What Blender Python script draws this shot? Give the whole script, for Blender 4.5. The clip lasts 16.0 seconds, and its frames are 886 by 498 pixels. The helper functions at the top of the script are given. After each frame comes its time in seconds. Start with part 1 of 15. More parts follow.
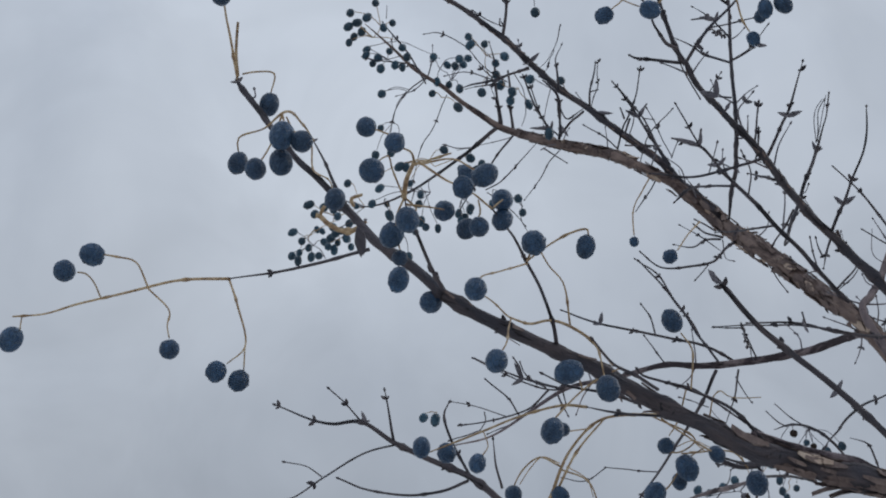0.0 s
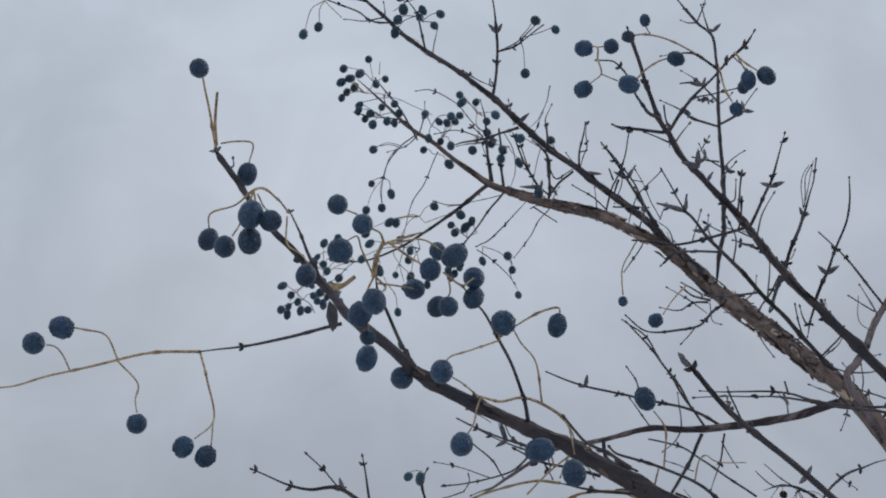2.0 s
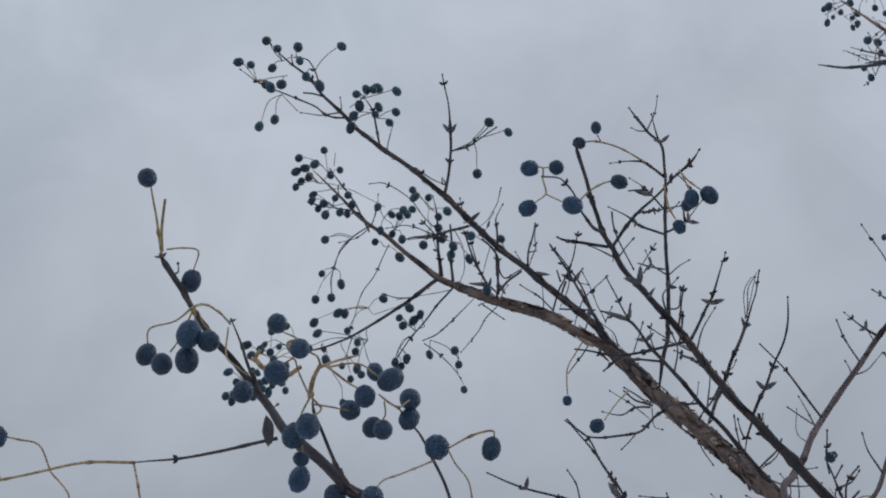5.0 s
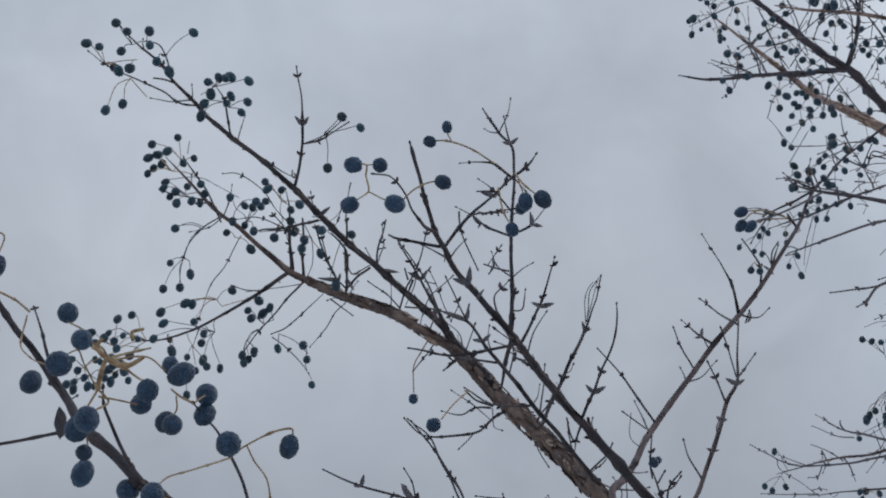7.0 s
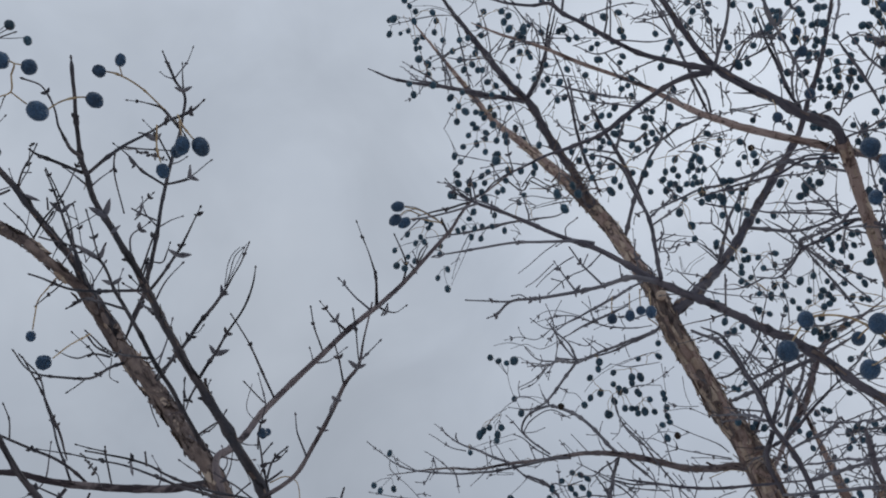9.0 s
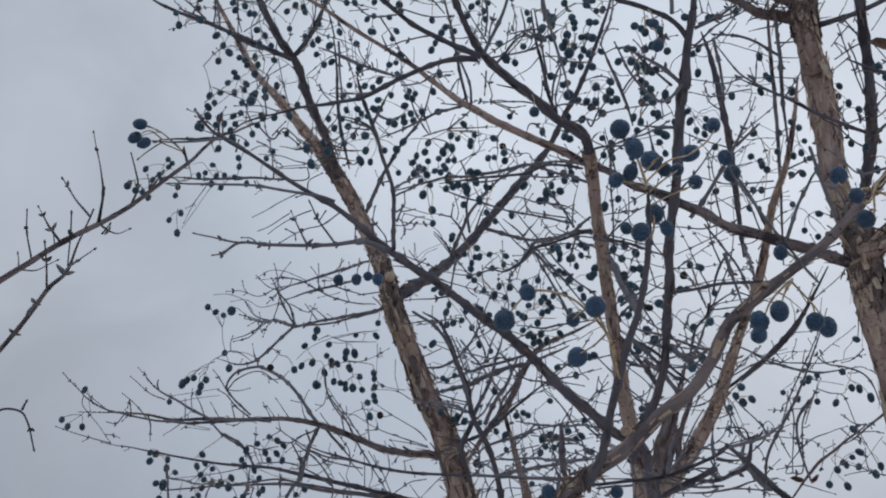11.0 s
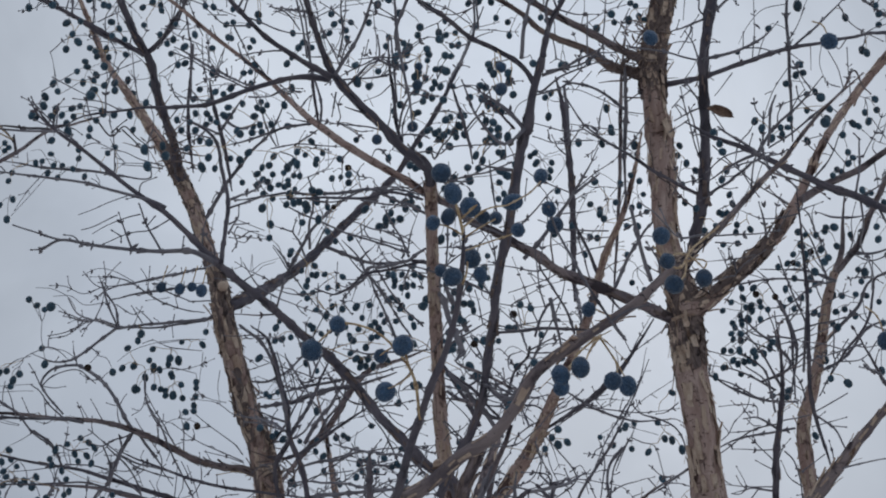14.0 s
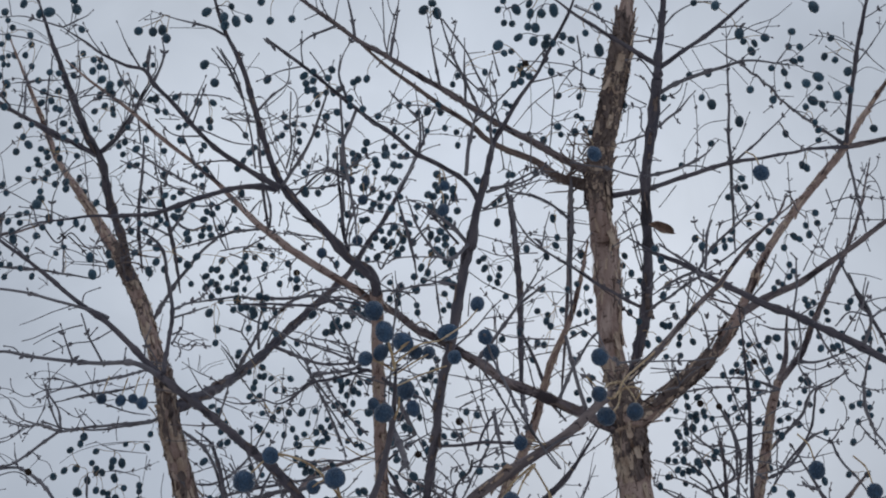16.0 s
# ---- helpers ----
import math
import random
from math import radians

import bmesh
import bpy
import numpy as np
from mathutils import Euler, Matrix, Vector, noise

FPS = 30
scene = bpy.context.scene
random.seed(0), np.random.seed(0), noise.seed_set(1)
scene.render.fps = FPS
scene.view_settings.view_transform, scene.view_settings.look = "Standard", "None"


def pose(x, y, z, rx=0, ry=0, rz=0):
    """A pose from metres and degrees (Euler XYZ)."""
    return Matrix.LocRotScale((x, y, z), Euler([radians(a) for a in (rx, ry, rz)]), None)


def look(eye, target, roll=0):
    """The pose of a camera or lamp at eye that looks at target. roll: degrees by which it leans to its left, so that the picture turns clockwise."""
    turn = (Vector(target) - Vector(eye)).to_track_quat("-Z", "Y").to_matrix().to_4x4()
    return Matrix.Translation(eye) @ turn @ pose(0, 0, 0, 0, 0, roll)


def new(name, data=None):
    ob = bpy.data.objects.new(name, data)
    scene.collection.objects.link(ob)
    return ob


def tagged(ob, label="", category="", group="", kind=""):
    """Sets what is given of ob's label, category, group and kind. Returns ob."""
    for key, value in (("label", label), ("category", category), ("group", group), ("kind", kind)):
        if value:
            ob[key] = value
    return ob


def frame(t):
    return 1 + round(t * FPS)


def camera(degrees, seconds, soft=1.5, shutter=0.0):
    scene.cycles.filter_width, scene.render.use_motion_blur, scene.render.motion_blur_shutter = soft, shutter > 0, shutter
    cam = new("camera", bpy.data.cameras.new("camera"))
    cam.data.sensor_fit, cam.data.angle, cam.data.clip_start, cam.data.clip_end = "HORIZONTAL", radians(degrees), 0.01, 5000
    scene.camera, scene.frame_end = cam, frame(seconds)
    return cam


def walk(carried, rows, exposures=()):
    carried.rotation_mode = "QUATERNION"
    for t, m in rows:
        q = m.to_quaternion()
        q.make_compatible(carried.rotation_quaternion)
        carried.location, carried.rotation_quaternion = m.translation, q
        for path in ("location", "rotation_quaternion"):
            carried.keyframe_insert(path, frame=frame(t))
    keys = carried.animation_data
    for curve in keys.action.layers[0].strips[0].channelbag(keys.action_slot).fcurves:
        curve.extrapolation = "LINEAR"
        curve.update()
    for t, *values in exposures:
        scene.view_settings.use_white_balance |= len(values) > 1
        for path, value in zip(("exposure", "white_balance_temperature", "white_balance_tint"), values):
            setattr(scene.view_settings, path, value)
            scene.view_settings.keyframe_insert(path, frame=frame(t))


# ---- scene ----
cam = camera(38.00, 16.0, soft=2.0)
PATH = [
    (0, (0.0002, 0.0001, 1.6001), (0.0001, 1.6433, 2.7401), -0.38),
    (0.5, (0.0077, -0.0016, 1.6004), (0.0016, 1.6396, 2.7433), -0.22),
    (1, (0.0116, -0.0052, 1.6045), (-0.0010, 1.6328, 2.7521), 0.00),
    (1.5, (0.0157, -0.0101, 1.6114), (0.0039, 1.6168, 2.7747), 0.28),
    (2, (0.0180, -0.0116, 1.6171), (0.0121, 1.5957, 2.8074), 0.59),
    (2.5, (0.0240, -0.0207, 1.6224), (0.0250, 1.5700, 2.8348), 1.00),
    (3, (0.0309, -0.0243, 1.6262), (0.0407, 1.5471, 2.8633), 1.27),
    (3.5, (0.0314, -0.0247, 1.6288), (0.0531, 1.5376, 2.8774), 1.35),
    (4, (0.0261, -0.0294, 1.6329), (0.0614, 1.5242, 2.8918), 1.43),
    (4.2, (0.0258, -0.0323, 1.6346), (0.0680, 1.5139, 2.9024), 1.36),
    (6.3, (0.0398, -0.0377, 1.6330), (0.1567, 1.4941, 2.9137), 0.89),
    (6.5, (0.0516, -0.0359, 1.6352), (0.1907, 1.4976, 2.9115), 0.67),
    (7, (0.0742, -0.0368, 1.6396), (0.3016, 1.4894, 2.9120), -0.60),
    (7.5, (0.0893, -0.0292, 1.6341), (0.4526, 1.4766, 2.8993), -1.78),
    (8, (0.0918, -0.0194, 1.6313), (0.5779, 1.4571, 2.8896), -1.70),
    (8.5, (0.0969, -0.0163, 1.6312), (0.7165, 1.4122, 2.8864), -1.55),
    (9, (0.0999, -0.0144, 1.6319), (0.8154, 1.3669, 2.8889), -1.55),
    (9.5, (0.0974, -0.0141, 1.6263), (0.8896, 1.3258, 2.8822), -1.19),
    (10, (0.1053, 0.0078, 1.6225), (0.9998, 1.2862, 2.8737), -0.78),
    (10.2, (0.1091, 0.0073, 1.6181), (1.0349, 1.2654, 2.8671), -0.72),
    (12.3, (0.1357, 0.0364, 1.6214), (1.3279, 1.0770, 2.8444), 0.54),
    (12.5, (0.1346, 0.0335, 1.6202), (1.3288, 1.0714, 2.8436), 0.54),
    (13, (0.1365, 0.0189, 1.6241), (1.3378, 1.0474, 2.8485), 0.66),
    (13.5, (0.1387, 0.0106, 1.6252), (1.3431, 1.0300, 2.8540), 0.78),
    (14, (0.1362, -0.0017, 1.6292), (1.3395, 0.9844, 2.8860), 0.30),
    (14.5, (0.1336, -0.0037, 1.6338), (1.3288, 0.9582, 2.9168), 0.26),
    (15, (0.1295, -0.0112, 1.6382), (1.3151, 0.9224, 2.9507), 0.14),
    (15.5, (0.1295, -0.0185, 1.6419), (1.3144, 0.8869, 2.9747), -0.26),
    (16, (0.1250, -0.0289, 1.6454), (1.3005, 0.8516, 3.0031), -0.65),
]
walk(cam, [(t, look(eye, aim, roll)) for t, eye, aim, roll in PATH],
     exposures=((0.0, 0.13), (2.0, 0.10), (2.8, -0.03), (3.8, -0.04), (6.5, -0.06), (8.5, 0.03), (10.0, 0.02), (12.5, 0.0), (14.5, -0.02), (16.0, -0.01)))

import collections

# ---- world, sun and exposure ----
SUN_AZ, SUN_EL = radians(62), radians(38)      # behind the cloud, from +y towards +x
sun_dir = Vector((math.sin(SUN_AZ) * math.cos(SUN_EL), math.cos(SUN_AZ) * math.cos(SUN_EL), math.sin(SUN_EL)))
world = bpy.data.worlds.new("overcast_sky")
scene.world = world
world.use_nodes = True
wn, wl = world.node_tree.nodes, world.node_tree.links
wn.clear()
w_out = wn.new("ShaderNodeOutputWorld")
w_bg = wn.new("ShaderNodeBackground")
w_sky = wn.new("ShaderNodeTexSky")
w_sky.sky_type, w_sky.sun_disc = "NISHITA", False
w_sky.sun_elevation, w_sky.sun_rotation = SUN_EL, SUN_AZ
w_co = wn.new("ShaderNodeTexCoord")
w_noise = wn.new("ShaderNodeTexNoise")
w_noise.inputs["Scale"].default_value = 2.6
w_noise.inputs["Detail"].default_value = 5.0
w_noise.inputs["Roughness"].default_value = 0.5
w_noise.inputs["Distortion"].default_value = 0.4
w_ramp = wn.new("ShaderNodeValToRGB")
w_ramp.color_ramp.elements[0].position = 0.30
w_ramp.color_ramp.elements[0].color = (0.385, 0.432, 0.505, 1)
w_ramp.color_ramp.elements[1].position = 0.72
w_ramp.color_ramp.elements[1].color = (0.530, 0.580, 0.652, 1)
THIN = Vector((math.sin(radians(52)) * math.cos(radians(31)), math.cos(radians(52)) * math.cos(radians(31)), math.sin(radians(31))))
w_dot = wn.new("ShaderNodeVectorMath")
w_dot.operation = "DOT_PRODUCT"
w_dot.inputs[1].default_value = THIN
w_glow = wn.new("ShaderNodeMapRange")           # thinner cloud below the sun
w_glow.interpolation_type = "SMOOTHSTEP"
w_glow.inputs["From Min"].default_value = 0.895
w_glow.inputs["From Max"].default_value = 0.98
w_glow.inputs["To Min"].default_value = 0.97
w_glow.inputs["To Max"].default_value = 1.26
w_sep = wn.new("ShaderNodeSeparateXYZ")
w_up = wn.new("ShaderNodeMapRange")             # an overcast sky is brighter overhead
w_up.inputs["From Min"].default_value = 0.38
w_up.inputs["From Max"].default_value = 0.78
w_up.inputs["To Min"].default_value = 0.78
w_up.inputs["To Max"].default_value = 1.24
w_both = wn.new("ShaderNodeMath")
w_both.operation = "MULTIPLY"
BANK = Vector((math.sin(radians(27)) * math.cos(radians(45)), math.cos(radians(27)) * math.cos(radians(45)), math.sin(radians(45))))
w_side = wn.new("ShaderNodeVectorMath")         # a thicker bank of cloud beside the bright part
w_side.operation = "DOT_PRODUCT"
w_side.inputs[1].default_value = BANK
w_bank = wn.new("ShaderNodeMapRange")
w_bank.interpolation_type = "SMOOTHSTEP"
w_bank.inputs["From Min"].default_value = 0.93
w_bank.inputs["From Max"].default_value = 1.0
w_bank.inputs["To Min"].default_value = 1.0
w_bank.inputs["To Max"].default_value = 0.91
w_puff = wn.new("ShaderNodeTexNoise")           # soft mottling within the cloud
w_puff.inputs["Scale"].default_value = 7.5
w_puff.inputs["Detail"].default_value = 4.0
w_puff.inputs["Roughness"].default_value = 0.55
w_puff.inputs["Distortion"].default_value = 0.7
w_soft = wn.new("ShaderNodeMapRange")
w_soft.inputs["From Min"].default_value = 0.3
w_soft.inputs["From Max"].default_value = 0.7
w_soft.inputs["To Min"].default_value = 0.93
w_soft.inputs["To Max"].default_value = 1.07
w_drift = wn.new("ShaderNodeMath")
w_drift.operation = "MULTIPLY"
w_all = wn.new("ShaderNodeMath")
w_all.operation = "MULTIPLY"
w_mul = wn.new("ShaderNodeVectorMath")
w_mul.operation = "SCALE"
w_dim = wn.new("ShaderNodeVectorMath")
w_dim.operation = "SCALE"
w_dim.inputs["Scale"].default_value = 0.06
w_mix = wn.new("ShaderNodeMix")
w_mix.data_type = "RGBA"
w_mix.inputs["Factor"].default_value = 0.92
wl.new(w_co.outputs["Generated"], w_noise.inputs["Vector"])
wl.new(w_noise.outputs["Fac"], w_ramp.inputs["Fac"])
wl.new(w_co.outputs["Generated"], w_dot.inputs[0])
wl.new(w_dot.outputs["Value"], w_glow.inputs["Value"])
wl.new(w_ramp.outputs["Color"], w_mul.inputs[0])
wl.new(w_co.outputs["Generated"], w_sep.inputs[0])
wl.new(w_sep.outputs["Z"], w_up.inputs["Value"])
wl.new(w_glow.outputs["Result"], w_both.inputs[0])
wl.new(w_up.outputs["Result"], w_both.inputs[1])
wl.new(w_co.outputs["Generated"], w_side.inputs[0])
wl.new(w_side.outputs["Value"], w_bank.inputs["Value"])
wl.new(w_co.outputs["Generated"], w_puff.inputs["Vector"])
wl.new(w_puff.outputs["Fac"], w_soft.inputs["Value"])
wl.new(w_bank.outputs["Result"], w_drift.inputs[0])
wl.new(w_soft.outputs["Result"], w_drift.inputs[1])
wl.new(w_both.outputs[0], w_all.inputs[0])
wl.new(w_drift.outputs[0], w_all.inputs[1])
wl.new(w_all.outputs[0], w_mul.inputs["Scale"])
wl.new(w_sky.outputs["Color"], w_dim.inputs[0])
wl.new(w_dim.outputs["Vector"], w_mix.inputs["A"])
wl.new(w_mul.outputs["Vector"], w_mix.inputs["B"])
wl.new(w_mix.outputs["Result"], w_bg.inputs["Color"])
w_bg.inputs["Strength"].default_value = 1.0
wl.new(w_bg.outputs["Background"], w_out.inputs["Surface"])

sun = new("sun", bpy.data.lights.new("sun", "SUN"))
sun.data.energy, sun.data.angle, sun.data.color = 0.5, radians(25), (1.0, 0.97, 0.92)
sun.matrix_world = look(sun_dir * 30, (0, 0, 0))


# ---- materials ----
def material(name, dark, mid, light, scale, stretch=(1, 1, 1), rough=0.8, bump=0.3, fine=180.0, spec=0.25, vary=0.12):
    """Two scales of noise for colour, fine relief, and a slight shift from thing to thing."""
    m = bpy.data.materials.new(name)
    m.use_nodes = True
    n, l = m.node_tree.nodes, m.node_tree.links
    b = n["Principled BSDF"]
    co, mp = n.new("ShaderNodeTexCoord"), n.new("ShaderNodeMapping")
    mp.inputs["Scale"].default_value = stretch
    l.new(co.outputs["Object"], mp.inputs["Vector"])
    big, small = n.new("ShaderNodeTexNoise"), n.new("ShaderNodeTexNoise")
    big.inputs["Scale"].default_value, big.inputs["Detail"].default_value = scale, 5.0
    big.inputs["Roughness"].default_value = 0.65
    small.inputs["Scale"].default_value, small.inputs["Detail"].default_value = fine, 3.0
    l.new(mp.outputs["Vector"], big.inputs["Vector"])
    l.new(mp.outputs["Vector"], small.inputs["Vector"])
    mixf = n.new("ShaderNodeMath")
    mixf.operation = "MULTIPLY_ADD"
    mixf.inputs[1].default_value, mixf.inputs[2].default_value = 0.35, -0.175
    l.new(small.outputs["Fac"], mixf.inputs[0])
    add = n.new("ShaderNodeMath")
    l.new(big.outputs["Fac"], add.inputs[0])
    l.new(mixf.outputs[0], add.inputs[1])
    ramp = n.new("ShaderNodeValToRGB")
    e = ramp.color_ramp.elements
    e[0].position, e[0].color = 0.34, (*dark, 1)
    e[1].position, e[1].color = 0.68, (*light, 1)
    k = e.new(0.5)
    k.color = (*mid, 1)
    l.new(add.outputs[0], ramp.inputs["Fac"])
    info, hsv, rnd = n.new("ShaderNodeObjectInfo"), n.new("ShaderNodeHueSaturation"), n.new("ShaderNodeMapRange")
    rnd.inputs["To Min"].default_value, rnd.inputs["To Max"].default_value = 1 - vary, 1 + vary
    l.new(info.outputs["Random"], rnd.inputs["Value"])
    l.new(rnd.outputs["Result"], hsv.inputs["Value"])
    l.new(ramp.outputs["Color"], hsv.inputs["Color"])
    l.new(hsv.outputs["Color"], b.inputs["Base Color"])
    bp = n.new("ShaderNodeBump")
    bp.inputs["Strength"].default_value, bp.inputs["Distance"].default_value = bump, 0.001
    l.new(add.outputs[0], bp.inputs["Height"])
    l.new(bp.outputs["Normal"], b.inputs["Normal"])
    b.inputs["Roughness"].default_value = rough
    b.inputs["Specular IOR Level"].default_value = spec
    return m


def bark(name, base, pale, dark, stained, rough=0.85, relief=1.0, vary=0.10, dash_cut=0.69):
    """Bark in the branch's own straightened coordinates: plates, long fissures, dark stains and short cross-wise
    dashes, part lenticels, part painted shadows of curled flakes.
    """
    m = bpy.data.materials.new(name)
    m.use_nodes = True
    n, l = m.node_tree.nodes, m.node_tree.links
    b = n["Principled BSDF"]
    at = n.new("ShaderNodeAttribute")
    at.attribute_name = "bark"

    def layer(scale, stretch, detail, low, high, distort=0.0):
        mp, tx, mr = n.new("ShaderNodeMapping"), n.new("ShaderNodeTexNoise"), n.new("ShaderNodeMapRange")
        mp.inputs["Scale"].default_value = (1, 1, stretch)
        tx.inputs["Scale"].default_value, tx.inputs["Detail"].default_value = scale, detail
        tx.inputs["Roughness"].default_value, tx.inputs["Distortion"].default_value = 0.62, distort
        mr.inputs["From Min"].default_value, mr.inputs["From Max"].default_value = low, high
        l.new(at.outputs["Vector"], mp.inputs["Vector"])
        l.new(mp.outputs["Vector"], tx.inputs["Vector"])
        l.new(tx.outputs["Fac"], mr.inputs["Value"])
        return mr.outputs["Result"]

    def blend(fac, a, c):
        x = n.new("ShaderNodeMix")
        x.data_type = "RGBA"
        l.new(fac, x.inputs["Factor"])
        for socket, value in (("A", a), ("B", c)):
            if isinstance(value, tuple):
                x.inputs[socket].default_value = (*value, 1)
            else:
                l.new(value, x.inputs[socket])
        return x.outputs["Result"]

    plates = layer(70, 0.30, 5, 0.36, 0.66, 0.8)
    fissures = layer(190, 0.12, 5, 0.40, 0.33, 1.1)
    stains = layer(26, 0.5, 5, 0.63 - 0.16 * stained, 0.70 - 0.16 * stained, 0.5)
    # dashes: lenticels, and shadows under curled flakes drawn into the colour
    pores_and_shadows = layer(95, 2.3, 4, dash_cut, dash_cut + 0.04, 0.9)
    grain = layer(900, 0.35, 3, 0.25, 0.75)
    col = blend(plates, base, pale)
    col = blend(stains, col, dark)
    col = blend(pores_and_shadows, col, dark)
    col = blend(fissures, col, tuple(0.55 * v for v in dark))
    info, hsv, rnd = n.new("ShaderNodeObjectInfo"), n.new("ShaderNodeHueSaturation"), n.new("ShaderNodeMapRange")
    rnd.inputs["To Min"].default_value, rnd.inputs["To Max"].default_value = 1 - vary, 1 + vary
    l.new(info.outputs["Random"], rnd.inputs["Value"])
    l.new(rnd.outputs["Result"], hsv.inputs["Value"])
    l.new(col, hsv.inputs["Color"])
    l.new(hsv.outputs["Color"], b.inputs["Base Color"])
    h1, h2, bp = n.new("ShaderNodeMath"), n.new("ShaderNodeMath"), n.new("ShaderNodeBump")
    h1.operation, h2.operation = "SUBTRACT", "MULTIPLY_ADD"
    l.new(plates, h1.inputs[0])
    l.new(fissures, h1.inputs[1])
    l.new(grain, h2.inputs[0])
    h2.inputs[1].default_value = 0.25
    l.new(h1.outputs[0], h2.inputs[2])
    l.new(h2.outputs[0], bp.inputs["Height"])
    bp.inputs["Strength"].default_value, bp.inputs["Distance"].default_value = 0.9, 0.0012 * relief
    l.new(bp.outputs["Normal"], b.inputs["Normal"])
    b.inputs["Roughness"].default_value = rough
    b.inputs["Specular IOR Level"].default_value = 0.22
    return m


STEM = bark("tan_peeling_bark", (0.375, 0.256, 0.222), (0.57, 0.432, 0.385), (0.115, 0.074, 0.066), 0.55, 0.88, 1.8, 0.10, 0.60)
AGED = bark("brown_fissured_bark", (0.190, 0.142, 0.132), (0.36, 0.272, 0.235), (0.088, 0.066, 0.067), 0.50, 0.85, 1.8, 0.10, 0.66)
PEEL = bark("papery_bark_flake", (0.48, 0.345, 0.27), (0.70, 0.57, 0.46), (0.16, 0.105, 0.080), 0.3, 0.9, 0.7)
GREY = bark("grey_brown_bark", (0.162, 0.134, 0.150), (0.36, 0.292, 0.285), (0.070, 0.056, 0.064), 0.62, 0.8, 2.2, 0.10, 0.62)
DARK = bark("dark_bark", (0.097, 0.093, 0.120), (0.178, 0.156, 0.175), (0.062, 0.057, 0.070), 0.40, 0.7, 1.8)
# a darker bark colour for the dark limbs and twigs of tree_a
DARKER = bark("damp_dark_bark", (0.072, 0.072, 0.090), (0.138, 0.116, 0.122), (0.044, 0.042, 0.050), 0.50, 0.6, 2.2, 0.10, 0.64)
PEEL_DARK = bark("brown_bark_flake", (0.145, 0.112, 0.108), (0.28, 0.215, 0.190), (0.074, 0.057, 0.058), 0.3, 0.85, 0.7)
TWIG = bark("dark_twig_bark", (0.150, 0.147, 0.176), (0.255, 0.238, 0.256), (0.102, 0.098, 0.116), 0.3, 0.65, 0.5)
TAN = material("tan_fruit_stalk", (0.24, 0.150, 0.090), (0.46, 0.325, 0.190), (0.68, 0.54, 0.35), 160, (1, 1, 1), 0.6, 0.3, 600)


def skin(name, deep, mid, bloom_and_glint, size=1.0, vary=0.25):
    """Drupe skin with a net of fine wrinkles, whose pale crests are part bloom, part painted highlight; size is the
    drupe's width in its own units.
    """
    m = bpy.data.materials.new(name)
    m.use_nodes = True
    n, l = m.node_tree.nodes, m.node_tree.links
    b = n["Principled BSDF"]
    co, bend, big, net, warp = (n.new("ShaderNode" + k) for k in ("TexCoord", "TexNoise", "TexNoise", "TexVoronoi", "VectorMath"))
    bend.inputs["Scale"].default_value, big.inputs["Scale"].default_value = 3.0 / size, 2.2 / size
    big.inputs["Detail"].default_value = 4.0
    net.feature = "DISTANCE_TO_EDGE"
    net.inputs["Scale"].default_value = 4.2 / size
    warp.operation = "MULTIPLY_ADD"
    warp.inputs[1].default_value = (0.75 * size,) * 3
    l.new(co.outputs["Object"], bend.inputs["Vector"])
    l.new(co.outputs["Object"], big.inputs["Vector"])
    l.new(bend.outputs["Color"], warp.inputs[0])
    l.new(co.outputs["Object"], warp.inputs[2])
    l.new(warp.outputs["Vector"], net.inputs["Vector"])
    crest, patch = n.new("ShaderNodeMapRange"), n.new("ShaderNodeMapRange")
    crest.inputs["From Min"].default_value, crest.inputs["From Max"].default_value = 0.16, 0.0
    patch.inputs["From Min"].default_value, patch.inputs["From Max"].default_value = 0.35, 0.70
    l.new(net.outputs["Distance"], crest.inputs["Value"])
    l.new(big.outputs["Fac"], patch.inputs["Value"])
    x, y, w = n.new("ShaderNodeMix"), n.new("ShaderNodeMix"), n.new("ShaderNodeMath")
    x.data_type = y.data_type = "RGBA"
    x.inputs["A"].default_value, x.inputs["B"].default_value = (*deep, 1), (*mid, 1)
    # the crest colour also holds the highlights along the wrinkle edges
    y.inputs["B"].default_value = (*bloom_and_glint, 1)
    w.operation = "MULTIPLY"
    w.inputs[1].default_value = 0.36
    l.new(patch.outputs["Result"], x.inputs["Factor"])
    l.new(crest.outputs["Result"], w.inputs[0])
    l.new(w.outputs[0], y.inputs["Factor"])
    l.new(x.outputs["Result"], y.inputs["A"])
    info, hsv, rnd = n.new("ShaderNodeObjectInfo"), n.new("ShaderNodeHueSaturation"), n.new("ShaderNodeMapRange")
    rnd.inputs["To Min"].default_value, rnd.inputs["To Max"].default_value = 1 - vary, 1 + vary
    l.new(info.outputs["Random"], rnd.inputs["Value"])
    l.new(rnd.outputs["Result"], hsv.inputs["Value"])
    l.new(y.outputs["Result"], hsv.inputs["Color"])
    l.new(hsv.outputs["Color"], b.inputs["Base Color"])
    bp = n.new("ShaderNodeBump")
    bp.inputs["Strength"].default_value, bp.inputs["Distance"].default_value = 0.9, 0.0010
    l.new(crest.outputs["Result"], bp.inputs["Height"])
    l.new(bp.outputs["Normal"], b.inputs["Normal"])
    b.inputs["Roughness"].default_value = 0.36
    b.inputs["Specular IOR Level"].default_value = 0.45
    return m


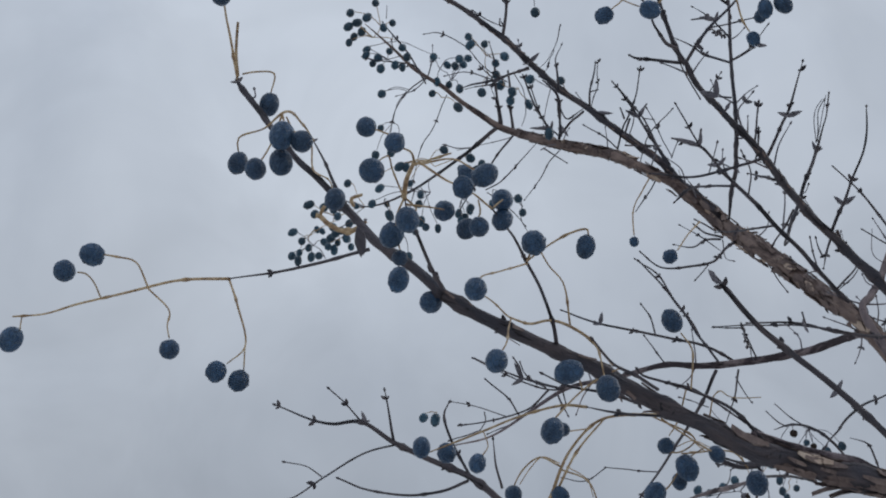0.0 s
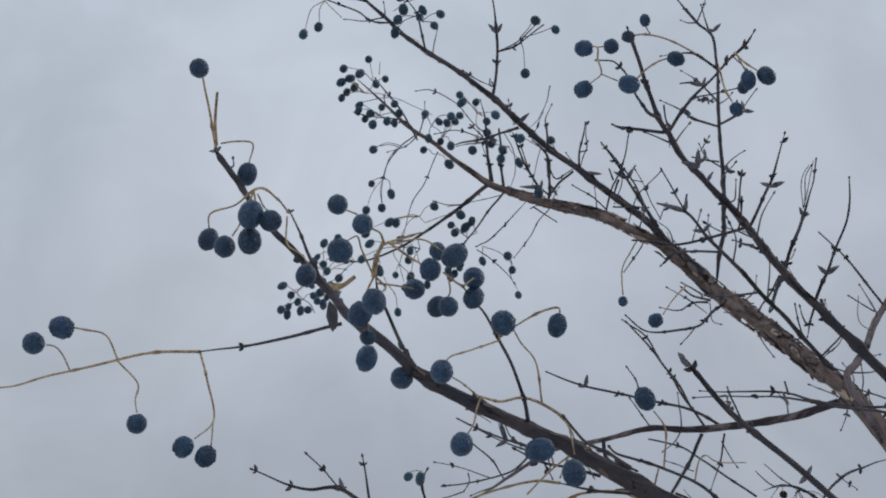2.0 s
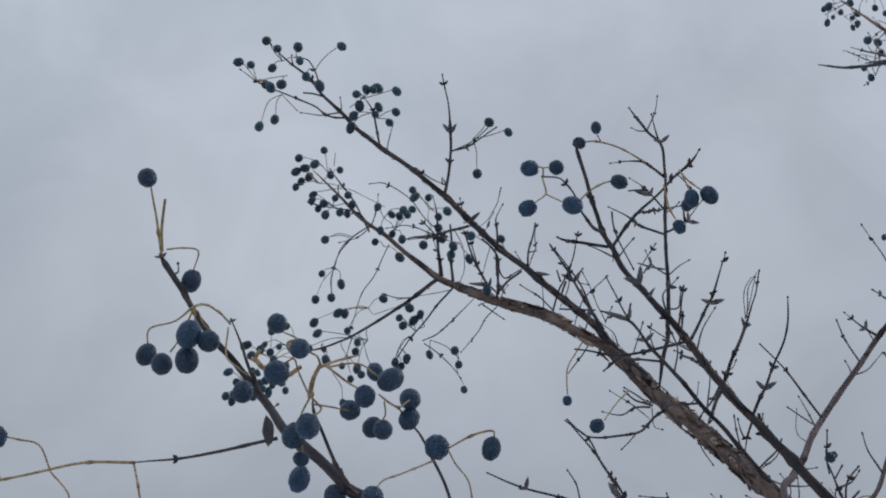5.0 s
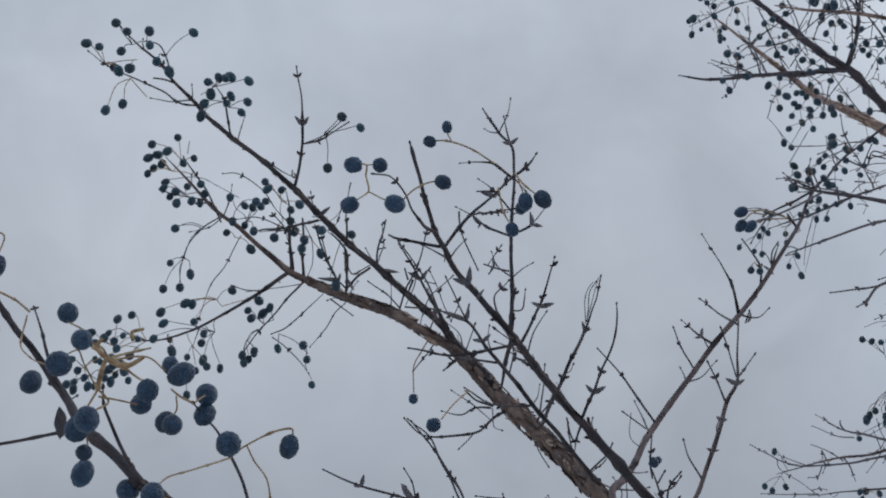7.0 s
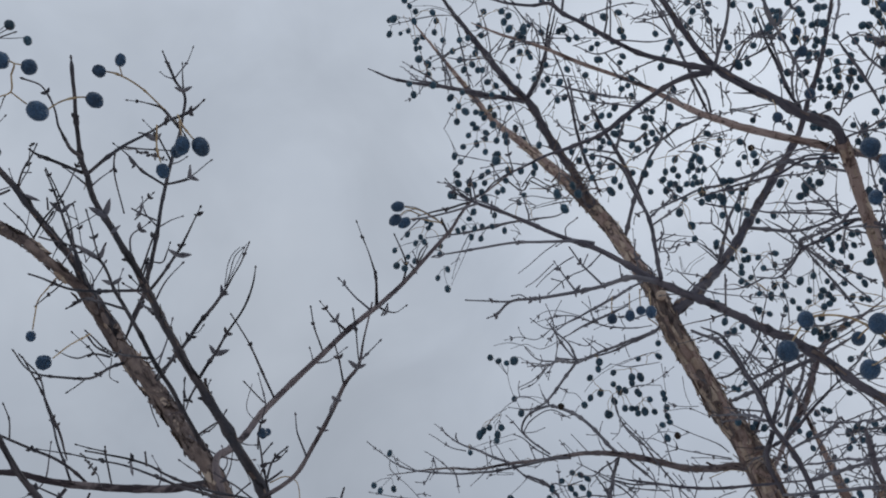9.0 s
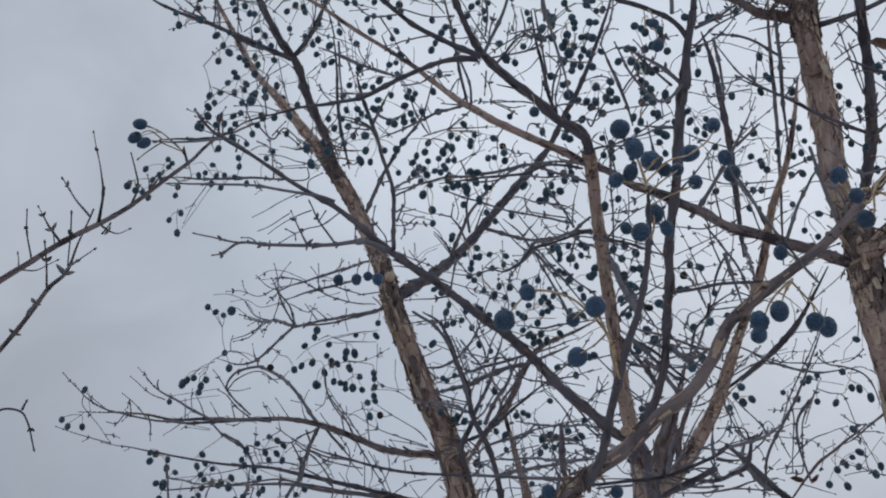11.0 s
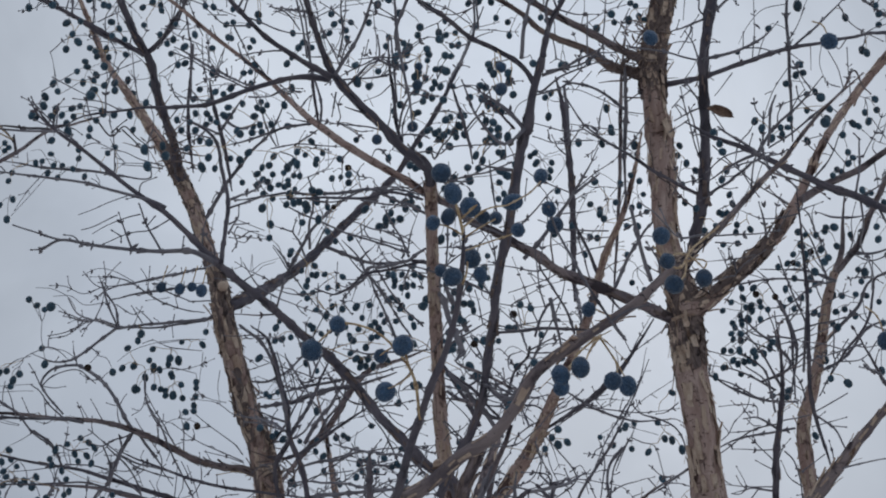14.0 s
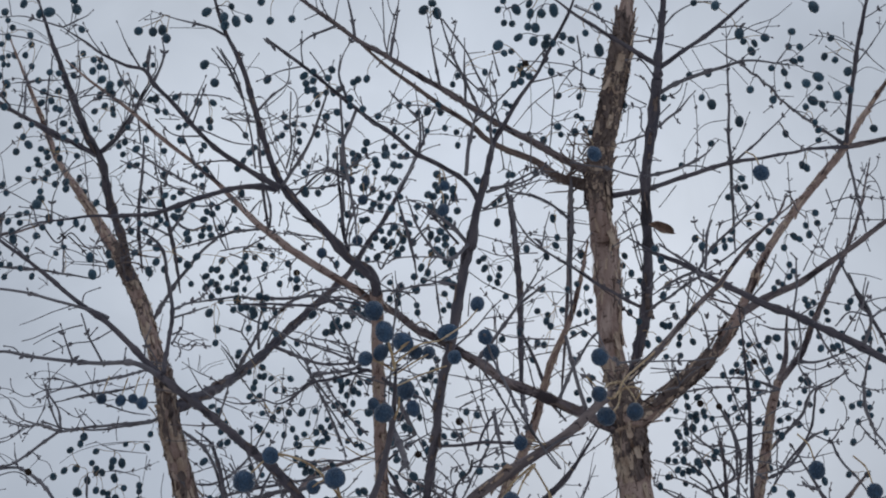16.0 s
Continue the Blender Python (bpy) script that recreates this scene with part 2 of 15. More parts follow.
BERRY = skin("navy_drupe_skin", (0.023, 0.060, 0.124), (0.049, 0.114, 0.218), (0.155, 0.265, 0.400))
TEAL = skin("teal_black_drupe_skin", (0.024, 0.072, 0.114), (0.052, 0.130, 0.198), (0.145, 0.255, 0.335), 1.0, 0.35)
TEAL_FAR = skin("teal_drupe_skin_far", (0.024, 0.072, 0.114), (0.052, 0.130, 0.198), (0.145, 0.255, 0.335), 0.009)
DRY = material("shrivelled_brown_drupe_skin", (0.020, 0.014, 0.012), (0.045, 0.032, 0.027), (0.10, 0.075, 0.060), 200, (1, 1, 1), 0.8, 0.8, 700)
LEAF = material("dry_brown_leaf", (0.12, 0.075, 0.060), (0.24, 0.160, 0.125), (0.38, 0.275, 0.225), 90, (1, 1, 1), 0.8, 0.5, 400)
# never in view; its paleness is added to bounce light onto the branches' undersides
BOUNCE_GROUND = material("winter_ground", (0.38, 0.37, 0.36), (0.50, 0.49, 0.48), (0.60, 0.59, 0.58), 3, (1, 1, 1), 0.95, 0.8, 60)


# ---- mesh helpers ----
def part(name, verts, faces, mat, parent, label="", kind=""):
    me = bpy.data.meshes.new(name)
    me.from_pydata([v[:3] for v in verts], [], faces)
    own = me.attributes.new("bark", "FLOAT_VECTOR", "POINT")
    own.data.foreach_set("vector", [c for v in verts for c in v[-3:]])
    me.polygons.foreach_set("use_smooth", [True] * len(faces))
    me.materials.append(mat)
    me.update()
    ob = new(name, me)
    ob.parent = parent
    return tagged(ob, label=label, kind=kind)


def spline(pts):
    """A smooth line through the rows of pts (x, y, z, r), with steps that suit the thickness."""
    p = np.array(pts, float)
    p = np.vstack([2 * p[0] - p[1], p, 2 * p[-1] - p[-2]])
    p[:, 3] = np.maximum(p[:, 3], 2e-4)
    out = []
    for a, b, c, d in zip(p, p[1:], p[2:], p[3:]):
        gaps = [max(1e-4, np.linalg.norm(q[:3] - o[:3])) for o, q in ((a, b), (b, c), (c, d))]
        g0, g1, g2 = (math.sqrt(g) for g in gaps)
        count = max(2, int(math.ceil(gaps[1] / max(0.0035, 1.1 * min(b[3], c[3])))))
        m1 = (c - b) + g1 * ((b - a) / g0 - (c - a) / (g0 + g1))
        m2 = (c - b) + g1 * ((d - c) / g2 - (d - b) / (g1 + g2))
        for u in np.arange(count) / count:
            out.append((2 * (b - c) + m1 + m2) * u ** 3 + (3 * (c - b) - 2 * m1 - m2) * u * u + m1 * u + b)
    out.append(p[-2])
    out = np.array(out)
    out[:, 3] = np.maximum(out[:, 3], 2e-4)
    return out


def frames(path):
    """For each row of the path: the tangent and two directions across it, carried along without twist."""
    t = np.gradient(path[:, :3], axis=0)
    t /= np.linalg.norm(t, axis=1, keepdims=True) + 1e-12
    ref = np.array((0.0, 0.0, 1.0)) if abs(t[0, 2]) < 0.9 else np.array((1.0, 0.0, 0.0))
    u = np.cross(t[0], ref)
    us = []
    for k in range(len(t)):
        u = u - t[k] * (u @ t[k])
        u /= np.linalg.norm(u) + 1e-12
        us.append(u)
    us = np.array(us)
    return t, us, np.cross(t, us)


def cone(verts, faces, base, way, length, radius, sides=6):
    """A plump pointed bud."""
    way = Vector(way).normalized()
    a = way.orthogonal().normalized()
    b = way.cross(a)
    start = len(verts)
    for h, k in ((0.0, 0.55), (0.35, 1.0), (0.75, 0.6)):
        for i in range(sides):
            ang = 2 * math.pi * i / sides
            verts.append(tuple(Vector(base) + way * (h * length) + (a * math.cos(ang) + b * math.sin(ang)) * radius * k))
    verts.append(tuple(Vector(base) + way * length))
    for ring in range(2):
        for i in range(sides):
            j = (i + 1) % sides
            faces.append((start + ring * sides + i, start + ring * sides + j, start + (ring + 1) * sides + j, start + (ring + 1) * sides + i))
    for i in range(sides):
        faces.append((start + 2 * sides + i, start + 2 * sides + (i + 1) % sides, start + 3 * sides))


def tube(verts, faces, pts, rng, knots=0.0, ridges=0.0, buds=0.0, wander=0.0):
    """A tapering round branch. knots: swelling of the nodes; ridges: depth of the bark's relief; buds: share of nodes with a pair of buds."""
    path = spline(pts)
    run = np.r_[0, np.cumsum(np.linalg.norm(np.diff(path[:, :3], axis=0), axis=1))]
    if wander:
        for k, row in enumerate(path):
            s = run[k] * 28
            row[:3] += wander * np.array(noise.noise_vector(Vector((s, pts[0][0] * 40, pts[0][2] * 40)))) * min(1.0, run[k] / 0.02, (run[-1] - run[k]) / 0.02 + 0.15)
    t, u, v = frames(path)
    rad = path[:, 3].copy()
    nodes = []
    if knots:
        s = rng.uniform(0.015, 0.04)
        while s < run[-1] - 0.004:
            nodes.append(s)
            rad *= 1 + knots * np.exp(-((run - s) / (1.1 * np.interp(s, run, path[:, 3]) + 0.0006)) ** 2)
            s += rng.uniform(0.026, 0.06)
    big = rad.max()
    sides = 30 if big > 0.012 and ridges else 14 if big > 0.005 else 8 if big > 0.0018 else 6
    start = len(verts)
    shift = 3.7 * pts[0][0] + 1.3 * pts[0][2]
    for k in range(len(path)):
        for i in range(sides):
            ang = 2 * math.pi * i / sides
            c, s = math.cos(ang), math.sin(ang)
            r = rad[k]
            if ridges:
                r *= 1 + ridges * noise.noise(Vector((c * 2.2, s * 2.2, run[k] * 30 + pts[0][0] * 9))) + 0.8 * ridges * noise.noise(Vector((c * 5, s * 5, run[k] * 95)))
            q = path[k, :3] + (u[k] * c + v[k] * s) * r
            verts.append((q[0], q[1], q[2], c * rad[k] + shift, s * rad[k], run[k] + shift))
    for k in range(len(path) - 1):
        for i in range(sides):
            j = (i + 1) % sides
            faces.append((start + k * sides + i, start + k * sides + j, start + (k + 1) * sides + j, start + (k + 1) * sides + i))
    for k, flip in ((0, True), (len(path) - 1, False)):
        ring = [start + k * sides + i for i in range(sides)]
        faces.append(tuple(reversed(ring)) if flip else tuple(ring))
    if buds:
        for s in nodes:
            if rng.random() < buds and s > 0.25 * run[-1]:
                k = int(np.searchsorted(run, s).clip(0, len(path) - 1))
                ang = rng.uniform(0, math.pi)
                out = u[k] * math.cos(ang) + v[k] * math.sin(ang)
                for side in (1, -1):
                    size = rng.uniform(0.0030, 0.0065)
                    cone(verts, faces, path[k, :3] + out * side * rad[k] * 0.7, out * side * 0.8 + t[k] * 0.75, size, size * 0.30)
        size = max(0.0035, 2.6 * rad[-1])
        cone(verts, faces, path[-1, :3] - t[-1] * 0.0006, t[-1], size, max(0.0011, rad[-1] * 1.15))
    return path, run, (t, u, v), rad


def flakes(path, run, axes, rad, rng, per_metre):
    """Thin curled strips of bark that peel off a stem."""
    verts, faces = [], []
    t, u, v = axes
    for _ in range(int(run[-1] * per_metre)):
        s = rng.uniform(0, run[-1])
        k = int(np.searchsorted(run, s).clip(1, len(path) - 2))
        ang = rng.uniform(0, 2 * math.pi)
        r = rad[k] * 1.01
        length, width = rng.uniform(0.5, 2.2) * min(r, 0.016) + 0.004, rng.uniform(0.10, 0.42) * min(r, 0.014)
        lift = rng.uniform(0.05, 0.35) if rng.random() < 0.8 else rng.uniform(0.4, 0.9)
        sign = rng.choice((1, -1))
        start = len(verts)
        for layer in (0.0, 0.0004):
            for a in range(4):
                h = a / 3
                for b in (-1, 0, 1):
                    w = ang + b * width / max(r, 0.003) * (1 - 0.55 * h)
                    out = u[k] * math.cos(w) + v[k] * math.sin(w)
                    q = path[k, :3] + out * (r + layer + lift * length * h * h * 0.55) + t[k] * sign * length * h
                    verts.append((q[0], q[1], q[2]))
            for a in range(3):
                for b in range(2):
                    i = start + (12 if layer else 0) + a * 3 + b
                    faces.append((i, i + 1, i + 4, i + 3))
        for a in range(3):
            for b in (0, 2):
                i = start + a * 3 + b
                faces.append((i, i + 3, i + 15, i + 12))
    return verts, faces


# ---- trees ----
KINDS = {"stem": (STEM, 0.05, 0.17, 0.0, 0.0), "grey_limb": (GREY, 0.14, 0.13, 0.0, 0.0008), "tan_limb": (STEM, 0.10, 0.12, 0.0, 0.0008),
         "dark_limb": (DARK, 0.32, 0.19, 0.30, 0.0014), "twig": (TWIG, 0.65, 0.0, 0.80, 0.0018),
         "stalk": (TWIG, 0.45, 0.0, 0.0, 0.0012), "gold": (TAN, 0.6, 0.0, 0.0, 0.0012)}
rng = random.Random(11)


def tree(x, y, label):
    ob = tagged(new("tree"), label=label, category="tree", group="berry trees")
    ob.location = (x, y, 0)
    return ob


def bud_pair(owner, node, *tips):
    """Scaly opposite buds at a node, each pointed at its tip."""
    base = owner.location
    for tip in tips:
        way = Vector(tip) - Vector(node)
        verts, faces = [], []
        cone(verts, faces, Vector(node) - base - way * 0.06, way, way.length * 1.06, min(0.0026, max(0.0009, way.length * 0.2)), 8)
        part("bud", verts, faces, TWIG, owner)


limbs_of, twigs_of, aged = {}, {}, {}


def limb(owner, kind, *pts):
    """One limb of a tree through points (x, y, z, radius in mm)."""
    mat, knots, ridges, buds, wander = KINDS[kind]
    mat = (AGED if max(p[3] for p in pts) < 9.5 else aged.get(owner.name, mat)) if kind == "stem" else mat
    mat = DARKER if kind in ("dark_limb", "twig") and owner.name in aged else mat
    base = owner.location
    rows = [(x - base.x, y - base.y, z, r / 1000) for x, y, z, r in pts]
    verts, faces = [], []
    path, run, axes, rad = tube(verts, faces, rows, rng, knots, ridges, buds, wander)
    name = {"stem": "trunk", "grey_limb": "limb", "tan_limb": "limb", "dark_limb": "limb", "twig": "twig", "stalk": "fruit_stalk", "gold": "fruit_stalk"}[kind]
    made[owner.name, name] += 1
    ob = part(name, verts, faces, mat, owner)
    if kind not in ("stalk", "gold"):
        (twigs_of if kind == "twig" else limbs_of).setdefault(owner.name, []).append((path, run, axes, rad))
    if kind != "twig" and rad.max() > 0.006:
        fv, ff = flakes(path, run, axes, rad, rng, {"stem": 130 if mat is AGED else 300, "grey_limb": 230, "tan_limb": 230, "dark_limb": 110}[kind])
        if ff:
            part("peeling_bark", fv, ff, PEEL if mat is STEM or mat is GREY and rad.max() > 0.009 else PEEL_DARK, ob, "curled flakes of peeling bark", "stuff")
    return ob


def limbs(owner, kind, *lines):
    for pts in lines:
        limb(owner, kind, *pts)


def drupe_mesh(name, seed, level, mat, wrinkle, long=1.08):
    """A wrinkled round drupe of 1 m width about its middle, with a small scar below and a stalk pit above."""
    bm = bmesh.new()
    bmesh.ops.create_icosphere(bm, subdivisions=level, radius=0.5)
    for vert in bm.verts:
        d = vert.co.normalized()
        k = 1 + wrinkle * (noise.noise(d * 3.1 + Vector((seed, 0, 0))) * 0.9 - abs(noise.noise(d * 6.5 + Vector((0, seed, 0)))) * 0.8)
        gaps = noise.voronoi(d * 2.9 + Vector((seed, seed, 0)))[0]
        k += wrinkle * 0.9 * (0.12 - min(0.30, gaps[1] - gaps[0]) * 0.6)
        k += 0.02 * noise.noise(d * 1.3 + Vector((0, 0, seed)))
        if d.z > 0.9:
            k -= (d.z - 0.9) * 0.9
        vert.co = vert.co * k
        vert.co.z *= long
    me = bpy.data.meshes.new(name)
    bm.to_mesh(me)
    bm.free()
    me.polygons.foreach_set("use_smooth", [True] * len(me.polygons))
    me.materials.append(mat)
    return me


NEAR = [drupe_mesh("drupe", 3.7 * k, 4, BERRY, w, g) for k, (w, g) in enumerate(((0.05, 1.0), (0.10, 1.08), (0.13, 1.12), (0.04, 1.20), (0.08, 1.28)))]
FAR = [drupe_mesh("small_drupe", 5.3 * k, 3, TEAL, w, g) for k, (w, g) in enumerate(((0.06, 1.10), (0.11, 1.28), (0.12, 1.42)))]
SMALL = [drupe_mesh("tiny_drupe", 2.3 * k, 2, TEAL_FAR, 0.09, g) for k, g in enumerate((1.12, 1.28, 1.42))]
SHRUNK = drupe_mesh("shrunk_drupe", 9.1, 3, DRY, 0.28, 1.1)


def cluster(owner, *stalks, label=""):
    """A drooping fruit cluster: stalks through points (x, y, z, radius in mm), each a part of its own."""
    base = owner.location
    made_stalks = []
    for pts in stalks:
        verts, faces = [], []
        tube(verts, faces, [(x - base.x, y - base.y, z, r / 1000) for x, y, z, r in pts], rng, 0.75, 0.0, 0.0, 0.0008)
        made_stalks.append(part("fruit_stalk", verts, faces, TAN, owner, label))
    return made_stalks


made = collections.Counter()
bulk = {}


def in_bulk(owner, what):
    """Past the first 300 of a kind on a tree, the rest is joined into one mesh."""
    made[owner.name, what] += 1
    return made[owner.name, what] > 300


def gather(owner, name):
    return bulk.setdefault((owner.name, name), (owner, [], []))[1:]


def drupe(owner, parent, base, place, size, way=(0, 0, 1), meshes=NEAR):
    mesh = SHRUNK if meshes is FAR and rng.random() < 0.018 else rng.choice(meshes)
    tilt = Vector(way).to_track_quat("Z", "Y")
    turn = tilt @ Euler((rng.uniform(-0.3, 0.3), rng.uniform(-0.3, 0.3), rng.uniform(0, 6.28))).to_quaternion()
    w = size / 1000
    scale = Vector((w * rng.uniform(0.95, 1.03), w * rng.uniform(0.95, 1.03), w * rng.uniform(0.96, 1.05)))
    here = Vector((place[0] - base.x, place[1] - base.y, place[2]))
    if in_bulk(owner, "drupe"):
        verts, faces = gather(owner, "small_fruit")
        start = len(verts)
        mesh = rng.choice(SMALL)
        m = Matrix.LocRotScale(here, turn, scale)
        verts.extend(tuple(m @ v.co) for v in mesh.vertices)
        faces.extend(tuple(start + i for i in f.vertices) for f in mesh.polygons)
        return
    ob = new("drupe", mesh)
    ob.parent = parent
    ob.rotation_mode = "QUATERNION"
    ob.location, ob.rotation_quaternion, ob.scale = here, turn, scale


def drupes(owner, stalks, *rows):
    """Drupes (x, y, z, width in mm), each on the nearest stalk and turned towards it."""
    base = owner.location
    ends = [(v.co, ob) for ob in stalks for v in ob.data.vertices]
    for x, y, z, size in rows:
        here = Vector((x - base.x, y - base.y, z))
        spot, stalk = min(ends, key=lambda e: (e[0] - here).length_squared)
        near = spot - here
        drupe(owner, stalk, base, (x, y, z), size, near if 0.001 < near.length < 0.02 else (0, 0, 1))


def hang(a, b, rng, sag):
    """A thin bowed stalk from a to b with a joint on the way."""
    m = a.lerp(b, 0.5) + Vector((rng.uniform(-1, 1), rng.uniform(-1, 1), rng.uniform(0.2, 1.4))) * sag
    return [(*a, 0.55 / 1000), (*m, 0.5 / 1000), (*b, 0.42 / 1000)]


def panicle(owner, hubs, *places):
    """Small drupes on thin stalks that spring from the nearest of the hubs; the hubs are joined to one another."""
    base = owner.location
    verts, faces = [], []
    hubs = [Vector(h) - base for h in hubs]
    spots = [Vector(p[:3]) - base for p in places]
    sizes = [p[3] if len(p) > 3 else rng.uniform(8.8, 11.4) for p in places]
    for a, b in zip(hubs, hubs[1:]):
        tube(verts, faces, hang(a, b, rng, 0.003), rng, 0.3, 0.0, 0.0, 0.0006)
    ways = []
    for p in spots:
        h = min(hubs, key=lambda q: (q - p).length)
        top = p + (h - p).normalized() * 0.003 + Vector((0, 0, 0.0045))
        tube(verts, faces, hang(h, top, rng, 0.12 * (h - p).length), rng, 0.35, 0.0, 0.0, 0.0005)
        ways.append(top - p)
    ob = part("fruit_stalk", verts, faces, TAN if rng.random() < 0.45 else TWIG, owner)
    for p, w, size in zip(spots, ways, sizes):
        drupe(owner, ob, Vector(), p, size, w, FAR)
    return ob


def spray(owner, count, spread, *hub):
    """A drooping bunch of small drupes about a hub, on a forked twig of its own."""
    hub = Vector(hub)
    ax = Vector((rng.uniform(-1, 1), rng.uniform(-1, 1), rng.uniform(-0.9, 0.2))).normalized()
    hubs = [hub - ax * spread * 1.5, hub - ax * spread * 0.5, hub + ax * spread * 0.4]
    spots = []
    for _ in range(count):
        d = Vector((rng.gauss(0, 0.55), rng.gauss(0, 0.55), rng.gauss(-0.2, 0.55))) * spread
        spots.append(hub + d)
    return panicle(owner, hubs, *spots)


def twig_part(owner, rows, buds=0.6):
    rest = in_bulk(owner, "twig")
    verts, faces = gather(owner, "twig_tangle") if rest else ([], [])
    path, *_ = tube(verts, faces, rows, rng, 0.65, 0.0, buds, 0.0022)
    if not rest:
        part("twig", verts, faces, TWIG if rng.random() < 0.8 else GREY, owner)
    return path


def kinked(a, e, r):
    """A fine shoot from a to e that changes its way a little at each joint."""
    across = (e - a).orthogonal()
    across.rotate(Matrix.Rotation(rng.uniform(0, 6.28), 3, (e - a).normalized()))
    joints = max(2, int((e - a).length / 0.022))
    bow, rows = rng.uniform(-0.14, 0.14), []
    for k in range(joints + 1):
        h = k / joints
        off = bow * 4 * h * (1 - h) + (rng.uniform(-0.05, 0.05) if 0 < k < joints else 0)
        rows.append((*(a.lerp(e, h) + across * off), r * (1 - 0.55 * h)))
    return rows


def grow(owner, gap, longest, fruit, lowest, spur=0.0):
    """Side twigs in opposite pairs along the limbs of a tree, with a second order of twigs and drupes at some ends."""
    base = owner.location
    for path, run, (t, u, v), rad in limbs_of[owner.name]:
        s = rng.uniform(0.02, gap)
        while s < run[-1]:
            k = int(np.searchsorted(run, s).clip(0, len(path) - 1))
            ang = rng.uniform(0, 6.28)
            for turn in ((0, math.pi) if rng.random() < 0.45 else (0,)):
                if path[k, 2] < lowest:
                    break
                out = Vector(u[k] * math.cos(ang + turn) + v[k] * math.sin(ang + turn))
                way = (out * rng.uniform(0.7, 1.2) + Vector(t[k]) * rng.uniform(0.3, 1.0) + Vector((0, 0, rng.uniform(-0.1, 0.5)))).normalized()
                long = longest * rng.uniform(0.25, 1.0)
                if rng.random() < spur:
                    long = rng.uniform(0.012, 0.045)
                a = Vector(path[k, :3]) + out * rad[k] * 0.4
                e = a + way * long + Vector((0, 0, rng.uniform(-0.1, 0.25) * long))
                r = 0.0008 + 0.0045 * long
                line = twig_part(owner, kinked(a, e, r))
                for _ in range(int(long / 0.055)):
                    q = Vector(line[int(len(line) * rng.uniform(0.3, 0.95)), :3])
                    d = (way + Vector((rng.uniform(-1, 1), rng.uniform(-1, 1), rng.uniform(-0.7, 0.8)))).normalized() * rng.uniform(0.02, 0.4 * long + 0.02)
                    twig_part(owner, [(*q, r * 0.6), (*(q + d * 0.5 + Vector((0, 0, 0.003))), r * 0.5), (*(q + d), r * 0.35)], 0.5)
                    if rng.random() < fruit:
                        spray(owner, rng.randint(2, 5), rng.uniform(0.022, 0.042), *(q + d + base))
                if rng.random() < fruit:
                    spray(owner, rng.randint(3, 6), rng.uniform(0.025, 0.045), *(e + base))
            s += gap * rng.uniform(0.5, 1.5)


def spurs(owner, gap, longest):
    """Short knobbly side shoots in opposite pairs along the twigs of a tree."""
    for path, run, (t, u, v), rad in twigs_of.get(owner.name, []):
        s = rng.uniform(0.4, 1.2) * gap
        while s < run[-1] * 0.97:
            k = int(np.searchsorted(run, s).clip(0, len(path) - 1))
            ang = rng.uniform(0, 6.28)
            for turn in ((0, math.pi) if rng.random() < 0.5 else (0,)):
                out = Vector(u[k] * math.cos(ang + turn) + v[k] * math.sin(ang + turn))
                long = longest * rng.uniform(0.2, 1.0) ** 1.6
                d = (out + Vector(t[k]) * rng.uniform(0.3, 1.1) + Vector((0, 0, 0.2))).normalized() * long
                a = Vector(path[k, :3])
                r = 0.0007 + 0.004 * long
                twig_part(owner, [(*a, r), (*(a + d * 0.5 + out.cross(d) * 0.15), r * 0.85), (*(a + d), r * 0.6)], 0.7)
            s += gap * rng.uniform(0.5, 1.5)


def finish():
    """The joined rest of the fine twigs and small drupes of each tree."""
    for (_, name), (owner, verts, faces) in bulk.items():
        if name == "twig_tangle":
            part(name, verts, faces, TWIG, owner, "tangle of fine dark twigs", "stuff")
        else:
            part(name, verts, faces, TEAL_FAR, owner, "many small teal-black drupes", "stuff")


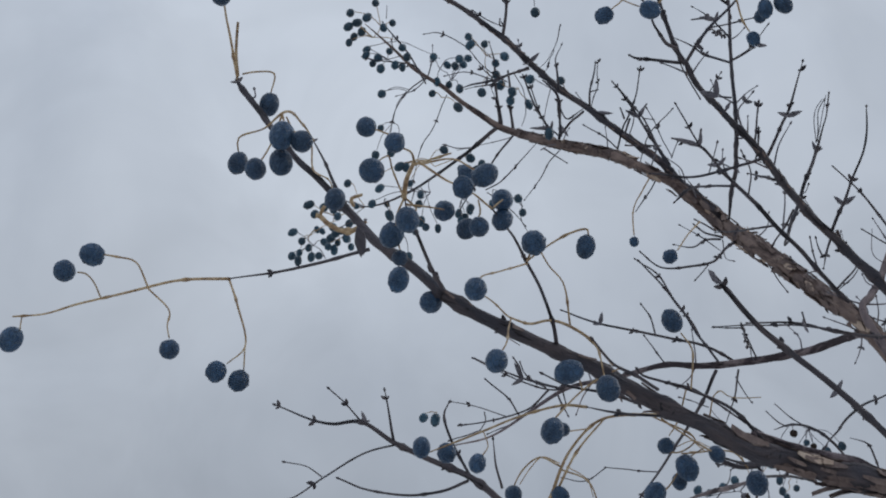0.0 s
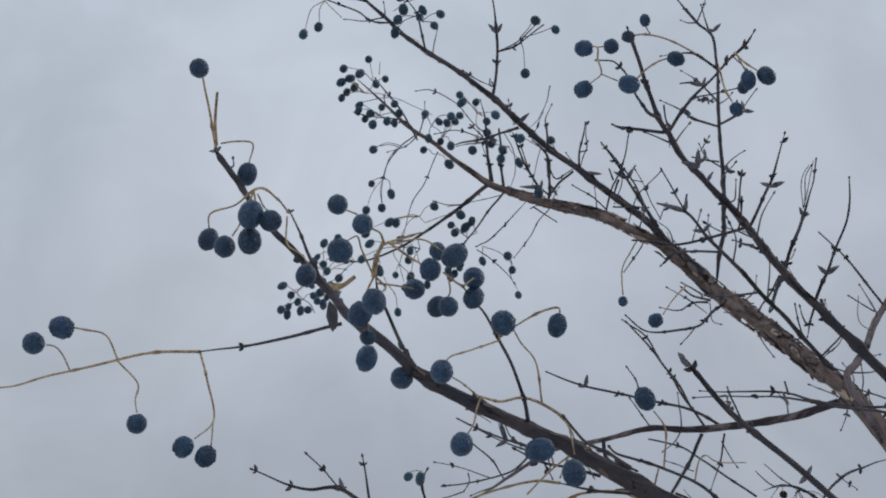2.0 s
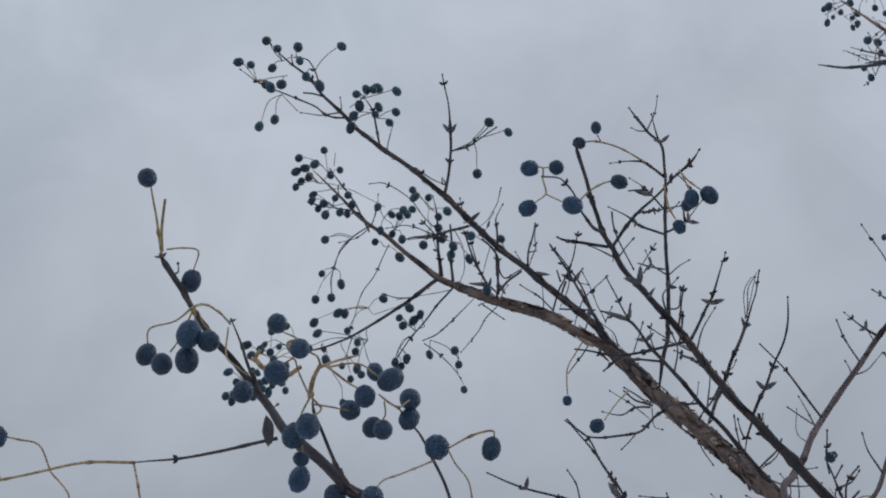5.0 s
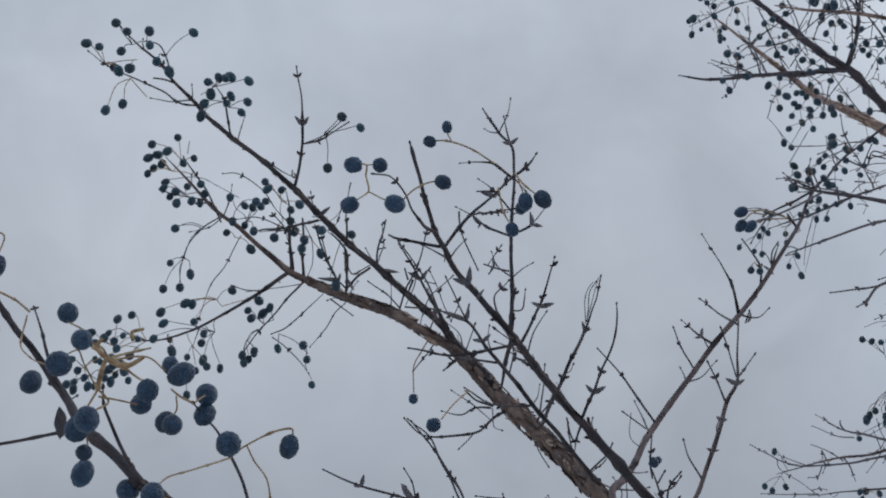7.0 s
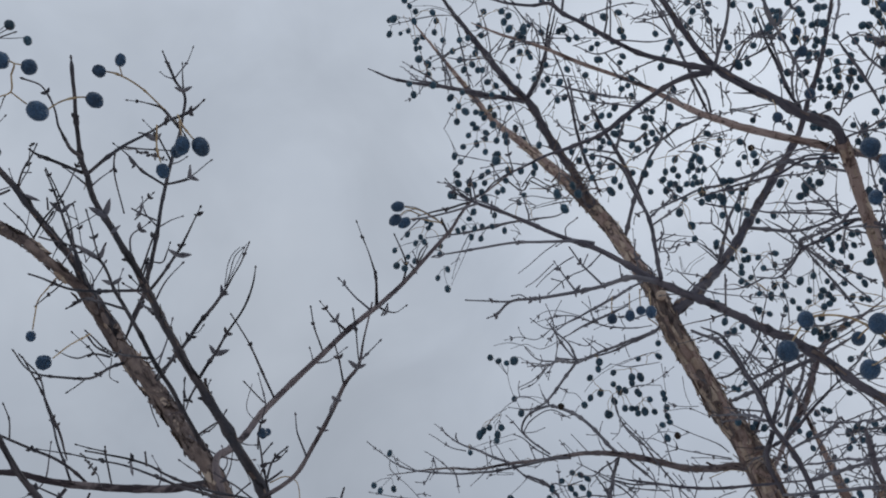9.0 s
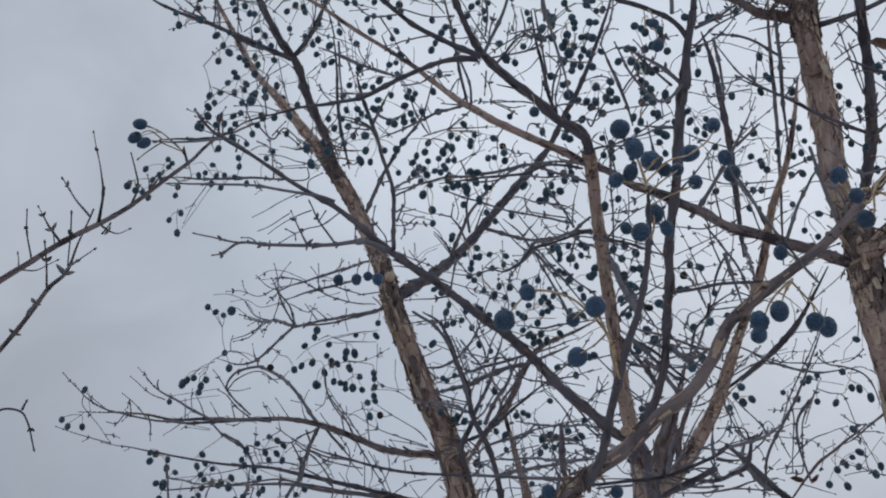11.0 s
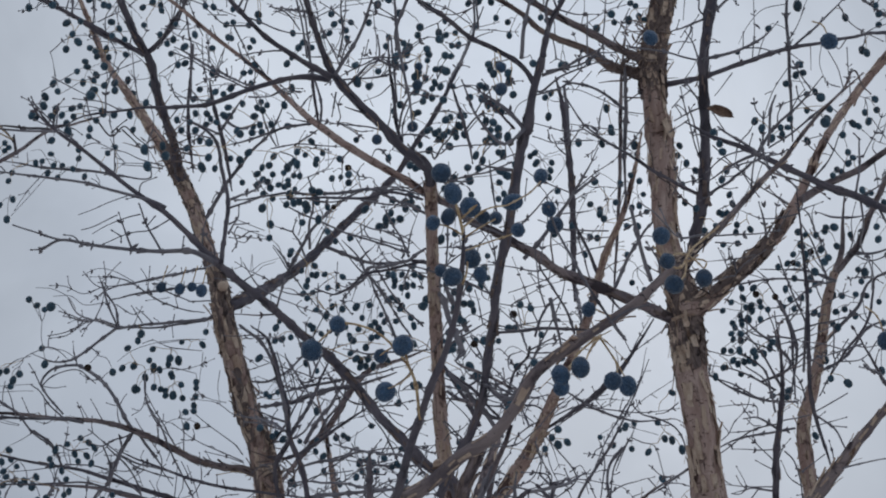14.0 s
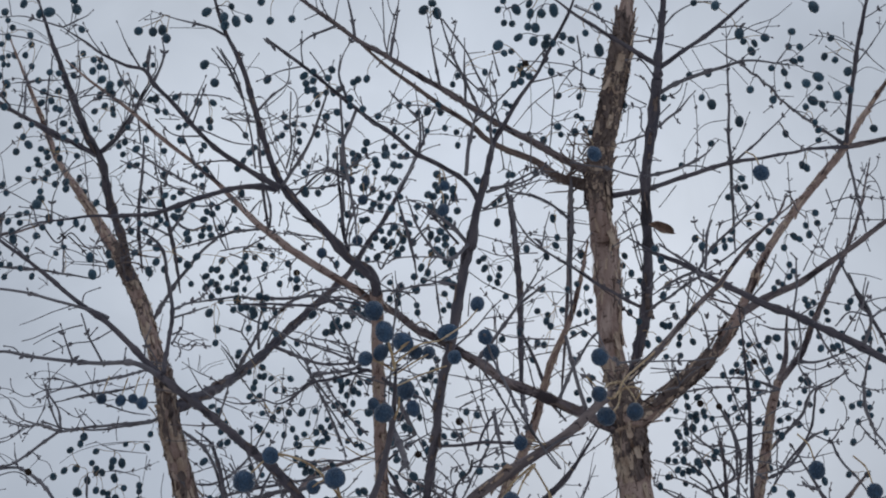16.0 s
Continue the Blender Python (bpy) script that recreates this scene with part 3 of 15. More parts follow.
def old_bark(owner, count, *pts):
    """Dark strips of old bark that still cling to a stem, thick in the middle of the stretch and ragged at its ends."""
    base = owner.location
    path = spline([(x - base.x, y - base.y, z, r / 1000) for x, y, z, r in pts])
    run = np.r_[0, np.cumsum(np.linalg.norm(np.diff(path[:, :3], axis=0), axis=1))]
    t, u, v = frames(path)
    thin = min(1.0, 0.35 + pts[0][3] / 22)
    for mat, share, name, label in ((PEEL_DARK, 1.0, "old_bark", "strips of dark brown old bark"), (PEEL, 0.22, "loose_bark", "tan curls of loose bark")):
        verts, faces = [], []
        for _ in range(int(count * share)):
            s0 = run[-1] * min(1, max(0, rng.gauss(0.5, 0.26)))
            ang, long, wide = rng.uniform(0, 6.28), rng.uniform(0.010, 0.042) * thin, rng.uniform(0.0016, 0.0055) * thin
            lift, skew, start = thin * thin * (rng.uniform(0.0, 0.0020) + (0.004 if rng.random() < 0.08 else 0)), rng.uniform(-0.25, 0.25), len(verts)
            for layer in (0.0, 0.0007):
                for a in range(6):
                    h = a / 5
                    k = int(np.searchsorted(run, s0 + (h - 0.5) * long).clip(0, len(path) - 1))
                    r = path[k, 3]
                    for b in (-1, 0, 1):
                        w = ang + skew * (h - 0.5) + b * wide / r * (1 - 0.6 * abs(2 * h - 1) ** 2) * rng.uniform(0.75, 1.2)
                        out = u[k] * math.cos(w) + v[k] * math.sin(w)
                        rise = r * 1.05 + layer + lift * (2 * h - 1) ** 2 + (0.0006 if b else 0) + 0.0006 * rng.random()
                        verts.append(tuple(path[k, :3] + out * rise + t[k] * (s0 + (h - 0.5) * long - run[k])))
                for a in range(5):
                    for b in range(2):
                        i = start + (18 if layer else 0) + a * 3 + b
                        faces.append((i, i + 1, i + 4, i + 3))
            for a in range(5):
                for b in (0, 2):
                    i = start + a * 3 + b
                    faces.append((i, i + 3, i + 21, i + 18))
        part(name, verts, faces, mat, owner, label, "stuff")


def scar(owner, x, y, z, way, radius):
    """The pale sawn end of a short stub."""
    base = owner.location
    a, way = Vector((x - base.x, y - base.y, z)), Vector(way)
    verts, faces = [], []
    tube(verts, faces, [(*(a - way * 0.012), radius * 1.15), (*a, radius * 1.05), (*(a + way * 0.006), radius), (*(a + way * 0.0072), radius * 0.7)], rng, 0.0, 0.12)
    part("stub", verts, faces, PEEL, owner, "pale sawn end of a stub")


def dry_leaf(owner, x, y, z, size, turn, label, mat=LEAF):
    """A withered leaf, rolled along its midrib, that hangs by its stalk."""
    base = owner.location
    verts, faces = [], []
    m = Matrix.Translation((x - base.x, y - base.y, z)) @ Euler(turn).to_matrix().to_4x4()
    for layer in (0.0, 0.0005):
        for i in range(9):
            h = i / 8
            w = math.sin(math.pi * min(1, h * 0.92 + 0.05)) ** 0.8 * 0.28
            for j in range(-3, 4):
                a = j / 3
                roll = a * 1.9
                q = Vector((w * math.sin(roll) / 1.9 * 1.4, w * (1 - math.cos(roll)) * 0.6, -h + 0.05 * math.sin(h * 9 + a * 2))) * size
                q += Vector(noise.noise_vector(q * 160)) * size * 0.035 + Vector((0, layer, 0))
                verts.append(tuple(m @ q))
    for layer in (0, 63):
        for i in range(8):
            for j in range(6):
                k = layer + i * 7 + j
                faces.append((k, k + 1, k + 8, k + 7))
    return part("withered_leaf", verts, faces, mat, owner, label)


def tuft(owner, x, y, z, size, count):
    """Frayed, curled fibres of bark at a fork."""
    base = owner.location
    verts, faces = [], []
    for _ in range(count):
        a = Vector((x - base.x, y - base.y, z)) + Vector((rng.gauss(0, 0.35), rng.gauss(0, 0.35), rng.gauss(0, 0.3))) * size
        d = Vector((rng.uniform(-1, 1), rng.uniform(-1, 1), rng.uniform(-0.5, 0.7))).normalized()
        bend = d.orthogonal().normalized() * rng.uniform(-0.5, 0.5)
        long, r = size * rng.uniform(0.25, 1.0), rng.uniform(0.0004, 0.0014)
        tube(verts, faces, [(*a, r), (*(a + (d + bend) * long * 0.5), r * 0.9), (*(a + d * long), r * 0.4)], rng, 0.0, 0.0, 0.0, 0.004)
    return part("bark_fibre", verts, faces, PEEL_DARK, owner, "frayed brown bark fibres", "stuff")


# ---- ground ----
def ground():
    bm = bmesh.new()
    bmesh.ops.create_grid(bm, x_segments=60, y_segments=60, size=1)
    for vert in bm.verts:
        far = max(abs(vert.co.x), abs(vert.co.y))
        vert.co *= 3 + 900 * far ** 4
        vert.co.z = -0.004 + 0.02 * noise.noise(vert.co * 0.6) if vert.co.length < 60 else -0.004
    me = bpy.data.meshes.new("ground")
    bm.to_mesh(me)
    bm.free()
    me.materials.append(BOUNCE_GROUND)
    return tagged(new("ground", me), label="unseen ground under the trees, made pale to bounce light up", category="ground", kind="structure")


ground()


# ---- the trees, limb by limb ----
tree_a = tree(0.74, 0.97, "leafless berry tree with pale peeling bark and dark slender branches")
aged[tree_a.name] = AGED
limbs(tree_a, "twig",
    [(0.462,1.625,2.416,0.61), (0.485,1.621,2.421,1.45), (0.509,1.622,2.419,1.7), (0.541,1.634,2.403,2.04), (0.556,1.643,2.39,1.73), (0.577,1.662,2.363,0.92)],
    [(0.45,1.61,2.438,0.68), (0.466,1.619,2.425,1.02), (0.478,1.622,2.42,1.02)],
    [(0.462,1.604,2.446,0.68), (0.487,1.616,2.429,0.85), (0.517,1.626,2.415,1.02)],
    [(0.568,1.632,2.406,0.46), (0.592,1.636,2.399,1.15), (0.604,1.649,2.382,1.45), (0.611,1.666,2.357,0.77)])
limb(tree_a, "grey_limb", (0.301,1.494,2.254,1.1), (0.311,1.39,2.219,2.86), (0.317,1.303,2.186,2.6), (0.319,1.235,2.163,0.96), (0.322,1.234,2.164,0.96))
limb(tree_a, "dark_limb", (0.317,1.233,2.168,0.69), (0.322,1.234,2.164,0.69), (0.343,1.261,2.178,1.52), (0.389,1.32,2.205,1.52), (0.444,1.391,2.227,0.81))
limbs(tree_a, "twig",
    [(0.179,0.769,1.965,1.43), (0.193,0.772,1.961,1.58), (0.204,0.772,1.961,1.43)],
    [(0.639,0.952,2.596,1.38), (0.623,0.947,2.594,1.24), (0.609,0.94,2.595,0.93), (0.6,0.939,2.602,0.37)],
    [(0.639,0.952,2.596,1.38), (0.63,0.939,2.599,1.17), (0.627,0.932,2.608,0.5)],
    [(0.633,0.948,2.587,1.38), (0.603,0.943,2.563,1.35), (0.581,0.941,2.548,1.02), (0.567,0.942,2.539,0.48)],
    [(0.6,0.939,2.523,1.32), (0.594,0.935,2.53,1.32), (0.591,0.934,2.533,1.06)])
limb(tree_a, "stem", (0.74,0.97,-0.03,30.24), (0.7,1,0.7,26.21), (0.62,1.03,1.5,20.16), (0.5,1.03,2,13.1), (0.397,1.033,2.225,8.03), (0.387,1.035,2.239,7.84), (0.378,1.054,2.265,7.76), (0.367,1.078,2.3,7.73), (0.353,1.093,2.33,7.91), (0.337,1.107,2.362,8.1), (0.321,1.131,2.397,8.32), (0.303,1.146,2.429,7.91), (0.281,1.14,2.453,6.73), (0.256,1.129,2.47,5.81))
limb(tree_a, "stem", (0.256,1.129,2.47,5.71), (0.224,1.113,2.477,5.07), (0.205,1.116,2.491,4.81), (0.189,1.135,2.517,4.91), (0.169,1.157,2.54,5), (0.146,1.17,2.558,4.76), (0.114,1.19,2.585,4.52), (0.093,1.21,2.61,4.29), (0.07,1.221,2.631,4.02), (0.045,1.227,2.658,3.39), (0.021,1.224,2.678,2.73), (0,1.206,2.685,2.71), (-0.018,1.199,2.693,2.37), (-0.037,1.199,2.71,2.04), (-0.054,1.188,2.723,1.71), (-0.078,1.175,2.741,1.16), (-0.096,1.165,2.753,0.46))
limbs(tree_a, "dark_limb",
    [(0.07,1.221,2.631,2.45), (0.038,1.239,2.612,2.18), (-0.009,1.264,2.588,1.65), (-0.049,1.281,2.571,1.37), (-0.097,1.293,2.562,0.95), (-0.119,1.29,2.568,0.68)],
    [(0.315,1.144,2.415,6.31), (0.297,1.138,2.438,5.86), (0.285,1.138,2.455,4.92), (0.268,1.137,2.474,4.21), (0.243,1.129,2.503,3.99), (0.209,1.125,2.534,3.77), (0.169,1.112,2.562,3.54), (0.131,1.097,2.584,3.28), (0.099,1.067,2.593,3.24), (0.068,1.035,2.603,3.08), (0.05,1.028,2.614,2.83), (0.026,1.018,2.628,2.58), (-0.008,1.014,2.652,2.48), (-0.034,1.004,2.668,2.23), (-0.046,0.996,2.678,2.11), (-0.073,0.975,2.69,1.72), (-0.087,0.958,2.697,1.47), (-0.113,0.941,2.705,1.03), (-0.132,0.923,2.713,0.44)])
limb(tree_a, "dark_limb", (0.62,1,1.45,7.8), (0.5,0.96,1.9,7.02), (0.424,0.974,2.189,4.75), (0.403,0.961,2.207,4.57), (0.388,0.953,2.219,4.4), (0.356,0.935,2.244,3.87), (0.337,0.916,2.251,3.66), (0.315,0.901,2.265,3.47), (0.291,0.872,2.27,3.24), (0.268,0.838,2.272,3), (0.246,0.813,2.28,2.62), (0.228,0.796,2.287,2.43), (0.213,0.781,2.29,2.25), (0.201,0.766,2.293,2.07), (0.193,0.751,2.297,2.05))
limbs(tree_a, "twig",
    [(0.193,0.754,2.3,2.36), (0.183,0.741,2.307,1.95), (0.176,0.727,2.317,1.75), (0.169,0.711,2.33,1.55), (0.163,0.698,2.337,1.54), (0.159,0.691,2.345,1.64), (0.157,0.688,2.349,0.43)],
    [(0.19,0.754,2.301,1.38), (0.164,0.749,2.3,1.17), (0.153,0.749,2.302,0.99), (0.148,0.744,2.3,0.7)],
    [(0.185,0.742,2.306,1.57), (0.176,0.733,2.302,1.55), (0.162,0.706,2.294,0.94), (0.153,0.683,2.291,0.74), (0.143,0.669,2.292,0.64), (0.138,0.664,2.291,0.64), (0.127,0.661,2.288,0.63)],
    [(0.194,0.753,2.302,1.38), (0.212,0.743,2.327,1.29), (0.227,0.732,2.338,0.99), (0.243,0.729,2.356,1), (0.251,0.733,2.368,1.21), (0.264,0.733,2.384,1.05), (0.268,0.728,2.389,0.37)])
limb(tree_a, "dark_limb", (0.313,1.14,2.425,1.12), (0.316,1.125,2.45,2.13), (0.317,1.094,2.461,2.34), (0.311,1.059,2.461,2.28), (0.307,1.027,2.473,2.13), (0.302,1.004,2.489,2), (0.3,0.985,2.517,1.88), (0.301,0.97,2.557,1.66), (0.303,0.968,2.598,1.57), (0.3,0.961,2.627,1.57), (0.289,0.963,2.645,1.59), (0.281,0.966,2.664,1.47), (0.271,0.965,2.684,0.67))
limbs(tree_a, "twig",
    [(0.299,0.963,2.634,1.07), (0.294,0.954,2.645,0.8), (0.29,0.946,2.655,0.36)],
    [(0.302,0.997,2.527,1.3), (0.273,0.985,2.527,1.29), (0.259,0.979,2.535,0.88), (0.239,0.968,2.536,0.34)],
    [(0.303,0.995,2.528,1.3), (0.314,0.991,2.532,1.1), (0.326,0.986,2.537,0.58)],
    [(0.303,0.973,2.588,1.32), (0.289,0.961,2.588,1.32), (0.277,0.957,2.594,1.32), (0.259,0.95,2.587,0.67), (0.242,0.953,2.586,0.35)],
    [(0.301,0.98,2.546,1.3), (0.29,0.973,2.556,1.04), (0.282,0.968,2.563,0.88), (0.263,0.962,2.573,0.35)],
    [(0.211,0.743,2.327,0.79), (0.239,0.818,2.398,0.65), (0.294,0.971,2.538,0.41)])
limb(tree_a, "dark_limb", (0.393,1.04,2.248,2.54), (0.378,1.032,2.26,2.33), (0.358,1.013,2.269,2.31), (0.339,0.994,2.278,2.18), (0.319,0.975,2.287,2.06), (0.306,0.967,2.298,1.97), (0.287,0.955,2.315,1.86), (0.273,0.954,2.334,1.67), (0.261,0.947,2.343,1.46), (0.25,0.939,2.355,1.36), (0.24,0.933,2.362,1.46), (0.225,0.931,2.366,1.06), (0.216,0.93,2.369,0.56))
limbs(tree_a, "twig",
    [(0.239,0.931,2.364,0.92), (0.229,0.921,2.378,0.81), (0.218,0.909,2.393,0.69)],
    [(0.26,1.126,2.473,1.9), (0.246,1.113,2.49,1.77), (0.231,1.093,2.501,1.62), (0.214,1.069,2.516,1.34), (0.203,1.059,2.528,1.07), (0.187,1.047,2.544,0.67)],
    [(0.197,1.123,2.515,1.1), (0.202,1.099,2.527,1.09), (0.205,1.085,2.528,1.08), (0.213,1.06,2.542,0.81), (0.217,1.042,2.562,0.68)],
    [(0.269,0.842,2.275,1.45), (0.253,0.852,2.275,1.25), (0.23,0.858,2.271,1.14), (0.214,0.868,2.276,1.05), (0.18,0.877,2.286,0.74)],
    [(0.276,0.955,2.332,1.38), (0.257,0.972,2.345,1.17), (0.246,1.022,2.38,1.23), (0.239,1.045,2.385,1.27), (0.236,1.047,2.383,0.45)])
limbs(tree_a, "twig",
    [(0.272,0.841,2.276,1.45), (0.278,0.816,2.283,1.23), (0.279,0.79,2.279,1.2), (0.278,0.763,2.28,0.83), (0.278,0.733,2.282,0.34)],
    [(0.309,1.047,2.465,0.79), (0.321,1.051,2.471,0.93), (0.324,1.049,2.483,0.79), (0.326,1.048,2.496,0.36)],
    [(0.261,0.84,2.271,0.83), (0.261,0.824,2.274,0.82), (0.261,0.816,2.284,0.82)],
    [(0.282,0.866,2.27,1.47), (0.28,0.897,2.299,1.11), (0.282,0.938,2.333,0.51)],
    [(0.322,0.978,2.286,0.84), (0.318,0.981,2.282,0.84), (0.326,0.993,2.303,1.62), (0.35,1.006,2.358,1.72), (0.365,1.01,2.391,1.75), (0.379,1.015,2.423,1.52), (0.386,1.003,2.442,0.76), (0.39,0.996,2.452,0.76), (0.393,0.985,2.472,0.76)])
limbs(tree_a, "twig",
    [(0.382,1.016,2.435,0.64), (0.383,0.998,2.457,0.51), (0.384,0.994,2.461,0.51), (0.388,0.989,2.467,0.51)],
    [(0.34,0.914,2.252,1.54), (0.342,0.879,2.255,1.39), (0.342,0.855,2.258,1.05), (0.347,0.825,2.269,0.93), (0.347,0.804,2.286,0.69), (0.344,0.792,2.287,0.36)])
limb(tree_a, "grey_limb", (0.45,1.04,2.12,5.68), (0.393,1.024,2.236,3.5), (0.41,1.039,2.264,3.59), (0.427,1.054,2.29,3.42), (0.446,1.062,2.326,3.26), (0.458,1.059,2.344,3.28), (0.493,1.021,2.386,2.77), (0.515,1.008,2.415,2.81), (0.543,0.994,2.445,2.56), (0.568,0.989,2.478,2.33), (0.583,0.95,2.498,2.12), (0.6,0.939,2.523,1.87), (0.621,0.947,2.564,1.65), (0.639,0.952,2.596,1.68), (0.67,0.97,2.636,1.45), (0.706,0.991,2.686,1.03), (0.736,0.998,2.724,0.42))
limbs(tree_a, "twig",
    [(0.457,1.059,2.344,1.25), (0.441,1.041,2.351,1.24), (0.426,1.024,2.358,1.23), (0.41,1.013,2.373,0.86), (0.387,1.001,2.39,0.74)],
    [(0.493,1.02,2.387,1), (0.483,1.011,2.398,0.87), (0.468,0.995,2.42,0.62)],
    [(0.514,1.009,2.413,1.5), (0.5,1.005,2.42,1.26), (0.489,1.001,2.426,0.75), (0.479,0.997,2.432,0.34)],
    [(0.541,0.994,2.445,2.02), (0.537,0.985,2.455,1.52), (0.534,0.982,2.475,1.27), (0.524,0.973,2.487,0.76), (0.499,0.953,2.514,0.34)],
    [(0.545,0.994,2.443,1.26), (0.554,0.995,2.442,1.01), (0.563,0.993,2.442,0.64), (0.572,0.987,2.449,0.34)],
    [(0.569,0.987,2.481,1.28), (0.567,0.975,2.495,1.15), (0.56,0.968,2.505,0.9), (0.546,0.959,2.517,0.65)])
limb(tree_a, "twig", (0.58,0.975,2.495,1.28), (0.581,0.968,2.503,1.09), (0.584,0.959,2.513,0.46))
limb(tree_a, "grey_limb", (0.406,0.947,2.159,1.89), (0.426,0.896,2.167,1.86), (0.435,0.877,2.189,1.86), (0.438,0.85,2.205,1.85), (0.44,0.825,2.22,1.62), (0.443,0.806,2.226,1.4), (0.441,0.791,2.245,0.8), (0.443,0.779,2.274,0.81))
limbs(tree_a, "twig",
    [(0.438,0.825,2.22,1), (0.434,0.82,2.226,0.8), (0.421,0.806,2.244,0.6)],
    [(0.442,0.803,2.23,0.59), (0.434,0.79,2.246,0.59), (0.426,0.779,2.26,0.59)],
    [(0.419,0.936,2.162,1.25), (0.408,0.926,2.18,1.04), (0.4,0.916,2.195,0.83), (0.395,0.91,2.205,0.62)],
    [(0.404,0.923,2.185,1.04), (0.415,0.914,2.187,0.71), (0.42,0.907,2.193,0.38)],
    [(0.315,1.134,2.394,1.58), (0.298,1.115,2.372,1.56), (0.277,1.092,2.34,1.26), (0.247,1.072,2.32,1.23), (0.214,1.057,2.31,0.84), (0.196,1.049,2.322,0.72)],
    [(0.292,1.243,2.329,0.74), (0.28,1.231,2.345,1.39), (0.264,1.225,2.369,1.37), (0.245,1.21,2.39,1.09), (0.22,1.195,2.411,0.83)])
limbs(tree_a, "twig",
    [(0.299,1.134,2.397,1.32), (0.278,1.119,2.386,1.04), (0.262,1.108,2.369,0.87), (0.241,1.099,2.366,0.34)],
    [(0.302,1.132,2.398,1.32), (0.283,1.13,2.403,1.06), (0.271,1.125,2.41,0.79)],
    [(0.299,1.141,2.387,0.42), (0.281,1.135,2.398,0.67), (0.256,1.126,2.41,0.36)],
    [(0.31,0.968,2.296,1.14), (0.294,0.979,2.301,1.04), (0.287,1.047,2.345,0.94), (0.283,1.089,2.374,0.46)],
    [(0.341,0.922,2.251,1.32), (0.34,0.939,2.244,0.94), (0.343,0.964,2.245,0.4)],
    [(0.34,0.95,2.247,0.88), (0.336,0.945,2.253,0.75), (0.333,0.939,2.26,0.39)],
    [(0.375,1.029,2.262,0.41), (0.377,0.996,2.255,0.65), (0.377,0.963,2.249,0.4)])
limbs(tree_a, "twig",
    [(0.068,1.033,2.605,1.9), (0.071,1.019,2.622,1.63), (0.073,1.003,2.641,1.5), (0.071,0.984,2.648,1.62), (0.068,0.968,2.668,0.95), (0.059,0.943,2.699,0.68)],
    [(0.073,1.003,2.641,1.08), (0.089,0.999,2.644,1.36), (0.102,0.985,2.644,0.81), (0.12,0.968,2.646,0.81)],
    [(0.132,1.092,2.575,1.38), (0.13,1.077,2.593,1.11), (0.129,1.07,2.601,0.71), (0.135,1.059,2.613,0.38)],
    [(0.168,1.11,2.565,1.39), (0.168,1.1,2.577,1.12), (0.172,1.088,2.59,0.98), (0.174,1.078,2.603,0.7)],
    [(0.097,1.07,2.589,1.65), (0.079,1.09,2.599,1.39), (0.06,1.111,2.607,1.42), (0.034,1.145,2.631,0.99), (0.023,1.163,2.643,0.4)])
limbs(tree_a, "twig",
    [(0.072,1.221,2.631,1.81), (0.069,1.196,2.644,1.5), (0.066,1.171,2.659,1.49), (0.062,1.139,2.667,1), (0.057,1.119,2.675,0.39)],
    [(0.087,1.216,2.619,1.5), (0.084,1.187,2.638,1.49), (0.08,1.155,2.661,1.19)],
    [(0.138,1.173,2.571,1.74), (0.137,1.139,2.565,1.42), (0.132,1.105,2.575,1.39), (0.122,1.09,2.578,1.11), (0.115,1.086,2.583,0.83)],
    [(0.138,1.171,2.573,1.44), (0.149,1.138,2.565,1.42), (0.16,1.114,2.561,1.39)],
    [(0.129,1.176,2.584,1.45), (0.114,1.162,2.602,1.45), (0.105,1.142,2.612,1.15), (0.095,1.12,2.623,0.86)],
    [(0.204,1.103,2.522,1.09), (0.207,1.087,2.526,1.36)])
limb(tree_a, "grey_limb", (0.401,1.034,2.218,1.38), (0.413,1.133,2.273,4.05), (0.378,1.177,2.281,4.2), (0.325,1.184,2.275,3.96), (0.275,1.189,2.272,3.5), (0.232,1.172,2.264,2.99), (0.186,1.18,2.256,2.53), (0.125,1.172,2.236,2.05), (0.084,1.179,2.211,1.57), (0.048,1.184,2.189,1.11), (0.008,1.191,2.182,0.67))
limbs(tree_a, "twig",
    [(0.316,1.197,2.278,1.53), (0.27,1.167,2.286,1.5), (0.219,1.145,2.283,1.3), (0.16,1.129,2.289,1.11), (0.122,1.121,2.3,0.74)],
    [(0.29,1.186,2.276,1.34), (0.258,1.199,2.354,1.19), (0.241,1.207,2.4,1.01), (0.217,1.199,2.416,0.61)],
    [(0.219,1.144,2.285,0.93), (0.213,1.133,2.3,0.74), (0.205,1.127,2.31,0.56)],
    [(0.234,1.18,2.268,0.76), (0.222,1.171,2.281,0.76), (0.211,1.162,2.293,0.57)],
    [(0.288,1.19,2.268,1.92), (0.271,1.214,2.238,1.72), (0.24,1.237,2.196,1.45), (0.198,1.265,2.145,0.85)],
    [(0.314,1.2,2.274,1.34), (0.31,1.216,2.251,0.98), (0.3,1.234,2.226,0.43)],
    [(0.334,1.194,2.283,0.95), (0.318,1.169,2.3,0.95), (0.315,1.164,2.308,0.57)])
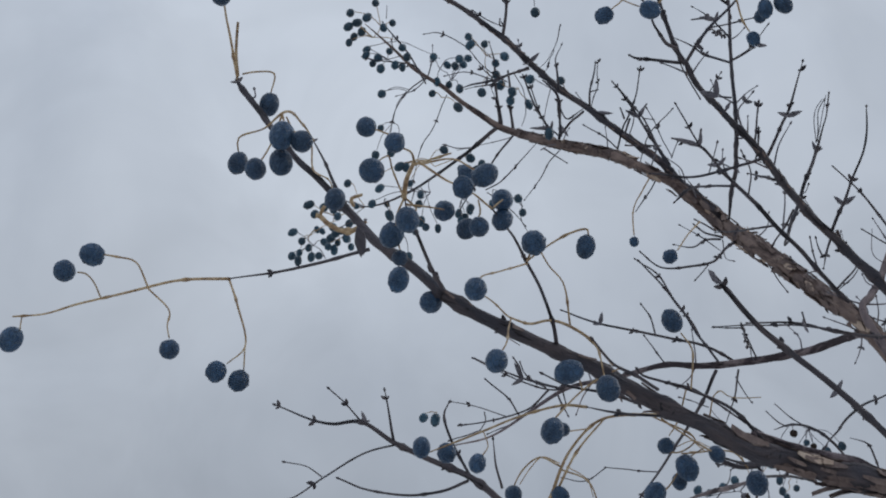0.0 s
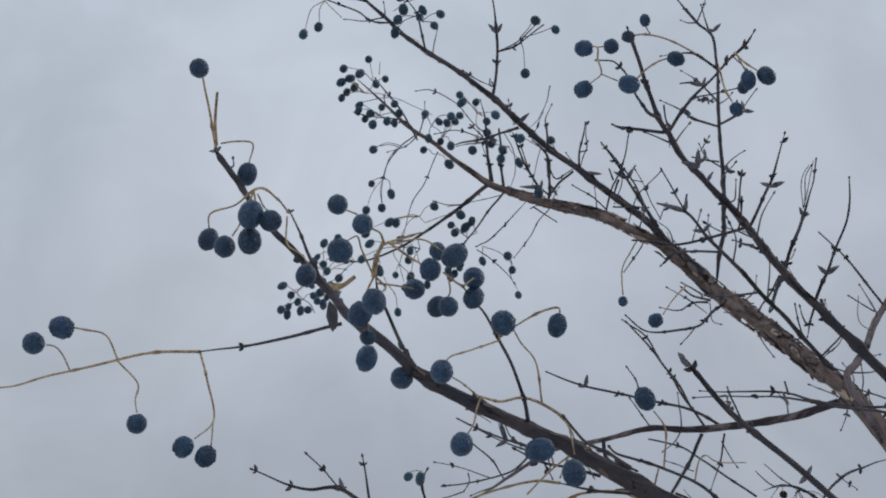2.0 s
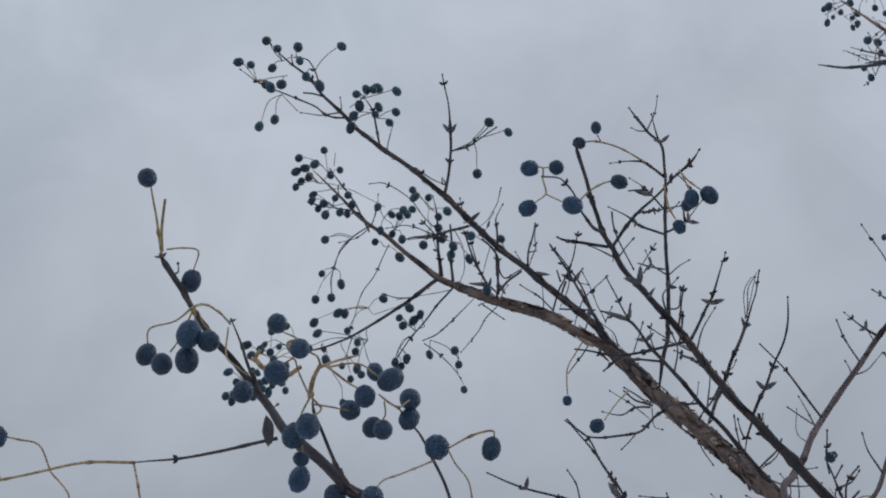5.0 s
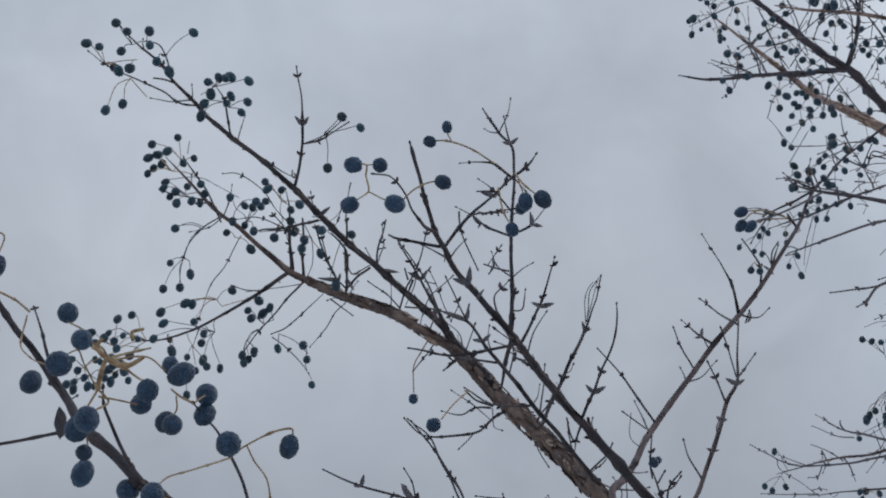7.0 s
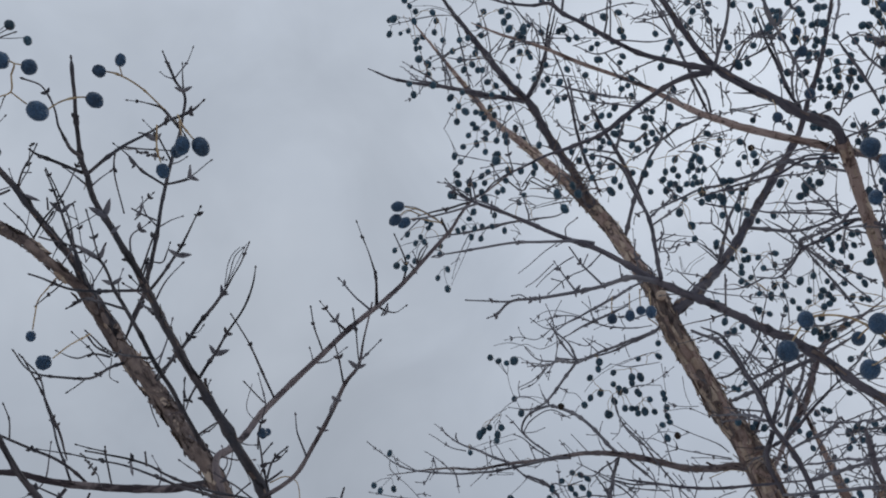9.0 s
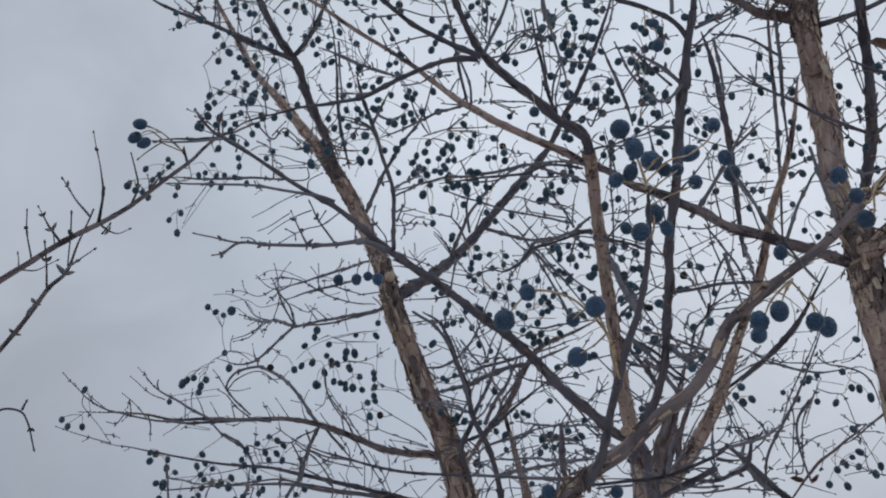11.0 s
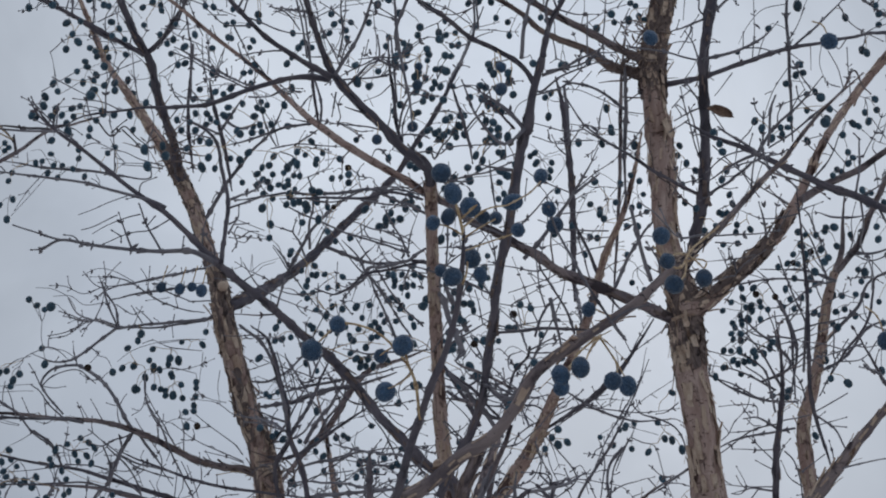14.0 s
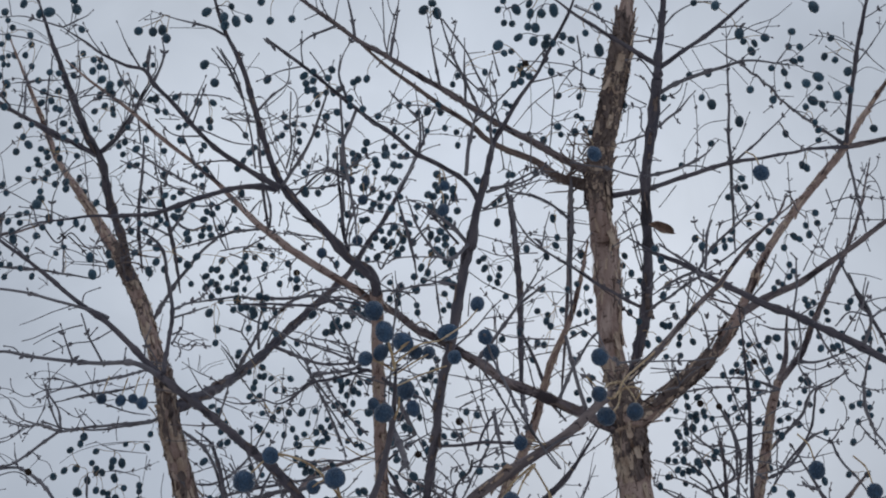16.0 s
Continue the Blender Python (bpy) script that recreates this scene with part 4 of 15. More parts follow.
limbs(tree_a, "twig",
    [(0.125,1.176,2.238,1.49), (0.081,1.161,2.243,1.11), (0.032,1.14,2.255,0.55)],
    [(0.081,1.161,2.243,1.11), (0.077,1.154,2.253,1.29), (0.072,1.149,2.26,0.74)],
    [(0.117,1.178,2.236,0.93), (0.122,1.185,2.226,1.12), (0.128,1.191,2.216,0.56)],
    [(0.078,1.183,2.211,0.92), (0.064,1.163,2.222,0.91), (0.043,1.152,2.237,0.73)],
    [(0.424,0.975,2.173,1.54), (0.37,0.904,2.135,1.3), (0.317,0.869,2.12,1.12), (0.281,0.863,2.124,0.83), (0.241,0.859,2.122,0.56), (0.211,0.857,2.119,0.42)],
    [(0.314,1.134,2.246,0.41), (0.282,1.035,2.214,0.71), (0.256,0.943,2.171,0.61)])
limb(tree_a, "dark_limb", (0.62,0.92,1.5,4.37), (0.32,0.691,1.867,2.59), (0.277,0.646,1.88,2.16), (0.234,0.616,1.906,1.93), (0.208,0.602,1.925,1.72), (0.184,0.591,1.941,1.72), (0.166,0.582,1.954,1.52), (0.15,0.572,1.969,1.21), (0.143,0.567,1.976,0.59))
limbs(tree_a, "twig",
    [(0.194,0.708,1.948,1.31), (0.173,0.696,1.965,0.98), (0.147,0.69,1.974,0.87), (0.121,0.681,1.978,0.76), (0.116,0.674,1.979,0.65)],
    [(0.13,0.69,1.974,1.09), (0.117,0.677,1.975,1.07), (0.1,0.664,1.977,0.85), (0.087,0.647,1.984,0.63)],
    [(0.066,0.648,1.982,1.26), (0.062,0.63,1.99,1.03), (0.056,0.621,2.003,0.93), (0.048,0.609,2.012,0.92), (0.04,0.588,2.016,0.71), (0.033,0.575,2.016,0.59), (0.027,0.563,2.017,0.49)],
    [(0.002,0.615,1.995,1.32), (-0.006,0.589,1.996,1.09), (-0.014,0.562,2,0.96), (-0.019,0.556,2.009,0.74), (-0.02,0.552,2.016,0.39)])
limbs(tree_a, "twig",
    [(-0.042,0.608,2.022,1.14), (-0.06,0.611,2.018,0.93), (-0.077,0.609,2.012,0.92), (-0.097,0.607,2.006,0.69), (-0.121,0.609,2.003,0.37)],
    [(-0.052,0.624,2.052,1.19), (-0.066,0.617,2.079,0.98), (-0.072,0.618,2.095,0.75), (-0.08,0.619,2.112,0.4)],
    [(0.05,0.937,2.004,3.07), (0.019,0.923,2.024,2.51), (-0.038,0.908,2.046,1.95), (-0.064,0.898,2.06,1.54), (-0.086,0.899,2.059,1.26), (-0.101,0.897,2.061,0.95), (-0.131,0.89,2.071,0.5)])
limb(tree_a, "dark_limb", (0.45,1,1.7,5.24), (0.094,0.949,1.986,3.29), (0.05,0.937,2.004,3.29))
limbs(tree_a, "twig",
    [(-0.064,0.898,2.06,0.7), (-0.076,0.891,2.071,0.56), (-0.089,0.883,2.081,0.56)],
    [(-0.039,0.907,2.047,1.26), (-0.042,0.896,2.062,0.95), (-0.046,0.884,2.08,0.44)],
    [(0.02,0.922,2.025,1.26), (0.008,0.909,2.044,1.12), (0,0.895,2.064,0.95), (0.004,0.89,2.072,0.5)],
    [(0.045,0.928,2.017,1.12), (0.04,0.917,2.033,0.83), (0.038,0.906,2.048,0.38)],
    [(-0.038,0.908,2.045,0.83), (-0.064,0.912,2.04,0.7), (-0.095,0.922,2.025,0.7), (-0.117,0.931,2.012,0.56), (-0.13,0.933,2.01,0.42)],
    [(-0.095,0.922,2.025,0.56), (-0.108,0.917,2.032,0.42), (-0.124,0.916,2.035,0.42)])
limbs(tree_a, "twig",
    [(0.019,0.924,2.022,1.26), (-0.003,0.929,2.015,1.12), (-0.029,0.931,2.013,0.98), (-0.056,0.928,2.016,0.83), (-0.082,0.923,2.024,0.7)],
    [(0.145,0.698,1.959,0.55), (0.126,0.704,1.963,0.86), (0.108,0.71,1.968,0.86), (0.089,0.714,1.975,0.35)],
    [(0.113,0.702,1.974,1.1), (0.095,0.699,1.978,0.89), (0.075,0.697,1.982,0.66), (0.061,0.693,1.987,0.45)],
    [(0.221,0.717,1.937,0.53), (0.197,0.756,1.956,0.91), (0.181,0.777,1.971,0.83)],
    [(0.204,0.772,1.961,1.19), (0.206,0.772,1.959,1.19), (0.205,0.785,1.949,0.91), (0.205,0.803,1.934,0.48)],
    [(0.426,1.032,2.162,0.51), (0.415,1.037,2.159,0.51), (0.404,1.111,2.183,1.29), (0.401,1.175,2.192,1.13), (0.399,1.241,2.198,0.51)])
limbs(tree_a, "twig",
    [(0.073,0.992,2.631,0.45), (0.092,0.986,2.637,0.67), (0.113,0.966,2.646,0.59)],
    [(-0.007,1.015,2.651,1.21), (-0.012,0.995,2.661,1.2), (-0.018,0.972,2.673,0.85), (-0.03,0.957,2.676,0.36)],
    [(-0.041,0.995,2.677,1.21), (-0.069,0.987,2.672,1.01), (-0.084,0.974,2.672,1), (-0.118,0.959,2.675,0.79), (-0.145,0.945,2.677,0.67), (-0.163,0.938,2.686,0.36)],
    [(-0.073,0.974,2.688,1.2), (-0.086,0.972,2.69,1.01), (-0.094,0.965,2.683,1)],
    [(-0.077,0.961,2.688,1), (-0.083,0.942,2.696,0.79), (-0.091,0.935,2.704,0.79), (-0.103,0.927,2.699,0.59)],
    [(-0.02,1.204,2.687,1.14), (-0.043,1.188,2.724,1.14), (-0.062,1.173,2.743,0.96), (-0.073,1.164,2.754,0.41)])
limbs(tree_a, "twig",
    [(-0.02,1.2,2.692,0.9), (-0.035,1.198,2.711,0.91), (-0.086,1.193,2.718,0.68), (-0.099,1.191,2.721,0.68)],
    [(-0.02,1.199,2.693,0.9), (-0.041,1.21,2.681,0.9), (-0.058,1.223,2.664,0.68), (-0.064,1.241,2.641,0.46), (-0.064,1.252,2.627,0.46)],
    [(0.006,1.213,2.676,0.68), (-0.011,1.238,2.645,0.68), (-0.025,1.251,2.628,0.68), (-0.034,1.272,2.603,0.46), (-0.04,1.287,2.583,0.46)],
    [(0.074,1.22,2.634,1.57), (0.069,1.187,2.643,1.32), (0.064,1.159,2.646,1.31)],
    [(0.088,1.216,2.623,1.33), (0.084,1.191,2.638,1.1), (0.08,1.152,2.655,0.87)],
    [(0.102,1.104,2.618,0.57), (0.077,1.131,2.632,0.91), (0.058,1.159,2.646,0.93), (0.03,1.193,2.668,0.4)])
limbs(tree_a, "twig",
    [(0.138,1.152,2.557,1.26), (0.134,1.12,2.565,1.03), (0.129,1.091,2.57,1.02), (0.12,1.085,2.577,0.82)],
    [(0.13,1.097,2.562,1.02), (0.141,1.109,2.547,0.87), (0.161,1.085,2.544,0.54)],
    [(0.139,1.168,2.569,1.06), (0.122,1.158,2.582,1.06), (0.111,1.144,2.6,0.85), (0.1,1.125,2.624,0.64)],
    [(0.088,1.22,2.617,1.33), (0.061,1.251,2.595,1.12), (0.038,1.269,2.573,0.89), (0.021,1.287,2.551,0.67)],
    [(0.114,1.192,2.582,0.4), (0.095,1.215,2.574,0.75), (0.072,1.249,2.568,0.89), (0.055,1.262,2.565,0.67)],
    [(0.055,1.265,2.562,0.67), (0.084,1.285,2.552,0.67), (0.103,1.306,2.541,0.45)])
limbs(tree_a, "twig",
    [(0.145,1.17,2.562,0.49), (0.128,1.209,2.562,0.75), (0.114,1.26,2.568,0.67), (0.103,1.294,2.572,0.46)],
    [(0.066,1.027,2.612,0.36), (0.053,1.02,2.612,0.67), (0.035,1.006,2.614,0.59)],
    [(0.077,1.128,2.62,0.64), (0.05,1.146,2.662,0.65), (0.025,1.145,2.697,0.66), (-0.004,1.15,2.723,0.67), (-0.021,1.151,2.721,0.45)],
    [(0.108,1.075,2.591,0.35), (0.116,1.07,2.597,0.35), (0.125,1.034,2.591,0.5), (0.128,1.001,2.586,0.58)],
    [(0.169,1.11,2.564,0.51), (0.17,1.061,2.55,0.68), (0.164,0.995,2.529,0.34)],
    [(0.199,1.08,2.487,0.44), (0.206,1.061,2.503,0.68), (0.206,1.06,2.526,0.34)],
    [(0.221,1.136,2.495,0.46), (0.223,1.075,2.492,0.67), (0.245,1.042,2.502,0.58)])
limb(tree_a, "twig", (0.217,1.166,2.458,0.61), (0.235,1.15,2.478,0.81), (0.244,1.138,2.493,0.81))
limb(tree_a, "dark_limb", (0.645,1.015,1.22,14.2), (0.52,0.86,1.66,13.18), (0.3,0.738,1.923,7.2), (0.265,0.723,1.926,6.8), (0.236,0.719,1.932,6.49), (0.209,0.715,1.939,5.88), (0.183,0.706,1.942,5.23), (0.161,0.699,1.952,4.91), (0.133,0.696,1.966,4.95), (0.107,0.688,1.977,4.63), (0.077,0.661,1.98,4.07), (0.04,0.635,1.982,3.52), (0.012,0.619,1.989,3.47), (0,0.615,1.995,3.47))
limb(tree_a, "dark_limb", (0,0.615,1.995,2.99), (-0.017,0.61,2.011,3.01), (-0.031,0.609,2.021,2.91), (-0.041,0.613,2.033,2.81), (-0.05,0.619,2.05,2.61), (-0.062,0.62,2.066,2.24), (-0.077,0.62,2.084,2.14), (-0.087,0.619,2.094,2.03), (-0.104,0.616,2.116,1.92), (-0.113,0.617,2.132,1.94), (-0.127,0.615,2.152,1.78), (-0.13,0.613,2.156,1.06))
limb(tree_a, "grey_limb", (0.314,0.745,1.931,4.59), (0.272,0.739,1.939,4.29), (0.254,0.734,1.946,3.82), (0.234,0.731,1.95,3.21), (0.212,0.719,1.95,2.56), (0.187,0.705,1.952,1.79))
bud_pair(tree_a, (0.071,0.983,2.65), (0.061,0.977,2.658), (0.077,0.973,2.655))
bud_pair(tree_a, (0.089,0.999,2.644), (0.094,0.996,2.647), (0.093,0.999,2.638))
bud_pair(tree_a, (0.214,1.069,2.515), (0.221,1.061,2.524), (0.198,1.062,2.519))
bud_pair(tree_a, (0.279,0.791,2.277), (0.27,0.79,2.28), (0.289,0.785,2.277))
bud_pair(tree_a, (0.381,1.022,2.428), (0.377,1.016,2.436), (0.387,1.017,2.427))
bud_pair(tree_a, (0.346,0.893,2.264), (0.338,0.889,2.27), (0.356,0.885,2.267))
bud_pair(tree_a, (0.443,0.807,2.225), (0.433,0.805,2.229), (0.448,0.8,2.226))
bud_pair(tree_a, (0.24,0.933,2.363), (0.242,0.925,2.372), (0.215,0.926,2.367))
bud_pair(tree_a, (0.27,0.914,2.507), (0.254,0.913,2.51), (0.272,0.906,2.511))
bud_pair(tree_a, (0.287,0.907,2.576), (0.295,0.902,2.582), (0.277,0.904,2.575))
bud_pair(tree_a, (0.31,0.928,2.486), (0.308,0.921,2.494), (0.32,0.925,2.482))
bud_pair(tree_a, (0.256,0.926,2.479), (0.247,0.922,2.484), (0.253,0.926,2.473))
bud_pair(tree_a, (0.5,1.005,2.419), (0.501,0.999,2.427), (0.492,1.004,2.416))
bud_pair(tree_a, (0.211,0.747,2.26), (0.211,0.738,2.271), (0.197,0.742,2.26))
bud_pair(tree_a, (0.223,0.758,2.261), (0.225,0.756,2.263), (0.219,0.759,2.254))
bud_pair(tree_a, (0.276,0.966,2.46), (0.274,0.961,2.466), (0.272,0.968,2.452))
bud_pair(tree_a, (0.099,1.066,2.594), (0.11,1.059,2.602), (0.096,1.059,2.597))
bud_pair(tree_a, (0.174,1.114,2.56), (0.195,1.113,2.558), (0.176,1.114,2.553))
bud_pair(tree_a, (0.128,1.158,2.575), (0.105,1.159,2.575), (0.129,1.149,2.579))
bud_pair(tree_a, (0.141,1.144,2.559), (0.146,1.148,2.553), (0.135,1.136,2.562))
bud_pair(tree_a, (0.258,0.944,2.348), (0.247,0.944,2.349), (0.264,0.935,2.351))
bud_pair(tree_a, (0.554,0.995,2.442), (0.553,0.991,2.447), (0.55,0.996,2.435))
bud_pair(tree_a, (0.576,0.976,2.494), (0.57,0.974,2.497), (0.581,0.976,2.487))
bud_pair(tree_a, (0.438,0.869,2.198), (0.444,0.868,2.199), (0.431,0.865,2.198))
bud_pair(tree_a, (0.068,1.026,2.613), (0.065,1.024,2.617), (0.071,1.022,2.613))
bud_pair(tree_a, (0.145,0.569,1.972), (0.14,0.565,1.978), (0.147,0.566,1.97))
bud_pair(tree_a, (0.208,0.603,1.925), (0.211,0.599,1.93), (0.203,0.601,1.92))
bud_pair(tree_a, (0.161,1.129,2.289), (0.163,1.122,2.299), (0.153,1.126,2.286))
bud_pair(tree_a, (0.281,0.857,2.119), (0.279,0.854,2.124), (0.283,0.857,2.113))
bud_pair(tree_a, (-0.061,0.898,2.06), (-0.064,0.893,2.067), (-0.057,0.894,2.059))
bud_pair(tree_a, (-0.13,0.613,2.156), (-0.135,0.613,2.156), (-0.126,0.608,2.156))
bud_pair(tree_a, (-0.08,0.619,2.112), (-0.077,0.618,2.113), (-0.082,0.616,2.109))
bud_pair(tree_a, (0.081,1.161,2.243), (0.072,1.151,2.257), (0.069,1.161,2.235))
bunch = cluster(tree_a,
    ((-0.121,0.609,2.003,0.9), (-0.147,0.601,1.997,0.76), (-0.163,0.595,1.989,0.75), (-0.186,0.59,1.978,0.61), (-0.2,0.592,1.975,0.61), (-0.213,0.586,1.966,0.48), (-0.231,0.587,1.965,0.48)),
    ((-0.163,0.595,1.989,0.62), (-0.167,0.579,1.994,0.49), (-0.175,0.569,1.991,0.48), (-0.182,0.568,1.992,0.48)),
    ((-0.186,0.59,1.978,0.49), (-0.188,0.576,1.981,0.48), (-0.192,0.574,1.984,0.48), (-0.196,0.573,1.984,0.48)),
    ((-0.163,0.595,1.988,0.5), (-0.149,0.594,1.972,0.49), (-0.148,0.59,1.96,0.36), (-0.147,0.594,1.955,0.36)),
    ((-0.121,0.609,2.002,0.64), (-0.113,0.601,1.979,0.62), (-0.108,0.605,1.956,0.49), (-0.117,0.606,1.946,0.37)))
drupes(tree_a, bunch, (-0.203,0.573,1.985,12.35), (-0.188,0.568,1.992,12.35), (-0.147,0.597,1.95,11.17), (-0.122,0.604,1.94,11.17))
bunch = cluster(tree_a,
    ((-0.108,0.605,1.956,0.49), (-0.108,0.608,1.943,0.37)),
    ((-0.226,0.587,1.965,0.36), (-0.227,0.591,1.959,0.36)))
drupes(tree_a, bunch, (-0.232,0.594,1.955,12.35), (-0.11,0.607,1.936,11.17))
bunch = cluster(tree_a,
    ((-0.077,0.596,2.093,0.68), (-0.079,0.559,2.075,0.64), (-0.083,0.51,2.04,0.71), (-0.092,0.514,2.034,0.47), (-0.106,0.517,2.03,0.47), (-0.106,0.522,2.023,0.35)),
    ((-0.083,0.51,2.04,0.59), (-0.082,0.514,2.035,0.47), (-0.084,0.517,2.031,0.35)),
    ((-0.083,0.51,2.04,0.59), (-0.09,0.52,2.026,0.47), (-0.094,0.524,2.021,0.47)),
    ((-0.081,0.511,2.039,0.47), (-0.077,0.515,2.033,0.47), (-0.073,0.517,2.031,0.35)),
    ((-0.083,0.511,2.04,0.47), (-0.081,0.518,2.029,0.47), (-0.083,0.522,2.024,0.35)))
drupes(tree_a, bunch, (-0.079,0.489,2.008,12.96), (-0.069,0.49,2.005,11.34), (-0.08,0.5,2,11.97), (-0.106,0.523,2.018,10.25), (-0.094,0.509,2.003,11.03), (-0.058,0.556,2.019,11.26))
bunch = cluster(tree_a,
    ((-0.078,0.597,2.091,0.54), (-0.074,0.582,2.06,0.52), (-0.064,0.569,2.043,0.38), (-0.065,0.613,2.068,0.41)))
bunch = cluster(tree_a,
    ((-0.13,0.612,2.157,0.86), (-0.131,0.596,2.162,0.85), (-0.131,0.569,2.165,0.69), (-0.13,0.548,2.161,0.54)),
    ((-0.13,0.611,2.159,1.15), (-0.131,0.601,2.172,1.01), (-0.128,0.584,2.18,0.85)),
    ((-0.127,0.61,2.16,0.58), (-0.118,0.609,2.161,0.58), (-0.107,0.61,2.16,0.58), (-0.109,0.617,2.149,0.43)))
drupes(tree_a, bunch, (-0.13,0.539,2.157,11.66), (-0.11,0.621,2.144,12.58))
bunch = cluster(tree_a,
    ((-0.02,0.536,2.004,1.41), (-0.019,0.531,2.01,1.29), (-0.014,0.509,2.007,1.03)),
    ((-0.014,0.509,2.007,0.69), (-0.016,0.498,2.005,0.56), (-0.022,0.497,2.007,0.45)),
    ((-0.021,0.495,2.009,0.45), (-0.027,0.493,2.012,0.45), (-0.033,0.492,2.014,0.34)),
    ((-0.02,0.535,2.004,0.59), (-0.025,0.511,2.004,0.46), (-0.027,0.499,2.003,0.45), (-0.032,0.501,2.001,0.34)),
    ((-0.012,0.509,2.007,0.69), (0.002,0.514,1.999,0.57), (0.008,0.516,1.997,0.46)))
drupes(tree_a, bunch, (-0.04,0.522,2.041,11.01), (-0.023,0.483,1.998,10.63), (-0.035,0.502,1.996,12.51), (0.022,0.523,2.009,12.43))
bunch = cluster(tree_a,
    ((-0.011,0.51,2.006,0.57), (0.005,0.508,2.008,0.46), (0.016,0.503,1.997,0.45)),
    ((-0.019,0.537,2.001,0.59), (-0.007,0.538,2,0.47), (0.001,0.539,1.999,0.35)),
    ((-0.014,0.51,2.006,0.91), (-0.007,0.524,2.02,0.71), (0.005,0.522,2.023,0.47)),
    ((-0.02,0.536,2.004,0.71), (-0.023,0.539,1.998,0.59), (-0.023,0.519,1.975,0.45)),
    ((-0.019,0.536,2.004,0.59), (-0.014,0.538,2,0.59), (-0.017,0.516,1.979,0.45)))
drupes(tree_a, bunch, (0.01,0.494,1.979,10.6), (0.013,0.552,2.033,8.95), (0.001,0.551,2.007,11.08), (-0.017,0.504,1.967,12.21), (-0.026,0.535,1.98,12.29))
bunch = cluster(tree_a,
    ((-0.025,0.546,1.988,0.59), (-0.022,0.551,1.981,0.47), (-0.023,0.556,1.974,0.35)))
drupes(tree_a, bunch, (-0.022,0.544,1.972,8.42), (-0.023,0.558,1.968,11.38), (-0.007,0.621,1.994,13.14))
bunch = cluster(tree_a,
    ((0.027,0.563,2.017,0.61), (0.019,0.543,2.01,0.6), (0.016,0.542,2.012,0.48)),
    ((0.027,0.563,2.017,0.61), (0.03,0.561,2.019,0.49), (0.033,0.56,2.021,0.37)),
    ((0.019,0.544,2.009,0.48), (0.02,0.548,2.003,0.48), (0.017,0.551,1.999,0.36)),
    ((0.033,0.575,2.016,0.62), (0.033,0.573,2.02,0.5)))
drupes(tree_a, bunch, (0.033,0.567,2.026,12.07), (0.033,0.573,2.017,11.47), (0.019,0.545,1.992,10.87), (0.013,0.569,2.008,10.74))
bunch = cluster(tree_a,
    ((0.048,0.609,2.012,0.65), (0.032,0.574,1.984,0.48), (0.021,0.55,1.965,0.46), (0.017,0.535,1.951,0.34)),
    ((0.048,0.608,2.013,0.65), (0.057,0.6,2.016,0.51), (0.071,0.591,2.02,0.64), (0.081,0.586,2.019,0.63), (0.081,0.589,2.014,0.38)),
    ((0.048,0.608,2.013,0.77), (0.049,0.584,2.004,0.62), (0.048,0.566,1.995,0.48)),
    ((0.056,0.609,2.021,0.52), (0.061,0.614,2.014,0.52), (0.069,0.619,2.006,0.52), (0.074,0.642,1.991,0.66)))
drupes(tree_a, bunch, (0.048,0.557,1.99,13.33), (0.016,0.529,1.943,11.27), (0.08,0.591,2.011,11.04))
bunch = cluster(tree_a,
    ((0.1,0.664,1.977,0.93), (0.086,0.651,1.987,0.93), (0.074,0.642,1.99,0.92), (0.062,0.632,1.988,0.78), (0.05,0.624,1.981,0.77), (0.037,0.597,1.968,0.61), (0.03,0.577,1.962,0.48), (0.024,0.557,1.955,0.46), (0.019,0.547,1.952,0.34)),
    ((0.037,0.597,1.968,0.49), (0.031,0.562,1.93,0.46), (0.028,0.556,1.922,0.34)),
    ((0.086,0.651,1.987,0.53), (0.089,0.642,1.974,0.52), (0.091,0.641,1.957,0.51)),
    ((0.107,0.673,1.98,0.54), (0.093,0.677,1.975,0.54), (0.083,0.681,1.969,0.54), (0.067,0.691,1.956,0.54)),
    ((0.083,0.681,1.969,0.54), (0.081,0.677,1.975,0.54), (0.076,0.671,1.975,0.4)))
drupes(tree_a, bunch, (0.026,0.549,1.914,11.81), (0.082,0.567,1.908,12.01), (0.072,0.646,1.962,13.82), (0.056,0.599,1.901,11.87), (0.073,0.713,1.959,8.75))
bunch = cluster(tree_a,
    ((0.15,0.69,1.974,0.55), (0.151,0.68,1.988,0.55), (0.149,0.671,1.992,0.54), (0.142,0.662,1.997,0.41)),
    ((0.147,0.69,1.974,0.55), (0.144,0.709,1.964,0.56), (0.14,0.724,1.96,0.42)))
drupes(tree_a, bunch, (0.137,0.658,2.003,11.81), (0.138,0.728,1.955,10.22))
bunch = cluster(tree_a,
    ((0.149,0.717,1.97,0.84), (0.121,0.717,1.971,0.84), (0.096,0.719,1.968,0.84), (0.08,0.728,1.955,0.84), (0.072,0.736,1.943,0.98), (0.064,0.75,1.923,1.12)),
    ((0.1,0.718,1.969,0.56), (0.082,0.73,1.952,0.7), (0.07,0.744,1.932,0.84), (0.063,0.75,1.923,0.84)),
    ((0.089,0.722,1.964,0.42), (0.074,0.714,1.958,0.42)),
    ((0.072,0.735,1.945,0.7), (0.06,0.74,1.954,0.57), (0.05,0.754,1.952,0.58), (0.043,0.762,1.941,0.43)),
    ((0.073,0.736,1.943,0.56), (0.09,0.749,1.942,0.57), (0.099,0.768,1.931,0.58)))
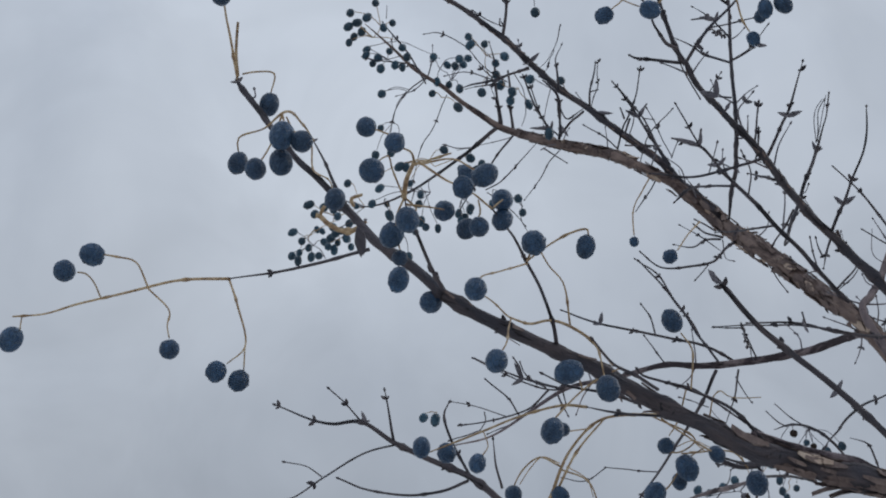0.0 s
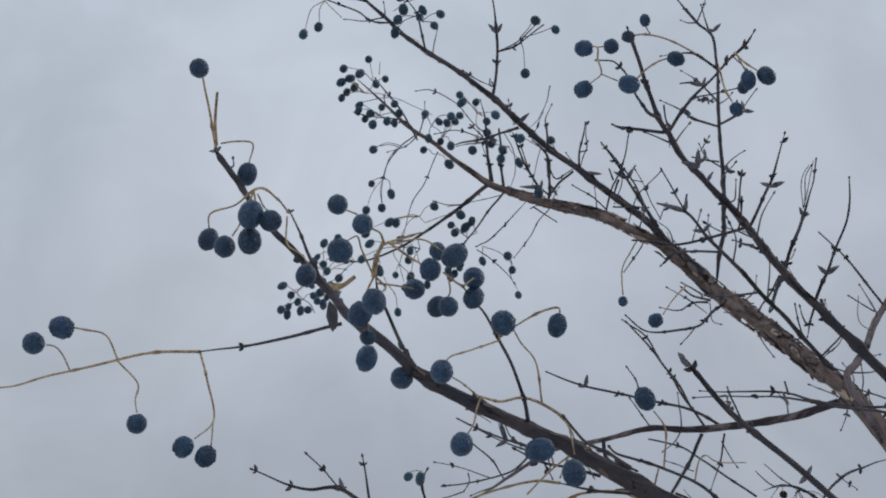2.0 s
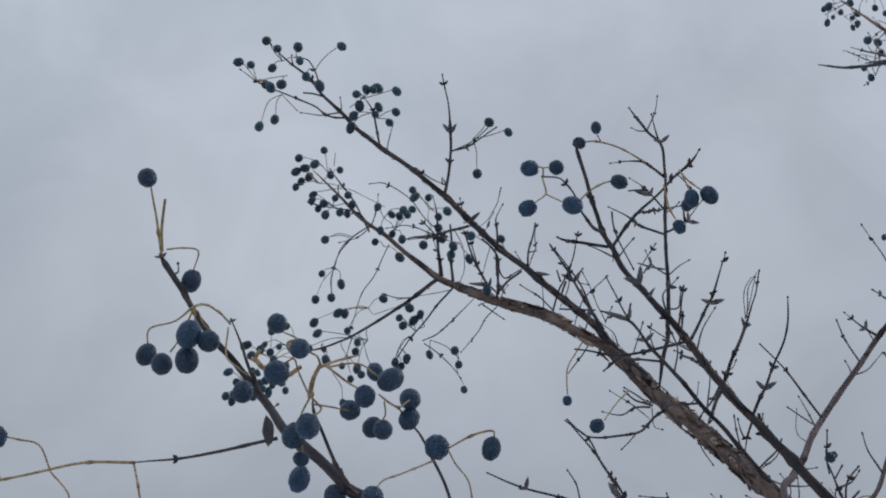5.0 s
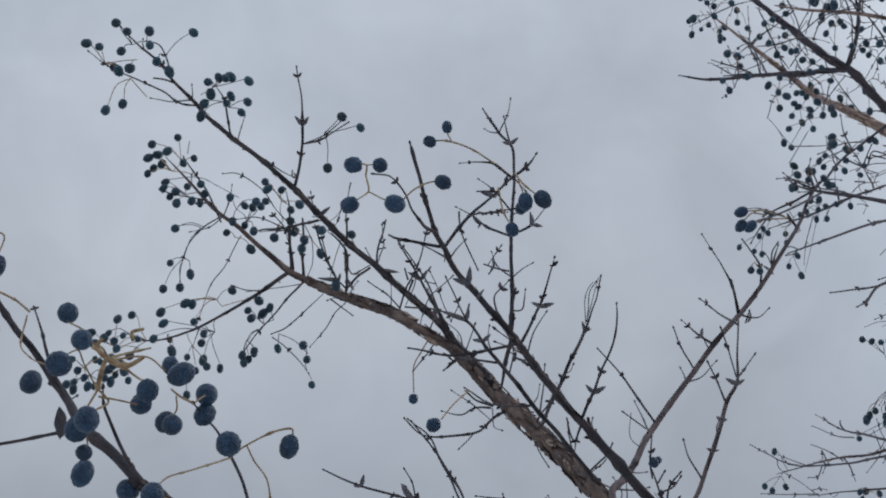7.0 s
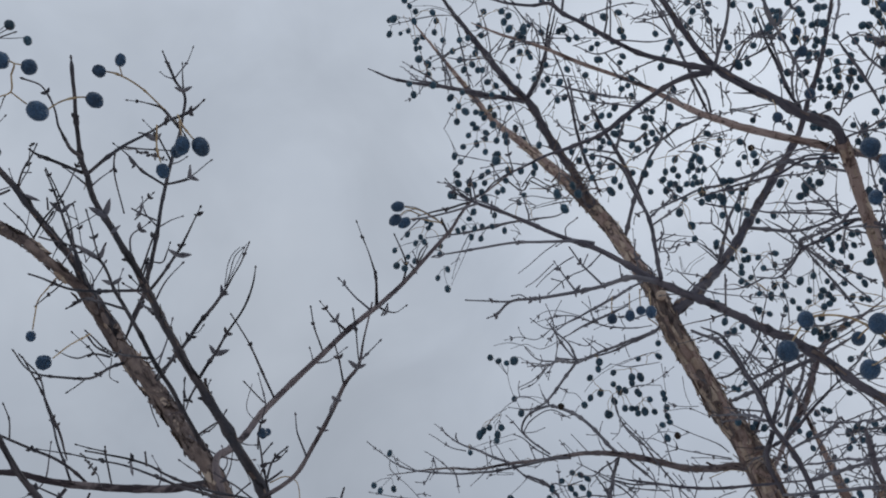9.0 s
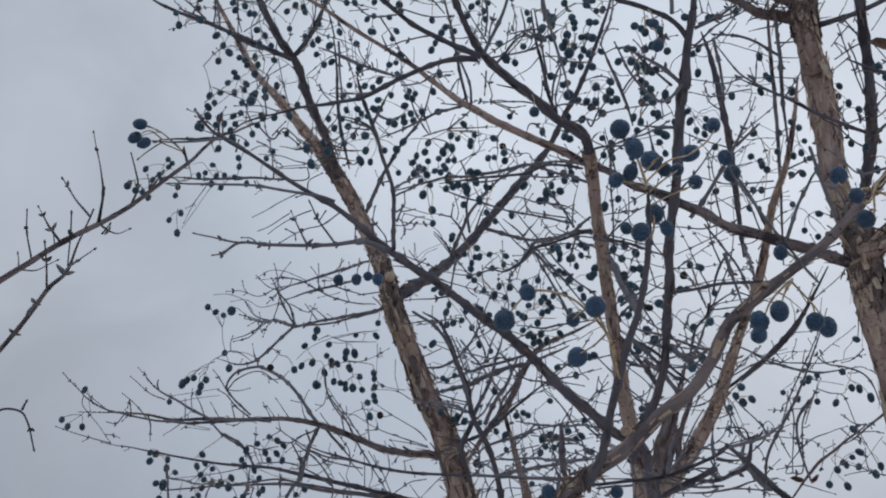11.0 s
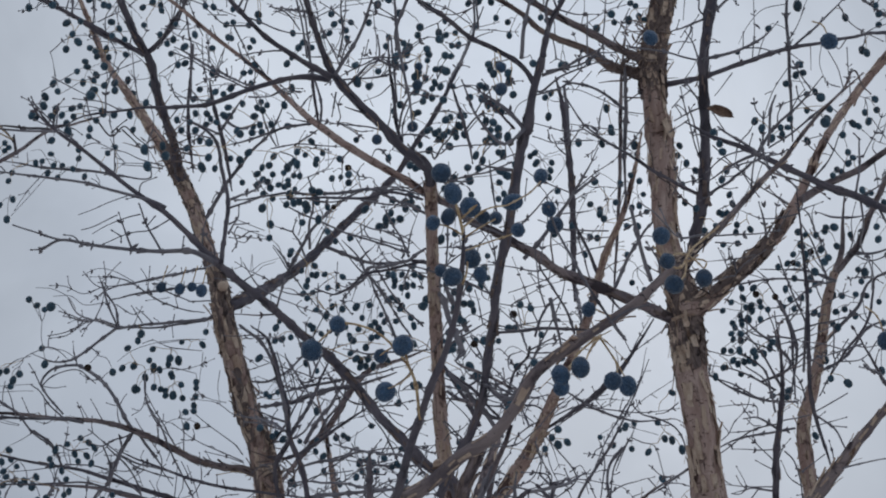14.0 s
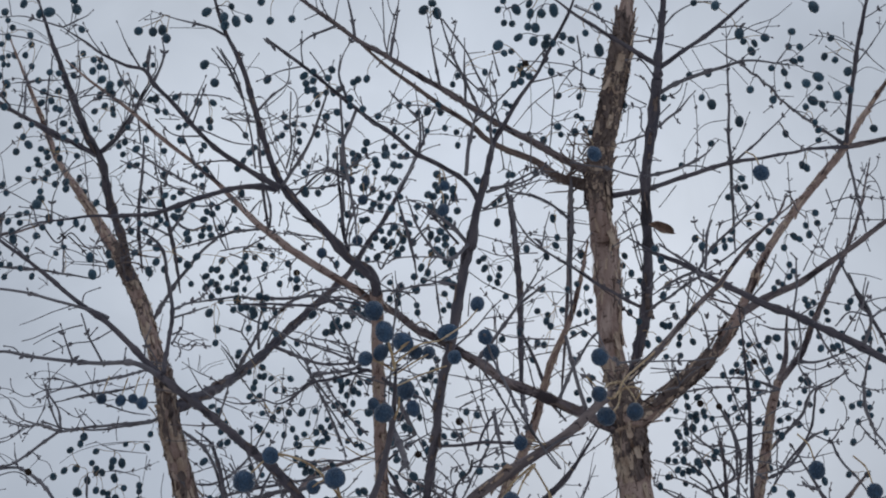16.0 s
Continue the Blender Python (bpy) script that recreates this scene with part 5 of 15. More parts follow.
drupes(tree_a, bunch, (0.072,0.745,1.93,10.22), (0.044,0.763,1.939,11.18))
bunch = cluster(tree_a,
    ((0.089,0.714,1.975,0.98), (0.075,0.713,1.976,0.84), (0.048,0.726,1.975,0.71), (0.025,0.74,1.972,0.72), (0.005,0.754,1.97,0.58), (-0.009,0.747,1.961,0.43)),
    ((0.025,0.74,1.972,0.43), (0.028,0.746,1.964,0.43), (0.023,0.745,1.956,0.43)),
    ((0.135,0.718,1.969,0.56), (0.162,0.737,1.959,0.57), (0.172,0.748,1.96,0.58)),
    ((0.128,0.717,1.971,0.56), (0.158,0.735,1.962,0.57), (0.149,0.739,1.956,0.57), (0.14,0.739,1.956,0.57)),
    ((0.153,0.758,1.964,0.58), (0.187,0.758,1.964,0.58), (0.196,0.764,1.956,0.58)))
drupes(tree_a, bunch, (-0.014,0.728,1.955,10.91), (0.002,0.848,2.009,14.26), (0.021,0.743,1.951,11.04), (0.153,0.745,1.948,13.8), (0.15,0.759,1.945,9.78), (0.174,0.749,1.959,10.48), (0.202,0.769,1.948,14.14))
bunch = cluster(tree_a,
    ((0.167,0.746,1.963,0.43), (0.154,0.751,1.956,0.43), (0.14,0.752,1.937,0.57), (0.121,0.75,1.923,0.56)))
drupes(tree_a, bunch, (0.131,0.745,1.93,13.63))
bunch = cluster(tree_a,
    ((0.117,0.599,2.228,0.61), (0.117,0.595,2.234,0.61), (0.110,0.595,2.234,0.46)),
    ((0.117,0.595,2.234,0.46), (0.122,0.594,2.234,0.46)),
    ((0.117,0.599,2.228,0.61), (0.120,0.606,2.220,0.61), (0.115,0.609,2.217,0.46), (0.110,0.612,2.214,0.46)),
    ((0.120,0.606,2.220,0.46), (0.131,0.608,2.216,0.46)),
    ((0.142,0.624,2.227,0.63), (0.151,0.609,2.228,0.62), (0.160,0.605,2.232,0.62), (0.167,0.603,2.233,0.46)))
drupes(tree_a, bunch, (0.108,0.596,2.234,11.12), (0.126,0.594,2.234,10.01), (0.108,0.613,2.213,11.48), (0.138,0.609,2.214,12.60), (0.170,0.603,2.232,10.11))
bunch = cluster(tree_a,
    ((0.303,0.972,2.589,0.98), (0.279,0.957,2.594,0.98), (0.254,0.95,2.605,0.98), (0.225,0.939,2.604,0.97), (0.212,0.941,2.604,0.73)),
    ((0.23,0.939,2.603,0.73), (0.224,0.933,2.611,0.73)),
    ((0.25,0.732,2.369,0.75), (0.256,0.729,2.354,0.74), (0.267,0.727,2.341,0.55)),
    ((0.251,0.727,2.358,0.74), (0.255,0.727,2.342,0.55)),
    ((0.234,0.726,2.346,0.74), (0.24,0.738,2.33,0.74), (0.245,0.743,2.324,0.55)))
drupes(tree_a, bunch, (0.207,0.942,2.603,12.91), (0.224,0.93,2.615,11.15), (0.271,0.728,2.339,13.87), (0.257,0.731,2.337,12.52), (0.256,0.742,2.34,10.39), (0.248,0.746,2.319,10.74))
bunch = cluster(tree_a,
    ((0.232,1.136,2.484,1.02), (0.224,1.195,2.493,0.79), (0.228,1.249,2.506,0.82), (0.231,1.268,2.498,0.82)),
    ((0.267,1.083,2.384,0.95), (0.244,1.054,2.344,0.69), (0.232,1.047,2.323,0.67)))
drupes(tree_a, bunch, (0.231,1.273,2.492,11.96), (0.225,1.052,2.319,14.18), (0.398,0.907,2.206,8.43), (0.407,0.921,2.217,6.68))
bunch = cluster(tree_a,
    ((0.592,0.935,2.532,0.74), (0.568,0.923,2.527,0.73), (0.544,0.906,2.513,0.71), (0.529,0.896,2.502,0.7)),
    ((0.568,0.941,2.54,0.74), (0.542,0.917,2.518,0.72), (0.527,0.908,2.498,0.47)),
    ((0.591,0.935,2.532,0.74), (0.562,0.93,2.524,0.73), (0.546,0.922,2.511,0.48)))
drupes(tree_a, bunch, (0.522,0.899,2.502,11.33), (0.525,0.912,2.495,11.37), (0.542,0.926,2.508,11.59))
bunch = cluster(tree_a,
    ((-0.092,1.254,2.512,2.45), (-0.11,1.261,2.502,3), (-0.125,1.26,2.503,3), (-0.139,1.256,2.51,3), (-0.148,1.251,2.517,3), (-0.153,1.25,2.518,2.72)),
    ((-0.148,1.251,2.517,1.63), (-0.145,1.246,2.523,2.45), (-0.142,1.244,2.527,2.18)),
    ((-0.099,1.26,2.556,1.94), (-0.111,1.255,2.546,2.48), (-0.108,1.252,2.533,2.19)))
panicle(tree_a, [(-0.076,1.167,2.751), (-0.086,1.176,2.74), (-0.058,1.177,2.737)], (-0.115,1.166,2.773), (-0.082,1.144,2.768), (-0.092,1.147,2.746), (-0.106,1.168,2.758), (-0.117,1.171,2.754), (-0.101,1.182,2.756), (-0.072,1.159,2.74), (-0.062,1.176,2.765), (-0.111,1.188,2.753), (-0.117,1.188,2.743))
panicle(tree_a, [(-0.053,1.2,2.709), (-0.068,1.193,2.718), (-0.039,1.19,2.721)], (-0.095,1.199,2.741), (-0.095,1.191,2.724), (-0.065,1.179,2.719), (-0.08,1.195,2.723), (-0.087,1.203,2.721), (-0.076,1.189,2.699), (-0.049,1.179,2.725), (-0.058,1.187,2.703), (-0.05,1.213,2.724), (-0.043,1.184,2.714))
panicle(tree_a, [(0.012,1.194,2.683), (-0.002,1.185,2.694)], (-0.01,1.163,2.694), (0.007,1.194,2.709), (0.017,1.194,2.707), (0.022,1.164,2.691), (0.027,1.196,2.712), (0.033,1.18,2.707), (0.009,1.212,2.692), (0.022,1.187,2.663), (-0.006,1.203,2.689))
panicle(tree_a, [(0.057,1.153,2.654), (0.053,1.138,2.673)], (0.032,1.113,2.679), (0.035,1.142,2.694), (0.052,1.134,2.687), (0.065,1.146,2.667), (0.075,1.128,2.661), (0.048,1.165,2.637))
panicle(tree_a, [(0.075,1.161,2.644), (0.092,1.162,2.641)], (0.072,1.173,2.656), (0.084,1.155,2.629), (0.082,1.163,2.622), (0.105,1.178,2.629), (0.066,1.159,2.66))
panicle(tree_a, [(0.126,1.118,2.601), (0.117,1.145,2.567)], (0.138,1.115,2.61), (0.103,1.12,2.617), (0.125,1.16,2.568))
panicle(tree_a, [(-0.001,1.207,2.667)], (-0.012,1.21,2.676), (0.02,1.209,2.652))
panicle(tree_a, [(-0.044,1.21,2.681), (-0.062,1.235,2.65)], (-0.075,1.209,2.675), (-0.076,1.224,2.632), (-0.053,1.255,2.641), (-0.065,1.272,2.632), (-0.084,1.263,2.621))
panicle(tree_a, [(-0.016,1.248,2.6), (-0.009,1.253,2.594)], (-0.053,1.249,2.591), (-0.045,1.253,2.593), (0.002,1.233,2.604), (0.035,1.252,2.606), (-0.084,1.277,2.595), (-0.04,1.251,2.566))
panicle(tree_a, [(-0.015,1.273,2.569), (-0.015,1.262,2.583)], (-0.027,1.259,2.555), (-0.029,1.269,2.548), (-0.027,1.304,2.547), (-0.078,1.272,2.575), (-0.087,1.272,2.551))
panicle(tree_a, [(0.044,1.264,2.579), (0.055,1.26,2.584)], (0.023,1.251,2.589), (0.028,1.253,2.579), (0.041,1.266,2.597), (0.049,1.261,2.603))
panicle(tree_a, [(0.024,1.278,2.562), (0.034,1.269,2.573)], (0.034,1.3,2.561), (0.028,1.304,2.553), (0.023,1.299,2.544), (0.035,1.277,2.548))
panicle(tree_a, [(0.099,1.291,2.561), (0.063,1.278,2.577)], (0.094,1.279,2.563), (0.1,1.295,2.553), (0.109,1.331,2.54), (0.063,1.296,2.567))
panicle(tree_a, [(-0.108,1.315,2.566), (-0.137,1.316,2.565)], (-0.171,1.32,2.586), (-0.139,1.308,2.602), (-0.162,1.313,2.566), (-0.119,1.327,2.561), (-0.139,1.322,2.552), (-0.149,1.295,2.563))
panicle(tree_a, [(-0.165,1.348,2.542), (-0.15,1.358,2.528)], (-0.192,1.341,2.558), (-0.192,1.348,2.526), (-0.187,1.372,2.535), (-0.17,1.371,2.54), (-0.158,1.351,2.528), (-0.153,1.359,2.555))
panicle(tree_a, [(-0.128,1.316,2.548), (-0.121,1.323,2.54)], (-0.134,1.308,2.532), (-0.137,1.332,2.524), (-0.115,1.323,2.522), (-0.12,1.31,2.526), (-0.142,1.331,2.541), (-0.127,1.309,2.537), (-0.144,1.325,2.524))
panicle(tree_a, [(-0.103,0.927,2.699), (-0.118,0.93,2.695)], (-0.135,0.907,2.701), (-0.123,0.914,2.697), (-0.103,0.929,2.718), (-0.128,0.93,2.683), (-0.098,0.92,2.686))
panicle(tree_a, [(-0.082,0.935,2.689)], (-0.053,0.906,2.697), (-0.093,0.953,2.697), (-0.075,0.935,2.664))
panicle(tree_a, [(-0.145,0.945,2.677), (-0.112,0.94,2.683)], (-0.166,0.931,2.691), (-0.153,0.936,2.693), (-0.137,0.957,2.685), (-0.129,0.943,2.666), (-0.116,0.933,2.661))
panicle(tree_a, [(-0.099,0.971,2.659), (-0.118,0.96,2.674)], (-0.14,0.975,2.637), (-0.126,0.987,2.661))
panicle(tree_a, [(-0.03,0.967,2.68), (-0.043,0.973,2.672)], (-0.036,0.962,2.682), (-0.026,0.971,2.7), (-0.018,0.965,2.694), (-0.013,0.969,2.701), (0.009,0.947,2.674), (-0.032,0.972,2.674))
panicle(tree_a, [(-0.019,0.983,2.675), (-0.012,0.987,2.671)], (-0.011,0.985,2.687), (0.009,0.971,2.666), (0.002,0.994,2.672), (-0.014,0.979,2.669), (-0.038,0.977,2.663), (-0.041,0.994,2.661))
panicle(tree_a, [(0.095,0.976,2.634)], (0.113,0.971,2.657), (0.134,0.969,2.641), (0.102,1.002,2.607))
panicle(tree_a, [(-0.01,1.296,2.275)], (-0.023,1.295,2.268), (-0.01,1.318,2.277))
panicle(tree_a, [(0.509,1.625,2.416), (0.485,1.62,2.423)], (0.484,1.611,2.403), (0.508,1.638,2.402), (0.536,1.641,2.389), (0.514,1.629,2.392), (0.555,1.633,2.394), (0.55,1.669,2.363), (0.47,1.663,2.34), (0.469,1.665,2.358), (0.493,1.673,2.349))
panicle(tree_a, [(0.361,1.488,2.262), (0.326,1.492,2.257)], (0.328,1.482,2.258), (0.315,1.487,2.264), (0.357,1.463,2.266), (0.375,1.494,2.257), (0.349,1.496,2.272))
panicle(tree_a, [(-0.097,1.293,2.562), (-0.135,1.303,2.548), (-0.167,1.313,2.532)], (-0.177,1.321,2.53,9.9), (-0.169,1.33,2.526,8.5), (-0.181,1.335,2.522,8.5), (-0.159,1.323,2.549,7.8), (-0.152,1.318,2.543,7.8))
panicle(tree_a, [(-0.097,1.293,2.562), (-0.116,1.304,2.546)], (-0.133,1.332,2.535,7.8))
panicle(tree_a, [(-0.097,1.293,2.562), (-0.109,1.291,2.564)], (-0.13,1.284,2.541,9.9), (-0.108,1.291,2.562,7.8))
panicle(tree_a, [(-0.097,1.293,2.562), (-0.109,1.28,2.58)], (-0.12,1.29,2.597,9.9))
panicle(tree_a, [(-0.073,1.287,2.567), (-0.071,1.285,2.569)], (-0.07,1.294,2.567,7.8))
panicle(tree_a, [(-0.073,1.287,2.567), (-0.069,1.29,2.563)], (-0.067,1.31,2.561,11.3))
panicle(tree_a, [(0.404,1.387,2.233), (0.402,1.391,2.227)], (0.395,1.384,2.209,7.9))
panicle(tree_a, [(0.368,1.388,2.232), (0.375,1.379,2.244)], (0.381,1.376,2.246,10.5))
panicle(tree_a, [(-0.097,1.293,2.562), (-0.119,1.291,2.569)], (-0.125,1.284,2.561,7.6), (-0.137,1.3,2.563,9.7), (-0.145,1.296,2.571,7.6))
panicle(tree_a, [(-0.049,1.281,2.571), (-0.041,1.291,2.558)], (-0.045,1.284,2.536,8.3), (-0.034,1.3,2.528,8.3), (-0.021,1.297,2.533,9.7))
panicle(tree_a, [(-0.029,1.272,2.579), (-0.017,1.286,2.56)], (-0.006,1.318,2.546,8.4))
panicle(tree_a, [(0.038,1.269,2.573), (0.027,1.277,2.565)], (0.02,1.3,2.556,9.8))
panicle(tree_a, [(-0.073,1.287,2.567), (-0.057,1.307,2.54)], (-0.042,1.317,2.503,9.7))
panicle(tree_a, [(0.609,0.94,2.595), (0.608,0.937,2.598)], (0.618,0.955,2.598,7.6), (0.609,0.946,2.588,7.6), (0.61,0.929,2.592,8.3), (0.613,0.937,2.613,7.6))
panicle(tree_a, [(0.655,0.961,2.616), (0.654,0.961,2.617)], (0.647,0.963,2.59,7.6), (0.664,0.965,2.617,8.6), (0.649,0.945,2.606,7.6))
panicle(tree_a, [(0.694,0.984,2.67), (0.691,0.985,2.672)], (0.695,0.975,2.651,7.6), (0.689,1.007,2.686,7.6))
panicle(tree_a, [(0.63,0.939,2.599), (0.627,0.937,2.603)], (0.623,0.932,2.589,7.6))
panicle(tree_a, [(0.567,0.975,2.495), (0.563,0.975,2.498)], (0.563,0.97,2.485,7.6), (0.552,0.967,2.483,7.6))
panicle(tree_a, [(0.694,0.984,2.67), (0.687,0.982,2.677), (0.684,0.982,2.68)], (0.679,0.98,2.678,7.6), (0.676,0.991,2.679,7.6), (0.676,1.01,2.68,7.6), (0.699,0.973,2.666,7.6), (0.708,0.979,2.69,9.1))
panicle(tree_a, [(0.63,0.939,2.599), (0.626,0.934,2.605)], (0.632,0.943,2.613,7.6))
tree_b = tree(1.62, 1.44, "leafless berry tree with a pale stem and many small drupes")
limb(tree_b, "stem", (1.61,1.43,0.3,21.6), (1.75,1.34,0.8,18.9), (1.88,1.22,1.3,16.2), (1.657,1.234,2.549,13.55), (1.657,1.179,2.596,12.35), (1.661,1.136,2.629,11.56), (1.638,1.073,2.655,11), (1.621,1.028,2.677,10.12), (1.573,0.958,2.702,8.35), (1.53,0.911,2.701,6.66), (1.473,0.85,2.694,6.07), (1.39,0.762,2.687,5.74), (1.36,0.723,2.716,5.01), (1.342,0.693,2.743,4.64), (1.342,0.668,2.781,4), (1.336,0.636,2.846,2.87), (1.329,0.613,2.906,1.08))
limb(tree_b, "dark_limb", (0.902,1.228,3.122,1.12), (0.856,1.231,3.115,2.7), (0.815,1.232,3.109,3.16), (0.748,1.221,3.083,2.73), (0.685,1.211,3.055,2.33), (0.643,1.203,3.041,1.67), (0.612,1.196,3.036,0.73))
limbs(tree_b, "twig",
    [(0.739,1.222,3.088,1.51), (0.704,1.212,3.089,1.27), (0.675,1.21,3.094,0.5)],
    [(0.836,1.267,3.275,0.71), (0.795,1.27,3.235,1.35), (0.764,1.273,3.203,1.01), (0.749,1.274,3.186,0.36)],
    [(0.76,1.215,3.082,1.51), (0.758,1.23,3.147,1.32), (0.747,1.22,3.164,0.52)],
    [(0.809,1.265,3.308,0.89), (0.805,1.269,3.307,0.89), (0.81,1.268,3.251,1.35), (0.817,1.264,3.183,1.35), (0.823,1.26,3.154,0.53)],
    [(0.801,1.262,3.318,0.53), (0.757,1.261,3.296,1.01), (0.716,1.264,3.268,1.01), (0.677,1.267,3.238,0.36)],
    [(0.791,1.159,3.202,0.7), (0.826,1.203,3.182,0.98), (0.836,1.239,3.169,0.52)])
limb(tree_b, "dark_limb", (0.939,1.27,3.194,1.12), (0.896,1.171,3.137,2.04), (0.867,1.103,3.108,2), (0.836,1.038,3.08,1.38), (0.83,1.016,3.091,0.58))
limbs(tree_b, "twig",
    [(1.018,1.33,2.716,1.84), (1.009,1.336,2.748,1.49), (0.993,1.342,2.767,1.5), (0.991,1.353,2.789,1.14)],
    [(0.99,1.322,2.743,0.66), (1.038,1.329,2.785,1.61), (1.095,1.33,2.827,1.97), (1.129,1.329,2.855,1.06)],
    [(1.156,1.312,2.809,0.7), (1.118,1.335,2.807,1.15), (1.07,1.329,2.796,1.14), (1.009,1.333,2.799,0.96), (0.974,1.359,2.793,0.34)],
    [(1.155,1.439,2.753,0.71), (1.157,1.43,2.705,1.35), (1.166,1.411,2.661,1.35), (1.182,1.378,2.618,0.71)],
    [(0.956,1.34,2.628,0.5), (0.949,1.376,2.66,0.95), (0.956,1.437,2.681,0.64), (0.964,1.496,2.685,0.34)],
    [(1.117,1.416,2.606,0.83), (1.112,1.416,2.61,0.83), (1.12,1.414,2.591,1.33), (1.121,1.42,2.556,0.83)])
limbs(tree_b, "twig",
    [(1.208,1.372,2.791,0.53), (1.169,1.398,2.788,0.86), (1.14,1.411,2.792,0.36)],
    [(1.219,1.393,2.762,0.53), (1.187,1.411,2.763,0.86), (1.166,1.43,2.756,0.36)],
    [(1.078,1.419,3.122,1.08), (1.087,1.427,3.109,1.08), (1.007,1.452,3.078,2.05), (0.972,1.472,3.07,2.43), (0.941,1.496,3.066,2.06), (0.91,1.523,3.067,1.43), (0.878,1.547,3.068,0.58)],
    [(0.938,1.501,3.064,0.83), (0.94,1.547,3.047,0.72), (0.943,1.58,3.023,0.39)],
    [(0.946,1.519,2.511,1.07), (0.939,1.513,2.529,1.07), (0.949,1.512,2.484,1.7), (0.952,1.502,2.438,1)])
limb(tree_b, "dark_limb", (0.875,1.508,2.426,1.57), (0.94,1.532,2.437,4.44), (0.978,1.542,2.446,5.22), (1.023,1.555,2.453,4.68), (1.103,1.58,2.46,1.74), (1.098,1.571,2.482,1.74))
limbs(tree_b, "twig",
    [(1.169,1.646,2.661,1), (1.169,1.649,2.656,1), (1.148,1.617,2.603,2.24), (1.117,1.592,2.553,2.58), (1.09,1.561,2.508,1.83), (1.098,1.571,2.482,0.97)],
    [(1.114,1.392,2.602,1.79), (1.135,1.441,2.589,1.81), (1.159,1.486,2.575,1.84), (1.167,1.519,2.573,1.86), (1.183,1.562,2.57,1.61), (1.196,1.593,2.564,0.68)],
    [(1.115,1.391,2.602,1.25), (1.119,1.436,2.609,1.27), (1.122,1.467,2.612,1.09), (1.116,1.495,2.627,0.42)],
    [(1.123,1.466,2.612,1.28), (1.144,1.475,2.6,1.29), (1.16,1.486,2.575,1.1)],
    [(1.126,1.461,2.612,1.1), (1.165,1.458,2.594,1.29), (1.188,1.455,2.574,1.29), (1.207,1.467,2.562,1.3), (1.225,1.509,2.541,0.95), (1.236,1.54,2.537,0.51)])
limbs(tree_b, "twig",
    [(1.143,1.442,2.596,1.46), (1.166,1.425,2.587,1.46), (1.186,1.409,2.583,1.46), (1.207,1.391,2.577,1.46)],
    [(1.086,1.607,2.675,1.92), (1.123,1.61,2.67,1.94), (1.152,1.623,2.662,1.95)],
    [(1.13,1.604,2.668,1.16), (1.126,1.548,2.637,0.95), (1.13,1.515,2.629,0.75)],
    [(1.26,1.498,2.581,1.91), (1.259,1.498,2.55,1.61), (1.272,1.512,2.525,0.85)],
    [(0.946,1.519,2.511,1.36), (0.989,1.542,2.531,1.22), (1.039,1.561,2.548,0.91), (1.111,1.605,2.604,0.51)],
    [(0.974,1.476,2.438,1.32), (1.003,1.506,2.464,1.34), (1.017,1.52,2.514,1.15), (1.058,1.572,2.568,0.47), (1.059,1.573,2.564,0.47)],
    [(0.969,1.454,2.412,0.73), (0.979,1.49,2.448,0.95), (0.997,1.516,2.486,0.6), (1.009,1.511,2.483,0.6)])
limbs(tree_b, "twig",
    [(1.097,1.57,2.486,0.61), (1.093,1.573,2.484,0.61), (1.056,1.51,2.482,0.98), (1.017,1.476,2.477,0.46)],
    [(1.115,1.543,2.489,0.65), (1.13,1.585,2.546,0.94), (1.154,1.612,2.605,1.14), (1.148,1.617,2.603,1.14)],
    [(1.048,0.769,2.647,1.78), (1.048,0.796,2.675,1.81), (1.066,0.839,2.721,1.88), (1.065,0.878,2.76,1.93), (1.071,0.934,2.791,2.15), (1.07,0.999,2.822,2.04), (1.06,1.034,2.837,1.72), (1.047,1.08,2.847,1.48), (1.035,1.125,2.856,0.79)],
    [(1.028,0.756,2.657,0.8), (1.046,0.812,2.709,1.44), (1.07,0.882,2.766,1.61)],
    [(1.401,1.35,3.11,2.67), (1.367,1.321,3.134,2.2), (1.341,1.287,3.139,1.74), (1.312,1.266,3.153,1.72), (1.3,1.264,3.167,1.29)])
limbs(tree_b, "twig",
    [(1.406,1.34,3.113,1.77), (1.391,1.308,3.122,1.31), (1.371,1.269,3.124,0.59)],
    [(1.374,1.333,3.068,2.18), (1.343,1.319,3.078,1.72), (1.324,1.315,3.083,1.45), (1.306,1.29,3.09,0.57)],
    [(1.324,1.315,3.083,1.71), (1.3,1.315,3.074,1.08), (1.284,1.327,3.078,0.38)],
    [(1.364,1.351,3.034,2.15), (1.356,1.351,3.041,2.15), (1.289,1.305,3.011,1.41), (1.278,1.309,3.019,0.75)],
    [(0.807,0.843,2.5,1.28), (0.816,0.847,2.521,0.88), (0.825,0.855,2.539,0.36)],
    [(0.816,0.847,2.521,0.78), (0.835,0.847,2.535,0.66)],
    [(0.806,0.843,2.502,0.77), (0.892,0.914,2.586,0.71), (0.957,0.958,2.648,0.6)],
    [(0.809,0.854,2.555,1.58), (0.87,0.887,2.63,1.21), (0.921,0.932,2.707,0.55)])
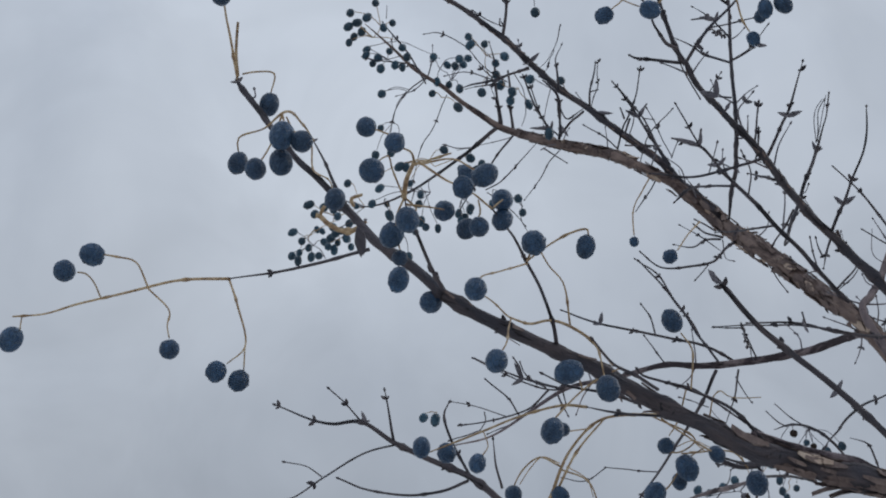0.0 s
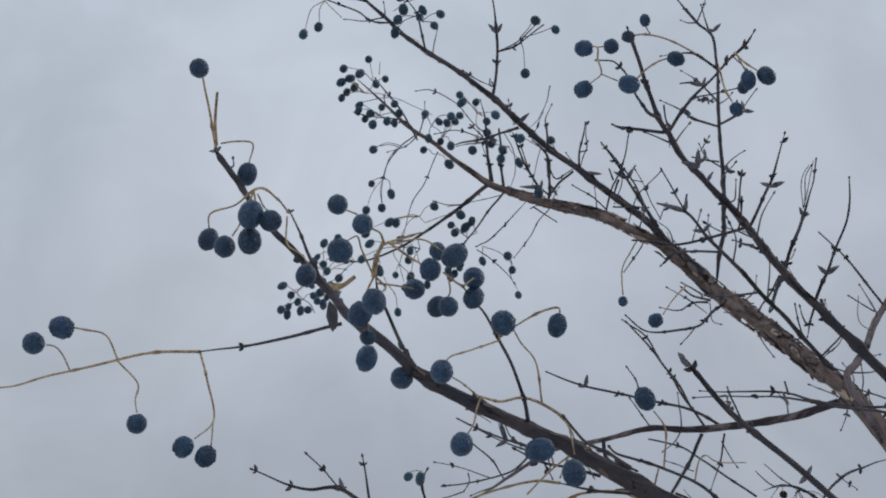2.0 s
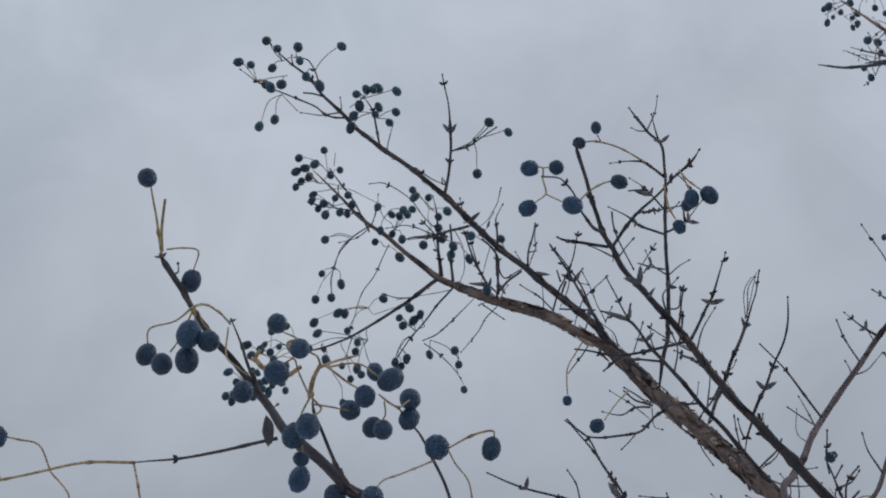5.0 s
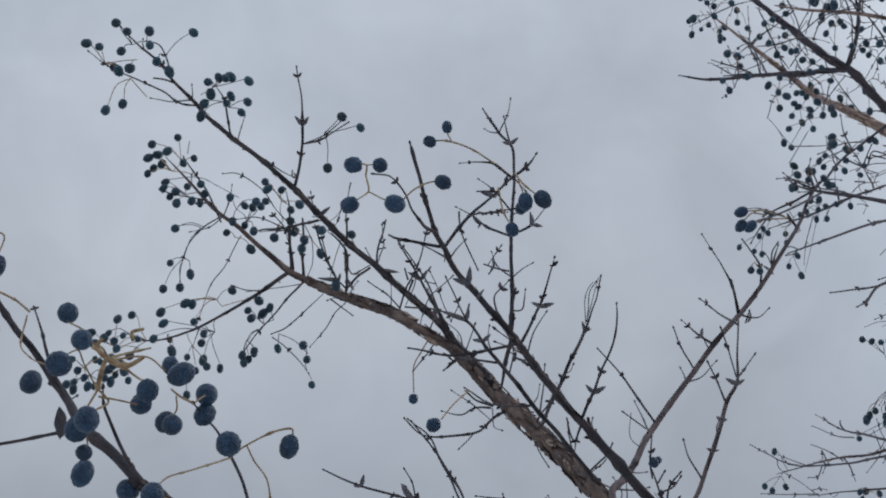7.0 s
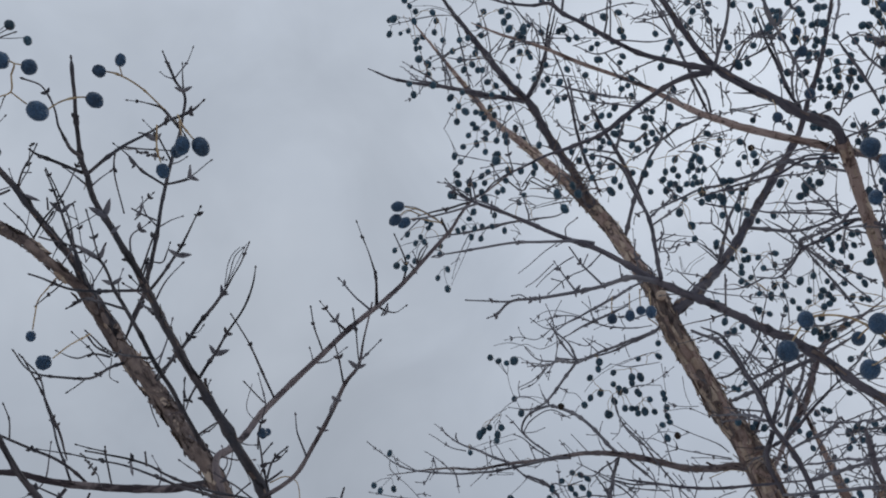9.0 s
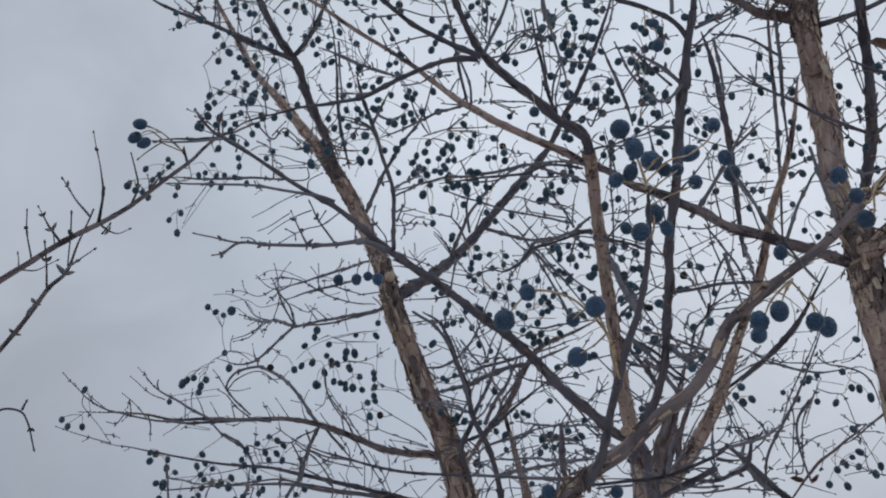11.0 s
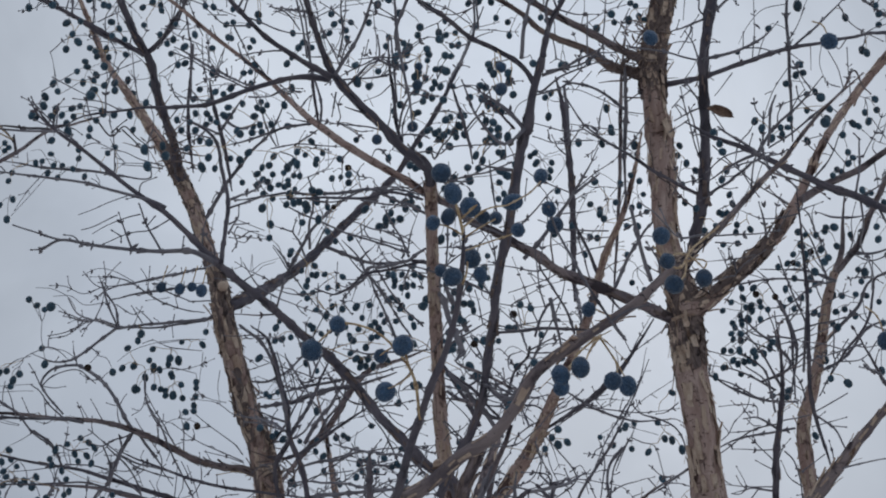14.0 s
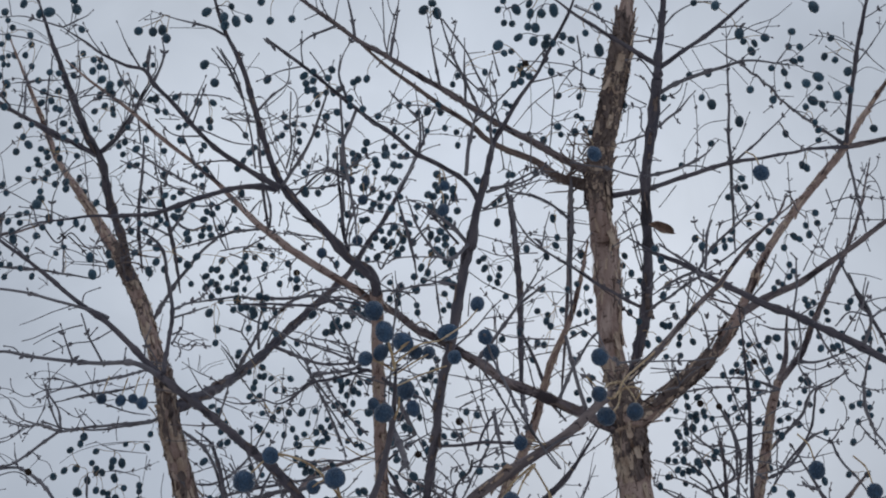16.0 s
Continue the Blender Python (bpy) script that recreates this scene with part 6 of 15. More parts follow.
limbs(tree_b, "twig",
    [(1.3,1.264,3.167,1.29), (1.308,1.247,3.173,0.91), (1.315,1.219,3.173,0.39)],
    [(1.072,1.069,2.851,0.47), (1.078,1.051,2.828,1.18), (1.089,1.015,2.799,1.36), (1.096,0.982,2.77,1.33), (1.096,0.934,2.729,1.46), (1.094,0.906,2.706,1.44), (1.091,0.869,2.675,1.56), (1.091,0.839,2.651,1.53)],
    [(1.094,0.906,2.706,0.95), (1.083,0.907,2.716,0.81), (1.081,0.908,2.734,0.36)],
    [(1.184,1.051,2.839,0.65), (1.19,1.02,2.794,1.49), (1.189,1.003,2.76,2.07), (1.197,0.982,2.722,1.45), (1.211,0.963,2.691,0.6)])
limbs(tree_b, "twig",
    [(1.08,0.8,2.63,1.49), (1.099,0.838,2.645,2.14), (1.116,0.872,2.665,1.88), (1.151,0.932,2.71,1.97), (1.189,1.003,2.76,2.07), (1.193,1.008,2.753,1.73), (1.2,1.034,2.755,1.75), (1.208,1.069,2.767,1.21), (1.207,1.091,2.782,0.48)],
    [(1.188,1.013,2.786,1.39), (1.182,0.997,2.788,1.18), (1.184,0.992,2.791,0.47)],
    [(1.095,0.84,2.647,1.83), (1.097,0.855,2.682,1.4), (1.098,0.871,2.716,1.27), (1.094,0.882,2.743,0.96), (1.097,0.891,2.765,0.36)],
    [(1.102,0.843,2.637,1.22), (1.118,0.866,2.635,0.93), (1.136,0.886,2.633,0.63)],
    [(1.092,0.84,2.65,1.22), (1.082,0.826,2.671,0.78), (1.076,0.81,2.691,0.34)])
limbs(tree_b, "twig",
    [(1.07,0.882,2.766,0.48), (1.065,0.878,2.773,0.48), (1.116,0.954,2.864,0.92), (1.163,1.021,2.95,0.73)],
    [(1.191,1.137,2.596,0.61), (1.159,1.124,2.621,1.15), (1.135,1.113,2.637,1.01)],
    [(1.295,1.339,2.813,0.53), (1.32,1.324,2.802,0.84), (1.341,1.305,2.796,0.99), (1.371,1.282,2.788,1.01), (1.433,1.278,2.812,0.55)],
    [(1.31,1.352,2.787,0.45), (1.367,1.33,2.785,0.86), (1.449,1.345,2.817,0.55)],
    [(1.255,1.165,2.673,1.44), (1.268,1.189,2.721,1.47), (1.273,1.218,2.774,1.29), (1.28,1.248,2.824,0.52)],
    [(1.253,1.163,2.677,1.44), (1.259,1.157,2.708,1.24), (1.276,1.156,2.742,0.66)],
    [(1.478,1.325,2.809,0.75), (1.427,1.291,2.807,1.17), (1.393,1.272,2.806,0.54)])
limbs(tree_b, "twig",
    [(1.354,1.304,2.785,1.19), (1.364,1.298,2.78,1.58), (1.377,1.275,2.788,1.01), (1.392,1.24,2.803,0.53)],
    [(1.161,0.847,2.543,0.67), (1.15,0.863,2.542,0.67), (1.144,0.914,2.558,1.3), (1.147,0.955,2.575,1.33), (1.145,0.994,2.598,0.58)],
    [(1.203,1.042,2.756,0.94), (1.298,1.153,2.842,1.2), (1.421,1.252,2.928,0.75)],
    [(1.094,0.9,2.45,1.15), (1.147,0.916,2.499,1.21), (1.183,0.923,2.54,0.93), (1.204,0.917,2.573,0.43)],
    [(1.1,0.896,2.447,1.15), (1.163,0.91,2.488,0.9), (1.211,0.914,2.52,0.42)],
    [(1.154,1.1,2.516,1.94), (1.187,1.17,2.572,2.04), (1.227,1.25,2.628,1.53), (1.23,1.306,2.659,0.66)])
limb(tree_b, "dark_limb", (1.324,1.325,2.633,2.4), (1.317,1.267,2.608,2.67), (1.301,1.203,2.596,2.6), (1.28,1.138,2.59,2.21), (1.259,1.076,2.581,1.57), (1.239,1.016,2.57,0.54))
limbs(tree_b, "twig",
    [(1.295,1.151,2.58,0.79), (1.25,1.065,2.518,1.4), (1.206,0.985,2.465,1.56), (1.179,0.924,2.428,1.49), (1.145,0.86,2.385,1.42)],
    [(1.213,1.15,2.482,0.6), (1.178,1.066,2.439,1.33), (1.164,1.003,2.409,1.51), (1.122,0.919,2.357,1.7), (1.077,0.837,2.308,1.35), (0.957,0.703,2.211,0.61)],
    [(1.191,1.084,2.428,2.67), (1.17,1.008,2.399,2.57), (1.162,0.945,2.378,1.68), (1.152,0.883,2.359,0.65)])
limb(tree_b, "dark_limb", (1.165,0.962,2.381,0.9), (1.126,0.921,2.328,1.7), (1.079,0.882,2.275,1.7), (1.016,0.831,2.208,1))
limbs(tree_b, "twig",
    [(1.474,1.369,2.613,0.68), (1.479,1.361,2.617,0.68), (1.47,1.301,2.593,1.09), (1.458,1.242,2.573,0.51)],
    [(1.188,1.084,2.407,0.58), (1.257,1.186,2.465,0.74), (1.293,1.239,2.491,0.47)],
    [(1.411,1.326,2.874,0.56), (1.485,1.313,2.813,1.41), (1.489,1.257,2.775,1.63), (1.494,1.217,2.723,1.58), (1.506,1.179,2.661,1.32), (1.52,1.145,2.595,0.68)],
    [(1.516,1.295,2.798,0.56), (1.553,1.288,2.768,1.41), (1.592,1.288,2.73,1.41), (1.621,1.3,2.692,0.75)],
    [(1.474,1.369,2.613,0.71), (1.528,1.395,2.612,1.14), (1.595,1.418,2.613,0.71)],
    [(1.331,1.334,2.651,1.91), (1.32,1.287,2.669,1.89), (1.303,1.247,2.686,1.27), (1.282,1.193,2.704,0.5)])
limbs(tree_b, "twig",
    [(0.931,0.877,2.449,0.6), (1.015,1.007,2.551,0.88), (1.079,1.123,2.635,0.45)],
    [(1.359,1.308,2.614,1), (1.407,1.308,2.654,2.3), (1.468,1.305,2.686,2.38), (1.512,1.308,2.729,1.63), (1.514,1.309,2.724,1.63)],
    [(1.497,1.326,2.872,0.96), (1.51,1.349,2.84,1.81), (1.509,1.387,2.809,2.16), (1.514,1.418,2.777,1)],
    [(1.474,1.398,2.752,3.74), (1.47,1.376,2.775,3.32), (1.483,1.35,2.816,2.93), (1.496,1.337,2.864,2.12)],
    [(1.552,1.344,2.722,0.94), (1.562,1.327,2.726,2.12), (1.596,1.292,2.722,2.08)],
    [(1.458,1.331,2.66,0.89), (1.485,1.32,2.695,1.14), (1.514,1.309,2.724,0.71)],
    [(1.285,1.048,2.743,0.65), (1.276,1.018,2.695,1.01), (1.262,0.995,2.647,0.61)])
limbs(tree_b, "twig",
    [(0.966,1.249,3.211,0.71), (0.986,1.236,3.202,1.69), (1.008,1.224,3.191,1.99), (1.015,1.177,3.142,1.94), (1.016,1.134,3.096,1.61), (1.011,1.093,3.054,0.83)],
    [(0.994,1.141,3.111,1.14), (1.004,1.149,3.113,1.29), (1.015,1.157,3.115,0.51)],
    [(0.987,1.209,3.224,0.53), (1.011,1.224,3.188,0.86), (1.036,1.234,3.155,0.53)],
    [(0.897,1.021,3,0.43), (0.951,1.101,3.052,0.82), (0.992,1.166,3.092,0.43)])
limb(tree_b, "dark_limb", (0.902,1.002,2.992,0.69), (0.922,1.005,2.974,1.56), (0.94,0.995,2.964,1.28), (0.955,0.986,2.954,0.81))
limb(tree_b, "twig", (0.924,0.995,2.977,0.77), (0.932,0.992,2.97,1.14), (0.953,0.991,2.959,1.33))
limb(tree_b, "dark_limb", (0.963,0.927,2.999,0.87), (0.998,0.952,2.993,1.93), (1.032,0.977,2.985,2.27), (1.063,1,2.978,1.95), (1.08,1.012,2.974,1.62))
limbs(tree_b, "twig",
    [(1.005,0.93,2.872,1.8), (1.004,0.981,2.895,1.8), (1.005,1.029,2.913,1.8), (1.007,1.08,2.929,1.53), (1.006,1.129,2.946,0.65)],
    [(1.009,0.923,2.873,0.74), (0.995,0.941,2.872,1.19), (0.978,0.957,2.874,0.6)],
    [(0.996,0.917,2.846,0.77), (1.009,0.953,2.862,1.23), (1.022,0.995,2.88,0.61)],
    [(1.099,1.136,3.013,1.14), (1.125,1.099,3.019,1.14), (1.148,1.073,3.019,0.96), (1.172,1.047,3.017,0.43)],
    [(1.11,1.127,3.01,1.14), (1.129,1.114,3.003,0.96), (1.146,1.115,2.986,0.34)])
limb(tree_b, "dark_limb", (0.988,1.16,3.088,0.94), (0.983,1.162,3.09,0.94), (1.004,1.176,3.072,2.68), (1.031,1.189,3.051,3.16), (1.058,1.202,3.031,3.16), (1.085,1.216,3.009,2.68), (1.091,1.207,2.96,1.12))
limbs(tree_b, "twig",
    [(1.056,1.306,3.155,0.71), (1.049,1.311,3.155,0.71), (1.061,1.262,3.107,1.67), (1.064,1.224,3.071,1.94)],
    [(1.055,1.17,3.109,1.04), (1.049,1.181,3.078,1.97), (1.042,1.193,3.044,2.71)])
limb(tree_b, "dark_limb", (0.995,1.252,3.262,1.15), (1.022,1.273,3.217,2.18), (1.046,1.298,3.172,2.56), (1.066,1.314,3.139,2.93), (1.085,1.324,3.113,2.5), (1.106,1.335,3.083,1.12))
limbs(tree_b, "twig",
    [(1.013,1.093,3.053,0.51), (1.025,1.093,3.046,0.51), (1.056,1.111,3.032,1.29), (1.087,1.124,3.021,1.51), (1.102,1.128,3.017,1.14)],
    [(1.019,1.275,3.136,0.89), (1.005,1.284,3.157,1.14), (0.997,1.285,3.171,0.53), (0.995,1.288,3.171,0.53)],
    [(1.087,1.168,3.08,0.87), (1.074,1.178,3.063,1.97), (1.055,1.183,3.059,1.94), (1.046,1.186,3.063,1.94)],
    [(0.796,0.827,2.688,1.1), (0.827,0.834,2.717,0.85), (0.861,0.843,2.758,0.75), (0.9,0.85,2.796,0.34)])
limbs(tree_b, "stem",
    [(1.62,1.44,-0.03,36), (1.6,1.42,0.9,31.5), (1.52,1.38,1.8,27), (1.395,1.343,2.467,22.94), (1.365,1.339,2.549,21.03), (1.342,1.336,2.607,19.73), (1.314,1.337,2.665,18.4), (1.293,1.346,2.711,17.03), (1.26,1.347,2.775,16.02), (1.22,1.34,2.836,14.92), (1.2,1.343,2.903,12.75), (1.174,1.358,2.98,11.77), (1.157,1.388,3.07,11.27)],
    [(1.157,1.388,3.07,10.85), (1.11,1.387,3.117,10.43), (1.072,1.403,3.173,9.27), (1.013,1.432,3.255,6.83), (0.972,1.459,3.321,5.19), (0.941,1.468,3.375,4.8), (0.873,1.463,3.447,2.97), (0.804,1.458,3.519,0.98)])
limbs(tree_b, "dark_limb",
    [(1.126,1.389,3.1,7.52), (1.043,1.327,3.119,6.54), (0.99,1.302,3.142,6.45), (0.948,1.283,3.183,6.06), (0.9,1.275,3.208,5.71), (0.865,1.268,3.242,5.35), (0.818,1.267,3.299,3.94), (0.763,1.257,3.353,2.43), (0.727,1.25,3.389,0.96)],
    [(0.937,1.274,3.194,4.28), (0.935,1.238,3.2,3.19), (0.934,1.209,3.216,2.84), (0.921,1.175,3.245,1.81), (0.913,1.139,3.27,0.64)],
    [(0.934,1.283,3.188,4.3), (0.909,1.298,3.2,3.94), (0.843,1.257,3.136,3.42), (0.754,1.223,3.088,2.21), (0.676,1.185,3.033,0.83)])
limb(tree_b, "dark_limb", (1.216,1.331,2.864,9.04), (1.273,1.328,2.925,8.41), (1.362,1.352,3.031,7.92), (1.399,1.337,3.09,7.43), (1.436,1.304,3.163,6.89), (1.457,1.253,3.218,6.25), (1.465,1.2,3.256,5.22), (1.444,1.135,3.282,4.46), (1.431,1.086,3.304,4.09), (1.388,0.985,3.349,2.83), (1.367,0.916,3.429,1.05))
limb(tree_b, "grey_limb", (1.328,1.345,2.612,6.12), (1.311,1.359,2.617,5.73), (1.268,1.364,2.606,5.27), (1.228,1.375,2.603,4.84), (1.191,1.378,2.604,4.42), (1.142,1.378,2.603,4.36), (1.11,1.389,2.607,3.97), (1.092,1.44,2.631,3.3), (1.068,1.53,2.66,3), (1.054,1.607,2.69,2.71), (1.022,1.667,2.703,1.95), (0.988,1.708,2.718,1.66), (0.912,1.785,2.726,0.53))
limbs(tree_b, "twig",
    [(1.113,1.386,2.607,2.86), (1.093,1.395,2.635,2.51), (1.079,1.42,2.678,2.55), (1.069,1.471,2.726,2.61), (1.066,1.494,2.741,2.27), (1.054,1.542,2.746,1.91), (1.053,1.561,2.73,1.72), (1.06,1.546,2.703,1.7), (1.074,1.516,2.666,1.49)],
    [(1.068,1.494,2.74,1.51), (1.054,1.489,2.757,0.96), (1.046,1.485,2.769,0.34)],
    [(1.205,1.348,2.85,2.73), (1.195,1.351,2.839,2.71), (1.142,1.355,2.803,2.27), (1.093,1.351,2.77,2.21), (1.012,1.322,2.706,2.1), (0.945,1.264,2.653,1.99), (0.882,1.209,2.594,1.32), (0.833,1.171,2.556,0.54)],
    [(1.009,1.318,2.702,2.1), (0.989,1.343,2.667,1.9), (0.968,1.344,2.638,1.7), (0.927,1.331,2.606,1.13), (0.883,1.31,2.586,0.43)])
limbs(tree_b, "twig",
    [(1.008,1.317,2.703,1.39), (0.985,1.315,2.727,1.39), (0.966,1.311,2.749,1.04), (0.957,1.31,2.759,0.47)],
    [(1.054,1.607,2.691,2.29), (1.028,1.66,2.735,1.94), (1.001,1.694,2.766,1.34), (0.973,1.718,2.806,0.53)],
    [(1.055,1.607,2.689,1.52), (1.078,1.602,2.671,1.52), (1.129,1.61,2.664,1.55), (1.165,1.632,2.658,1.57)],
    [(0.995,1.702,2.717,1.55), (1.006,1.706,2.702,1.32), (1.015,1.717,2.684,0.52)],
    [(1.006,1.694,2.762,1.18), (0.998,1.69,2.772,1.57), (0.997,1.687,2.776,1.18)])
limb(tree_b, "dark_limb", (1.347,1.356,2.536,4.38), (1.305,1.403,2.553,4.05), (1.282,1.444,2.574,3.75), (1.245,1.496,2.598,3.45), (1.206,1.563,2.628,3.16), (1.186,1.615,2.652,2.49), (1.156,1.67,2.668,2.15), (1.101,1.719,2.68,1.79), (1.038,1.773,2.696,1.22), (0.981,1.822,2.71,0.48))
limb(tree_b, "grey_limb", (1.34,1.356,2.542,4.52), (1.287,1.419,2.556,3.78), (1.262,1.467,2.573,3.44), (1.236,1.529,2.595,3.1), (1.213,1.585,2.619,2.75), (1.195,1.656,2.641,2.05), (1.152,1.733,2.652,0.73))
limb(tree_b, "dark_limb", (1.304,1.201,2.512,1.12), (1.265,1.279,2.534,2.18), (1.231,1.337,2.55,2.27), (1.207,1.391,2.577,1.97), (1.171,1.441,2.602,1.42), (1.153,1.475,2.624,0.6))
limbs(tree_b, "twig",
    [(1.121,1.395,2.609,2.15), (1.179,1.513,2.615,2.27), (1.21,1.565,2.622,1.64), (1.237,1.645,2.61,0.71)],
    [(1.126,1.389,2.609,2.15), (1.153,1.385,2.586,1.83), (1.175,1.381,2.568,0.81)],
    [(1.109,1.362,2.648,0.65), (1.144,1.36,2.615,1.22), (1.19,1.377,2.589,1.24), (1.263,1.4,2.547,0.66)])
limb(tree_b, "dark_limb", (1.6,1.42,0.8,7.86), (1.52,1.36,1.2,6.99), (1.4,1.25,1.5,6.12), (1.197,1.075,2.315,3.55), (1.197,1.083,2.374,3.64), (1.18,1.082,2.44,3.43), (1.168,1.083,2.468,3.44), (1.155,1.094,2.504,3.19), (1.145,1.093,2.546,2.93), (1.142,1.106,2.587,2.69), (1.134,1.113,2.622,2.72), (1.127,1.129,2.664,2.08), (1.126,1.164,2.701,0.85))
limb(tree_b, "grey_limb", (1.418,1.4,2.641,1.93), (1.481,1.4,2.743,5), (1.499,1.366,2.788,5.51), (1.512,1.337,2.847,5.16), (1.534,1.313,2.896,4.36), (1.573,1.274,2.924,2.99), (1.596,1.228,2.94,0.99))
limb(tree_b, "dark_limb", (1.154,1.092,2.506,2.61), (1.209,1.116,2.596,2.45), (1.26,1.147,2.683,1.66), (1.31,1.175,2.774,0.62))
limb(tree_b, "stem", (1.61,1.43,0.4,17.1), (1.7,1.47,0.8,15.3), (1.75,1.5,1.1,14.4), (1.642,1.438,2.553,9.18), (1.595,1.411,2.622,8.35), (1.565,1.397,2.664,7.09), (1.539,1.386,2.698,5.01), (1.518,1.395,2.793,2.9), (1.498,1.409,2.883,0.98))
limbs(tree_b, "twig",
    [(1.187,1.323,2.933,1), (1.114,1.297,2.861,1.93), (1.042,1.269,2.792,2.15), (0.996,1.271,2.754,1.48), (0.951,1.271,2.716,0.46)],
    [(1.286,1.38,2.787,1), (1.384,1.404,2.835,2.12), (1.456,1.4,2.931,1.85), (1.445,1.338,2.995,0.78)],
    [(1.171,1.372,3.035,3.32), (1.168,1.296,3.117,2.91), (1.177,1.229,3.175,1.77), (1.167,1.184,3.233,0.75)],
    [(1.349,1.345,3.025,3.4), (1.34,1.272,3.089,2.55), (1.388,1.211,3.167,1.85), (1.468,1.107,3.168,0.78)],
    [(1.413,1.329,3.115,3.55), (1.488,1.271,3.091,2.67), (1.546,1.198,3.096,1.89), (1.635,1.124,3.072,0.8)],
    [(1.328,1.366,2.758,1), (1.426,1.364,2.828,2.47), (1.48,1.283,2.844,2.12), (1.521,1.216,2.86,0.75)])
limbs(tree_b, "twig",
    [(1.345,1.349,2.674,1), (1.402,1.332,2.715,1.72), (1.46,1.342,2.813,0.94)],
    [(1.323,1.201,3.005,0.77), (1.394,1.206,2.982,1.31), (1.412,1.167,2.979,1.32), (1.477,1.119,2.986,0.99), (1.556,1.032,2.977,0.43)],
    [(1.377,1.186,2.966,0.77), (1.482,1.235,3.003,1.3), (1.496,1.219,2.955,1.02), (1.585,1.241,2.94,0.44), (1.589,1.242,2.935,0.44)],
    [(1.575,1.139,2.926,0.8), (1.578,1.1,2.859,1.27), (1.62,1.084,2.836,1.03), (1.644,1.075,2.798,0.43), (1.649,1.072,2.795,0.43)],
    [(1.666,1.064,2.843,0.77), (1.666,1.069,2.838,0.77), (1.69,1.049,2.938,1.29), (1.605,1.012,2.955,1.02), (1.556,1.006,3.013,0.43)],
    [(1.546,1.111,2.92,0.78), (1.551,1.094,2.929,0.78), (1.617,1.079,2.935,1.29), (1.624,1.003,2.914,1.02), (1.695,0.971,2.94,0.44)])
limbs(tree_b, "twig",
    [(1.533,1.13,2.864,0.77), (1.628,1.155,2.869,0.98), (1.605,1.113,2.824,0.43), (1.606,1.089,2.844,0.43)],
    [(1.665,0.946,2.622,0.78), (1.706,0.937,2.703,1.28), (1.754,0.898,2.814,1.03), (1.793,0.897,2.904,0.44)],
    [(1.73,1.075,2.763,0.8), (1.731,1.063,2.773,0.8), (1.734,0.993,2.796,1.32), (1.719,0.912,2.817,1.31), (1.771,0.906,2.905,1.01), (1.778,0.875,2.951,0.44)],
    [(1.64,1.054,2.759,0.77), (1.757,1.082,2.765,0.98), (1.779,1.083,2.731,0.43)],
    [(1.375,1.412,2.783,2.31), (1.444,1.414,2.826,3.96), (1.448,1.335,2.82,3.96), (1.47,1.268,2.818,2.91), (1.503,1.221,2.839,1.29)],
    [(1.524,1.389,2.74,1.75), (1.515,1.302,2.72,1.46), (1.601,1.285,2.761,1.03), (1.62,1.199,2.745,0.43)])
limbs(tree_b, "twig",
    [(1.278,1.311,3.017,0.78), (1.301,1.291,2.971,1.25), (1.374,1.305,2.955,1.03), (1.374,1.255,2.886,0.42)],
    [(1.488,1.094,2.901,0.77), (1.604,1.119,2.913,0.98), (1.597,1.082,2.855,0.43)],
    [(1.599,1.093,2.872,0.79), (1.604,1.078,2.88,0.79), (1.64,1.066,2.855,0.96), (1.688,1.062,2.832,0.43)],
    [(1.537,1.053,2.979,0.79), (1.549,1.067,2.955,0.79), (1.594,1.012,2.933,0.96), (1.652,0.965,2.953,0.43)],
    [(1.706,1.134,2.746,0.79), (1.63,1.047,2.722,1.24), (1.64,0.987,2.733,1.2), (1.642,0.929,2.734,0.96)],
    [(0.867,1.46,3.457,0.77), (0.858,1.425,3.37,0.94), (0.86,1.408,3.312,0.43)],
    [(0.885,1.393,3.363,0.8), (0.923,1.444,3.363,0.98), (0.954,1.466,3.345,0.43)])
limbs(tree_b, "twig",
    [(0.925,1.233,3.352,0.77), (0.956,1.254,3.329,1.29), (0.951,1.259,3.25,1.04), (0.935,1.277,3.193,0.44)],
    [(0.948,0.863,3.07,0.79), (0.957,0.859,3.067,0.79), (1.106,1.002,3.198,0.98), (1.213,1.116,3.281,0.44)],
    [(1.076,1.145,3.323,0.79), (0.996,0.992,3.139,0.94), (0.959,0.912,3.033,0.43), (0.953,0.922,3.03,0.43)],
    [(1.181,1.012,3.326,0.79), (1.204,1.021,3.267,0.95), (1.249,1.064,3.286,0.44)],
    [(0.789,1.449,3.364,0.79), (0.75,1.309,3.18,0.96), (0.729,1.222,3.072,0.43)],
    [(0.968,1.444,3.247,0.8), (0.922,1.324,3.186,0.94), (0.92,1.295,3.192,0.42)])
panicle(tree_b, [(0.994,1.106,3.059), (0.972,1.122,3.068)], (0.947,1.121,3.103), (0.987,1.082,3.112), (0.92,1.154,3.106), (0.936,1.168,3.092), (0.965,1.134,3.072), (0.992,1.078,3.059), (0.989,1.09,3.062))
panicle(tree_b, [(0.967,1.039,2.979), (0.952,1.053,2.982)], (0.917,1.092,2.97), (0.929,1.071,2.961), (0.949,1.078,2.977), (0.95,1.064,2.981), (1.013,1.016,2.965), (0.981,1.037,2.948), (0.997,1.044,2.96))
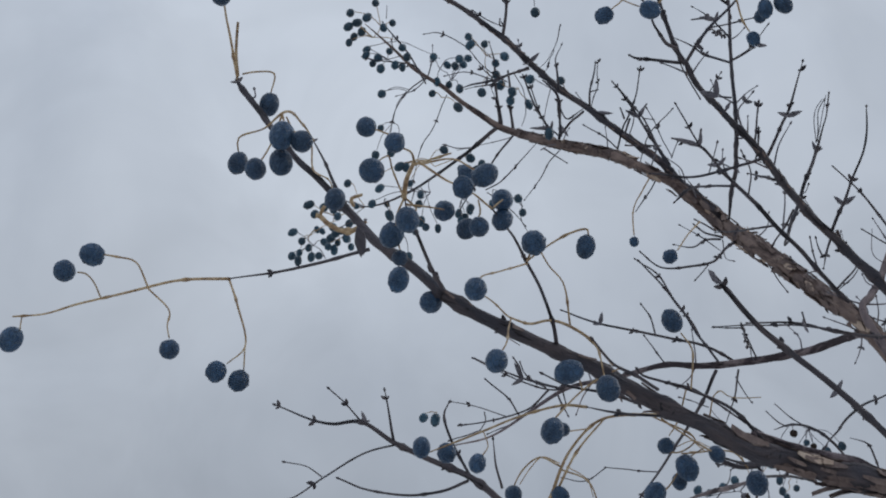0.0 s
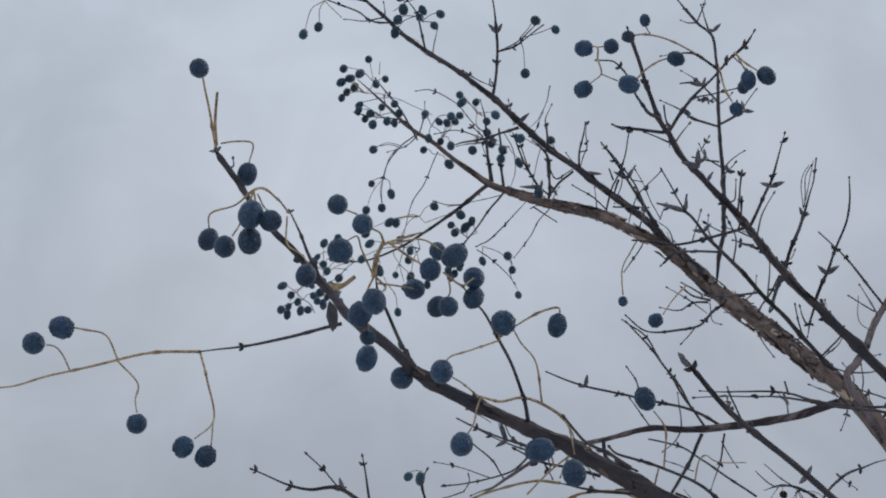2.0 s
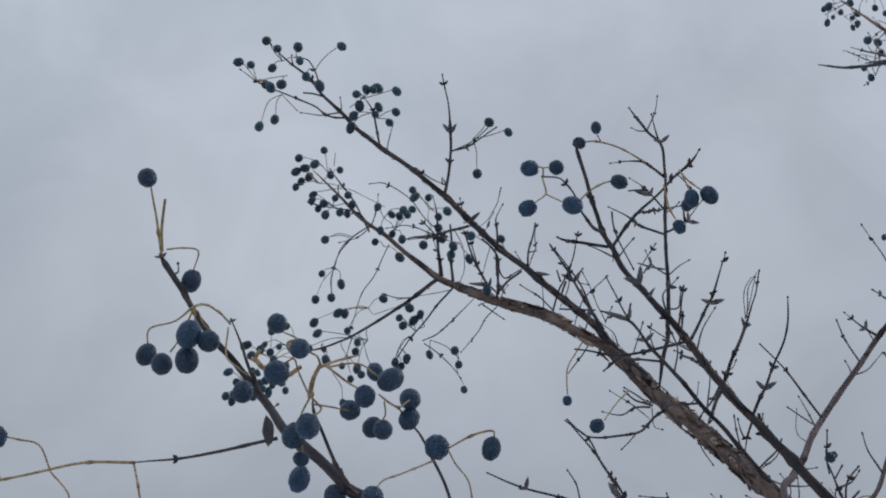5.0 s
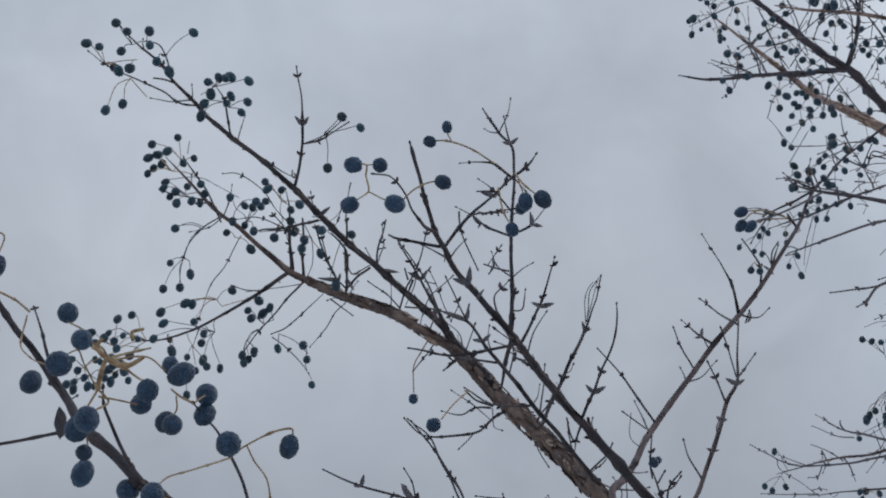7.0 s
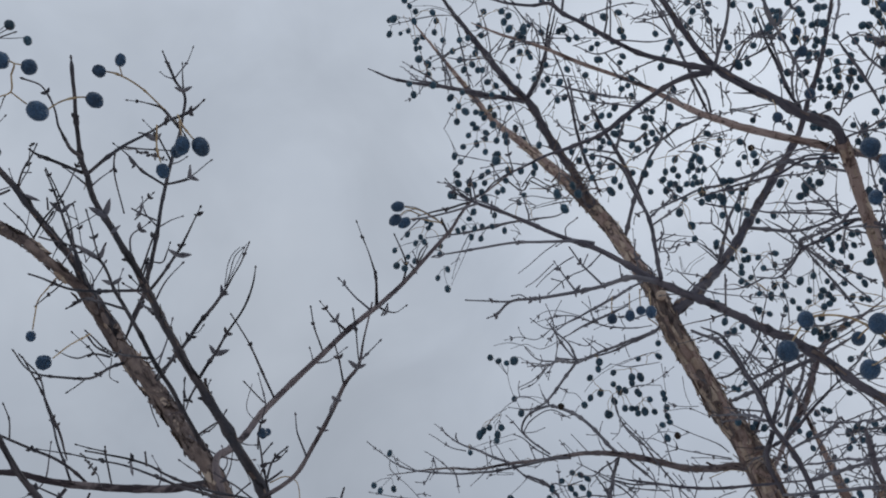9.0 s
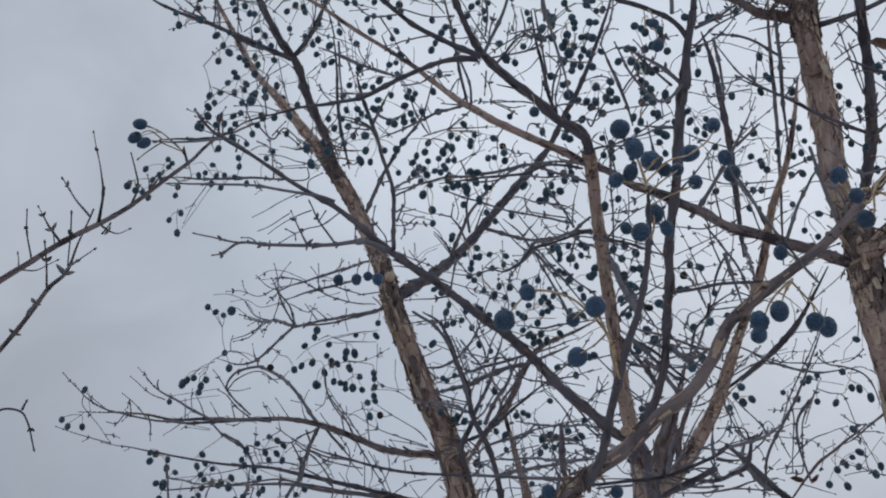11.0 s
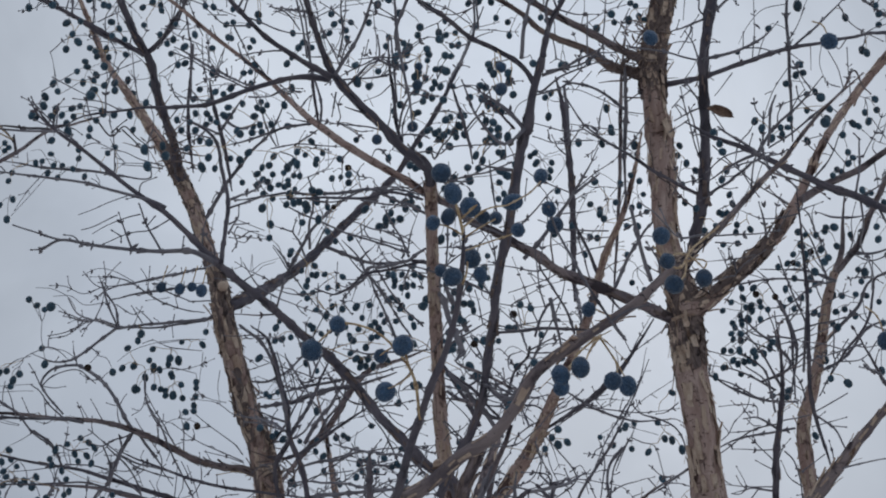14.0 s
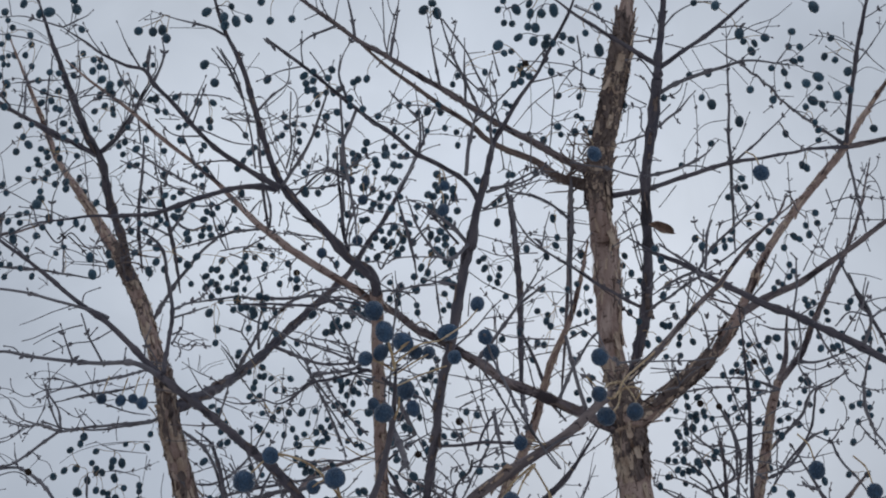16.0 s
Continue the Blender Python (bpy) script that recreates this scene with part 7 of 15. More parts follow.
panicle(tree_b, [(1.023,1.078,2.973), (1.036,1.079,2.96)], (1.031,1.061,2.968), (1.049,1.045,2.968), (1.023,1.071,2.952), (1.006,1.072,2.972), (1.022,1.076,2.969), (0.984,1.108,2.996), (1.015,1.083,2.952), (1.009,1.111,2.969))
panicle(tree_b, [(1.016,1.203,3.037), (0.998,1.217,3.043)], (1.003,1.213,3.064), (1.013,1.197,3.061), (1.007,1.211,3.029), (1.026,1.221,3.027), (0.994,1.21,3.036), (1.026,1.187,3.046), (1.003,1.242,3.045))
panicle(tree_b, [(0.914,1.014,2.807), (0.885,1.048,2.806)], (0.891,1.015,2.799), (0.883,1.05,2.804), (0.91,1.048,2.788), (0.916,1.045,2.808), (0.911,0.979,2.808), (0.939,1.007,2.798))
panicle(tree_b, [(1.023,0.996,2.879), (1.013,1.018,2.871)], (1.044,0.985,2.897), (1.021,0.987,2.861), (1.017,1.031,2.875), (1.046,0.973,2.857), (1.055,0.984,2.861), (1.031,0.996,2.85), (1.032,1.016,2.856), (1.004,1.023,2.844), (0.984,1.047,2.868), (1.078,0.96,2.873))
panicle(tree_b, [(0.987,0.955,3.031), (0.998,0.938,3.034)], (0.989,0.993,3.017), (0.989,0.943,3.017), (0.979,0.96,3.02), (0.976,0.948,3.02))
panicle(tree_b, [(1.102,1.131,2.933), (1.113,1.118,2.933)], (1.084,1.143,2.953), (1.084,1.128,2.933), (1.086,1.141,2.931), (1.103,1.139,2.948), (1.091,1.115,2.941), (1.096,1.096,2.937), (1.106,1.116,2.931), (1.126,1.125,2.946), (1.103,1.131,2.931), (1.094,1.135,2.915), (1.115,1.137,2.921), (1.108,1.098,2.931))
panicle(tree_b, [(1.027,0.998,2.791), (1.009,1.024,2.787)], (1.002,1.024,2.765), (1.036,1.01,2.804), (1.022,0.999,2.771), (1.027,1.033,2.757), (1.028,1.033,2.734), (1.042,1.007,2.792), (1.041,0.995,2.787), (1.017,0.994,2.801))
panicle(tree_b, [(1.014,0.954,2.76), (1.022,0.948,2.757)], (1.029,0.965,2.75), (1.022,0.961,2.75), (1.015,0.943,2.761), (1.024,0.939,2.762), (1.026,0.945,2.752), (1.047,0.96,2.74), (1.032,0.975,2.733))
panicle(tree_b, [(1.258,1.127,3.029), (1.266,1.17,2.985)], (1.25,1.13,3.056), (1.264,1.156,3.014), (1.269,1.171,2.973), (1.295,1.177,2.972))
panicle(tree_b, [(1.302,1.248,2.965), (1.333,1.23,2.95)], (1.277,1.263,2.984), (1.283,1.271,2.984), (1.315,1.243,2.965), (1.319,1.252,2.953), (1.332,1.255,2.962), (1.311,1.269,2.965), (1.339,1.232,2.928), (1.315,1.259,2.93), (1.35,1.21,2.947), (1.306,1.247,2.931))
panicle(tree_b, [(1.122,0.907,2.776), (1.138,0.906,2.761)], (1.12,0.917,2.753), (1.134,0.919,2.765), (1.12,0.904,2.76), (1.128,0.9,2.759), (1.132,0.89,2.76), (1.131,0.88,2.772), (1.157,0.882,2.791), (1.129,0.902,2.799), (1.144,0.891,2.8))
panicle(tree_b, [(1.089,0.95,2.854), (1.137,0.947,2.809)], (1.081,0.943,2.836), (1.094,0.958,2.866), (1.089,0.95,2.83), (1.134,0.985,2.778), (1.129,0.954,2.81))
panicle(tree_b, [(1.274,0.997,2.796), (1.253,1.01,2.806)], (1.247,1.003,2.788), (1.258,1.023,2.805), (1.263,1.014,2.793), (1.268,1.019,2.788), (1.282,1.007,2.791), (1.29,0.986,2.802), (1.279,0.992,2.82))
panicle(tree_b, [(1.232,1.224,2.808), (1.256,1.221,2.787)], (1.216,1.223,2.812), (1.246,1.239,2.812), (1.231,1.229,2.785), (1.24,1.238,2.77), (1.256,1.24,2.782), (1.263,1.228,2.784), (1.203,1.226,2.814))
panicle(tree_b, [(1.281,1.151,2.823), (1.274,1.168,2.816)], (1.254,1.167,2.804), (1.284,1.163,2.825), (1.288,1.178,2.818), (1.284,1.14,2.81), (1.25,1.173,2.838), (1.248,1.193,2.844), (1.238,1.172,2.819))
panicle(tree_b, [(1.29,1.215,2.76), (1.285,1.246,2.739)], (1.296,1.224,2.751), (1.316,1.219,2.745), (1.25,1.282,2.761), (1.287,1.299,2.72), (1.291,1.294,2.715), (1.277,1.261,2.703), (1.331,1.228,2.682))
panicle(tree_b, [(1.284,1.08,2.717), (1.271,1.08,2.73)], (1.268,1.097,2.723), (1.28,1.082,2.711), (1.254,1.074,2.726), (1.283,1.063,2.724), (1.292,1.063,2.735), (1.279,1.065,2.748), (1.291,1.068,2.746), (1.253,1.088,2.714))
panicle(tree_b, [(1.288,1.095,2.7), (1.294,1.083,2.704)], (1.275,1.108,2.709), (1.293,1.104,2.702), (1.305,1.104,2.7), (1.313,1.096,2.701), (1.293,1.104,2.692), (1.318,1.073,2.705), (1.279,1.1,2.698), (1.282,1.078,2.69))
panicle(tree_b, [(1.263,0.996,2.727), (1.248,1.005,2.733)], (1.239,0.997,2.739), (1.26,0.997,2.733), (1.27,0.986,2.716), (1.273,0.968,2.729), (1.289,0.997,2.717), (1.239,1.003,2.737), (1.253,0.999,2.743))
panicle(tree_b, [(1.348,1.068,2.664), (1.346,1.078,2.658)], (1.359,1.056,2.673), (1.337,1.1,2.666), (1.365,1.089,2.659), (1.359,1.045,2.67), (1.339,1.076,2.661))
panicle(tree_b, [(1.43,1.213,2.625), (1.431,1.203,2.632)], (1.429,1.224,2.634), (1.437,1.214,2.639), (1.424,1.19,2.619), (1.433,1.222,2.62), (1.435,1.206,2.612), (1.439,1.239,2.618), (1.45,1.207,2.622))
panicle(tree_b, [(1.32,1.075,2.522), (1.308,1.075,2.534)], (1.338,1.075,2.534), (1.341,1.067,2.537), (1.303,1.058,2.526), (1.332,1.051,2.552), (1.345,1.06,2.511), (1.35,1.059,2.511))
panicle(tree_b, [(1.438,1.275,2.646), (1.421,1.261,2.675)], (1.442,1.277,2.62), (1.423,1.299,2.67), (1.406,1.256,2.68), (1.418,1.252,2.688), (1.412,1.236,2.674), (1.436,1.209,2.698))
panicle(tree_b, [(1.447,1.267,2.562), (1.456,1.252,2.566)], (1.432,1.254,2.567), (1.459,1.274,2.55), (1.457,1.258,2.551), (1.412,1.315,2.535), (1.376,1.319,2.61), (1.38,1.316,2.606))
panicle(tree_b, [(1.338,1.291,2.648), (1.309,1.3,2.669)], (1.314,1.304,2.658), (1.324,1.306,2.668), (1.323,1.289,2.651), (1.293,1.311,2.666))
panicle(tree_b, [(0.737,1.223,3.247), (0.743,1.226,3.242)], (0.746,1.235,3.25,9.9), (0.74,1.231,3.215,9.9), (0.763,1.246,3.222,9.9))
panicle(tree_b, [(0.834,1.267,3.28), (0.83,1.267,3.281), (0.827,1.27,3.278)], (0.805,1.266,3.263,10.3), (0.816,1.257,3.264,10.3), (0.848,1.283,3.281,10.3), (0.816,1.288,3.241,10.3), (0.84,1.253,3.278,10.3))
panicle(tree_b, [(0.836,1.231,3.112), (0.839,1.223,3.122)], (0.828,1.221,3.129,10.5), (0.845,1.224,3.131,9.6), (0.835,1.222,3.105,9.6), (0.865,1.235,3.131,9.6))
panicle(tree_b, [(0.836,1.231,3.112), (0.84,1.237,3.105), (0.845,1.245,3.095)], (0.846,1.248,3.102,9.6), (0.86,1.26,3.104,9.6), (0.837,1.262,3.1,9.6), (0.835,1.25,3.078,9.6), (0.82,1.25,3.084,9.6), (0.85,1.249,3.068,12.2), (0.867,1.225,3.092,9.6))
panicle(tree_b, [(0.972,1.459,3.321), (0.962,1.467,3.313), (0.954,1.478,3.302)], (0.963,1.466,3.287,11.2), (0.968,1.479,3.285,11.2), (0.95,1.48,3.306,11.2), (0.95,1.481,3.267,11.2), (0.943,1.479,3.313,11.2), (0.936,1.485,3.286,11.2))
panicle(tree_b, [(1.003,1.439,3.271), (1.005,1.433,3.277)], (0.992,1.443,3.256,12.5), (1.009,1.437,3.292,11), (1.024,1.436,3.27,11))
panicle(tree_b, [(0.704,1.212,3.089), (0.712,1.207,3.093)], (0.723,1.207,3.062,12), (0.721,1.218,3.095,9.4), (0.717,1.211,3.11,12))
panicle(tree_b, [(0.873,1.138,3.094), (0.876,1.135,3.095)], (0.875,1.121,3.094,9.2), (0.893,1.147,3.094,10.1), (0.875,1.157,3.097,9.2), (0.892,1.159,3.092,9.2))
panicle(tree_b, [(0.966,1.249,3.211), (0.971,1.25,3.208)], (0.964,1.253,3.196,10.1), (0.984,1.257,3.189,11))
panicle(tree_b, [(0.97,1.435,2.692), (0.945,1.414,2.72)], (0.912,1.406,2.737,10), (0.931,1.414,2.741,9.2), (0.932,1.392,2.724,9.2))
panicle(tree_b, [(0.966,1.476,2.69), (0.955,1.484,2.682)], (0.958,1.501,2.677,10.1), (0.951,1.508,2.673,9.3), (0.948,1.515,2.669,11.8))
panicle(tree_b, [(1.015,1.677,2.751), (1.018,1.676,2.752)], (1.013,1.668,2.733,9.3))
panicle(tree_b, [(0.927,1.77,2.725), (0.913,1.756,2.744)], (0.908,1.767,2.759,9.5))
panicle(tree_b, [(0.927,1.77,2.725), (0.915,1.777,2.718)], (0.884,1.778,2.697,10.5), (0.901,1.789,2.696,10.5), (0.927,1.791,2.706,10.5))
panicle(tree_b, [(0.707,1.244,3.243), (0.689,1.252,3.247)], (0.679,1.273,3.258,9.2), (0.678,1.254,3.241,12.5), (0.685,1.286,3.24,10.1))
panicle(tree_b, [(0.707,1.244,3.243), (0.711,1.239,3.247)], (0.711,1.246,3.243,10.1), (0.706,1.23,3.248,10.1), (0.731,1.218,3.245,10.1), (0.718,1.255,3.205,10.1))
panicle(tree_b, [(0.704,1.212,3.089), (0.698,1.203,3.102)], (0.692,1.192,3.091,12.2))
panicle(tree_b, [(0.685,1.211,3.055), (0.686,1.21,3.055)], (0.681,1.203,3.042,9.4), (0.698,1.223,3.045,10.3))
panicle(tree_b, [(0.78,1.242,3.2), (0.777,1.239,3.205)], (0.785,1.255,3.215,10.1))
panicle(tree_b, [(0.791,1.159,3.202), (0.788,1.157,3.206)], (0.782,1.16,3.178,9.9), (0.796,1.165,3.224,9.9))
panicle(tree_b, [(0.943,1.251,3.358), (0.945,1.248,3.36)], (0.939,1.254,3.354,10), (0.961,1.251,3.342,12))
panicle(tree_b, [(0.976,1.296,3.156), (0.972,1.298,3.156)], (0.975,1.307,3.171,10.6), (0.97,1.305,3.12,10.6))
panicle(tree_b, [(0.951,1.389,3.23), (0.954,1.388,3.229)], (0.96,1.395,3.217,12.5))
panicle(tree_b, [(0.968,1.444,3.247), (0.949,1.454,3.249)], (0.962,1.471,3.243,11.3), (0.914,1.467,3.233,11.3))
panicle(tree_b, [(0.849,1.183,2.568), (0.834,1.185,2.576)], (0.827,1.195,2.578,11.9))
panicle(tree_b, [(0.97,1.435,2.692), (0.97,1.433,2.693)], (0.972,1.443,2.7,8.7), (0.975,1.43,2.668,10.5))
panicle(tree_b, [(0.966,1.476,2.69), (0.966,1.483,2.682)], (0.971,1.486,2.672,10.6), (0.964,1.487,2.658,10.6), (0.977,1.513,2.665,9.7))
panicle(tree_b, [(0.989,1.343,2.667), (1.001,1.342,2.66)], (0.996,1.351,2.64,10.1), (1.029,1.338,2.644,10.1))
panicle(tree_b, [(1.155,1.439,2.753), (1.141,1.442,2.759)], (1.135,1.473,2.762,10.1), (1.144,1.456,2.764,11.1), (1.125,1.454,2.787,10.1), (1.156,1.459,2.728,12.5))
panicle(tree_b, [(1.155,1.439,2.753), (1.16,1.434,2.756), (1.165,1.432,2.754)], (1.16,1.443,2.745,10.1), (1.169,1.437,2.761,10.1), (1.178,1.441,2.735,10.1), (1.157,1.422,2.757,10.1), (1.159,1.456,2.727,10.1), (1.164,1.415,2.75,10.1), (1.149,1.425,2.764,10.1), (1.198,1.45,2.745,10.1))
panicle(tree_b, [(1.187,1.411,2.763), (1.193,1.414,2.755), (1.2,1.42,2.745)], (1.205,1.446,2.744,10.1), (1.202,1.44,2.731,10.1), (1.208,1.429,2.73,12.5), (1.189,1.413,2.749,10.1), (1.201,1.403,2.736,10.1), (1.184,1.411,2.751,10.1), (1.228,1.43,2.735,10.1))
panicle(tree_b, [(1.169,1.398,2.788), (1.169,1.401,2.786)], (1.185,1.423,2.775,10.1), (1.172,1.404,2.771,12.5), (1.193,1.409,2.78,12.5), (1.152,1.425,2.787,10.1))
panicle(tree_b, [(1.189,1.385,2.789), (1.187,1.377,2.799)], (1.18,1.391,2.801,9.2), (1.207,1.372,2.802,10.1))
panicle(tree_b, [(1.188,1.343,2.832), (1.191,1.346,2.827)], (1.202,1.362,2.82,10.1))
panicle(tree_b, [(1.219,1.393,2.762), (1.225,1.396,2.754)], (1.223,1.395,2.748,10.1), (1.235,1.408,2.749,10.1), (1.232,1.403,2.729,10.1), (1.242,1.416,2.722,10.1))
panicle(tree_b, [(1.144,1.36,2.615), (1.157,1.339,2.629)], (1.175,1.329,2.646,9.5), (1.165,1.335,2.642,9.5), (1.18,1.322,2.62,10.3), (1.182,1.349,2.631,9.5))
panicle(tree_b, [(1.056,1.334,2.74), (1.059,1.335,2.737)], (1.069,1.349,2.725,9.6), (1.066,1.34,2.732,12.2))
panicle(tree_b, [(1.126,1.548,2.637), (1.128,1.539,2.645), (1.132,1.534,2.648)], (1.116,1.519,2.643,10.1), (1.14,1.531,2.65,10.1), (1.11,1.542,2.638,10.1), (1.134,1.554,2.636,10.1), (1.149,1.526,2.643,10.1), (1.153,1.549,2.639,10.1))
panicle(tree_b, [(1.13,1.604,2.668), (1.129,1.602,2.67)], (1.135,1.612,2.665,10.4))
panicle(tree_b, [(1.3,1.264,3.167), (1.294,1.276,3.164)], (1.292,1.286,3.145,10.1))
panicle(tree_b, [(1.074,0.959,2.806), (1.064,0.954,2.818)], (1.053,0.947,2.811,9.4))
panicle(tree_b, [(1.074,0.98,2.816), (1.077,0.98,2.813)], (1.096,0.996,2.815,8.7))
panicle(tree_b, [(1.068,0.831,2.714), (1.066,0.83,2.716)], (1.062,0.843,2.699,8.7), (1.078,0.822,2.717,8))
panicle(tree_b, [(1.052,0.803,2.704), (1.05,0.801,2.707)], (1.054,0.803,2.701,8.6))
panicle(tree_b, [(1.54,1.05,2.978), (1.53,1.042,2.993)], (1.52,1.033,3.009,10.7), (1.524,1.045,2.993,10.7), (1.536,1.046,2.977,10.7))
panicle(tree_b, [(1.585,1.115,2.911), (1.586,1.109,2.914), (1.59,1.106,2.912)], (1.593,1.117,2.909,10.7), (1.564,1.125,2.895,10.7), (1.603,1.088,2.899,9.8), (1.604,1.081,2.915,10.7), (1.626,1.093,2.915,10.7), (1.581,1.157,2.91,10.7))
panicle(tree_b, [(1.533,1.13,2.864), (1.529,1.127,2.868)], (1.534,1.131,2.863,10.5))
panicle(tree_b, [(1.593,1.147,2.869), (1.593,1.153,2.864)], (1.573,1.162,2.848,11.7), (1.613,1.163,2.858,10.7), (1.611,1.162,2.839,10.7))
panicle(tree_b, [(1.514,1.199,2.906), (1.51,1.199,2.91)], (1.525,1.2,2.901,10.7), (1.521,1.209,2.907,10.7), (1.507,1.215,2.91,10.7))
panicle(tree_b, [(1.285,1.048,2.743), (1.28,1.043,2.75)], (1.292,1.035,2.744,9.2), (1.292,1.058,2.754,9.2), (1.271,1.046,2.749,8.3))
panicle(tree_b, [(1.118,0.866,2.635), (1.118,0.863,2.638), (1.12,0.862,2.636)], (1.128,0.869,2.618,8), (1.129,0.881,2.637,8.7), (1.121,0.854,2.623,8), (1.117,0.849,2.635,8.7), (1.12,0.873,2.649,7.6))
panicle(tree_b, [(1.197,0.982,2.722), (1.196,0.997,2.712)], (1.189,0.993,2.695,9.5), (1.197,1.026,2.712,11.1), (1.207,1.023,2.697,8.7), (1.215,1.013,2.682,9.5))
panicle(tree_b, [(1.372,1.27,2.907), (1.385,1.259,2.903)], (1.4,1.245,2.888,10.4), (1.423,1.257,2.888,10.4), (1.411,1.275,2.895,10.4), (1.381,1.245,2.895,10.4))
panicle(tree_b, [(1.45,1.369,2.963), (1.445,1.37,2.967)], (1.459,1.363,2.958,11.1), (1.446,1.372,2.967,11.1), (1.439,1.373,2.97,11.1), (1.445,1.395,2.94,11.1))
panicle(tree_b, [(1.276,1.233,2.799), (1.27,1.228,2.807)], (1.264,1.22,2.797,9.7))
panicle(tree_b, [(1.208,1.069,2.767), (1.195,1.069,2.778)], (1.203,1.072,2.775,8.3), (1.187,1.085,2.793,9.1))
panicle(tree_b, [(1.285,1.048,2.743), (1.281,1.06,2.739)], (1.273,1.065,2.717,10))
panicle(tree_b, [(1.054,1.76,2.692), (1.053,1.759,2.693), (1.056,1.76,2.689)], (1.041,1.759,2.687,10.1), (1.059,1.773,2.697,12.5), (1.056,1.785,2.687,12.5), (1.074,1.757,2.685,10.1), (1.067,1.744,2.661,11.1))
panicle(tree_b, [(0.942,1.511,2.505), (0.941,1.514,2.503), (0.943,1.518,2.498)], (0.938,1.533,2.504,9.4), (0.951,1.535,2.507,12.5), (0.956,1.55,2.491,11), (0.961,1.532,2.482,9.4), (0.939,1.483,2.502,8.6))
panicle(tree_b, [(0.95,1.507,2.46), (0.949,1.506,2.462)], (0.95,1.529,2.463,8.5), (0.956,1.491,2.449,9.3))
panicle(tree_b, [(0.989,1.542,2.531), (0.989,1.549,2.525)], (0.997,1.564,2.514,8.9))
panicle(tree_b, [(0.966,1.467,2.436), (0.957,1.465,2.447)], (0.963,1.482,2.456,12.2))
panicle(tree_b, [(1.014,1.551,2.539), (1.018,1.558,2.529), (1.024,1.566,2.517)], (1.028,1.588,2.508,9.1), (1.025,1.567,2.491,9.1), (1.017,1.559,2.516,9.1), (1.039,1.574,2.523,9.1), (1.018,1.546,2.517,9.1))
panicle(tree_b, [(0.994,1.49,2.455), (0.999,1.49,2.45)], (1.007,1.503,2.44,8.6), (1.01,1.487,2.436,9.4))
panicle(tree_b, [(1.034,1.475,2.462), (1.026,1.483,2.463)], (1.018,1.482,2.449,12.5))
panicle(tree_b, [(1.109,1.579,2.545), (1.099,1.586,2.55), (1.093,1.594,2.549)], (1.099,1.608,2.539,9.4), (1.094,1.584,2.526,9.4), (1.08,1.586,2.542,9.4), (1.081,1.607,2.541,9.4), (1.094,1.573,2.537,9.4), (1.094,1.565,2.544,9.4))
panicle(tree_b, [(1.122,1.573,2.539), (1.123,1.57,2.539), (1.127,1.571,2.535)], (1.127,1.578,2.533,9.4), (1.137,1.578,2.535,9.4), (1.146,1.577,2.536,9.4), (1.131,1.569,2.508,9.4), (1.119,1.559,2.548,9.4), (1.127,1.586,2.51,12), (1.147,1.578,2.516,9.4), (1.109,1.567,2.555,9.4))
panicle(tree_b, [(1.118,1.558,2.514), (1.13,1.546,2.513)], (1.147,1.561,2.512,9.3), (1.149,1.531,2.498,9.3))
panicle(tree_b, [(1.195,1.656,2.641), (1.194,1.654,2.645)], (1.192,1.65,2.621,10.1), (1.207,1.662,2.638,10.1), (1.184,1.641,2.643,10.1))
panicle(tree_b, [(1.147,1.621,2.661), (1.148,1.619,2.661)], (1.165,1.629,2.646,10), (1.147,1.633,2.65,10.9), (1.149,1.645,2.666,10), (1.173,1.601,2.657,10))
panicle(tree_b, [(1.097,1.596,2.593), (1.095,1.59,2.599)], (1.102,1.595,2.596,9.6))
panicle(tree_b, [(1.097,1.596,2.593), (1.097,1.596,2.592)], (1.098,1.594,2.578,12.5))
panicle(tree_b, [(1.053,1.57,2.559), (1.048,1.568,2.566), (1.046,1.568,2.568)], (1.063,1.56,2.561,9.3), (1.056,1.557,2.551,10.1), (1.057,1.579,2.564,9.3), (1.045,1.56,2.577,9.3), (1.035,1.565,2.557,9.3), (1.04,1.576,2.549,9.3), (1.033,1.573,2.568,9.3))
panicle(tree_b, [(1.101,1.719,2.68), (1.104,1.712,2.683)], (1.122,1.715,2.678,10.1), (1.104,1.71,2.664,10.1), (1.112,1.711,2.69,11.1))
panicle(tree_b, [(1.122,1.467,2.612), (1.12,1.476,2.606)], (1.127,1.494,2.595,9.4))
panicle(tree_b, [(1.22,1.567,2.611), (1.218,1.568,2.613)], (1.216,1.554,2.599,9.9), (1.222,1.586,2.604,9.9))
panicle(tree_b, [(1.225,1.509,2.541), (1.226,1.51,2.539)], (1.214,1.514,2.52,9.6), (1.235,1.494,2.52,9.6))
panicle(tree_b, [(1.216,1.488,2.552), (1.221,1.483,2.551)], (1.232,1.487,2.542,9.5))
panicle(tree_b, [(0.913,1.482,2.411), (0.917,1.479,2.409)], (0.92,1.473,2.395,11.9))
panicle(tree_b, [(0.934,1.407,3.007), (0.926,1.392,3.027)], (0.917,1.381,3.022,10.7), (0.936,1.408,3.033,9.8), (0.925,1.375,3.054,9.8))
panicle(tree_b, [(0.957,1.371,2.998), (0.95,1.358,3.016)], (0.946,1.344,3.014,9.8))
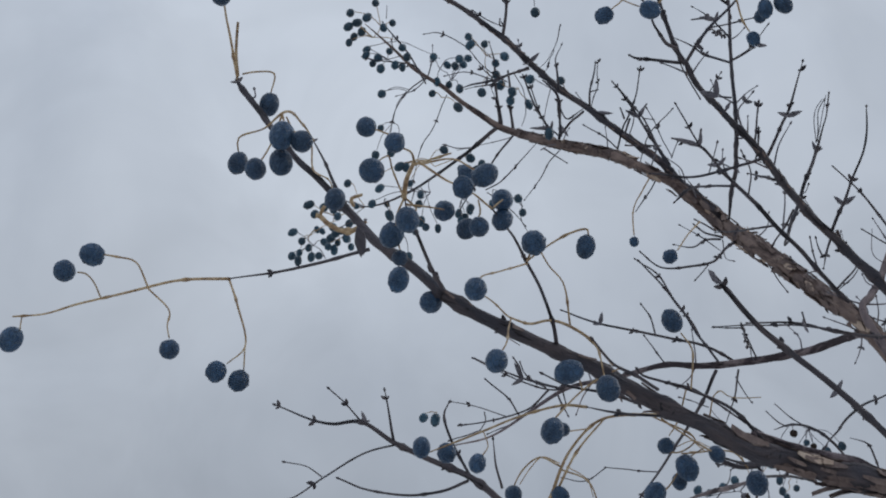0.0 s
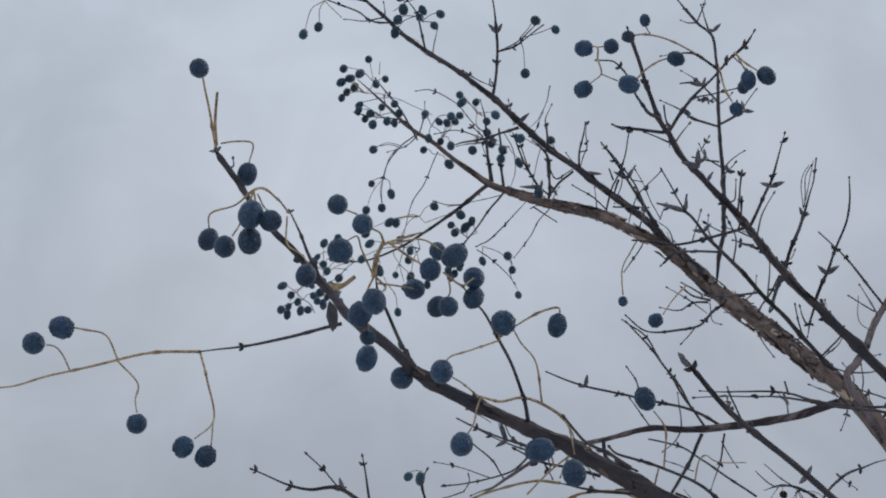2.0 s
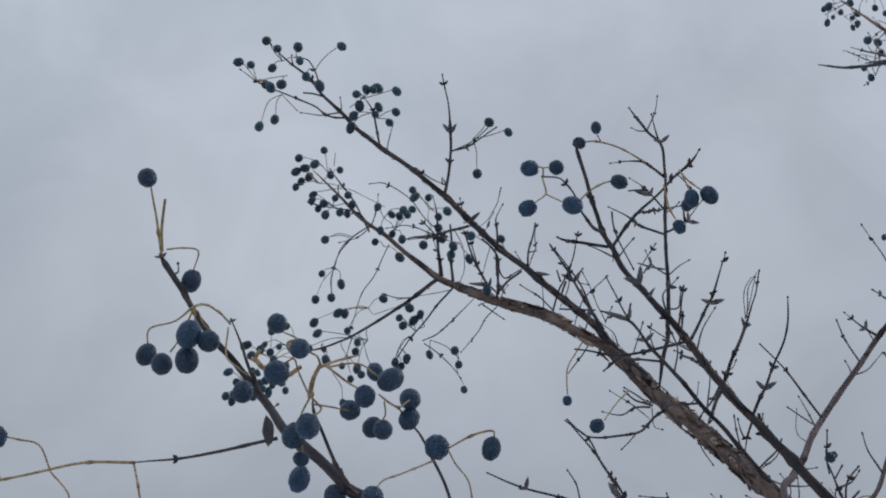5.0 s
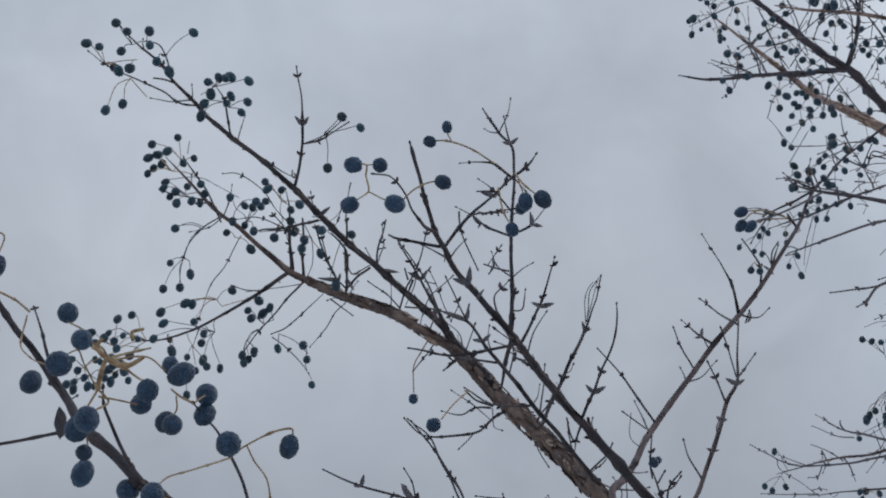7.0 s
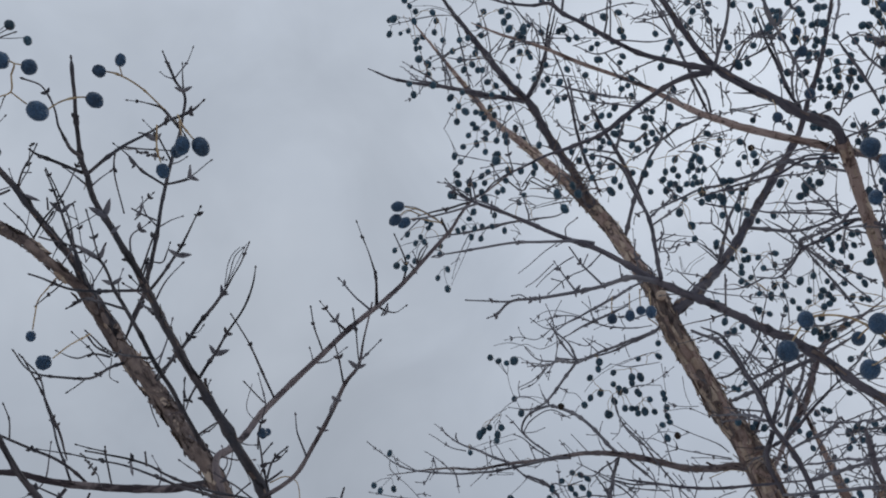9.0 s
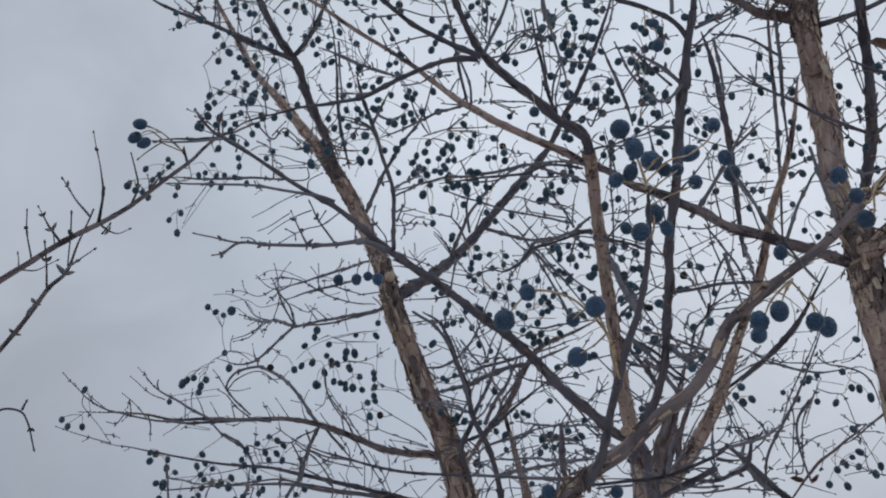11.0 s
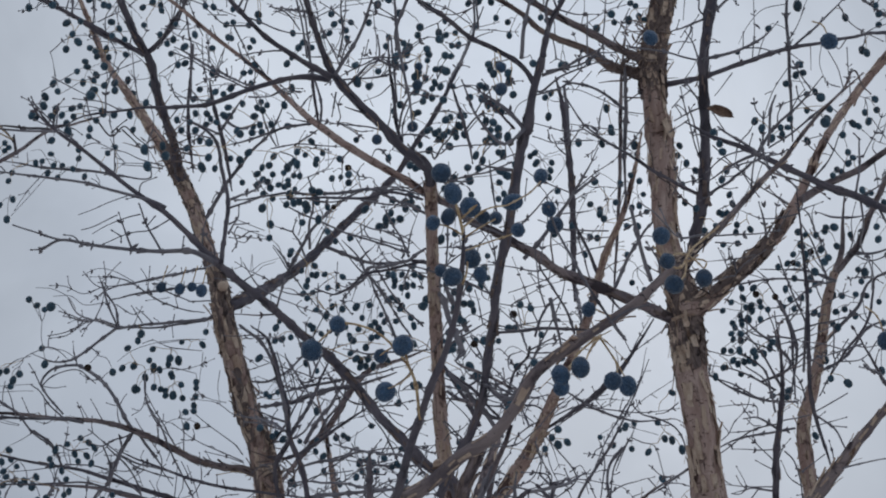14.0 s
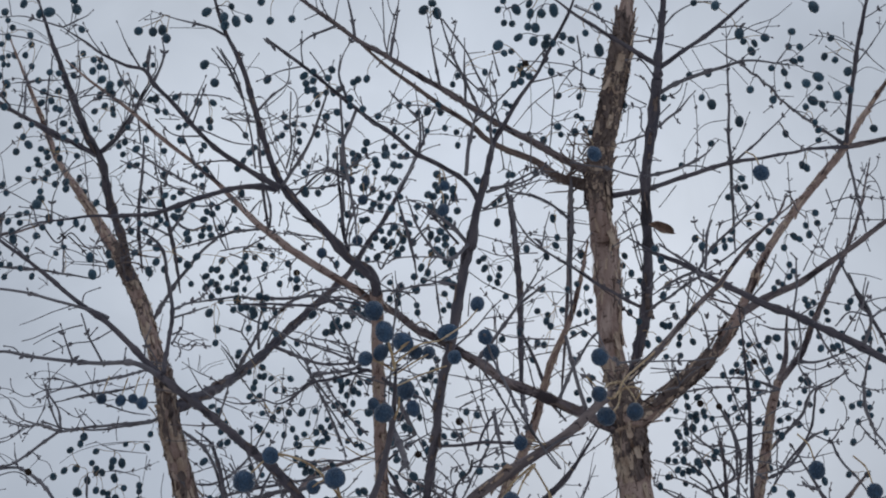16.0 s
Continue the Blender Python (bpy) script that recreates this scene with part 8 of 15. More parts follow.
panicle(tree_b, [(0.888,1.523,3.056), (0.871,1.522,3.066), (0.86,1.525,3.07)], (0.858,1.508,3.069,9.8), (0.869,1.513,3.07,9.8), (0.867,1.519,3.065,9.8), (0.866,1.548,3.066,9.8), (0.864,1.53,3.041,9.8), (0.836,1.539,3.055,9.8))
panicle(tree_b, [(0.888,1.523,3.056), (0.864,1.541,3.051)], (0.853,1.542,3.043,9.8), (0.846,1.558,3.022,9.8), (0.86,1.56,3.019,9.8), (0.824,1.565,3.034,9.8))
panicle(tree_b, [(0.897,1.498,3.044), (0.894,1.5,3.043)], (0.888,1.516,3.03,9.7), (0.884,1.512,3.007,9.7), (0.914,1.499,3.06,9.7))
panicle(tree_b, [(0.927,1.577,3.041), (0.927,1.58,3.038)], (0.931,1.574,3.034,10), (0.928,1.607,3.037,10), (0.945,1.603,3.015,12))
panicle(tree_b, [(0.924,1.428,3.014), (0.916,1.427,3.02), (0.912,1.43,3.02)], (0.913,1.45,3.009,9.5), (0.911,1.434,3.015,9.5), (0.932,1.451,3.013,9.5), (0.889,1.432,3.007,9.5), (0.924,1.431,3.022,9.5), (0.896,1.424,3.023,9.5), (0.939,1.423,3.021,9.5))
panicle(tree_b, [(0.945,1.389,3.002), (0.944,1.389,3.003)], (0.95,1.402,3,9.4))
panicle(tree_b, [(0.707,1.244,3.243), (0.695,1.235,3.26)], (0.684,1.225,3.26,12.2), (0.692,1.223,3.246,9.6))
panicle(tree_b, [(0.791,1.159,3.202), (0.801,1.143,3.204)], (0.817,1.147,3.215,9.5), (0.819,1.131,3.188,9.5))
panicle(tree_b, [(0.925,1.233,3.352), (0.922,1.24,3.35)], (0.923,1.247,3.333,11.5))
panicle(tree_b, [(0.917,1.156,3.256), (0.904,1.145,3.274)], (0.896,1.145,3.279,10), (0.901,1.131,3.273,9.1))
panicle(tree_b, [(0.978,1.125,3.141), (0.97,1.113,3.155), (0.967,1.105,3.163)], (0.964,1.102,3.164,9.8), (0.968,1.124,3.178,9.8), (0.964,1.109,3.134,9.8), (0.969,1.107,3.135,9.8), (0.987,1.092,3.17,9.8))
panicle(tree_b, [(0.745,1.254,3.371), (0.74,1.258,3.372)], (0.736,1.286,3.387,12.5), (0.755,1.26,3.359,12.5))
panicle(tree_b, [(1.17,1.074,3.342), (1.17,1.075,3.342), (1.173,1.077,3.337)], (1.192,1.074,3.347,10.9), (1.183,1.075,3.319,10.9), (1.172,1.078,3.335,10.9), (1.201,1.09,3.324,10.9), (1.163,1.085,3.324,12.5), (1.149,1.079,3.334,11.9))
panicle(tree_b, [(1.187,1.087,3.327), (1.175,1.097,3.331)], (1.17,1.102,3.32,10.9), (1.163,1.107,3.31,10.9))
panicle(tree_b, [(1.089,1.1,3.298), (1.093,1.108,3.29)], (1.108,1.126,3.282,10.6))
panicle(tree_b, [(1.196,1.018,3.287), (1.202,1.008,3.288)], (1.206,0.996,3.266,10.6))
panicle(tree_b, [(1.376,0.944,3.397), (1.366,0.947,3.403)], (1.351,0.968,3.384,11.4), (1.369,0.936,3.394,11.4))
panicle(tree_b, [(0.963,1.425,3.241), (0.959,1.425,3.245)], (0.956,1.419,3.224,12.5))
panicle(tree_b, [(1.036,1.42,3.222), (1.037,1.43,3.215)], (1.047,1.448,3.205,10.8))
panicle(tree_b, [(0.976,1.355,2.999), (0.96,1.343,3.02)], (0.954,1.339,3.03,9.8))
panicle(tree_b, [(1.028,1.283,3.122), (1.023,1.285,3.124)], (1.026,1.293,3.117,10.2))
panicle(tree_b, [(1.026,1.205,3.108), (1.016,1.21,3.112)], (1.003,1.224,3.103,10), (1.017,1.201,3.093,12.5))
panicle(tree_b, [(1.049,1.212,3.079), (1.043,1.208,3.086)], (1.031,1.21,3.072,10), (1.036,1.226,3.073,10), (1.051,1.202,3.089,12.5), (1.06,1.199,3.094,10))
panicle(tree_b, [(1.013,1.113,3.075), (1.019,1.111,3.072)], (1.031,1.135,3.058,9.6), (1.04,1.102,3.048,9.6), (1.027,1.116,3.087,9.6))
panicle(tree_b, [(1.046,1.119,3.079), (1.052,1.114,3.077)], (1.059,1.11,3.061,9.8))
panicle(tree_b, [(1.087,1.168,3.08), (1.084,1.168,3.082)], (1.093,1.178,3.081,10))
panicle(tree_b, [(1.072,1.219,3.051), (1.076,1.224,3.044)], (1.082,1.21,3.023,10), (1.087,1.253,3.03,10))
panicle(tree_b, [(1.093,1.22,3.002), (1.1,1.212,3.002)], (1.115,1.214,2.997,9.9))
panicle(tree_b, [(1.099,1.136,3.013), (1.099,1.146,3.006)], (1.115,1.17,3.004,9.7))
panicle(tree_b, [(0.924,0.995,2.977), (0.925,0.992,2.977)], (0.94,1.004,2.981,9.6))
panicle(tree_b, [(0.902,1.002,2.992), (0.905,0.989,2.998)], (0.917,0.987,3,8.8))
panicle(tree_b, [(1.008,0.978,3.072), (1.004,0.99,3.068)], (1.014,1.012,3.066,9.3))
panicle(tree_b, [(1.234,1.05,3.28), (1.241,1.062,3.265)], (1.249,1.072,3.235,9.8))
panicle(tree_b, [(1.204,1.107,3.296), (1.214,1.095,3.295)], (1.23,1.091,3.284,9.9))
panicle(tree_b, [(1.422,1.066,3.313), (1.434,1.059,3.307)], (1.437,1.048,3.289,11.5), (1.464,1.037,3.307,11.5), (1.458,1.071,3.282,11.5), (1.451,1.087,3.287,11.5))
panicle(tree_b, [(1.437,1.111,3.293), (1.437,1.11,3.294)], (1.44,1.099,3.291,12.5), (1.455,1.135,3.284,11.6))
panicle(tree_b, [(1.148,1.073,3.019), (1.144,1.079,3.019)], (1.163,1.086,3.021,9.8), (1.136,1.096,3.003,9.8))
panicle(tree_b, [(1.129,1.114,3.003), (1.131,1.115,3.001)], (1.127,1.111,2.993,9.7), (1.133,1.125,2.998,9.7), (1.153,1.137,2.995,9.7), (1.143,1.112,2.973,9.7))
panicle(tree_b, [(1.451,1.157,3.273), (1.457,1.151,3.272)], (1.454,1.142,3.253,11.6), (1.466,1.148,3.243,11.6))
panicle(tree_b, [(1.331,0.62,2.886), (1.328,0.622,2.888)], (1.331,0.628,2.889,11.3), (1.348,0.634,2.888,8.9))
panicle(tree_b, [(1.336,0.636,2.846), (1.332,0.637,2.849)], (1.328,0.638,2.835,8.8))
tree_c = tree(1.22, 0.9, "leafless berry tree with bare dark limbs and blue-black drupes")
limb(tree_c, "dark_limb", (1.079,0.8,2.61,1.61), (1.052,0.816,2.593,1.72), (1.036,0.829,2.584,1.59), (1.013,0.839,2.567,1.57), (1.005,0.853,2.55,1.3), (0.986,0.861,2.533,1.02), (0.971,0.874,2.538,0.77))
limbs(tree_c, "twig",
    [(0.904,0.77,2.545,0.48), (0.954,0.774,2.568,0.91), (1.012,0.782,2.599,0.92), (1.084,0.807,2.632,0.37)],
    [(1.095,0.942,2.739,0.41), (1.105,0.923,2.697,1.03), (1.115,0.9,2.649,1.21), (1.123,0.877,2.606,1.21), (1.132,0.847,2.563,1.21)])
limb(tree_c, "dark_limb", (0.99,0.978,2.748,0.65), (1.01,0.925,2.735,1.47), (1.031,0.862,2.714,1.69), (1.033,0.815,2.699,1.66), (1.048,0.781,2.679,1.65))
limbs(tree_c, "twig",
    [(1.03,0.867,2.712,1.25), (1.03,0.812,2.674,1.03), (1.037,0.781,2.658,0.54)],
    [(1.044,0.734,2.712,0.55), (1.045,0.73,2.664,0.88), (1.028,0.719,2.619,0.54)],
    [(1.015,0.65,2.645,0.64), (1.034,0.661,2.621,1.23), (1.043,0.661,2.584,0.75)],
    [(1.017,0.719,2.648,0.88), (1.027,0.702,2.654,1.17), (1.02,0.653,2.632,0.96), (1.018,0.628,2.627,0.5)])
limb(tree_c, "dark_limb", (0.9,0.729,2.816,0.72), (0.906,0.731,2.777,1.33), (0.896,0.738,2.764,1.3), (0.883,0.748,2.736,1.53), (0.876,0.754,2.721,1.52))
limbs(tree_c, "twig",
    [(0.906,0.731,2.777,1.44), (0.932,0.729,2.786,1.17), (0.954,0.73,2.812,0.89)],
    [(0.875,0.758,2.735,1.14), (0.903,0.744,2.752,1.15), (0.932,0.738,2.779,1.32), (0.948,0.73,2.802,1.01), (0.962,0.714,2.818,0.4)])
limb(tree_c, "dark_limb", (0.935,0.744,2.852,0.86), (0.948,0.75,2.801,1.72), (0.954,0.748,2.765,2.13), (0.961,0.745,2.711,2.08), (0.965,0.743,2.693,2.08))
limb(tree_c, "twig", (0.962,0.745,2.71,1.44), (0.936,0.71,2.716,1.27), (0.926,0.676,2.722,0.95), (0.912,0.657,2.72,0.37))
limb(tree_c, "dark_limb", (0.873,0.595,2.63,0.52), (0.89,0.598,2.611,1.38), (0.895,0.593,2.578,1.81), (0.902,0.592,2.555,1.53), (0.909,0.593,2.532,0.6))
limbs(tree_c, "twig",
    [(0.9,0.595,2.571,1.01), (0.906,0.588,2.588,1.01), (0.914,0.583,2.6,0.87), (0.927,0.58,2.606,0.35)],
    [(0.949,0.643,2.662,0.76), (0.947,0.644,2.663,0.76), (0.918,0.64,2.644,0.77), (0.896,0.638,2.62,0.65)],
    [(0.882,0.597,2.62,0.77), (0.874,0.573,2.604,0.65), (0.871,0.554,2.585,0.52), (0.873,0.556,2.583,0.52)])
limb(tree_c, "dark_limb", (0.92,0.546,2.559,1.57), (0.9,0.551,2.571,1.37), (0.885,0.553,2.577,1.16), (0.873,0.554,2.583,0.52))
limbs(tree_c, "twig",
    [(0.99,0.717,2.68,0.85), (0.998,0.711,2.678,0.85), (0.989,0.691,2.668,1.12), (0.984,0.667,2.655,0.83), (0.981,0.633,2.633,0.69), (0.948,0.573,2.576,0.34)],
    [(1.021,0.844,2.765,0.42), (1.019,0.835,2.774,1.06), (1.026,0.829,2.773,1.25), (1.039,0.828,2.761,0.94)],
    [(0.892,0.768,2.71,0.51), (0.908,0.756,2.705,1.21), (0.922,0.746,2.7,1.42), (0.945,0.748,2.691,1.14)],
    [(0.948,0.831,2.766,0.41), (0.967,0.819,2.758,0.76), (0.978,0.805,2.758,0.41)],
    [(0.948,0.734,2.684,1.14), (0.934,0.692,2.651,0.93), (0.916,0.661,2.615,0.36)],
    [(0.99,0.717,2.68,1.14), (0.997,0.718,2.673,1.14), (0.982,0.694,2.667,1.12), (0.969,0.67,2.661,0.94), (0.949,0.643,2.662,0.37)])
limbs(tree_c, "twig",
    [(1.072,0.772,2.612,0.53), (1.054,0.732,2.582,0.96), (1.017,0.68,2.532,0.91), (0.981,0.635,2.49,0.34)],
    [(1.072,0.763,2.539,0.51), (1.061,0.751,2.56,0.96), (1.038,0.729,2.601,1.14), (1.02,0.712,2.633,0.96), (1.003,0.704,2.656,0.38)],
    [(1.087,0.782,2.59,1.17), (1.08,0.748,2.592,0.98), (1.066,0.72,2.581,0.38)],
    [(1.019,0.736,2.662,1.44), (1.012,0.709,2.643,1.42), (1.011,0.688,2.629,1.07), (1.006,0.669,2.617,0.5)])
limb(tree_c, "dark_limb", (1.1,0.839,2.643,1.94), (1.103,0.815,2.628,2.18), (1.091,0.779,2.588,2.12), (1.076,0.742,2.552,1.79), (1.061,0.707,2.515,1.47), (1.014,0.648,2.447,0.62))
limb(tree_c, "twig", (1.116,0.809,2.588,2.83), (1.113,0.797,2.567,3.36), (1.116,0.791,2.537,3.32), (1.107,0.772,2.497,3.78), (1.105,0.764,2.473,3.15), (1.086,0.757,2.448,1.18))
limb(tree_c, "dark_limb", (1.026,0.659,2.41,1.6), (1.031,0.652,2.411,1.6), (1.042,0.638,2.412,1.71), (1.063,0.623,2.421,1.72), (1.089,0.605,2.427,1.58), (1.106,0.587,2.426,0.63))
limbs(tree_c, "twig",
    [(1.064,0.665,2.466,0.36), (1.069,0.655,2.437,0.88), (1.069,0.647,2.411,1.02)],
    [(1.06,0.655,2.478,0.36), (1.069,0.652,2.44,0.77), (1.071,0.648,2.409,0.77)])
limb(tree_c, "dark_limb", (1.063,0.631,2.414,1.38), (1.072,0.628,2.441,1.41), (1.084,0.624,2.465,1.21), (1.093,0.617,2.478,0.65))
limbs(tree_c, "twig",
    [(1.081,0.621,2.47,2.42), (1.089,0.621,2.447,2.02), (1.1,0.623,2.417,1.06)],
    [(1.073,0.646,2.408,1.02), (1.079,0.632,2.414,0.9), (1.093,0.618,2.428,0.77)])
limb(tree_c, "dark_limb", (1.071,0.644,2.411,1.39), (1.082,0.655,2.407,1.41), (1.087,0.675,2.403,1.41), (1.105,0.696,2.4,1.43), (1.111,0.706,2.386,1.2))
limbs(tree_c, "twig",
    [(1.074,0.647,2.406,1.02), (1.084,0.636,2.406,0.77), (1.097,0.619,2.407,0.77)],
    [(1.09,0.678,2.402,0.48), (1.085,0.682,2.405,0.48), (1.085,0.681,2.421,0.96), (1.094,0.674,2.429,0.36)])
limb(tree_c, "grey_limb", (1.086,0.757,2.448,0.45), (1.084,0.758,2.449,0.45), (1.087,0.754,2.443,1.06), (1.078,0.72,2.414,1.46), (1.06,0.678,2.375,1.44), (1.039,0.642,2.339,1.39), (0.914,0.537,2.231,0.56))
limb(tree_c, "dark_limb", (1.019,0.725,2.394,0.63), (1.052,0.721,2.389,1.38), (1.078,0.718,2.384,1.62), (1.1,0.72,2.378,1.38), (1.121,0.715,2.366,0.73), (1.114,0.719,2.371,0.73))
limb(tree_c, "twig", (1.168,0.841,2.542,1.51), (1.158,0.816,2.54,1.49), (1.153,0.786,2.538,1.25), (1.147,0.755,2.537,0.52))
limb(tree_c, "grey_limb", (1.192,0.868,2.496,0.9), (1.199,0.861,2.495,0.9), (1.146,0.793,2.438,1.65), (1.093,0.732,2.381,1.87))
limbs(tree_c, "twig",
    [(1.075,0.704,2.389,3.14), (1.08,0.687,2.366,2.62), (1.072,0.649,2.358,1.14)],
    [(1.075,0.707,2.419,0.48), (1.09,0.707,2.405,0.9), (1.105,0.707,2.39,0.9), (1.114,0.719,2.371,0.48)],
    [(1.207,0.877,2.473,0.64), (1.176,0.834,2.423,1.01), (1.144,0.791,2.379,0.5)],
    [(1.124,0.866,2.401,0.51), (1.126,0.851,2.414,0.51), (1.125,0.844,2.421,0.82), (1.125,0.835,2.425,0.38)],
    [(1.374,0.925,2.493,0.58), (1.367,0.93,2.498,0.58), (1.369,0.916,2.485,1.09), (1.369,0.903,2.476,1.09), (1.37,0.891,2.466,0.43)])
limb(tree_c, "dark_limb", (1.004,0.67,2.194,0.75), (1.007,0.647,2.182,1.52), (1.01,0.624,2.174,1.91), (1.008,0.604,2.172,1.91), (1.004,0.586,2.171,2.15), (0.996,0.577,2.175,1.91), (0.981,0.564,2.18,1.43))
limbs(tree_c, "twig",
    [(1.033,0.64,2.19,1.58), (0.95,0.586,2.15,0.51)],
    [(0.949,0.582,2.158,1.87), (0.943,0.578,2.167,1.41), (0.939,0.573,2.176,0.56)],
    [(0.951,0.582,2.157,1.66), (0.957,0.576,2.155,1.41), (0.964,0.569,2.155,0.65)],
    [(0.951,0.574,2.163,1.62), (0.978,0.565,2.176,1.65), (1.002,0.562,2.189,1.43), (1.022,0.556,2.207,0.51)],
    [(1.152,0.699,2.352,0.71), (1.246,0.756,2.394,0.96), (1.346,0.815,2.436,0.48), (1.353,0.816,2.426,0.48)],
    [(1.026,0.608,2.224,0.71), (1.019,0.589,2.205,1.54), (1.011,0.573,2.198,1.35), (1.002,0.563,2.196,0.61), (1.005,0.561,2.192,0.61)],
    [(0.957,0.703,2.211,0.62), (0.969,0.699,2.198,0.62), (0.952,0.665,2.178,0.62), (0.927,0.62,2.147,0.62)])
limb(tree_c, "grey_limb", (1.451,0.999,2.459,0.62), (1.477,0.97,2.457,1.32), (1.502,0.939,2.46,1.55), (1.518,0.912,2.467,1.17), (1.538,0.887,2.469,0.46))
limbs(tree_c, "twig",
    [(1.502,0.939,2.46,1.36), (1.495,0.898,2.44,1.15), (1.487,0.861,2.423,0.61), (1.487,0.859,2.426,0.61)],
    [(0.916,0.649,2.133,0.38), (0.92,0.64,2.137,0.71), (0.913,0.64,2.145,0.62)])
limb(tree_c, "grey_limb", (1.22,0.885,1.05,14.94), (1.16,0.86,1.5,14), (0.97,0.76,1.85,12.13), (0.83,0.67,1.98,11.21), (0.738,0.6,2.022,6.78), (0.735,0.573,2.032,6.38), (0.731,0.547,2.041,5.64), (0.73,0.523,2.046,5.1), (0.738,0.502,2.057,4.77), (0.739,0.476,2.069,4.57), (0.742,0.456,2.075,4.22), (0.744,0.434,2.092,4.05), (0.742,0.411,2.114,4.05), (0.748,0.388,2.127,3.74), (0.77,0.374,2.15,3.32), (0.784,0.356,2.167,3.19), (0.796,0.335,2.19,3.05), (0.822,0.328,2.22,2.97), (0.855,0.321,2.259,2.75), (0.88,0.306,2.296,2.46), (0.912,0.293,2.341,2.16), (0.93,0.28,2.368,2), (0.946,0.248,2.412,1.39), (0.969,0.207,2.457,0.55))
limbs(tree_c, "dark_limb",
    [(0.734,0.545,2.04,3.63), (0.707,0.507,2.033,3.07), (0.689,0.484,2.038,2.62), (0.662,0.452,2.042,2.52), (0.651,0.435,2.051,2.31), (0.641,0.42,2.057,2.29), (0.631,0.402,2.065,2.08), (0.618,0.384,2.076,1.89), (0.605,0.369,2.086,1.69), (0.58,0.347,2.096,0.99)],
    [(1.22,0.89,1,10.96), (1.2,0.88,1.5,10.11), (1.18,0.84,2.1,9.26), (1.183,0.841,2.364,5.93), (1.156,0.855,2.378,5.43), (1.124,0.866,2.401,5.18), (1.097,0.882,2.429,5.23), (1.087,0.899,2.458,5.29), (1.037,0.905,2.485,5), (0.977,0.888,2.476,4.85), (0.921,0.869,2.466,4.44), (0.856,0.846,2.45,4.03), (0.792,0.832,2.443,3.66)])
limbs(tree_c, "dark_limb",
    [(0.792,0.832,2.443,3.58), (0.759,0.843,2.466,3.12), (0.732,0.853,2.483,2.91), (0.701,0.869,2.501,2.46), (0.675,0.888,2.525,2.03), (0.641,0.887,2.528,1.77), (0.612,0.892,2.534,1.53), (0.584,0.887,2.534,0.92), (0.569,0.881,2.538,0.38)],
    [(0.792,0.829,2.446,2.24), (0.802,0.842,2.506,2.32), (0.803,0.851,2.562,2.15), (0.802,0.864,2.602,1.96), (0.794,0.875,2.649,1.75), (0.786,0.894,2.673,1.29), (0.778,0.919,2.694,0.46)])
limbs(tree_c, "twig",
    [(0.792,0.832,2.443,2.97), (0.764,0.835,2.444,2.69), (0.727,0.842,2.424,2.15), (0.703,0.856,2.42,1.89), (0.669,0.874,2.413,1.64), (0.643,0.889,2.41,1.39), (0.635,0.905,2.403,1.18), (0.63,0.912,2.402,0.52)],
    [(0.644,0.887,2.41,1.16), (0.626,0.902,2.414,0.82), (0.608,0.916,2.42,0.7)],
    [(0.702,0.856,2.42,1.19), (0.691,0.858,2.438,0.81), (0.68,0.856,2.45,0.38)],
    [(0.729,0.845,2.428,1.2), (0.711,0.853,2.455,0.96), (0.701,0.857,2.477,0.73)],
    [(0.729,0.851,2.489,1.73), (0.713,0.861,2.495,1.73), (0.681,0.879,2.494,1.47), (0.656,0.889,2.494,1.34), (0.624,0.911,2.49,1.21), (0.585,0.94,2.488,0.72)])
limbs(tree_c, "twig",
    [(0.613,0.892,2.534,1.22), (0.588,0.898,2.52,1.2), (0.565,0.912,2.515,0.95), (0.549,0.918,2.509,0.71)],
    [(0.612,0.893,2.534,0.97), (0.605,0.887,2.546,0.83), (0.601,0.882,2.554,0.55)],
    [(0.602,0.938,2.521,0.98), (0.595,0.936,2.53,1.23), (0.591,0.934,2.536,0.98)])
limb(tree_c, "stem", (1.22,0.9,-0.03,26.91), (1.22,0.88,0.9,22.77), (1.26,0.9,1.7,17.59), (1.307,0.947,2.317,10.48), (1.278,0.922,2.367,9.77), (1.246,0.9,2.417,9.07), (1.215,0.883,2.461,8.37), (1.186,0.864,2.505,7.68), (1.155,0.843,2.553,7.33), (1.112,0.812,2.589,7.23), (1.079,0.788,2.625,7.19), (1.044,0.761,2.65,7.44), (1.017,0.741,2.66,8.02))
limbs(tree_c, "dark_limb",
    [(1.019,0.741,2.658,5.6), (1.002,0.732,2.666,6.02), (0.991,0.735,2.674,5.8), (0.964,0.741,2.679,5.3), (0.928,0.744,2.694,5.03), (0.894,0.749,2.707,5), (0.865,0.758,2.728,4.54), (0.837,0.755,2.746,3.68), (0.806,0.743,2.765,3.43), (0.78,0.736,2.792,3.2), (0.747,0.729,2.825,2.75), (0.72,0.728,2.85,2.29), (0.695,0.723,2.874,1.75), (0.671,0.717,2.899,0.72)],
    [(0.86,0.765,2.727,3.56), (0.846,0.779,2.729,3.32), (0.829,0.8,2.727,3.05), (0.803,0.817,2.706,2.76), (0.779,0.836,2.682,2.72), (0.758,0.86,2.664,2.21), (0.736,0.877,2.656,1.96), (0.714,0.892,2.648,1.69), (0.687,0.905,2.63,1.2), (0.648,0.913,2.596,0.93), (0.625,0.907,2.559,0.67)])
